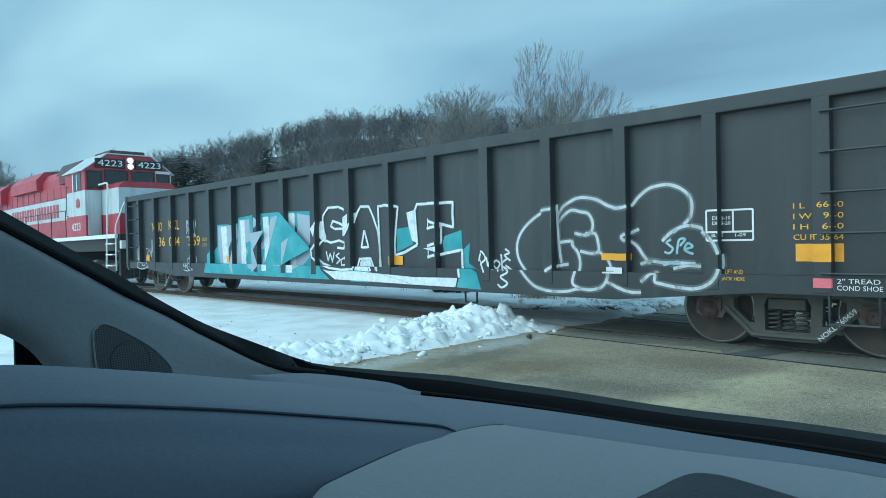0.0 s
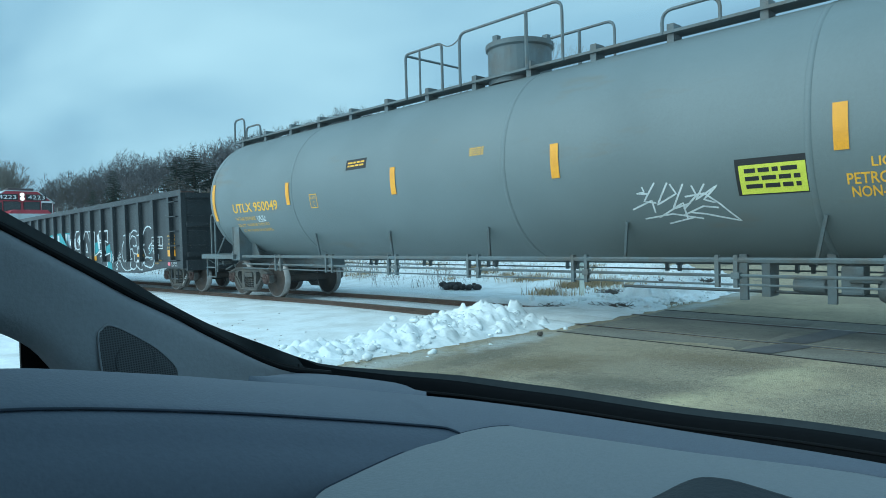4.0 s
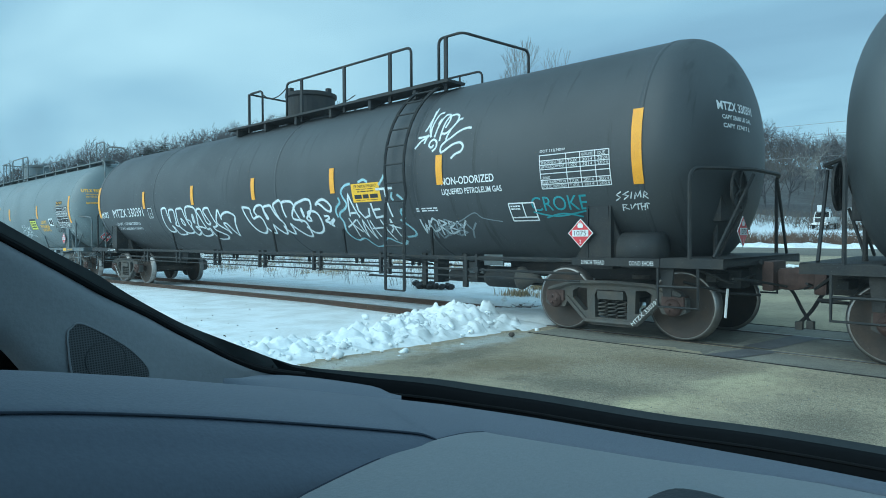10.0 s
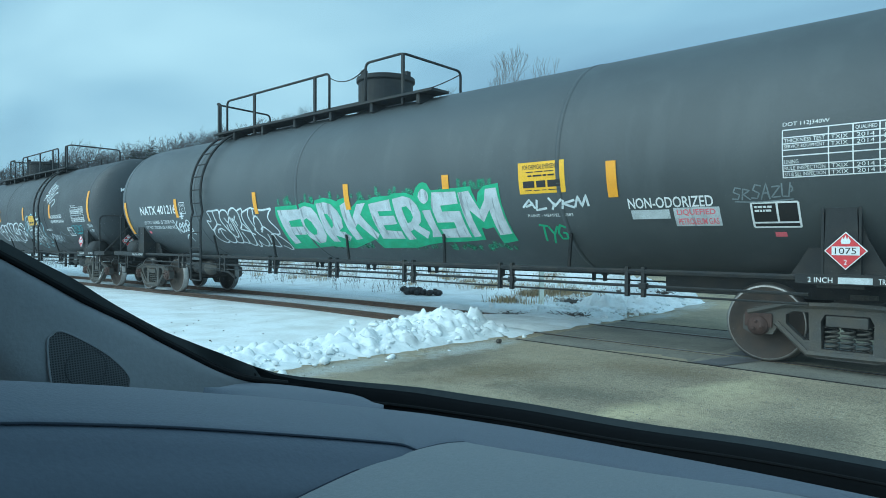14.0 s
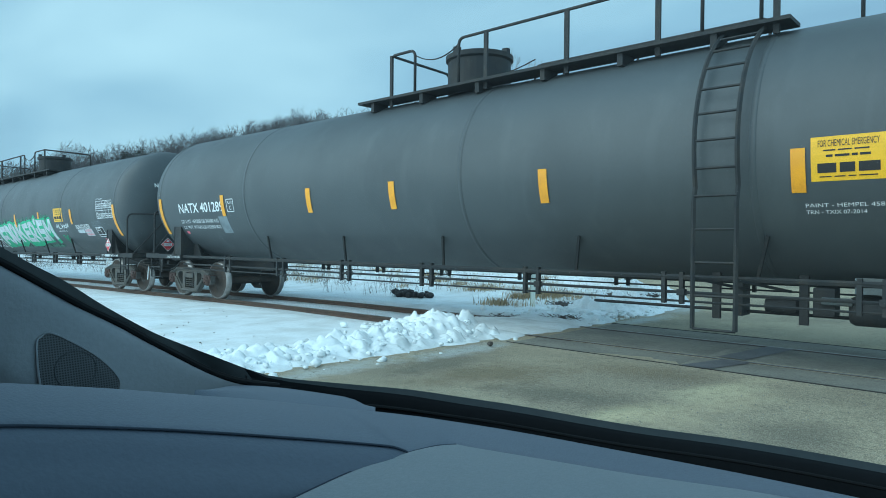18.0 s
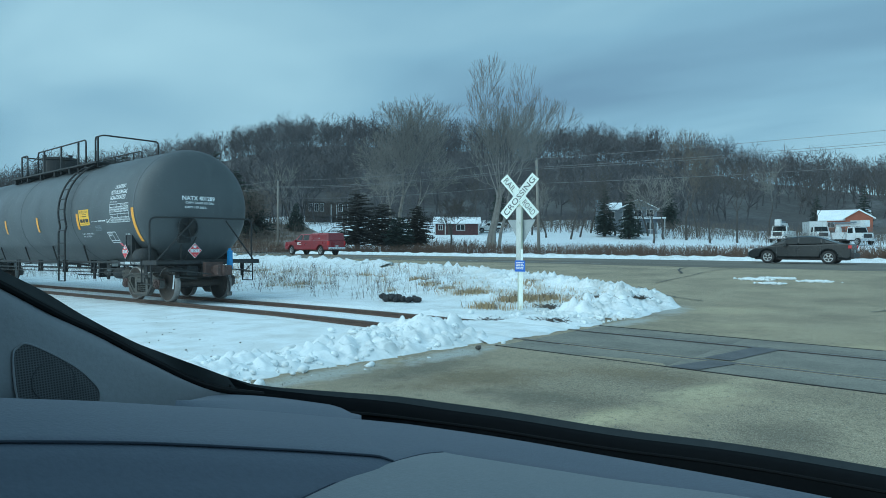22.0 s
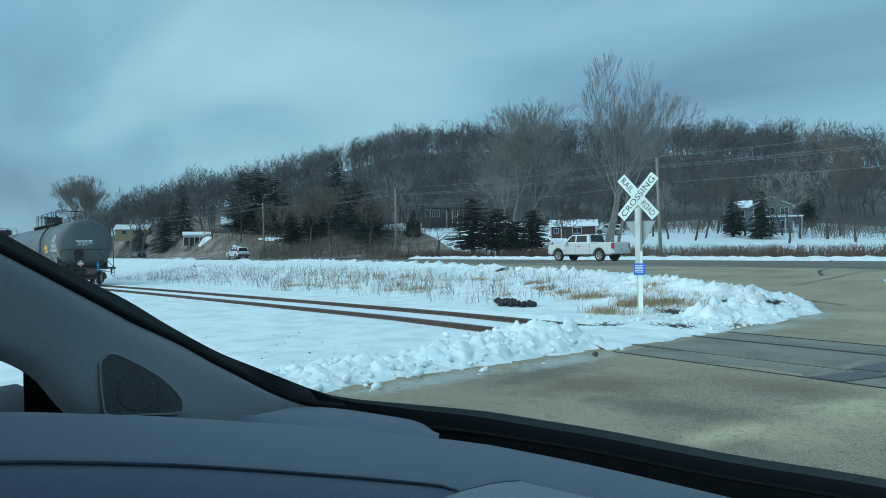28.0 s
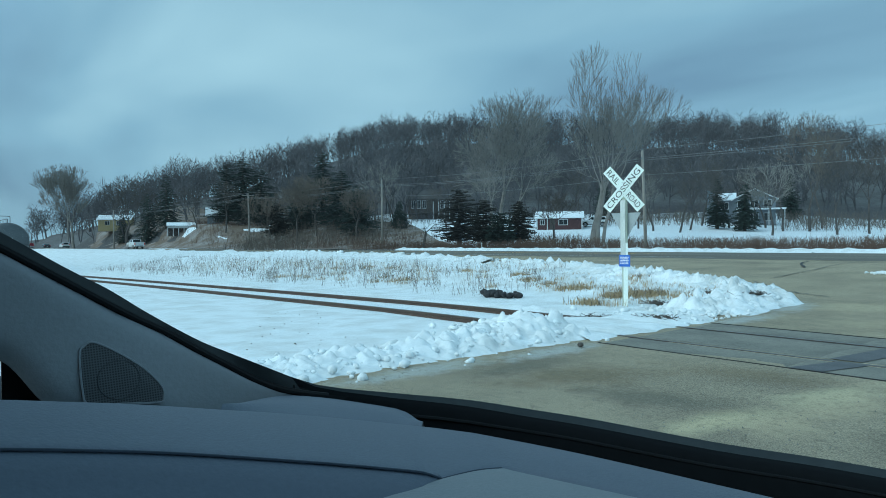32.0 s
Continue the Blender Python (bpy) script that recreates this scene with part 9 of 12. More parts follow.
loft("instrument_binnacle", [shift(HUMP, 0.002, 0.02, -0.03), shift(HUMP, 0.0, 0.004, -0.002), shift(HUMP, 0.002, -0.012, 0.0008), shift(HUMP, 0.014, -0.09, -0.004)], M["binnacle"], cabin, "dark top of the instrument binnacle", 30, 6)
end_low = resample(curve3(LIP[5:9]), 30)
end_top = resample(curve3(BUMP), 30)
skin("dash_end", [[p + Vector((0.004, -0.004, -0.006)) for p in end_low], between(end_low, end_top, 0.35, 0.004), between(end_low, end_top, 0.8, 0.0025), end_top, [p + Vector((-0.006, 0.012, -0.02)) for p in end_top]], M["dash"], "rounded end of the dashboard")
# black printed border and dark gap at the foot of the windscreen
def inward(y, z):
    """The glass edge moved towards the cabin, by less and less near the pillar."""
    return [tuple(Vector(p) + Vector((0, y, z)) * min(1.0, i / 7)) for i, p in enumerate(GLASS)]


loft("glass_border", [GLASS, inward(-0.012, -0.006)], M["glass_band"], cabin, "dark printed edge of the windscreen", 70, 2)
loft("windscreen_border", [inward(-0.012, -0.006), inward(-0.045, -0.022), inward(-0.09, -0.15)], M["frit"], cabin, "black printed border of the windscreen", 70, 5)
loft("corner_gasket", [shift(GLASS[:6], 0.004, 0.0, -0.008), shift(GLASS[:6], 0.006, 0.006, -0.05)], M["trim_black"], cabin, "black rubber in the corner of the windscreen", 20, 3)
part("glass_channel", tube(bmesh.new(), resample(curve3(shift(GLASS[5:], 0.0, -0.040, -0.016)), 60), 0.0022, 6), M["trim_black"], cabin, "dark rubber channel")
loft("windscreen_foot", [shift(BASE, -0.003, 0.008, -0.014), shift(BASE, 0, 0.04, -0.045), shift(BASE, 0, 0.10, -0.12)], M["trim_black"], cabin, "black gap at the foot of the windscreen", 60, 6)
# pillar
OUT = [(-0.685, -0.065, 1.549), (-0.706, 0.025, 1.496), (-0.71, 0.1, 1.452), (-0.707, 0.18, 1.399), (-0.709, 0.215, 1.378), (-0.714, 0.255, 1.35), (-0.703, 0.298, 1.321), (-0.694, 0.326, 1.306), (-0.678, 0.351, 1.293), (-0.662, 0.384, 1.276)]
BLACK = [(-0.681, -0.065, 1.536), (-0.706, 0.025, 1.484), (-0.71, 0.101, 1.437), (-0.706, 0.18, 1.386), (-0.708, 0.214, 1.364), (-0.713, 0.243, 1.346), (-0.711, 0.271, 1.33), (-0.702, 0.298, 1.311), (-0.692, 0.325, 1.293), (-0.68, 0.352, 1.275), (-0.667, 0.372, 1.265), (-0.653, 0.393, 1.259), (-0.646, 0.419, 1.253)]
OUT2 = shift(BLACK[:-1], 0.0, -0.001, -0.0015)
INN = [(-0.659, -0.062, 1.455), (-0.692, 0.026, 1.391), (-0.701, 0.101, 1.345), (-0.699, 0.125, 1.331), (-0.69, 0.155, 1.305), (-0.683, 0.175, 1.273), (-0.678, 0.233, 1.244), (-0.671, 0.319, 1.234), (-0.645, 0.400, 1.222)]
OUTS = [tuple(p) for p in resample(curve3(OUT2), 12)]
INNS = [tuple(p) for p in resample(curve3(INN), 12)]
BULGE = Vector((0.80, 0.55, 0.25))
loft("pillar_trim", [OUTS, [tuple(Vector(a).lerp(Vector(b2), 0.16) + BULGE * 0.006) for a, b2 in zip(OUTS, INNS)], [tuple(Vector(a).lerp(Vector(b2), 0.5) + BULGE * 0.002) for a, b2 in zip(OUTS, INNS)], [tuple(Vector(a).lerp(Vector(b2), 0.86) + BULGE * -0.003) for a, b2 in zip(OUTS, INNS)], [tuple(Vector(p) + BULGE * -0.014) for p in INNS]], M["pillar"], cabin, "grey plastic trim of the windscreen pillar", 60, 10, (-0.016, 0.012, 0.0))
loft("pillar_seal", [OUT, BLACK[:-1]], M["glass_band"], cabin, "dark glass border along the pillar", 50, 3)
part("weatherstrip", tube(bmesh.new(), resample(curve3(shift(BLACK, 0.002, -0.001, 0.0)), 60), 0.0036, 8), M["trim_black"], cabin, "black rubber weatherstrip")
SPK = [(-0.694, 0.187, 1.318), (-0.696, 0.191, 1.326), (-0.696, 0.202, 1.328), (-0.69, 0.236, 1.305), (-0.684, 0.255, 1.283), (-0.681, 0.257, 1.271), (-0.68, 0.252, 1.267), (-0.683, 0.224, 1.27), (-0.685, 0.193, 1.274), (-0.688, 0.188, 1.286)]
up = sum(((Vector(a) - Vector(SPK[0])).cross(Vector(b2) - Vector(SPK[0])) for a, b2 in zip(SPK[1:], SPK[2:])), Vector()).normalized()
up = up if up.x > 0 else -up
M["grille"] = grille_material(up)
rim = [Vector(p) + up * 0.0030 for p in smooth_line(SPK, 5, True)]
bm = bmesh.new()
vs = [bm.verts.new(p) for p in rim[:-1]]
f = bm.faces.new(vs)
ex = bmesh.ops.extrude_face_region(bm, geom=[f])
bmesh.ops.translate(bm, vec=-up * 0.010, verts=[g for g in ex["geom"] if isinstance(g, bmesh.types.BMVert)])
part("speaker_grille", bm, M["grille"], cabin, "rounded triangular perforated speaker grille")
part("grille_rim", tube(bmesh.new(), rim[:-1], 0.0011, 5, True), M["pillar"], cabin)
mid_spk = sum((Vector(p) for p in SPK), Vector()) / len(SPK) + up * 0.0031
ua = up.orthogonal().normalized()
ub = up.cross(ua)
for r in (0.018,):
    part("speaker_ring", tube(bmesh.new(), [mid_spk + (ua * math.cos(a * 0.2094) + ub * math.sin(a * 0.2094)) * r for a in range(30)], 0.0005, 4, True), M["grille_dark"], cabin, "dim ring of the loudspeaker behind the mesh")
# added black plate: the dark void beyond the pillar's lower edge, as colour
bm = plate(bmesh.new(), [[(0.132, 1.10), (0.132, 1.345), (0.20, 1.315), (0.32, 1.225), (0.32, 1.10)]], -0.742, -0.736, "yz")
part("void_plate", bm, M["trim_black"], cabin, "black plate that stands for the dark void below the pillar")
# door mirror outside
bm = lathe(bmesh.new(), [(-0.10, 0.01), (-0.085, 0.045), (-0.04, 0.075), (0.05, 0.08), (0.085, 0.06), (0.09, 0.01)], 20, "y")
bmesh.ops.scale(bm, vec=(1.25, 0.8, 0.95), verts=bm.verts)
o = part("door_mirror", bm, M["binnacle"], cabin, "dark housing of the door mirror", True)
o.matrix_basis = pose(-1.13, 0.13, 1.163)
tagged(part("mirror_arm", boxed(-1.06, -0.82, 0.14, 0.19, 1.13, 1.17, bevel=0.01), M["trim_black"], cabin), "")
# windscreen, roof lining, doors and floor close the cabin
loft("windscreen", [GLASS, [(-0.73, 0.14, 1.42), (-0.66, 0.24, 1.43), (-0.55, 0.31, 1.44), (-0.42, 0.40, 1.445), (-0.25, 0.43, 1.45), (-0.08, 0.45, 1.455), (0.1, 0.46, 1.455), (0.35, 0.45, 1.45), (0.65, 0.42, 1.44), (1.0, 0.32, 1.42)], [(-0.66, -0.10, 1.62), (-0.55, -0.06, 1.64), (-0.43, -0.03, 1.655), (-0.3, -0.01, 1.66), (-0.15, 0.0, 1.665), (0, 0.0, 1.668), (0.15, 0.0, 1.668), (0.35, -0.01, 1.66), (0.55, -0.04, 1.65), (0.8, -0.1, 1.62)]], M["glass"], cabin, "clear curved windscreen", 40, 8).visible_shadow = False
loft("headliner", [[(-0.68, -0.10, 1.60), (-0.3, -0.01, 1.665), (0.05, 0.0, 1.675), (0.4, -0.01, 1.665), (0.85, -0.10, 1.60)], [(-0.66, -0.8, 1.62), (-0.3, -0.8, 1.72), (0.05, -0.8, 1.73), (0.4, -0.8, 1.72), (0.85, -0.8, 1.62)], [(-0.66, -1.9, 1.52), (-0.3, -1.9, 1.60), (0.05, -1.9, 1.61), (0.4, -1.9, 1.6), (0.85, -1.9, 1.52)]], M["cloth"], cabin, "pale cloth roof lining", 30, 8, (0, 0, 0.03))
part("door", boxed(-0.80, -0.74, -1.1, 0.20, 0.45, 1.16, bevel=0.02), M["pillar"], cabin, "grey door panel")
part("door", boxed(0.92, 0.98, -1.1, 0.4, 0.45, 1.16, bevel=0.02), M["pillar"], cabin, "grey door panel")
part("rear_wall", boxed(-0.75, 0.95, -1.96, -1.9, 0.45, 1.56), M["pillar"], cabin, "rear of the cabin")
part("centre_pillar", boxed(-0.76, -0.68, -0.55, -0.40, 0.45, 1.64), M["pillar"], cabin)
part("cabin_floor", boxed(-0.80, 0.98, -2.3, 1.0, 0.30, 0.45), M["trim_black"], cabin)
part("firewall", boxed(-0.80, 0.98, 0.60, 0.66, 0.45, 1.10), M["trim_black"], cabin)
for x in (-0.02,):
    bm = boxed(-0.52, -0.04, -0.75, -0.60, 0.60, 1.18, bevel=0.05)
    box(bm, -0.40, -0.16, -0.76, -0.66, 1.20, 1.38, 0.04)
    part("seat", bm, M["trim_black"], cabin, "dark seat behind the camera")

# outside of the car: doors, bonnet, roof skin, wheels
M["car_skin"] = mat("dark_blue_grey_car_paint", (0.055, 0.065, 0.078), 0.3, 0, (0.075, 0.085, 0.095), 1.5, 0.5, 60, 0.06, 0.01)
M["car_tyre"] = mat("car_tyre_rubber", (0.022, 0.022, 0.023), 0.8, 0, (0.05, 0.048, 0.044), 6, 0.5, 60, 0.1, 0.1)
M["car_rim"] = mat("car_alloy_rim", (0.50, 0.51, 0.52), 0.35, 0.8, (0.35, 0.35, 0.34), 6, 0.5, 60, 0.1, 0.02)
M["car_glass"] = mat("dark_side_glass", (0.02, 0.024, 0.028), 0.08, 0, None, 3, 0.2, 30, 0.02, 0)
side = [(-2.35, 0.34), (-2.40, 0.70), (-2.36, 1.06), (-1.9, 1.13), (0.55, 1.13), (1.05, 1.00), (1.60, 0.85), (2.05, 0.71), (2.16, 0.55), (2.12, 0.30)]
for wy in (1.36, -1.42):
    side += [(wy + 0.37 * math.cos(i * math.pi / 8), 0.26 + 0.37 * math.sin(i * math.pi / 8)) for i in range(9)]
for x0, x1 in ((-0.90, -0.83), (1.01, 1.08)):
    part("side_panel", plate(bmesh.new(), [side], x0, x1, "yz"), M["car_skin"], cabin, "dark painted side of the car")
part("bonnet", plate(bmesh.new(), [[(1.08, 0.98), (1.60, 0.84), (2.04, 0.69), (2.14, 0.55), (2.11, 0.51), (2.00, 0.63), (1.58, 0.79), (1.08, 0.93)]], -0.83, 1.01, "yz"), M["car_skin"], cabin, "dark painted bonnet")
part("cowl", boxed(-0.82, 1.0, 0.66, 1.10, 0.84, 1.00, bevel=0.03), M["trim_black"], cabin, "black cowl below the windscreen")
part("front_bumper", boxed(-0.86, 1.04, 2.02, 2.18, 0.24, 0.62, bevel=0.05), M["car_skin"], cabin)
part("rear_bumper", boxed(-0.86, 1.04, -2.44, -2.28, 0.30, 0.66, bevel=0.05), M["car_skin"], cabin)
part("tailgate", plate(bmesh.new(), [[(-2.36, 0.60), (-2.40, 1.06), (-2.02, 1.62), (-1.98, 1.62), (-2.34, 1.06), (-2.30, 0.60)]], -0.82, 1.00, "yz"), M["car_skin"], cabin)
part("rear_window", plate(bmesh.new(), [[(-2.385, 1.12), (-2.09, 1.56), (-2.08, 1.55), (-2.375, 1.11)]], -0.62, 0.80, "yz"), M["car_glass"], cabin, "dark rear window")
loft("roof_skin", [[(-0.71, -0.12, 1.635), (-0.3, -0.03, 1.705), (0.05, -0.02, 1.715), (0.4, -0.03, 1.705), (0.89, -0.12, 1.635)], [(-0.71, -0.9, 1.665), (-0.3, -0.9, 1.765), (0.05, -0.9, 1.775), (0.4, -0.9, 1.765), (0.89, -0.9, 1.665)], [(-0.72, -2.02, 1.56), (-0.3, -2.02, 1.64), (0.05, -2.02, 1.65), (0.4, -2.02, 1.64), (0.90, -2.02, 1.56)]], M["car_skin"], cabin, "dark painted roof", 30, 8, (0, 0, 0.012))
for x, q in ((-0.80, -1), (0.97, 1)):
    part("rear_side_window", plate(bmesh.new(), [[(-1.95, 1.15), (-0.58, 1.15), (-0.58, 1.58), (-1.78, 1.54)]], x - 0.006, x + 0.006, "yz"), M["car_glass"], cabin, "dark rear side window")
    for wy in (1.36, -1.42):
        w = part("wheel", lathe(bmesh.new(), [(-0.05, 0.22), (-0.11, 0.225), (-0.11, 0.30), (-0.08, 0.335), (0.08, 0.335), (0.11, 0.30), (0.11, 0.225), (0.05, 0.22)], 28, "x"), M["car_tyre"], cabin, "black tyre on a silver rim", True, pose(x + q * 0.005, wy, 0.325))
        part("rim", lathe(bmesh.new(), [(-0.02, 0.215), (q * 0.10, 0.22), (q * 0.105, 0.20), (q * 0.05, 0.18), (q * 0.045, 0.02)], 28, "x"), M["car_rim"], w, "", True)
        for i in range(5):
            part("spoke", boxed(-0.015, 0.015, -0.028, 0.028, 0.03, 0.205), M["car_rim"], w, at=pose(q * 0.075, 0, 0, i * 72, 0, 0))
for x in (-0.62, 0.80):
    part("headlight", boxed(x - 0.17, x + 0.17, 2.00, 2.13, 0.53, 0.66, bevel=0.03), M["car_rim"], cabin)
    part("tail_light", boxed(x - 0.13, x + 0.13, -2.44, -2.36, 0.84, 1.02, bevel=0.02), M["red_placard"], cabin, "red tail light")

# ---- crossing sign ----
M["sign_white"] = mat("white_reflective_sheet", (0.78, 0.84, 0.78), 0.45, 0, (0.66, 0.72, 0.66), 5, 0.4, 60, 0.06, 0)
M["galvanised"] = mat("galvanised_steel", (0.50, 0.53, 0.50), 0.42, 0.6, (0.36, 0.38, 0.36), 4, 0.5, 60, 0.1, 0.05)
M["sign_back"] = mat("bare_sign_back", (0.34, 0.37, 0.37), 0.5, 0.4, (0.27, 0.29, 0.29), 3, 0.5, 60, 0.1, 0.03)
M["sign_blue"] = mat("blue_sign", (0.02, 0.13, 0.55), 0.4, 0, None, 4, 0.2, 60, 0.06, 0)
M["sign_post"] = mat("pale_post", (0.46, 0.50, 0.40), 0.5, 0.2, (0.36, 0.39, 0.32), 4, 0.5, 60, 0.1, 0.05)


def crossing_sign():
    s = thing("crossing_sign", "white railroad crossbuck sign on a pale metal post in the snow", "road sign", at=pose(-8.69, 12.77, -0.10, 0, 0, 9))
    part("post", boxed(-0.055, 0.055, -0.03, 0.03, -0.3, 2.85, bevel=0.008), M["sign_post"], s, "pale greenish metal post")
    part("post_sleeve", boxed(-0.085, 0.035, -0.05, -0.03, 1.15, 2.42, bevel=0.006), M["galvanised"], s)
    part("post_sleeve", boxed(-0.02, 0.085, -0.045, -0.03, -0.2, 1.45, bevel=0.006), M["sign_white"], s, "white reflective strip down the post")
    for i, (word, turn, off) in enumerate((("CROSSING", 48, -0.062), ("RAIL", -48, -0.050), ("ROAD", -48, -0.050))):
        if word == "RAIL":
            x0, x1 = -0.60, -0.02
        elif word == "ROAD":
            x0, x1 = 0.02, 0.60
        else:
            x0, x1 = -0.60, 0.60
        m = pose(0, 0, 2.67) @ pose(0, 0, 0, 0, -turn, 0)
        if word != "ROAD":
            bm = boxed(-0.61, 0.61, off - 0.004, off, -0.115, 0.115, bevel=0.0015)
            part("blade", bm, M["sign_white"], s, "white crossbuck blade", at=m)
        co, fs, _ = WORDS[(word, 0.0)]
        a, c = (x0 + 0.05, x1 - (0.05 if word == "CROSSING" else 0.16)) if word != "ROAD" else (x0 + 0.14, x1 - 0.05)
        me = flat_mesh("blade_word", co, fs, lambda u, v: (a + u * (c - a), off - 0.007, -0.068 + v * 0.136))
        mesh_part("blade_word", me, M["ink"], s, "black sign lettering", at=m)
    tri = [(-0.36, 2.13), (0.36, 2.13), (0.035, 1.56), (0.0, 1.545), (-0.035, 1.56)]
    part("yield_sign", plate(bmesh.new(), [tri], 0.05, 0.054), M["sign_back"], s, "grey back of a triangular yield sign")
    blue = part("notice", boxed(-0.02 - 0.09, -0.02 + 0.17, -0.066, -0.055, 0.92, 1.18, bevel=0.004), M["sign_blue"], s, "small blue emergency notice")
    co, fs = bars(5, seed=12)
    mesh_part("notice_bars", flat_mesh("notice_bars", co, fs, lambda u, v: (-0.08 + u * 0.20, -0.070, 0.96 + v * 0.18)), M["white"], blue)
    for z in (2.55, 2.80, 2.05, 1.08):
        bm = lathe(bmesh.new(), [(-0.085, 0.012), (-0.06, 0.012)], 8, "y", (0, 0, z))
        part("bolt", bm, M["galvanised"], s)


crossing_sign()


# ---- bare trees ----
M["bark"] = mat("grey_bark", (0.225, 0.212, 0.192), 0.9, 0, (0.135, 0.125, 0.112), 2, 0.6, 20, 0.15, 0.3, 20)
M["bark_brown"] = mat("brown_twigs", (0.150, 0.122, 0.098), 0.9, 0, (0.095, 0.080, 0.068), 2, 0.6, 20, 0.15, 0.2, 20)
M["bark_dark"] = mat("dark_bark", (0.085, 0.075, 0.068), 0.9, 0, (0.055, 0.050, 0.046), 2, 0.6, 20, 0.15, 0.2, 20)
M["forest"] = mat("far_bare_wood", (0.098, 0.096, 0.100), 0.95, 0, (0.056, 0.056, 0.062), 0.02, 0.8, 0.25, 0.3, 0)
M["needles"] = mat("dark_spruce_needles", (0.020, 0.036, 0.030), 0.85, 0, (0.034, 0.052, 0.040), 0.8, 0.7, 8, 0.25, 0)
M["needles_brown"] = mat("dull_cedar_foliage", (0.036, 0.033, 0.027), 0.85, 0, (0.022, 0.024, 0.020), 0.8, 0.7, 8, 0.25, 0)


def limb(vs, fs, a, b2, r0, r1, n=3):
    d = b2 - a
    if d.length < 1e-6:
        return
    d.normalize()
    u = d.orthogonal().normalized()
    w = d.cross(u)
    k = len(vs)
    for p, r in ((a, r0), (b2, r1)):
        for i in range(n):
            t = 2 * math.pi * i / n
            vs.append(p + (u * math.cos(t) + w * math.sin(t)) * r)
    for i in range(n):
        fs.append((k + i, k + (i + 1) % n, k + n + (i + 1) % n, k + n + i))


def bare_tree(seed, height, trunk_r, fork=0.3, spread=0.55, depth=5, kids=(3, 4), twig=0.012, lean=0.0, up=0.35, shrink=0.68):
    """Two lists of geometry: trunk with main limbs, and the crown of branches and twigs."""
    rnd = random.Random(seed)
    tv, tf, cv, cf = [], [], [], []
    k = 1.0

    def grow(p, d, length, r, level):
        steps = 3 if level < 2 else 2
        for i in range(steps):
            nd = (d + Vector((rnd.gauss(0, 0.12), rnd.gauss(0, 0.12), rnd.gauss(0.02, 0.08) + up * 0.08 * level))).normalized()
            q = p + nd * length / steps
            r2 = max(twig, r * (0.86 if level == 0 else 0.76))
            limb(*((tv, tf) if level < 2 else (cv, cf)), p, q, r, r2, 7 if level == 0 else 5 if level == 1 else 3)
            p, d, r = q, nd, r2
            if level > 0 and level < depth and i < steps - 1:
                side = d.orthogonal().normalized()
                side.rotate(Matrix.Rotation(rnd.uniform(0, 6.28), 3, d))
                e = (d + side * rnd.uniform(0.6, 1.1) * spread * 1.4).normalized()
                grow(p, e, length * rnd.uniform(0.45, 0.7), max(twig, r * 0.5), level + 1)
        if level < depth:
            n = rnd.randint(*kids)
            a0 = rnd.uniform(0, 6.28)
            for i in range(n):
                side = d.orthogonal().normalized()
                side.rotate(Matrix.Rotation(a0 + i * 6.28 / n + rnd.uniform(-0.4, 0.4), 3, d))
                e = (d + side * rnd.uniform(0.5, 1.2) * spread).normalized()
                grow(p, e, length * rnd.uniform(shrink - 0.12, shrink + 0.1), max(twig, r * rnd.uniform(0.45, 0.64)), level + 1)

    # grown once to learn its height, then again with the girth that suits it
    first = (trunk_r, twig)
    for turn in range(2):
        rnd.seed(seed)
        del tv[:], tf[:], cv[:], cf[:]
        trunk_r, twig = first[0] / k, first[1] / k
        grow(Vector((0, 0, -0.3)), Vector((lean, rnd.gauss(0, 0.03), 1)).normalized(), height * fork + 0.3, trunk_r, 0)
        k = height / max(v.z for v in cv)
    return [v * k for v in tv], tf, [v * k for v in cv], cf


def place_tree(name, label, x, y, z, geo, bark, crown_mat, spin=0, group=""):
    tv, tf, cv, cf = geo
    t = thing(name, label, "tree", group, pose(x, y, z, 0, 0, spin))
    for nm, v, f, m in (("trunk", tv, tf, bark), ("crown", cv, cf, crown_mat)):
        me = bpy.data.meshes.new(nm)
        me.from_pydata(v, [], f)
        me.update()
        mesh_part(nm, me, m, t)
    return t


def polar(az, r):
    x, y = -math.sin(radians(az)) * r, math.cos(radians(az)) * r
    return x, y, ground_z(x, y)


def stems(*geos):
    """Several stems that share one root."""
    out = ([], [], [], [])
    for (dx, dy), geo in geos:
        for k in (0, 2):
            n = len(out[k])
            out[k].extend(v + Vector((dx, dy, 0)) for v in geo[k])
            out[k + 1].extend(tuple(i + n for i in f) for f in geo[k + 1])
    return out


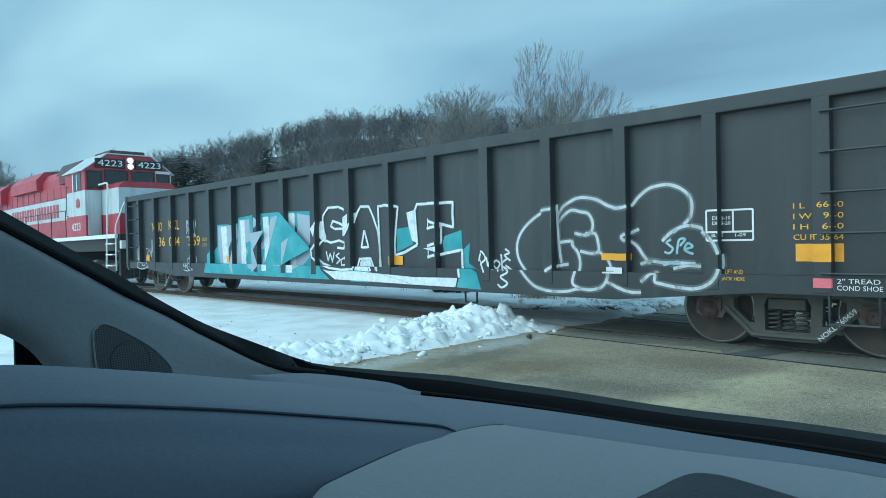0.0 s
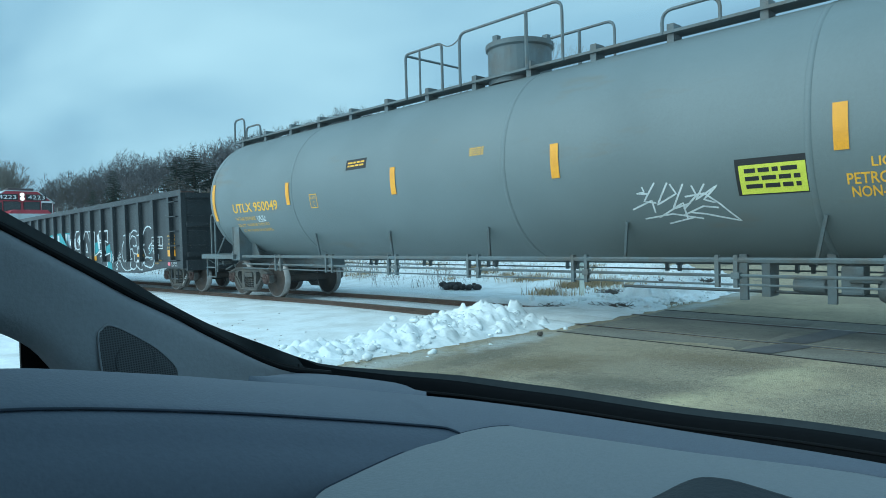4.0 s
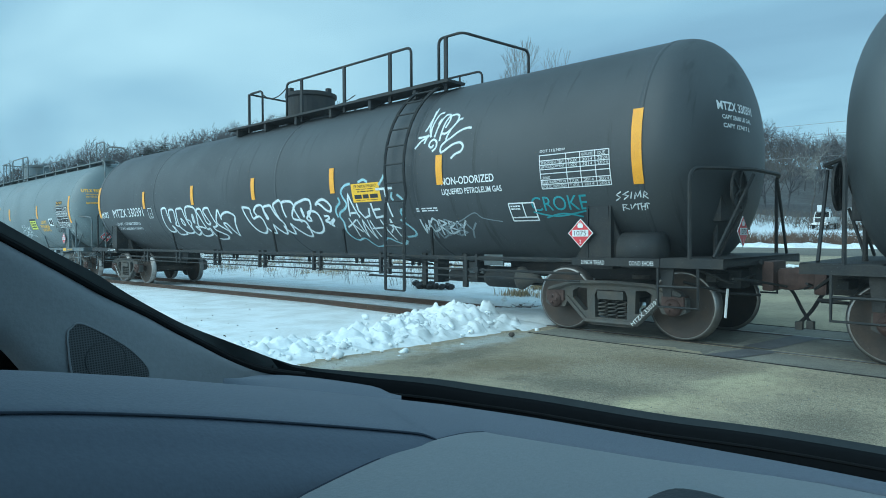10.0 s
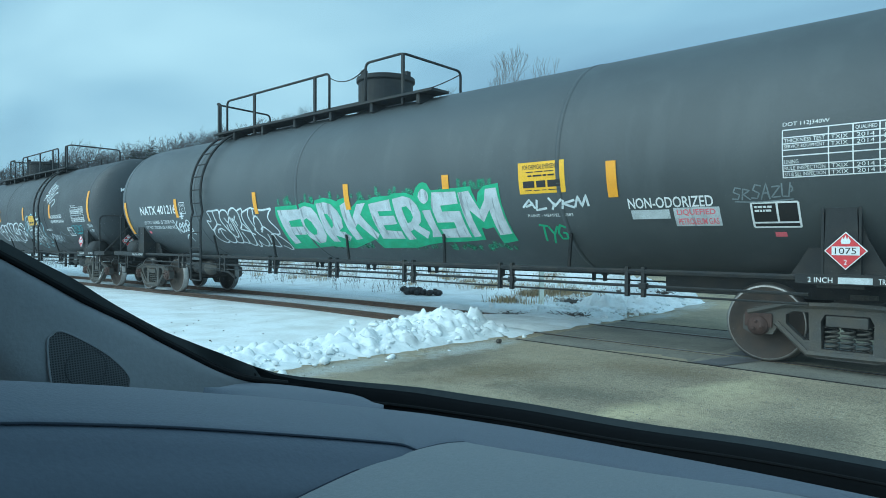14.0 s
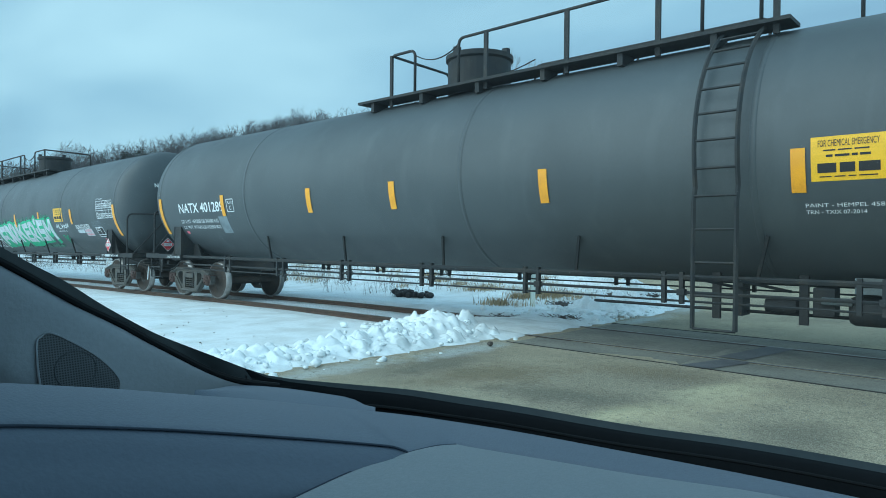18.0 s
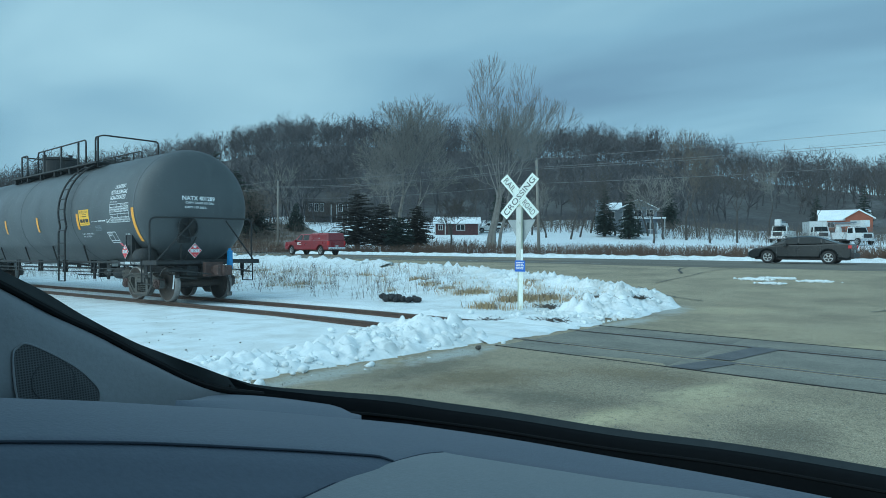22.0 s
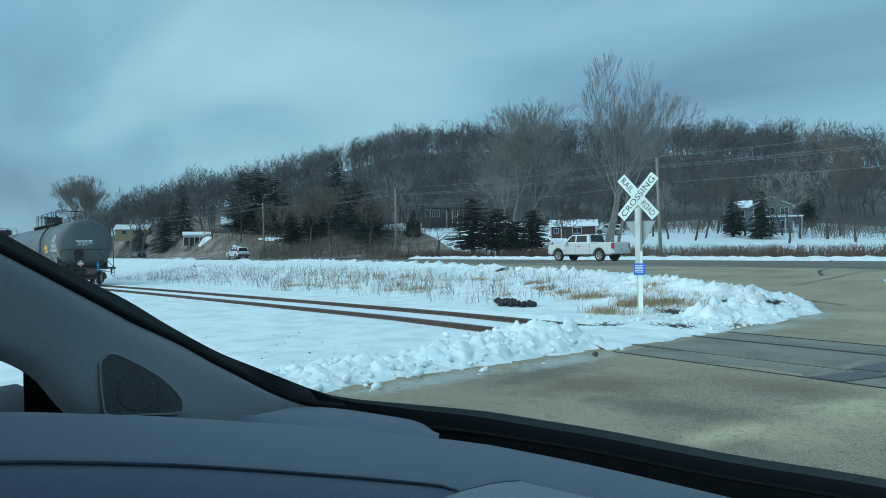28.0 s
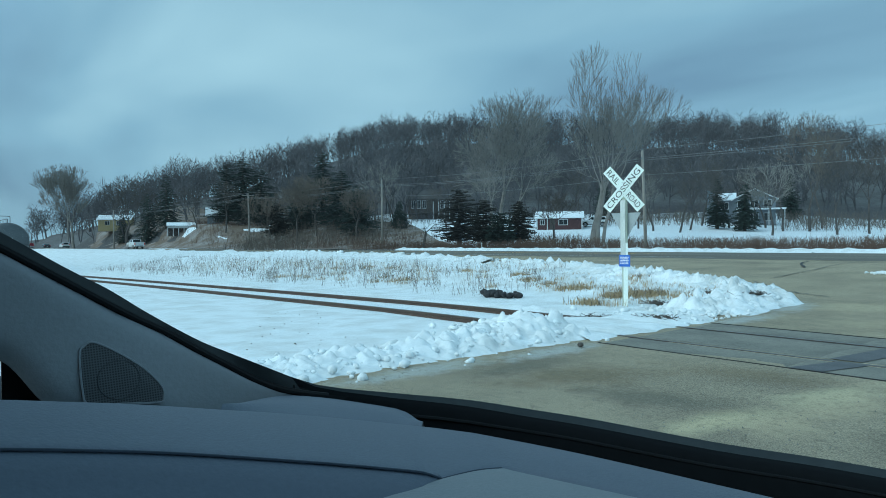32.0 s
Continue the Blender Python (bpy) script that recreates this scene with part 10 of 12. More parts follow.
place_tree("cottonwood", "tall bare cottonwood with several upright stems beyond the highway", *polar(36.8, 84), stems(((0, 0), bare_tree(21, 24.0, 0.34, 0.30, 0.40, 6, (2, 3), 0.013, 0.0, 0.55)), ((-0.7, 0.2), bare_tree(22, 21.6, 0.28, 0.30, 0.42, 6, (2, 3), 0.013, -0.09, 0.5)), ((0.7, -0.2), bare_tree(26, 23.0, 0.28, 0.32, 0.40, 6, (2, 3), 0.013, 0.07, 0.55)), ((1.0, 0.4), bare_tree(28, 20.0, 0.24, 0.30, 0.42, 6, (2, 3), 0.013, 0.14, 0.5))), M["bark"], M["bark"])
place_tree("cottonwood", "broad bare grey tree beyond the highway", *polar(44.7, 86), stems(((0, 0), bare_tree(12, 20.0, 0.34, 0.16, 0.66, 6, (3, 3), 0.015, 0.0, 0.45)), ((0.6, 0), bare_tree(13, 16.0, 0.26, 0.18, 0.72, 6, (2, 3), 0.015, 0.22, 0.35)), ((-0.6, 0), bare_tree(16, 15.5, 0.26, 0.18, 0.72, 6, (2, 3), 0.015, -0.24, 0.35))), M["bark"], M["bark"])
place_tree("cottonwood", "bare tree beside the yard", *polar(20.6, 105), bare_tree(31, 16.4, 0.20, 0.26, 0.60, 5, (3, 4), 0.016, 0, 0.4), M["bark_dark"], M["bark_brown"])
place_tree("cottonwood", "round-crowned bare tree near the far end of the highway", *polar(79.0, 205), bare_tree(14, 23.0, 0.42, 0.13, 0.62, 6, (3, 4), 0.022, 0, 0.7), M["bark"], M["bark"])
place_tree("bare_tree", "spreading bare tree near the far end of the highway", *polar(75.4, 185), bare_tree(15, 19, 0.4, 0.22, 0.8, 5, (3, 4), 0.03, 0, 0.4), M["bark_dark"], M["bark_dark"])
place_tree("apple_tree", "crooked leaning bare tree in the snowy yard", *polar(51.7, 76), bare_tree(41, 5.6, 0.20, 0.3, 0.95, 4, (2, 3), 0.014, 0.5, 0.3), M["bark_dark"], M["bark_dark"])
for i, (az, r, h, sp) in enumerate(((62.3, 112, 12.0, 0.8), (60.6, 116, 11, 0.8), (64.5, 120, 9.5, 0.75), (57.2, 104, 9, 0.7), (40.2, 84, 6.5, 0.7), (38.4, 118, 10, 0.6), (47.2, 110, 11, 0.6), (30.0, 100, 11, 0.6), (28.3, 112, 12, 0.6), (23.2, 96, 10, 0.6), (18.8, 100, 12, 0.6), (16.8, 104, 12.5, 0.6), (19.8, 112, 15, 0.6), (33.2, 108, 12, 0.6), (49.4, 108, 10, 0.7), (54.0, 112, 12, 0.6), (70.2, 150, 10, 0.7), (68.0, 140, 11, 0.7), (14.5, 120, 13, 0.6), (6.0, 120, 13, 0.6), (11.5, 135, 13, 0.6), (3.0, 115, 13, 0.6), (26.2, 108, 9.5, 0.7), (24.4, 107, 8.5, 0.75), (23.6, 110, 10, 0.7), (22.4, 104, 9, 0.7), (29.2, 104, 8, 0.75), (32.0, 103, 9, 0.7))):
    place_tree("bare_tree", "slender bare tree in front of the wooded bluff", *polar(az, r), bare_tree(100 + i, h, 0.17, 0.20, sp + 0.1, 5, (2, 3) if i > 4 else (3, 4), 0.016, 0, 0.35), M["bark_dark"], M["bark_brown" if i < 4 else "bark_dark" if i % 3 else "bark"], i * 47, "bare trees below the bluff")


def conifer(seed, height, width, sparse=1.0, droop=-0.12, bluff=0.8, foot=0.07):
    """A spruce: whorls of drooping boughs, each a comb of needle tufts."""
    rnd = random.Random(seed)
    tv, tf, cv, cf = [], [], [], []
    limb(tv, tf, Vector((0, 0, -0.3)), Vector((0, 0, height * 0.98)), width * 0.05, 0.02, 6)
    z = height * foot
    while z < height * 0.98:
        q = 1 - z / height
        n = max(4, int(11 * q * sparse + 4))
        for i in range(n):
            a = rnd.uniform(0, 6.28)
            ln = width * 0.5 * (q ** bluff) * min(1.0, 0.55 + (z / height - foot) * 3.5) * rnd.uniform(0.55, 1.15) + 0.08
            d = Vector((math.cos(a), math.sin(a), droop + rnd.gauss(0, 0.08)))
            p0 = Vector((0, 0, z))
            side = Vector((-math.sin(a), math.cos(a), 0))
            m = max(3, int(ln / 0.22))
            for j in range(m):
                t = (j + 0.6) / m
                c = p0 + d * ln * t + Vector((0, 0, -0.10 * t * t * ln))
                w = (0.34 * (1 - t) + 0.14) * min(1.0, ln)
                for s in (-1, 1):
                    k = len(cv)
                    tip = c + side * s * w * rnd.uniform(0.7, 1.2) + d * 0.16 + Vector((0, 0, rnd.uniform(-0.14, 0.04)))
                    cv.extend([c + Vector((0, 0, 0.05)), c + d * 0.20, tip, c - Vector((0, 0, 0.09))])
                    cf.extend([(k, k + 1, k + 2), (k, k + 2, k + 3)])
        z += height * 0.028 + 0.05
    return tv, tf, cv, cf


for i, (az, r, h, w, m, nm) in enumerate(((48.3, 78, 7.2, 7.4, "needles_brown", "dark reddish-brown cedar"), (46.2, 79, 6.0, 5.6, "needles_brown", "dark reddish-brown cedar"), (43.2, 80, 5.6, 5.0, "needles_brown", "dark cedar"), (44.8, 77, 4.4, 4.4, "needles", "low dark cedar"),
                                              (27.1, 106, 7.6, 4.6, "needles", "dark green spruce"), (25.1, 103, 6.9, 5.0, "needles", "dark green spruce"), (21.9, 134, 8.5, 5.0, "needles", "dark green spruce"),
                                              (73.9, 172, 12.5, 9.0, "needles", "dark green spruce"), (72.5, 170, 13.0, 9.0, "needles", "dark green spruce"), (75.6, 192, 9, 6.5, "needles", "dark green spruce"),
                                              (67.9, 150, 13.5, 11, "needles", "broad dark pine"), (66.6, 148, 15.0, 12, "needles", "broad dark pine"), (65.2, 146, 12.5, 11, "needles", "broad dark pine"), (60.0, 130, 14.0, 11, "needles", "broad dark pine"), (58.4, 118, 10.5, 10, "needles", "broad dark pine"), (57.0, 108, 8.5, 8.5, "needles", "broad dark pine"), (63.9, 122, 7, 7, "needles_brown", "low dark cedar"), (61.9, 126, 9.0, 8.0, "needles", "broad dark pine"),
                                              (8.3, 150, 10, 5, "needles", "dark green spruce"), (11.3, 170, 8, 5, "needles", "dark green spruce"), (36.0, 128, 9, 5, "needles", "dark spruce at the wood's edge"), (53.5, 112, 5, 4, "needles", "low dark spruce"))):
    shape = conifer(300 + i, h, w, 1.6, 0.10, 0.42, 0.16) if "cedar" in nm else conifer(300 + i, h, w, 1.7, 0.02, 0.55, 0.06) if "pine" in nm else conifer(300 + i, h, w, 1.5)
    place_tree("spruce", nm + " beyond the highway", *polar(az, r), shape, M["bark_dark"], M[m], 0, "evergreens beyond the highway")


# ---- the wooded bluff: hundreds of bare trees, one mass ----
WOOD = 1750


def wood_mass():
    kinds = []
    for i in range(9):
        rnd = random.Random(500 + i)
        v, f = [], []

        def grow(p, d, length, r, level):
            for k in range(2):
                nd = (d + Vector((rnd.gauss(0, 0.16), rnd.gauss(0, 0.16), rnd.gauss(0.0, 0.12)))).normalized()
                q, r2 = p + nd * length / 2, max(0.034, r * 0.8)
                if level < 1:
                    limb(v, f, p, q, r, r2, 3)
                else:
                    w = nd.orthogonal().normalized()
                    w.rotate(Matrix.Rotation(rnd.uniform(0, 6.28), 3, nd))
                    m = len(v)
                    v.extend([p - w * r, p + w * r, q + w * r2, q - w * r2])
                    f.append((m, m + 1, m + 2, m + 3))
                p, d, r = q, nd, r2
                if level < 3:
                    for _ in range(1 if level else 4):
                        side = d.orthogonal().normalized()
                        side.rotate(Matrix.Rotation(rnd.uniform(0, 6.28), 3, d))
                        grow(p, (d * rnd.uniform(0.6, 1.1) + side * rnd.uniform(0.5, 1.0)).normalized(), length * rnd.uniform(0.45, 0.72), max(0.034, r * 0.6), level + 1)
            if level < 3:
                for _ in range(2 + (level == 0)):
                    side = d.orthogonal().normalized()
                    side.rotate(Matrix.Rotation(rnd.uniform(0, 6.28), 3, d))
                    grow(p, (d + side * rnd.uniform(0.5, 1.1)).normalized(), length * rnd.uniform(0.5, 0.7), max(0.034, r * 0.7), level + 1)

        grow(Vector((0, 0, -0.5)), Vector((0, 0, 1)), rnd.uniform(5.0, 6.5), 0.17, 0)
        arr = np.array([tuple(p) for p in v])
        arr *= 13.0 / arr[:, 2].max()
        # crowns of a wood are round: boughs that reach too far out are drawn in
        rho = np.hypot(arr[:, 0], arr[:, 1])
        most = 3.9 * np.sqrt(np.clip(1 - ((arr[:, 2] - 8.2) / 5.4) ** 2, 0.06, 1))
        arr[:, :2] *= np.where(rho > most, most / np.maximum(rho, 1e-6) * (0.82 + 0.18 * np.minimum(1, most / np.maximum(rho, 1e-6))), 1.0)[:, None]
        kinds.append((arr, np.array(f)))
    rnd = random.Random(9)
    V, F, n = [], [], 0
    made = 0
    while made < WOOD:
        az, r = rnd.uniform(-8, 88), math.sqrt(rnd.uniform(128 ** 2, 352 ** 2))
        ridge = rnd.random() < 0.13
        if ridge:
            r = rnd.uniform(322, 345)
        x, y = -math.sin(radians(az)) * r, math.cos(radians(az)) * r
        if (y < 62 and az < 66) or y < 47 or (r < 180 and az > 64) or (r < 150 and 36 < az < 43) or (r < 140 and 22 < az < 27) or (az < 16 and r < 200):
            continue
        v, f = kinds[rnd.randrange(9)]
        a, s = rnd.uniform(0, 6.28), rnd.uniform(0.8, 1.3)
        c, q = math.cos(a) * s, math.sin(a) * s
        sz = rnd.uniform(0.75, 1.30) if ridge else s * rnd.uniform(0.9, 1.15)
        w = np.stack([v[:, 0] * c - v[:, 1] * q + x, v[:, 0] * q + v[:, 1] * c + y, v[:, 2] * sz + ground_z(x, y)], 1)
        V.append(w)
        F.append(f + n)
        n += len(v)
        made += 1
    me = bpy.data.meshes.new("woodland")
    V, F = np.concatenate(V), np.concatenate(F)
    me.vertices.add(len(V))
    me.vertices.foreach_set("co", V.ravel())
    me.loops.add(len(F) * 4)
    me.loops.foreach_set("vertex_index", F.ravel())
    me.polygons.add(len(F))
    me.polygons.foreach_set("loop_start", np.arange(0, len(F) * 4, 4))
    me.update(calc_edges=True)
    me.validate()
    tagged(mesh_part("woodland", me, M["forest"], None), "leafless grey-brown wood covering the bluff", "woodland", "", "stuff")


wood_mass()
sheet("hillside", lambda a, r: (lambda x, y: (x, y, ground_z(x, y) + 0.35 * smoothstep(140, 175, r) - 0.3))(-math.sin(radians(a)) * r, math.cos(radians(a)) * r), [-14 + i * 1.5 for i in range(74)], [150 + j * 7 for j in range(36)], M["hill"], "brown leaf-covered slope of the bluff with patches of snow")


# underbrush along the foot of the wood and brown weeds along the highway
def brush(name, label, spots, h0, h1, n, spread, seed, material, width=0.03):
    rnd = random.Random(seed)
    vs, fs = [], []
    for x, y in spots:
        z = ground_z(x, y)
        for _ in range(n):
            px, py = x + rnd.gauss(0, spread), y + rnd.gauss(0, spread)
            h = rnd.uniform(h0, h1)
            a = Vector((px, py, z - 0.1))
            b2 = a + Vector((rnd.gauss(0, 0.25) * h, rnd.gauss(0, 0.25) * h, h))
            limb(vs, fs, a, b2, width, width * 0.3, 3)
            for _ in range(3):
                c = a.lerp(b2, rnd.uniform(0.3, 0.9))
                limb(vs, fs, c, c + Vector((rnd.gauss(0, 0.3) * h * 0.5, rnd.gauss(0, 0.3) * h * 0.5, rnd.uniform(0.1, 0.4) * h)), width * 0.6, width * 0.25, 3)
    me = bpy.data.meshes.new(name)
    me.from_pydata(vs, [], fs)
    me.update()
    return tagged(mesh_part(name, me, material, None), label, "brush", "", "stuff")


rnd = random.Random(55)


def clumped(n, x0, x1, y0, y1, most):
    """Places in loose clumps, with gaps between them."""
    out = []
    for _ in range(n):
        cx, cy = rnd.uniform(x0, x1), rnd.uniform(y0, y1)
        out += [(cx + rnd.gauss(0, 1.6), min(y1, max(y0, cy + rnd.gauss(0, 0.7)))) for _ in range(rnd.randint(2, most * 2))]
    return out


M["weeds"] = mat("russet_weeds", (0.145, 0.088, 0.060), 0.9, 0, (0.09, 0.06, 0.045), 0.4, 0.7, 5, 0.2, 0)
brush("roadside_weeds", "russet weeds along the far side of the highway", clumped(210, -70, 40, 45.6, 53, 7), 0.25, 1.25, 6, 0.5, 66, M["weeds"], 0.016)
brush("roadside_weeds", "russet brush in the field behind the verge", clumped(150, -64, 30, 54, 68, 6), 0.4, 1.3, 6, 0.8, 72, M["weeds"], 0.02)
brush("roadside_weeds", "brown brush beside the far highway", [(-rnd.uniform(70, 170), rnd.uniform(47, 62)) for _ in range(420)], 0.5, 1.6, 5, 1.0, 67, M["weeds"], 0.025)
brush("underbrush", "grey thicket at the foot of the bluff", [polar(rnd.uniform(0, 66), rnd.uniform(122, 165))[:2] for _ in range(520)], 0.8, 3.0, 7, 1.6, 68, M["forest"], 0.03)
brush("underbrush", "dark thicket along the edge of the yards", [polar(rnd.uniform(3, 22), rnd.uniform(106, 128))[:2] for _ in range(170)] + [polar(rnd.uniform(28, 36), rnd.uniform(112, 130))[:2] for _ in range(80)] + [polar(rnd.uniform(53, 67), rnd.uniform(96, 128))[:2] for _ in range(190)], 0.7, 2.6, 8, 1.4, 69, M["bark_brown"], 0.028)
sheet("verge", lambda u, v: (u, 45.0 + v * (1 + 2.2 * smoothstep(-55, -110, u)), ground_z(u, 45.0 + v * (1 + 2.2 * smoothstep(-55, -110, u))) + 0.17 + 0.05 * fbm(u, v, 3, 4)), [-230 + i * 3 for i in range(92)], [0, 1, 2, 3, 4, 5, 6, 7, 8, 9, 10], M["field"], "brown grass verge with thin snow")

M["shrub"] = mat("dead_brown_stalks", (0.155, 0.118, 0.085), 0.9, 0, (0.09, 0.068, 0.05), 2, 0.6, 30, 0.25, 0)
spots = []
for _ in range(46):
    x, y = -rnd.triangular(11.5, 58, 20), rnd.uniform(14.4, 18.4)
    spots += [(x + rnd.gauss(0, 0.35), y + rnd.gauss(0, 0.3)) for _ in range(rnd.randint(2, 6))]
brush("weed_clumps", "clumps of dead brown stalks on the snowy strip", spots, 0.2, 0.75, 5, 0.16, 71, M["shrub"], 0.006)

# ---- houses, yards and poles beyond the highway ----
M["barn_red"] = mat("dull_red_siding", (0.070, 0.030, 0.032), 0.8, 0, (0.052, 0.026, 0.028), 2, 0.6, 20, 0.12, 0.1, 20)
M["brick_orange"] = mat("orange_red_siding", (0.30, 0.095, 0.055), 0.8, 0, (0.24, 0.08, 0.05), 2, 0.5, 20, 0.12, 0.1, 20)
M["siding_grey"] = mat("blue_grey_siding", (0.15, 0.18, 0.205), 0.7, 0, (0.12, 0.145, 0.165), 2, 0.5, 20, 0.1, 0.1, 20)
M["siding_tan"] = mat("yellow_tan_siding", (0.38, 0.30, 0.15), 0.7, 0, (0.30, 0.24, 0.13), 2, 0.5, 20, 0.1, 0.1, 20)
M["siding_white"] = mat("pale_siding", (0.46, 0.48, 0.48), 0.7, 0, (0.36, 0.38, 0.38), 2, 0.5, 20, 0.1, 0.1, 20)
M["siding_brown"] = mat("dark_brown_siding", (0.060, 0.050, 0.046), 0.8, 0, (0.045, 0.04, 0.036), 2, 0.5, 20, 0.1, 0.1, 20)
M["pane"] = mat("dark_window_pane", (0.020, 0.025, 0.030), 0.08, 0, None, 3, 0.2, 30, 0.02, 0)
M["pole_wood"] = mat("weathered_pole_wood", (0.27, 0.25, 0.22), 0.85, 0, (0.17, 0.155, 0.135), 3, 0.6, 30, 0.2, 0.2, 40, (6, 6, 0.3))
M["wire"] = mat("overhead_wire", (0.20, 0.21, 0.22), 0.5, 0.3, None, 3, 0.2, 30, 0.05, 0)


def window(house, x, y, z, w, h, trim, face="front"):
    """A framed pane on the front (towards -y) or the right end (towards +x)."""
    turn = pose(x, y, z) if face == "front" else pose(x, y, z, 0, 0, 90)
    win = part("window", boxed(-w / 2, w / 2, -0.03, 0.02, -h / 2, h / 2), M["pane"], house, "dark window with a pale frame", at=turn)
    t = 0.09
    for nm, a in (("frame", (-w / 2 - t, -w / 2, -0.06, 0.02, -h / 2 - t, h / 2 + t)), ("frame", (w / 2, w / 2 + t, -0.06, 0.02, -h / 2 - t, h / 2 + t)), ("frame", (-w / 2, w / 2, -0.06, 0.02, h / 2, h / 2 + t)), ("sill", (-w / 2, w / 2, -0.09, 0.02, -h / 2 - t, -h / 2)), ("mullion", (-0.03, 0.03, -0.05, 0.02, -h / 2, h / 2))):
        part(nm, boxed(*a), trim, win)


def gabled(house, x0, x1, y0, y1, z0, eave, ridge, wall, roof, along="x", over=0.4, snow=0.22):
    """Walls with gable ends under a thick snowy roof."""
    bm = bmesh.new()
    if along == "x":
        ym = (y0 + y1) / 2
        plate(bm, [[(y0, z0), (y1, z0), (y1, eave), (ym, ridge), (y0, eave)]], x0, x1, "yz")
        k = (ridge - eave) / (ym - y0)
        out = [(y0 - over, eave - over * k), (ym, ridge), (y1 + over, eave - over * k), (y1 + over, eave - over * k + snow), (ym, ridge + snow * 1.2), (y0 - over, eave - over * k + snow)]
        rf = plate(bmesh.new(), [out], x0 - over, x1 + over, "yz")
    else:
        xm = (x0 + x1) / 2
        plate(bm, [[(x0, z0), (x1, z0), (x1, eave), (xm, ridge), (x0, eave)]], y0, y1, "xz")
        k = (ridge - eave) / (xm - x0)
        out = [(x0 - over, eave - over * k), (xm, ridge), (x1 + over, eave - over * k), (x1 + over, eave - over * k + snow), (xm, ridge + snow * 1.2), (x0 - over, eave - over * k + snow)]
        rf = plate(bmesh.new(), [out], y0 - over, y1 + over, "xz")
    part("wall", bm, wall, house)
    part("roof", rf, roof, house, "snow-covered roof")


def facing(az, r, turn=0, dz=0.0):
    x, y, z = polar(az, r)
    return pose(x, y, z + dz, 0, 0, az + turn)


def red_cabin():
    h = thing("cabin", "small dark red cabin with a snow-covered roof on the slope", "house", "", facing(39.7, 110))
    gabled(h, -3.6, 3.6, -2.2, 2.2, -1.0, 1.75, 2.65, M["barn_red"], M["snow"], "x", 0.35, 0.16)
    window(h, 0.6, -2.22, 1.0, 1.3, 0.8, M["siding_white"])
    window(h, -2.7, -2.22, 1.0, 0.6, 0.7, M["siding_white"])
    for x in (-3.55, -1.9, 3.55):
        part("corner_board", boxed(x - 0.09, x + 0.09, -2.27, -2.2, -0.6, 1.72), M["siding_white"], h)
    part("door", boxed(-1.5, -0.7, -2.26, -2.2, -0.2, 1.6), M["siding_brown"], h)
    part("chimney", boxed(-1.6, -1.2, 0.2, 0.6, 2.0, 3.1), M["siding_grey"], h)


def grey_house():
    h = thing("house", "two-storey blue-grey house with a snowy roof behind spruces", "house", "", facing(25.6, 119))
    gabled(h, -0.6, 5.4, -3.5, 4.5, -1.0, 3.7, 5.2, M["siding_grey"], M["snow"], "y", 0.4, 0.14)
    gabled(h, -4.2, -0.6, -1.5, 4.5, -1.0, 3.8, 4.9, M["siding_grey"], M["snow"], "x", 0.4, 0.14)
    part("chimney", boxed(-4.6, -3.0, -2.4, -1.0, -1.0, 5.3), M["siding_grey"], h, "wide blue-grey chimney")
    for x in (0.5, 2.4, 4.3):
        window(h, x, -3.52, 2.9, 1.0, 1.05, M["siding_white"])
        window(h, x, -3.52, 0.8, 1.0, 1.15, M["siding_white"])
    window(h, -2.0, -1.52, 2.8, 1.1, 1.0, M["siding_white"])
    part("porch_roof", boxed(-0.2, 6.8, -5.2, -3.5, 1.95, 2.15), M["snow"], h, "snow-covered porch roof")
    for x in (0.0, 2.2, 4.4, 6.6):
        part("porch_post", boxed(x - 0.07, x + 0.07, -5.1, -4.96, -0.8, 1.95), M["siding_white"], h)


def hidden_house():
    h = thing("house", "dark wooden house with pale posts half hidden in the wood", "house", "", facing(50.4, 150))
    gabled(h, -6.0, 4.5, -3.0, 4.0, -2.0, 4.2, 6.2, M["siding_brown"], M["hill"])
    for x in (-4.8, -3.6, -2.4, 1.6, 2.8):
        window(h, x, -3.02, 2.9, 0.7, 1.6, M["siding_white"])
    part("deck", boxed(-6.0, 4.5, -5.0, -3.0, 0.9, 1.1), M["siding_brown"], h)
    for x in (-0.4, 0.8, 2.0, 3.2):
        part("deck_post", boxed(x - 0.09, x + 0.09, -5.0, -4.82, -1.5, 3.4), M["siding_white"], h)


def far_house():
    h = thing("house", "low yellow-tan house with a snowy roof near the bend", "house", "", facing(76.1, 214, -12))
    gabled(h, -4.2, 4.2, -3, 3, -1.0, 2.3, 3.5, M["siding_tan"], M["snow"])
    window(h, 1.2, -3.02, 1.3, 1.1, 1.0, M["siding_white"])
    window(h, -1.8, -3.02, 1.3, 1.1, 1.0, M["siding_white"])
    h = thing("hut", "small blue-white hut with a snowy roof among pines", "shed", "", facing(68.8, 152, 0, -0.3))
    gabled(h, -1.6, 1.6, -1.4, 1.4, -1.5, 2.3, 3.6, M["siding_grey"], M["snow"], "x")
    window(h, 0.3, -1.42, 1.2, 0.9, 0.9, M["siding_white"])
    h = thing("shed_row", "row of low open white stalls with snowy roofs", "shed", "", facing(71.4, 156))
    gabled(h, -2.8, 2.8, -1.2, 1.2, 1.0, 1.5, 2.0, M["siding_white"], M["snow"], "x", 0.2)
    for i in range(6):
        x = -2.75 + i * 1.1
        part("stall_post", boxed(x - 0.08, x + 0.08, -1.2, -1.05, -0.8, 1.1), M["siding_white"], h)
    part("back_wall", boxed(-2.8, 2.8, 1.1, 1.2, -0.8, 1.1), M["siding_brown"], h)


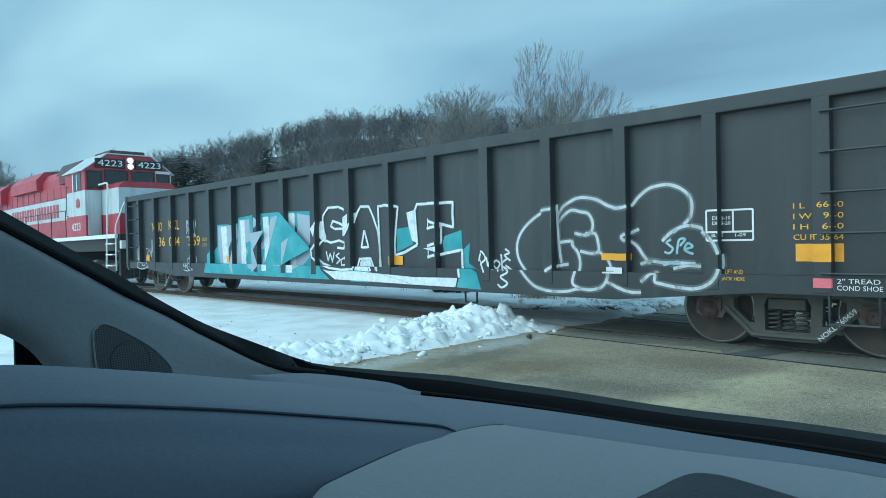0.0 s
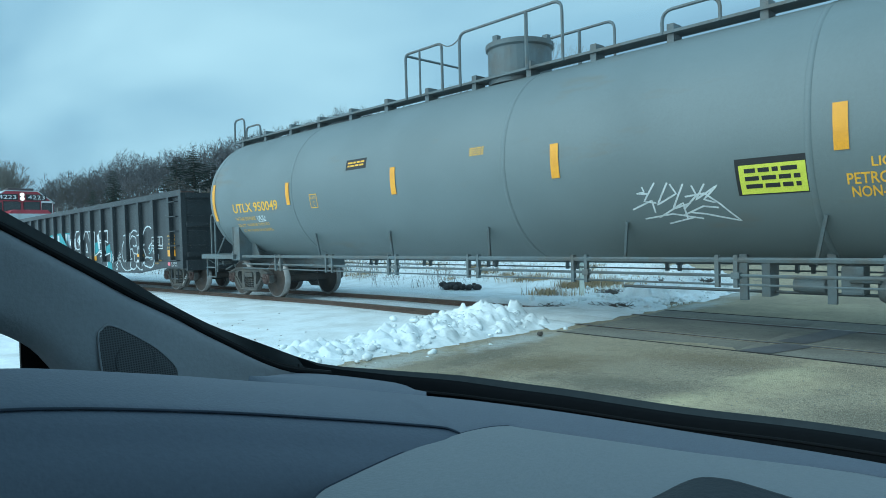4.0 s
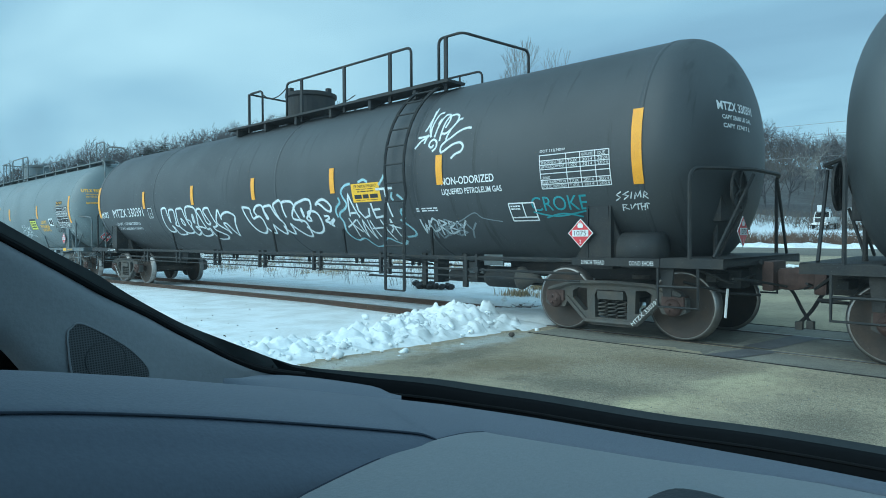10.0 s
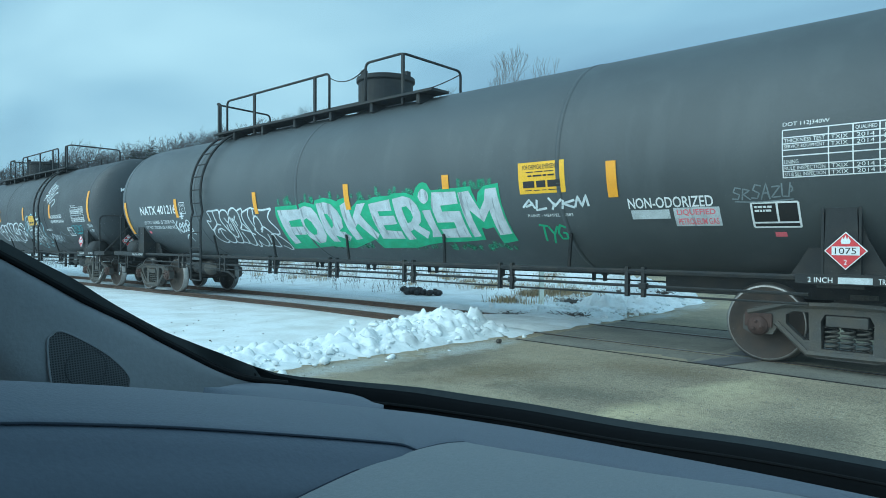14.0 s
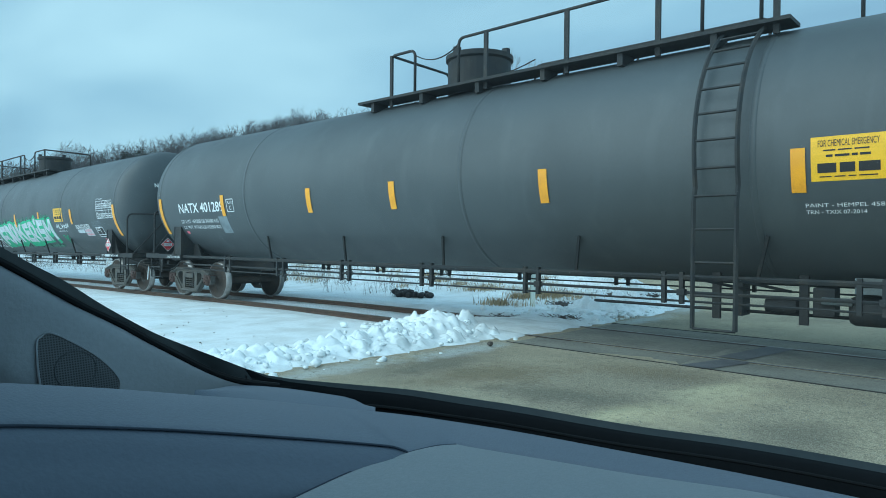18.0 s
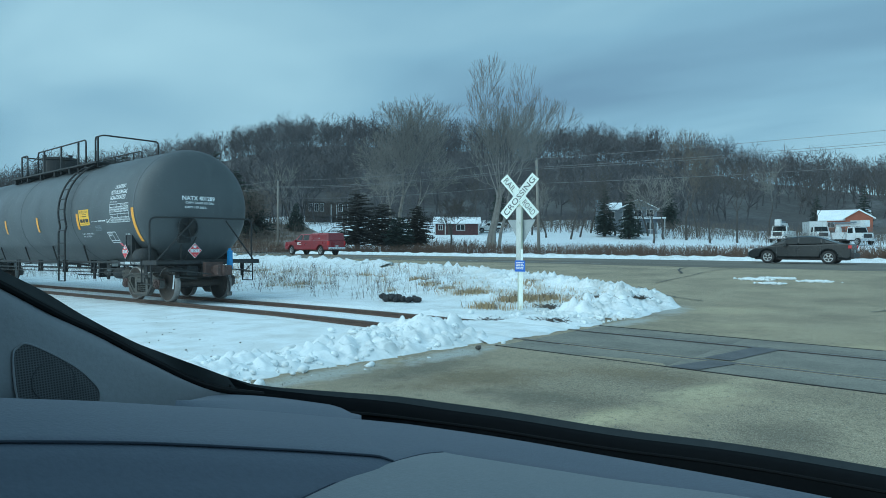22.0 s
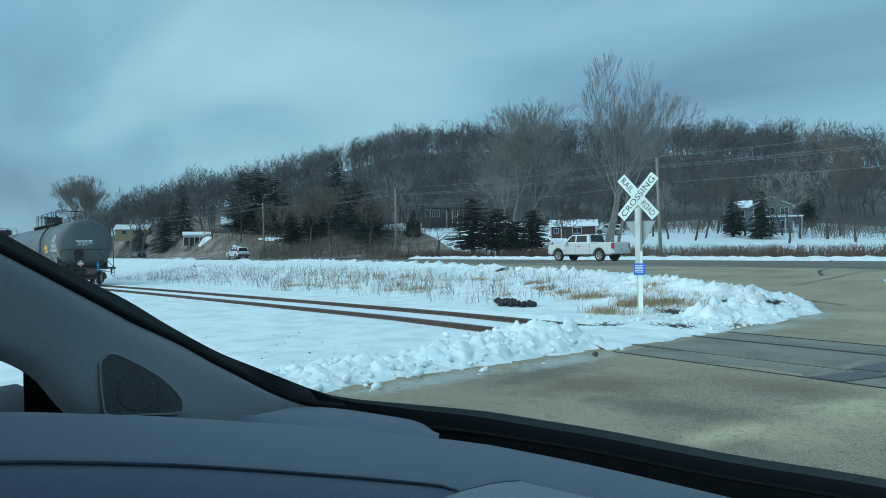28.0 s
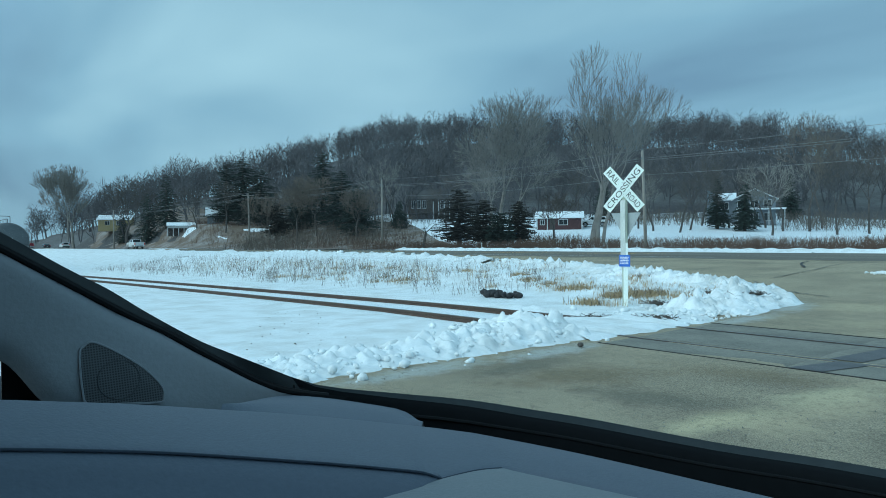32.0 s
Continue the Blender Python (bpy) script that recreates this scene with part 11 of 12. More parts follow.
def red_barn():
    h = thing("garage", "orange-red garage with a gable and snow-covered roof", "garage", "", facing(9.0, 150, 0, 1.2))
    gabled(h, -5.6, 2.6, -1.6, 4.0, -1.0, 2.2, 3.9, M["brick_orange"], M["snow"], "x")
    gabled(h, -1.2, 3.2, -3.2, 1.0, -1.0, 2.4, 3.8, M["brick_orange"], M["snow"], "y")
    part("door", boxed(-0.4, 2.2, -3.26, -3.2, -0.5, 1.9), M["siding_white"], h, "pale overhead door")
    window(h, -3.6, -1.62, 1.2, 1.1, 0.9, M["siding_white"])


red_cabin()
grey_house()
hidden_house()
far_house()
red_barn()


def utility_pole(az, r, height, lean=0.0, arm=0.0, label="weathered wooden utility pole beside the highway"):
    x, y, z = polar(az, r)
    p = thing("utility_pole", label, "utility pole", "utility poles along the highway", pose(x, y, z, 0, lean, 0))
    part("pole", lathe(bmesh.new(), [(-0.6, 0.17), (height * 0.5, 0.145), (height, 0.11), (height + 0.02, 0.02)], 10, "z"), M["pole_wood"], p, "", True)
    tops = []
    if arm:
        part("crossarm", boxed(-0.06, 0.06, -arm, arm, height - 0.42, height - 0.30, bevel=0.01), M["pole_wood"], p)
        for q in (-0.9, -0.3, 0.9):
            part("insulator", lathe(bmesh.new(), [(height - 0.30, 0.03), (height - 0.22, 0.06), (height - 0.12, 0.05), (height - 0.08, 0.02)], 8, "z", (0, q * arm, 0)), M["siding_grey"], p)
    else:
        for dz, q in ((0.0, 0.0), (-0.85, -0.2), (-1.0, 0.2)):
            part("insulator", lathe(bmesh.new(), [(height + dz, 0.03), (height + dz + 0.08, 0.065), (height + dz + 0.17, 0.05), (height + dz + 0.2, 0.02)], 8, "z", (0, q, 0)), M["siding_grey"], p)
    return Vector((x, y, z + height))


P0 = utility_pole(32.6, 66, 9.6, -2.0)
P1 = utility_pole(55.0, 96, 9.4, 0)
P2 = utility_pole(66.1, 127, 9.2, -3, 1.1)
P3 = utility_pole(76.3, 185, 9.6, 0)
P4 = utility_pole(79.4, 240, 9.5, 0)
PR = utility_pole(-24.0, 61, 9.8, 0)


def wire(a, b2, sag, dz, q=0.0):
    pts = []
    for i in range(17):
        t = i / 16
        p = a.lerp(b2, t)
        pts.append((p.x, p.y + q, p.z + dz - sag * 4 * t * (1 - t)))
    w = thing("overhead_wire", "thin dark overhead wire between wooden poles", "wire", "overhead wires")
    part("strand", tube(bmesh.new(), pts, 0.018, 4), M["wire"], w)


for a, b2 in ((PR, P0), (P0, P1), (P1, P2), (P2, P3), (P3, P4)):
    wire(a, b2, 0.55, 0.12)
    wire(a, b2, 0.50, -0.78, -0.2)
    wire(a, b2, 0.50, -0.92, 0.2)
    if a is PR or a is P0:
        wire(a, b2, 0.55, -2.35, 0.1)

# small roadside pieces: a delineator post, a leaning stake and a guy pole
for x, y, h, lean, nm, lb in ((-49.5, 47.2, 0.9, 0, "marker_post", "short white roadside marker post"), (-29.5, 49.0, 1.5, -38, "leaning_stake", "leaning bare wooden stake in the weeds"), (-6.4, 50.0, 1.4, 0, "fence_post", "dark fence post in the snow")):
    t = thing(nm, lb, "post", "", pose(x, y, ground_z(x, y), 0, lean, 0))
    part("stake", boxed(-0.045, 0.045, -0.04, 0.04, -0.3, h, bevel=0.01), M["siding_white" if nm == "marker_post" else "pole_wood"], t)

# ---- the locomotive, cab first ----
M["loco_red"] = streaked(mat("weathered_red_paint", (0.40, 0.030, 0.050), 0.45, 0, (0.31, 0.028, 0.042), 1.2, 0.6, 40, 0.08, 0.04, 25), (0.20, 0.03, 0.035), 0.4)
M["loco_silver"] = streaked(mat("dull_silver_paint", (0.50, 0.55, 0.56), 0.5, 0, (0.40, 0.44, 0.45), 1.2, 0.5, 40, 0.08, 0.04, 25), (0.30, 0.30, 0.28), 0.4)
M["loco_roof"] = mat("sooty_roof", (0.055, 0.050, 0.052), 0.75, 0, (0.10, 0.06, 0.06), 1.5, 0.6, 40, 0.1, 0.1, 30)
M["cab_glass"] = mat("dark_cab_glass", (0.012, 0.016, 0.018), 0.06, 0, None, 3, 0.2, 30, 0.02, 0)
M["lamp_on"] = mat("lit_headlight", (0.9, 0.85, 0.75), 0.2, 0, None, 3, 0.1, 30, 0.02, 0, emit=(1.0, 0.86, 0.72, 1.6))
M["off_white"] = mat("worn_white_rail_paint", (0.74, 0.76, 0.74), 0.5, 0, (0.60, 0.62, 0.60), 5, 0.4, 50, 0.06, 0.02)


def banded(name, outline, x0, x1, loco, parent_name, cuts):
    """A hood or cab of constant section along x, cut into coloured bands by height."""
    out = []
    for z0, z1, m, label in cuts:
        bm = bmesh.new()
        vs = []
        for x in (x0, x1):
            vs.append([bm.verts.new((x, y, z)) for y, z in outline])
        n = len(outline)
        for i in range(n):
            bm.faces.new((vs[0][i], vs[0][(i + 1) % n], vs[1][(i + 1) % n], vs[1][i]))
        bm.faces.new(vs[0][::-1])
        bm.faces.new(vs[1])
        for z, no in ((z0, (0, 0, -1)), (z1, (0, 0, 1))):
            r = bmesh.ops.bisect_plane(bm, geom=bm.verts[:] + bm.edges[:] + bm.faces[:], plane_co=(0, 0, z), plane_no=no, clear_outer=True)
            es = [g for g in r["geom_cut"] if isinstance(g, bmesh.types.BMEdge)]
            if es:
                bmesh.ops.edgeloop_fill(bm, edges=es)
        bmesh.ops.recalc_face_normals(bm, faces=bm.faces)
        out.append(part(name, bm, m, loco, label))
    return out


def locomotive():
    lo = thing("locomotive", "red and silver diesel locomotive with lit twin headlights", "locomotive")
    mid, half = -33.2, 6.6
    MOVERS.append((lo, mid, half))
    red, silver = M["loco_red"], M["loco_silver"]
    bands = ((1.84, 2.58, red, "red lower band"), (2.58, 3.47, silver, "silver-grey band"), (3.47, 5.2, red, "red upper band"))
    # frame, walkway and sills
    part("frame", boxed(-10.4, 10.4, -1.40, 1.40, 1.28, 1.80, bevel=0.02), M["frame_black"], lo)
    for q in (-1, 1):
        part("walkway_edge", boxed(-10.4, 10.4, q * 1.50 - 0.05, q * 1.50 + 0.05, 1.70, 1.835, bevel=0.01), M["off_white"], lo, "white-striped walkway edge")
    part("walkway", boxed(-10.4, 10.4, -1.44, 1.44, 1.80, 1.838), M["loco_roof"], lo)
    part("fuel_tank", boxed(-2.6, 2.9, -1.35, 1.35, 0.45, 1.28, bevel=0.18), M["frame_black"], lo)
    # long hood
    hood = [(-0.98, 1.84), (0.98, 1.84), (0.98, 4.30), (0.80, 4.62), (-0.80, 4.62), (-0.98, 4.30)]
    banded("long_hood", hood, -9.6, 5.6, lo, "hood", bands)
    hump = [(-1.16, 4.02), (1.16, 4.02), (1.16, 4.40), (0.88, 4.74), (-0.88, 4.74), (-1.16, 4.40)]
    part("blower_housing", extruded(hump, 3.4, 5.55), red, lo, "red equipment bay behind the cab")
    part("blower_housing", extruded([(-1.18, 4.38), (1.18, 4.38), (0.92, 4.80), (-0.92, 4.80)], 3.2, 5.5), M["loco_roof"], lo, "sooty sloped intake screen")
    part("dynamic_brake", extruded([(-1.22, 4.00), (1.22, 4.00), (1.22, 4.45), (0.9, 4.80), (-0.9, 4.80), (-1.22, 4.45)], -3.6, 0.6), red, lo)
    part("radiator", extruded([(-1.30, 3.72), (1.30, 3.72), (1.30, 4.38), (0.9, 4.70), (-0.9, 4.70), (-1.30, 4.38)], -9.3, -5.2), red, lo)
    for x in (-8.4, -7.0, -5.9, -2.6, -0.6):
        part("roof_fan", lathe(bmesh.new(), [(4.62, 0.58), (4.92, 0.60), (4.94, 0.50), (4.90, 0.1)], 20, "z", (x, 0, 0)), M["loco_roof"], lo, "", True)
    part("exhaust_stack", lathe(bmesh.new(), [(4.6, 0.22), (4.95, 0.24), (4.95, 0.20)], 12, "z", (1.6, 0, 0)), M["loco_roof"], lo)
    for q in (-1, 1):
        for i in range(15):
            x = -8.6 + i * 0.94
            part("hood_door", boxed(x - 0.43, x + 0.43, q * 0.99 - 0.012, q * 0.99 + 0.012, 3.50, 3.96, bevel=0.006), red, lo)
        for i in range(4):
            a = 3.62 + i * 0.44
            part("intake_slat", boxed(3.6, 5.4, q * 1.17 - 0.01, q * 1.17 + 0.02, 4.05 + i * 0.08, 4.09 + i * 0.08), M["loco_roof"], lo)
        # company name: plain red bars
        rnd = random.Random(5)
        x, bm = (-4.5 if q < 0 else 4.5), bmesh.new()
        for i in range(18):
            w = 0.30
            if i in (9, 10):
                w = 0.14
            x1 = x + (w if q < 0 else -w)
            part("name_bar", boxed(min(x, x1), max(x, x1), q * 0.984 - 0.006, q * 0.984 + 0.006, 2.72, 3.27), red, lo, "plain red bar of the painted name")
            x = x1 + (0.125 if q < 0 else -0.125)
    # cab: side walls with a shallow gable roof
    cab = [(-1.55, 1.84), (1.55, 1.84), (1.55, 4.20), (0.78, 4.80), (-0.78, 4.80), (-1.55, 4.20)]
    banded("cab", cab, 5.62, 7.72, lo, "cab", bands)
    part("cab_roof", extruded([(-1.64, 4.18), (-0.80, 4.84), (0.80, 4.84), (1.64, 4.18), (1.64, 4.15), (0.78, 4.80), (-0.78, 4.80), (-1.64, 4.15)], 5.52, 7.78), M["loco_silver"], lo, "dirty grey cab roof")
    part("roof_unit", boxed(6.0, 7.6, -0.62, 0.62, 4.84, 4.98, bevel=0.03), M["loco_roof"], lo, "roof-top air conditioner")
    fx = 7.72
    for q in (-1, 1):
        nb = part("number_board", boxed(fx - 0.02, fx + 0.08, q * 0.70 - 0.50, q * 0.70 + 0.50, 4.30, 4.64, bevel=0.03), M["ink"], lo, "black number board")
        co, fs, _ = WORDS[("4223", 0.0)]
        mesh_part("number", flat_mesh("number", co, fs, lambda u, v: (fx + 0.086, q * 0.70 - 0.42 + u * 0.84, 4.36 + v * 0.22)), M["white"], nb, "white loco number")
        for y0, y1, nm in ((0.10, 0.86, "windscreen"), (1.0, 1.45, "corner_window")):
            a, c = (q * y0, q * y1) if q > 0 else (q * y1, q * y0)
            z0, z1 = (3.72, 4.20) if nm == "windscreen" else (3.56, 4.14)
            w = part(nm, boxed(fx - 0.01, fx + 0.012, a, c, z0, z1, bevel=0.004), M["cab_glass"], lo, "dark cab window")
            bm = bmesh.new()
            for e in ((a - 0.035, a, z0 - 0.035, z1 + 0.035), (c, c + 0.035, z0 - 0.035, z1 + 0.035), (a, c, z0 - 0.035, z0), (a, c, z1, z1 + 0.035)):
                box(bm, fx - 0.01, fx + 0.03, *e)
            part("window_rubber", bm, M["ink"], w)
        w = part("side_window", boxed(6.55, 7.35, q * 1.556 - 0.01, q * 1.556 + 0.01, 3.50, 4.08, bevel=0.004), M["cab_glass"], lo, "dark sliding cab window")
        part("window_rubber", boxed(6.48, 6.55, q * 1.56 - 0.02, q * 1.56 + 0.02, 3.46, 4.12), M["off_white"], w)
        part("window_rubber", boxed(6.92, 6.97, q * 1.56 - 0.02, q * 1.56 + 0.02, 3.50, 4.08), M["off_white"], w)
        part("sun_visor", boxed(6.5, 7.4, q * 1.58 - 0.10, q * 1.58 + 0.10, 4.14, 4.17), M["loco_silver"], lo)
        co, fs, _ = WORDS[("4223", 0.0)]
        mesh_part("number", flat_mesh("number", co, fs, lambda u, v: ((6.2 + u * 0.95) if q < 0 else (7.15 - u * 0.95), q * 1.556, 2.06 + v * 0.27)), M["white"], lo, "white loco number")
        part("emblem", plate(bmesh.new(), [[(6.75, 2.92), (6.95, 2.84), (7.15, 2.92), (7.12, 3.16), (6.95, 3.22), (6.78, 3.16)]], q * 1.552, q * 1.562), red, lo, "small plain red emblem")
        part("grab_rail", tube(bmesh.new(), bend([(5.9, q * 1.56, 2.6), (5.9, q * 1.62, 2.6), (5.9, q * 1.62, 3.7), (5.9, q * 1.56, 3.7)], 0.04), 0.014, 5), M["ink"], lo)
    part("white_panel", boxed(fx, fx + 0.01, 0.95, 1.52, 3.48, 4.28), M["off_white"], lo, "white-painted cab corner")
    part("cab_door", boxed(fx, fx + 0.03, -1.48, -1.04, 1.86, 3.46, bevel=0.01), silver, lo, "silver front cab door")
    for z in (4.62, 4.40):
        h = part("headlight", lathe(bmesh.new(), [(-0.12, 0.13), (0.0, 0.13), (0.02, 0.115)], 16, "x", (fx + 0.10, 0, z - 0.02)), M["galvanised"], lo)
        part("headlight_lens", lathe(bmesh.new(), [(0.0, 0.105), (0.025, 0.085), (0.035, 0.03)], 16, "x", (fx + 0.115, 0, z - 0.02)), M["lamp_on"], h, "lit headlight")
    part("headlight_panel", boxed(fx, fx + 0.05, -0.17, 0.17, 4.20, 4.76, bevel=0.02), red, lo)
    # low nose in front of the cab
    nose = [(-1.0, 1.84), (1.0, 1.84), (1.0, 3.50), (0.82, 3.68), (-0.82, 3.68), (-1.0, 3.50)]
    banded("nose", nose, 7.72, 9.35, lo, "nose", bands)
    part("nose_door", boxed(9.35, 9.38, -0.32, 0.32, 1.9, 3.4, bevel=0.01), silver, lo)
    # pilot, steps and rails at each end
    for s in (-1, 1):
        part("pilot", boxed(min(s * 10.32, s * 10.50), max(s * 10.32, s * 10.50), -1.42, 1.42, 0.35, 1.84, bevel=0.02), M["frame_black"], lo)
        bm = boxed(min(s * 10.5, s * 11.0), max(s * 10.5, s * 11.0), -0.10, 0.10, 0.76, 0.92, bevel=0.03)
        part("coupler", bm, M["rust_red"], lo, "rusty knuckle coupler")
        for q in (-1, 1):
            for i in range(4):
                part("step", boxed(min(s * 9.75, s * 10.3), max(s * 9.75, s * 10.3), q * 1.50 - 0.12, q * 1.50 + 0.06, 0.42 + i * 0.36, 0.46 + i * 0.36), M["off_white"], lo, "white-edged step")
            part("handrail", tube(bmesh.new(), bend([(s * 8.9, q * 1.48, 3.56), (s * 9.85, q * 1.52, 3.56), (s * 9.62, q * 1.56, 0.62)], 0.18, 5), 0.030, 6), M["off_white"], lo, "white handrail at the steps", True)
            part("handrail", tube(bmesh.new(), bend([(s * 10.34, q * 1.50, 0.62), (s * 10.36, q * 1.50, 2.10), (s * 10.75, q * 1.30, 2.95), (s * 10.75, q * 0.5, 2.95), (s * 10.4, q * 0.4, 1.84)], 0.15, 5), 0.028, 6), M["off_white"], lo, "white end handrail", True)
        part("air_box", boxed(min(s * 10.4, s * 10.6), max(s * 10.4, s * 10.6), -1.42, -0.95, 1.35, 1.62, bevel=0.02), M["off_white"], lo)
    for q in (-1, 1):
        for i in range(9):
            x = -9.2 + i * 1.8
            part("walkway_post", tube(bmesh.new(), [(x, q * 1.46, 1.83), (x, q * 1.46, 2.86)], 0.016, 5), M["ink"], lo)
        part("walkway_rail", tube(bmesh.new(), [(-9.4, q * 1.46, 2.86), (5.4, q * 1.46, 2.86)], 0.016, 5), M["ink"], lo)
    # six-wheel trucks
    for s in (-1, 1):
        xc = s * half
        tr = part("truck", boxed(xc - 2.3, xc + 2.3, -0.5, 0.5, 0.62, 0.95, bevel=0.03), M["frame_black"], lo, "dark six-wheel truck")
        for q in (-1, 1):
            bm = plate(bmesh.new(), [[(xc - 2.6, 0.52), (xc - 2.3, 0.40), (xc - 1.9, 0.40), (xc - 1.6, 0.62), (xc - 0.5, 0.62), (xc - 0.3, 0.40), (xc + 0.3, 0.40), (xc + 0.5, 0.62), (xc + 1.6, 0.62), (xc + 1.9, 0.40), (xc + 2.3, 0.40), (xc + 2.6, 0.52), (xc + 2.6, 0.86), (xc - 2.6, 0.86)]], q * 1.05 - 0.07, q * 1.05 + 0.07)
            part("side_frame", bm, M["frame_black"], tr)
            for a in (-1.35, 1.35):
                part("brake_cylinder", lathe(bmesh.new(), [(-0.2, 0.13), (0.2, 0.13)], 12, "x", (xc + a * 0.75, q * 1.16, 0.86)), M["truck_steel"], tr)
        for a in (-2.1, 0.0, 2.1):
            WHEELS.append((wheelset(lo, xc + a), xc + a))


def extruded(outline, x0, x1):
    bm = bmesh.new()
    return plate(bm, [outline], x0, x1, "yz")


locomotive()

# ---- vehicles ----
M["tyre"] = mat("tyre_rubber", (0.022, 0.022, 0.023), 0.8, 0, (0.05, 0.048, 0.044), 6, 0.5, 60, 0.1, 0.1)
M["rim"] = mat("alloy_rim", (0.50, 0.51, 0.52), 0.35, 0.8, (0.35, 0.35, 0.34), 6, 0.5, 60, 0.1, 0.02)
M["paint_red"] = mat("red_truck_paint", (0.22, 0.013, 0.021), 0.30, 0, (0.17, 0.014, 0.021), 1.2, 0.5, 40, 0.05, 0.01)
M["paint_dark"] = mat("black_green_car_paint", (0.010, 0.014, 0.016), 0.22, 0, (0.014, 0.018, 0.020), 1.2, 0.5, 40, 0.05, 0.01)
M["paint_white"] = mat("white_car_paint", (0.62, 0.64, 0.64), 0.30, 0, (0.50, 0.52, 0.51), 1.2, 0.4, 40, 0.05, 0.01)
M["plastic"] = mat("black_bumper_plastic", (0.03, 0.03, 0.032), 0.6, 0, None, 4, 0.3, 60, 0.08, 0.03)
M["chrome"] = mat("dull_chrome", (0.60, 0.61, 0.62), 0.25, 0.9, None, 4, 0.2, 60, 0.05, 0.01)
M["tail"] = mat("red_tail_lamp", (0.50, 0.02, 0.025), 0.25, 0, None, 4, 0.2, 60, 0.05, 0, emit=(1.0, 0.08, 0.08, 0.06))
M["lens"] = mat("clear_lamp_lens", (0.62, 0.64, 0.66), 0.15, 0.3, None, 4, 0.2, 60, 0.05, 0)
M["car_glass"] = mat("dark_car_glass", (0.010, 0.013, 0.014), 0.14, 0, None, 3, 0.2, 30, 0.02, 0, spec=0.25)
DRIVES, ROLLING = [], []


def road_wheel(car, x, y, r):
    side = 1 if y > 0 else -1
    w = part("wheel", lathe(bmesh.new(), [(-0.05, r * 0.66), (-0.12, r * 0.67), (-0.12, r * 0.90), (-0.09, r), (0.09, r), (0.12, r * 0.90), (0.12, r * 0.67), (0.05, r * 0.66)], 24, "y"), M["tyre"], car, "black tyre on a silver rim", True, pose(x, y, r))
    part("rim", lathe(bmesh.new(), [(-0.02, r * 0.64), (side * 0.10, r * 0.66), (side * 0.105, r * 0.60), (side * 0.05, r * 0.55), (side * 0.045, 0.02)], 24, "y"), M["rim"], w, "", True)
    for i in range(5):
        a = i * 2 * math.pi / 5
        bm = boxed(0.05, r * 0.60, -0.02, 0.02, -0.03, 0.03)
        part("spoke", bm, M["rim"], w, at=pose(0, side * 0.075, 0, 0, math.degrees(a), 0))
    return w


def lower_body(car, upper, sill, wheels, r, half, paint):
    """Side profile with wheel arches, extruded over the width and rounded along its edges."""
    loop = list(upper)
    x0, x1 = upper[0][0], upper[-1][0]
    back = [(x1, sill + 0.12), (x1 - 0.15, sill)]
    for wx in sorted(wheels, reverse=True):
        back += [(wx + r * math.cos(a), max(sill, r * 0.82 + r * math.sin(a))) for a in [i * math.pi / 8 for i in range(9)]]
    back += [(x0 + 0.15, sill), (x0, sill + 0.12)]
    bm = plate(bmesh.new(), [loop + back], -half, half)
    es = [e for e in bm.edges if len(e.link_faces) == 2 and abs(e.verts[0].co.y - e.verts[1].co.y) < 1e-6 and abs(abs(e.verts[0].co.y) - half) < 1e-6 and e.calc_face_angle(0) > 1.2]
    bmesh.ops.bevel(bm, geom=es, offset=0.06, segments=2, affect="EDGES", profile=0.6)
    part("body", bm, paint, car)
    part("underbody", boxed(x0 + 0.25, x1 - 0.25, -half + 0.28, half - 0.28, sill - 0.06, upper[len(upper) // 2][1] - 0.15), M["plastic"], car)


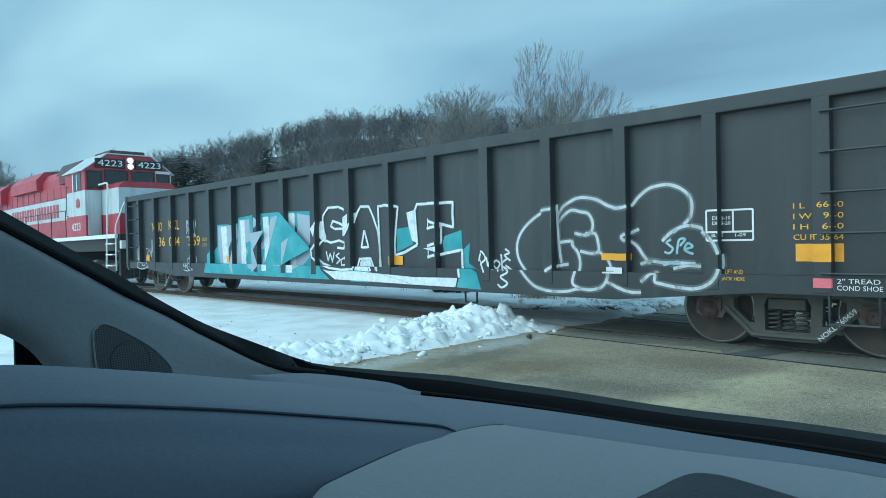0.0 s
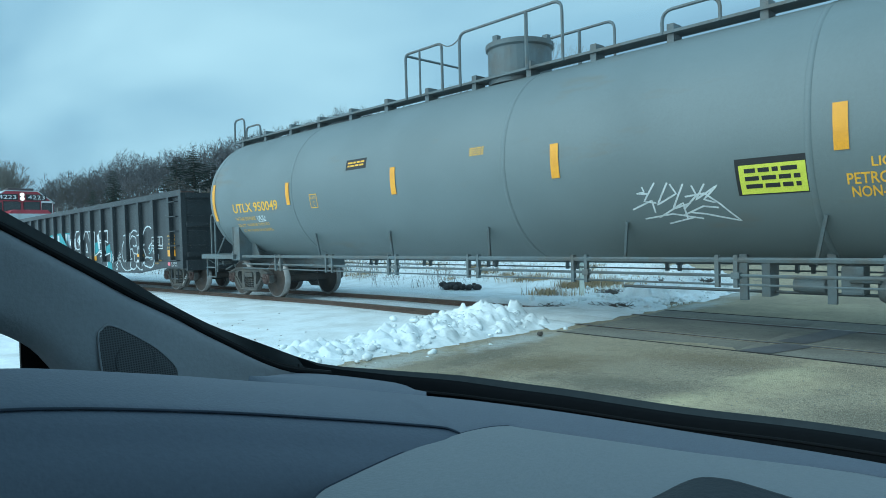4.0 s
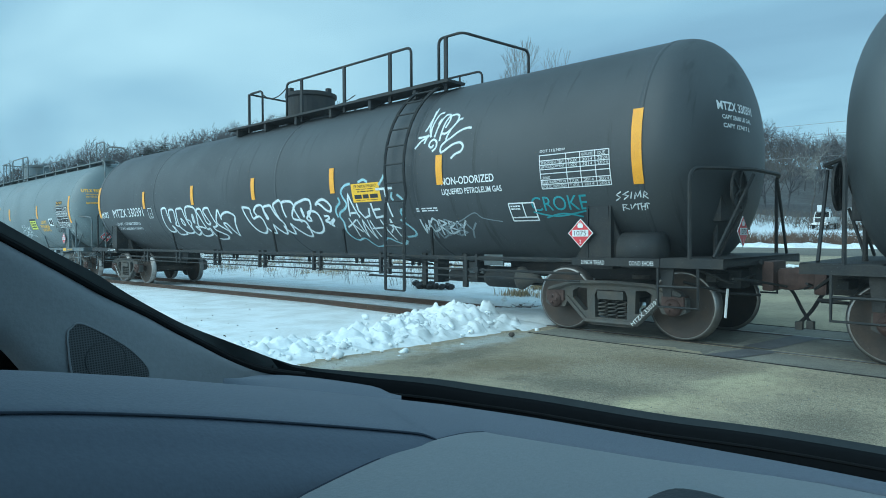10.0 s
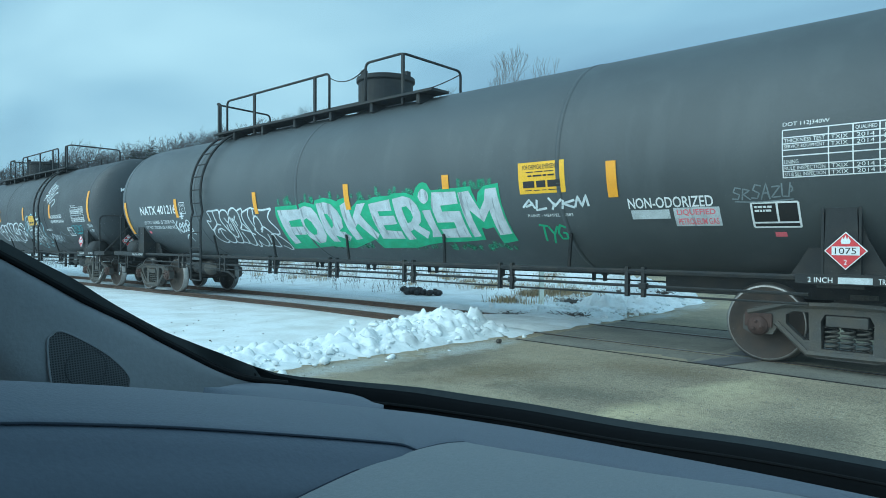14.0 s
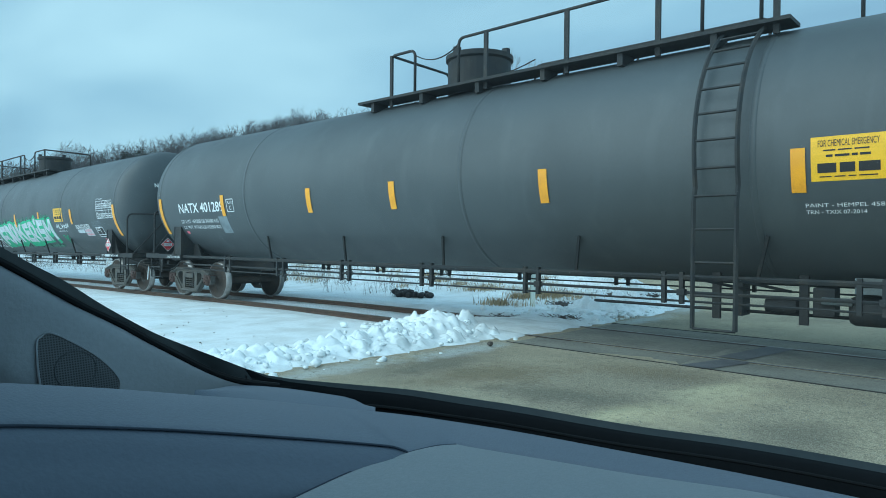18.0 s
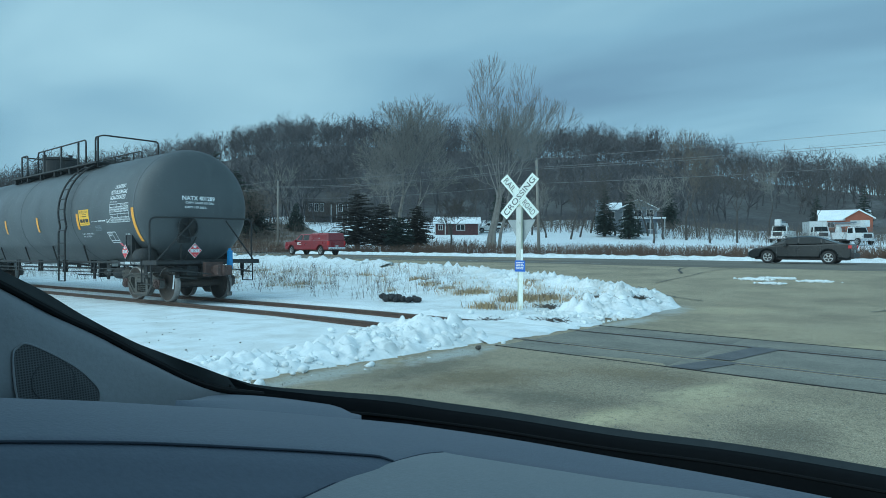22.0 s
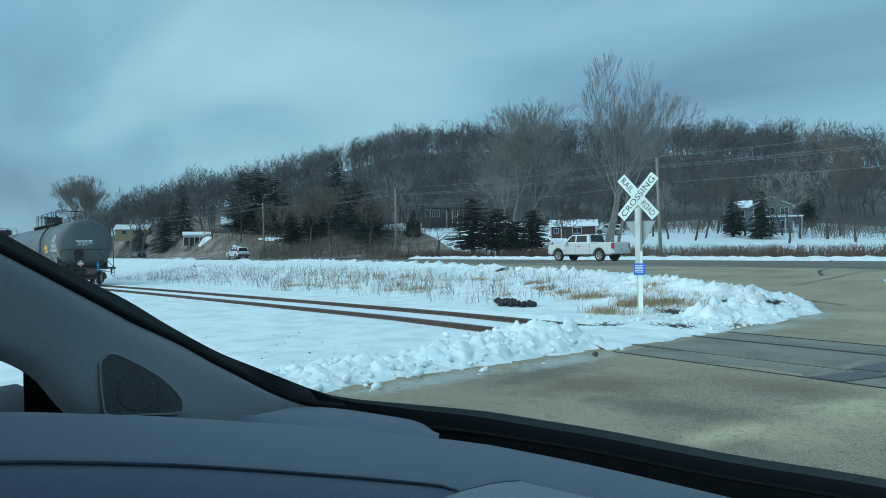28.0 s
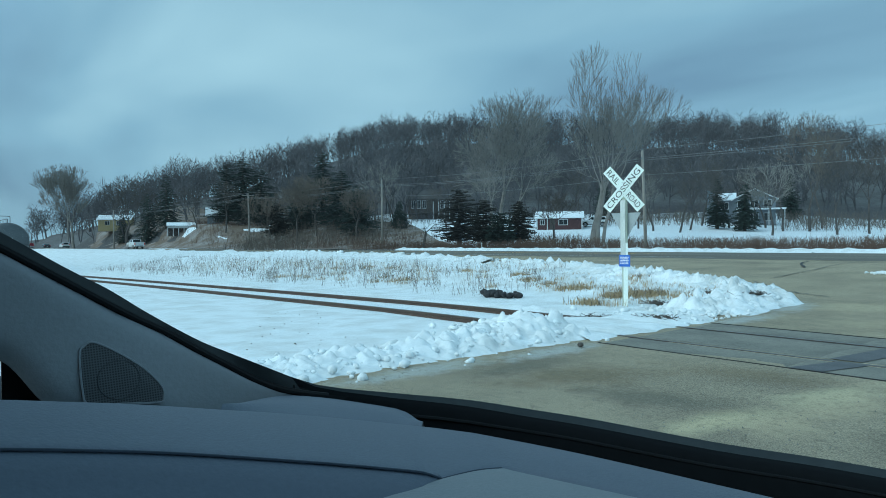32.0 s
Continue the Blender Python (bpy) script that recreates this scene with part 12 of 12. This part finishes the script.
def greenhouse(car, belt, roof, zb, zr, wb, wr, paint, panes, name="cabin_top", glass_ends=(True, True)):
    """Cabin above the belt line: belt = (front, rear) x at its foot, roof = (front, rear) x at the top."""
    bm = bmesh.new()
    lo = [(belt[0], -wb), (belt[1], -wb), (belt[1], wb), (belt[0], wb)]
    hi = [(roof[0], -wr), (roof[1], -wr), (roof[1], wr), (roof[0], wr)]
    v0, v1 = [bm.verts.new((x, y, zb)) for x, y in lo], [bm.verts.new((x, y, zr)) for x, y in hi]
    for i in range(4):
        bm.faces.new((v0[i], v0[(i + 1) % 4], v1[(i + 1) % 4], v1[i]))
    bm.faces.new(v1)
    bm.faces.new(v0[::-1])
    bmesh.ops.recalc_face_normals(bm, faces=bm.faces)
    bmesh.ops.bevel(bm, geom=[e for e in bm.edges if max(v.co.z for v in e.verts) > zb + 0.01], offset=0.07, segments=3, affect="EDGES", profile=0.6)
    top = part(name, bm, paint, car)
    for q in (-1, 1):
        for p in panes:
            vs = [(x, q * (wb + (wr - wb) * (z - zb) / (zr - zb) + 0.008), z) for x, z in p]
            me = bpy.data.meshes.new("side_window")
            me.from_pydata(vs, [], [tuple(range(len(vs)))])
            mesh_part("side_window", me, M["car_glass"], top, "dark side window")
    for k, on in enumerate(glass_ends):
        if on:
            a, c = 0.10, 0.92
            s = -1 if k == 0 else 1
            x0, x1 = belt[k] + (roof[k] - belt[k]) * a + s * 0.01, belt[k] + (roof[k] - belt[k]) * c + s * 0.01
            ya, yc = wb + (wr - wb) * a - 0.13, wb + (wr - wb) * c - 0.13
            za, zc = zb + (zr - zb) * a, zb + (zr - zb) * c
            me = bpy.data.meshes.new("windscreen")
            me.from_pydata([(x0, -ya, za), (x0, ya, za), (x1, yc, zc), (x1, -yc, zc)], [], [(0, 1, 2, 3)])
            mesh_part("windscreen" if k == 0 else "rear_window", me, M["car_glass"], top, "dark glass")
    return top


def fittings(car, x0, x1, half, z_lamp, z_bump, z_tail, paint, tall=0.2, chrome=True):
    for q in (-1, 1):
        part("headlight", boxed(x0 - 0.02, x0 + 0.22, q * (half - 0.20) - 0.19, q * (half - 0.20) + 0.19, z_lamp - 0.09, z_lamp + 0.09, bevel=0.03), M["lens"], car)
        part("tail_light", boxed(x1 - 0.14, x1 + 0.02, q * (half - 0.07) - 0.085, q * (half - 0.07) + 0.085, z_tail - tall, z_tail + tall, bevel=0.02), M["tail"], car, "red tail light")
        part("mirror", boxed(x0 + 1.75, x0 + 1.92, q * (half + 0.12) - 0.11, q * (half + 0.12) + 0.11, z_lamp + 0.22, z_lamp + 0.42, bevel=0.04), paint, car)
        part("door_handle", boxed(-0.10, 0.10, q * (half + 0.012) - 0.012, q * (half + 0.012) + 0.012, z_lamp + 0.06, z_lamp + 0.10), M["plastic"], car)
    part("front_bumper", boxed(x0 - 0.07, x0 + 0.25, -half + 0.03, half - 0.03, z_bump - 0.13, z_bump + 0.13, bevel=0.05), M["chrome" if chrome else "plastic"], car)
    part("rear_bumper", boxed(x1 - 0.20, x1 + 0.10, -half + 0.03, half - 0.03, z_bump - 0.11, z_bump + 0.11, bevel=0.04), M["chrome" if chrome else "plastic"], car)
    part("grille", boxed(x0 - 0.03, x0 + 0.1, -half + 0.45, half - 0.45, z_bump + 0.16, z_lamp + 0.10, bevel=0.02), M["plastic"], car)
    part("number_plate", boxed(x1 + 0.015, x1 + 0.03, -0.16, 0.16, z_bump + 0.14, z_bump + 0.29), M["siding_white"], car, "plain number plate")


def seams(car, xs, z0, z1, half):
    for x in xs:
        for q in (-1, 1):
            part("door_seam", boxed(x - 0.008, x + 0.008, q * half - 0.004, q * half + 0.004, z0, z1), M["plastic"], car)


def pickup(label, paint, topper):
    c = thing("pickup_truck", label, "pickup truck")
    h = 0.98
    if topper:
        x0, x1, r, wx = -3.25, 3.25, 0.40, (-2.25, 2.05)
        upper = [(x0, 1.05), (x0 + 0.1, 1.18), (-1.95, 1.28), (-1.75, 1.32), (3.2, 1.34), (x1, 1.28)]
        cab = ((-1.85, 0.62), (-1.05, 0.55), 1.30, 1.93)
        panes = [[(-1.42, 1.36), (-0.62, 1.36), (-0.62, 1.84), (-0.98, 1.84)], [(-0.50, 1.36), (0.36, 1.36), (0.36, 1.84), (-0.50, 1.84)]]
    else:
        x0, x1, r, wx = -2.95, 2.95, 0.41, (-2.0, 1.75)
        upper = [(x0, 1.08), (x0 + 0.1, 1.20), (-1.75, 1.30), (-1.55, 1.34), (2.9, 1.34), (x1, 1.28)]
        cab = ((-1.65, 0.95), (-0.80, 0.78), 1.32, 1.92)
        panes = [[(-1.20, 1.38), (-0.42, 1.38), (-0.42, 1.83), (-0.76, 1.83)], [(-0.30, 1.38), (0.66, 1.38), (0.58, 1.83), (-0.30, 1.83)]]
    lower_body(c, upper, 0.48, wx, r * 1.28, h, paint)
    greenhouse(c, cab[0], cab[1], cab[2], cab[3], h - 0.06, 0.78, paint, panes)
    fittings(c, x0, x1, h, 0.98, 0.62, 1.08, paint)
    seams(c, (cab[0][0] + 0.35, (cab[0][0] + cab[0][1]) / 2 + 0.05, cab[0][1] + 0.02), 0.55, 1.30, h)
    if topper:
        t = greenhouse(c, (0.66, x1 - 0.02), (0.72, x1 - 0.10), 1.34, 2.0, h - 0.03, h - 0.10, paint, [], "topper", (False, False))
        for q in (-1, 1):
            part("topper_door", boxed(0.85, 2.95, q * (h - 0.05) - 0.012, q * (h - 0.05) + 0.012, 1.42, 1.86, bevel=0.01), paint, t)
            part("latch", boxed(1.85, 1.97, q * (h - 0.03) - 0.012, q * (h - 0.03) + 0.012, 1.46, 1.56), M["chrome"], t)
            for k in range(3):
                part("door_bar", boxed(-1.30, -1.30 + (0.55, 0.30, 0.62)[k], q * (h + 0.004) - 0.004, q * (h + 0.004) + 0.004, 1.12 - k * 0.09, 1.17 - k * 0.09), M["white"], c, "plain white bar of door lettering")
        part("roof_rail", boxed(0.8, 3.0, -0.8, -0.76, 2.0, 2.05), M["chrome"], t)
    else:
        part("bed_floor", boxed(1.0, 2.85, -h + 0.12, h - 0.12, 1.335, 1.352), M["plastic"], c, "dark open cargo bed")
    for q in (-1, 1):
        for w in wx:
            ROLLING.append((road_wheel(c, w, q * (h - 0.15), r), (w, q * (h - 0.15), r), r))
    return c


def sedan():
    c = thing("car", "black-green four-door saloon with silver wheels", "car")
    x0, x1, h, r, wx = -2.40, 2.40, 0.90, 0.34, (-1.45, 1.40)
    upper = smooth_line([(x0, 0.56), (x0 + 0.06, 0.68), (-2.1, 0.79), (-1.6, 0.88), (-1.1, 0.95), (0.0, 0.98), (1.3, 1.02), (2.0, 1.05), (2.32, 1.02), (x1, 0.90)], 4)
    lower_body(c, upper, 0.26, wx, r * 1.20, h, M["paint_dark"])
    # arched roof: the side leans in to the rail, then the roof curves over
    line = smooth_line([(-1.36, 0.92), (-1.0, 1.12), (-0.55, 1.33), (-0.05, 1.43), (0.45, 1.45), (0.95, 1.38), (1.4, 1.22), (1.75, 1.08), (1.95, 1.02)], 5)

    def skin(x, v, out=0.0):
        top = float(np.interp(x, [p[0] for p in line], [p[1] for p in line]))
        belt = 0.93 + 0.035 * (x + 1.3)
        rise, s = max(0.0, top - belt), 1 if v >= 0 else -1
        q = abs(v)
        y, z = (0.86 - 0.22 * rise / 0.5 * (q / 0.5), belt + rise * 0.86 * q / 0.5) if q < 0.5 else ((0.86 - 0.22 * rise / 0.5) * math.cos((q - 0.5) * math.pi), belt + rise * (0.86 + 0.14 * math.sin((q - 0.5) * math.pi)))
        return (x, s * (y + out), z + (out if q > 0.5 else out * 0.4))

    def patch(name, xs, vs, label="", parent=None, material=None, out=0.008, slant=(0.0, 0.0)):
        n, co = len(vs), []
        for i, x in enumerate(xs):
            t = i / (len(xs) - 1)
            for v in vs:
                co.append(skin(x + (slant[0] * (1 - t) + slant[1] * t) * abs(v), v, out))
        fs = [(i * n + j, (i + 1) * n + j, (i + 1) * n + j + 1, i * n + j + 1) for i in range(len(xs) - 1) for j in range(n - 1)]
        me = bpy.data.meshes.new(name)
        me.from_pydata(co, [], fs)
        me.update()
        return mesh_part(name, me, material or M["car_glass"], parent or c, label, True)

    top = patch("roof", [p[0] for p in line], [j / 12 for j in range(13)], "", c, M["paint_dark"], 0.0)
    patch("roof", [p[0] for p in line], [-j / 12 for j in range(13)], "", c, M["paint_dark"], 0.0)
    for q in (-1, 1):
        vs = [q * (0.06 + 0.40 * j / 5) for j in range(6)]
        patch("side_window", [-0.80 + 0.155 * i for i in range(6)], vs, "dark side window", top, None, 0.008, (0.5, 0.0))
        patch("side_window", [0.05 + 0.20 * i for i in range(6)], vs, "dark side window", top, None, 0.008, (0.0, -0.1))
        patch("quarter_window", [1.12 + 0.07 * i for i in range(4)], vs, "small dark quarter window", top, None, 0.008, (-0.1, -0.3))
        patch("windscreen", [-1.22 + 0.13 * i for i in range(6)], [q * (0.56 + 0.44 * j / 6) for j in range(7)], "dark glass", top)
        patch("rear_window", [1.05 + 0.13 * i for i in range(6)], [q * (0.56 + 0.44 * j / 6) for j in range(7)], "dark glass", top)
    fittings(c, x0, x1, h, 0.68, 0.45, 0.88, M["paint_dark"], 0.075, False)
    seams(c, (-1.0, 0.02, 1.05), 0.35, 0.94, h)
    for q in (-1, 1):
        for w in wx:
            ROLLING.append((road_wheel(c, w, q * (h - 0.13), r), (w, q * (h - 0.13), r), r))
    return c


def wagon(name, label, category, group=""):
    c = thing(name, label, category, group)
    x0, x1, h, r, wx = -2.35, 2.35, 0.93, 0.36, (-1.42, 1.40)
    upper = [(x0, 0.80), (x0 + 0.1, 0.95), (-1.3, 1.06), (-1.05, 1.09), (2.25, 1.12), (x1, 1.0)]
    lower_body(c, upper, 0.36, wx, r * 1.25, h, M["paint_white"])
    panes = [[(-0.90, 1.14), (-0.05, 1.14), (-0.05, 1.56), (-0.46, 1.56)], [(0.05, 1.14), (0.95, 1.14), (0.95, 1.56), (0.05, 1.56)], [(1.06, 1.14), (1.95, 1.14), (1.75, 1.56), (1.06, 1.56)]]
    greenhouse(c, (-1.25, 2.30), (-0.45, 2.02), 1.08, 1.68, h - 0.05, 0.70, M["paint_white"], panes)
    fittings(c, x0, x1, h, 0.86, 0.56, 1.15, M["paint_white"], 0.16, False)
    seams(c, (-1.0, 0.0, 1.0), 0.45, 1.05, h)
    ws = []
    for q in (-1, 1):
        for w in wx:
            ws.append((road_wheel(c, w, q * (h - 0.14), r), (w, q * (h - 0.14), r), r))
    return c, ws


def bucket_truck(at, label, box_only=False):
    t = thing("box_truck" if box_only else "bucket_truck", label, "truck", "", at)
    h, r = 1.15, 0.48
    part("frame", boxed(-3.4, 3.4, -0.45, 0.45, 0.55, 0.80), M["plastic"], t)
    part("hood", boxed(-3.4, -2.1, -0.85, 0.85, 0.75, 1.65, bevel=0.12), M["paint_white"], t)
    cab = greenhouse(t, (-2.3, -0.75), (-1.95, -0.80), 1.55, 2.45, 1.05, 0.95, M["paint_white"], [[(-1.95, 1.62), (-0.95, 1.62), (-0.95, 2.3), (-1.8, 2.3)]], "cab_top", (True, False))
    part("cab", boxed(-2.3, -0.75, -1.05, 1.05, 0.70, 1.58, bevel=0.05), M["paint_white"], t)
    part("grille", boxed(-3.44, -3.38, -0.6, 0.6, 0.95, 1.5), M["plastic"], t)
    part("front_bumper", boxed(-3.62, -3.42, -1.1, 1.1, 0.55, 0.85, bevel=0.03), M["chrome"], t)
    for q in (-1, 1):
        part("headlight", boxed(-3.46, -3.38, q * 0.72 - 0.11, q * 0.72 + 0.11, 1.02, 1.24), M["lens"], t)
        for w in (-2.75, 1.7, 2.75):
            road_wheel(t, w, q * 0.95, r)
    if box_only:
        part("cargo_box", boxed(-0.6, 3.5, -h, h, 0.85, 3.2, bevel=0.04), M["paint_white"], t, "plain white cargo box")
    else:
        part("utility_body", boxed(-0.5, 3.3, -h, h, 0.80, 1.75, bevel=0.03), M["paint_white"], t)
        for q in (-1, 1):
            for i in range(4):
                part("locker_door", boxed(-0.35 + i * 0.9, 0.45 + i * 0.9, q * h - 0.012, q * h + 0.012, 0.92, 1.62, bevel=0.01), M["paint_white"], t)
        part("turret", lathe(bmesh.new(), [(1.75, 0.45), (2.3, 0.38), (2.6, 0.30)], 16, "z", (2.2, 0, 0)), M["paint_white"], t)
        part("boom", boxed(-2.6, 2.6, -0.16, 0.16, 2.62, 2.92, bevel=0.03), M["paint_white"], t, "folded white boom")
        part("boom", boxed(-1.6, 2.8, 0.20, 0.45, 2.98, 3.22, bevel=0.03), M["siding_grey"], t, "folded upper boom")
        part("bucket", boxed(-3.3, -2.5, -0.4, 0.4, 2.45, 3.35, bevel=0.06), M["paint_white"], t, "white work bucket")
    return t


bucket_truck(facing(13.6, 110, 78), "white bucket truck parked in the snowy yard")
bucket_truck(facing(9.2, 108, 128), "white bucket truck with a folded boom in the yard")
bucket_truck(facing(11.3, 112, 104), "white box truck parked in the snowy yard", True)
van, _ = wagon("van", "white estate van parked beside the red cabin", "van")
van.matrix_basis = facing(36.8, 113)


def lane(x, off=1.5):
    return pose(x, highway_y(x) + off, HW_Z + 0.025 - 0.4 * smoothstep(240, 500, -x), 0, 0, 0)


def drive(ob, wheels, marks):
    """Steady driving through the given (time, place) marks, carried on before and after them."""
    (t0, x0), (t1, x1), (t2, x2), (t3, x3) = marks[0], marks[1], marks[-2], marks[-1]

    def at(t):
        if t < t0:
            return x0 + (x1 - x0) / (t1 - t0) * (t - t0)
        if t > t3:
            return x3 + (x3 - x2) / (t3 - t2) * (t - t3)
        return float(np.interp(t, [m[0] for m in marks], [m[1] for m in marks]))

    DRIVES.append((ob, [(t * 0.5, lane(at(t * 0.5))) for t in range(65)]))
    for w, (x, y, z), r in wheels:
        DRIVES.append((w, [(t * 0.25, pose(x, y, z, 0, -80 * t, 0)) for t in range(129)]))


truck_red = pickup("bright red crew-cab pickup with a matching cargo topper", M["paint_red"], True)
drive(truck_red, ROLLING, [(20.4, -10.9), (21.0, -25.2), (22.0, -49.5), (23.0, -73.5)])
ROLLING = []
saloon = sedan()
drive(saloon, ROLLING, [(22.0, -8.45), (23.0, -32.3), (24.0, -56.2), (25.0, -80.6)])
ROLLING = []
truck_white = pickup("white crew-cab pickup with an open cargo bed", M["paint_white"], False)
drive(truck_white, ROLLING, [(27.5, -18.3), (28.0, -30.8), (29.0, -56.5), (30.0, -82.7), (32.0, -143.5)])
suv, suv_wheels = wagon("car", "white sport utility car driving on the highway", "car")
drive(suv, suv_wheels, [(25.0, -14.4), (25.5, -28.4), (28.0, -97.0), (30.0, -158.0)])

# ---- motion ----
def car_pose(s_mid, half, t):
    x = s_mid - travelled(t)
    a, b2 = track_point(x - half), track_point(x + half)
    d = b2 - a
    mid = (a + b2) / 2
    return pose(mid.x, mid.y, mid.z, 0, -math.degrees(math.atan2(d.z, d.x)), math.degrees(math.atan2(d.y, d.x)))


def motions():
    times = [i * 0.5 for i in range(65)]
    for ob, s_mid, half in MOVERS:
        walk(ob, [(t, car_pose(s_mid, half, t)) for t in times])
    quick = [i / 7.5 for i in range(241)]
    for ax, x in WHEELS:
        z = ax.location.z
        walk(ax, [(t, pose(x, 0, z, 0, -math.degrees(travelled(t) / WHEEL_R), 0)) for t in quick])
    for ob, rows in DRIVES:
        walk(ob, rows)


motions()
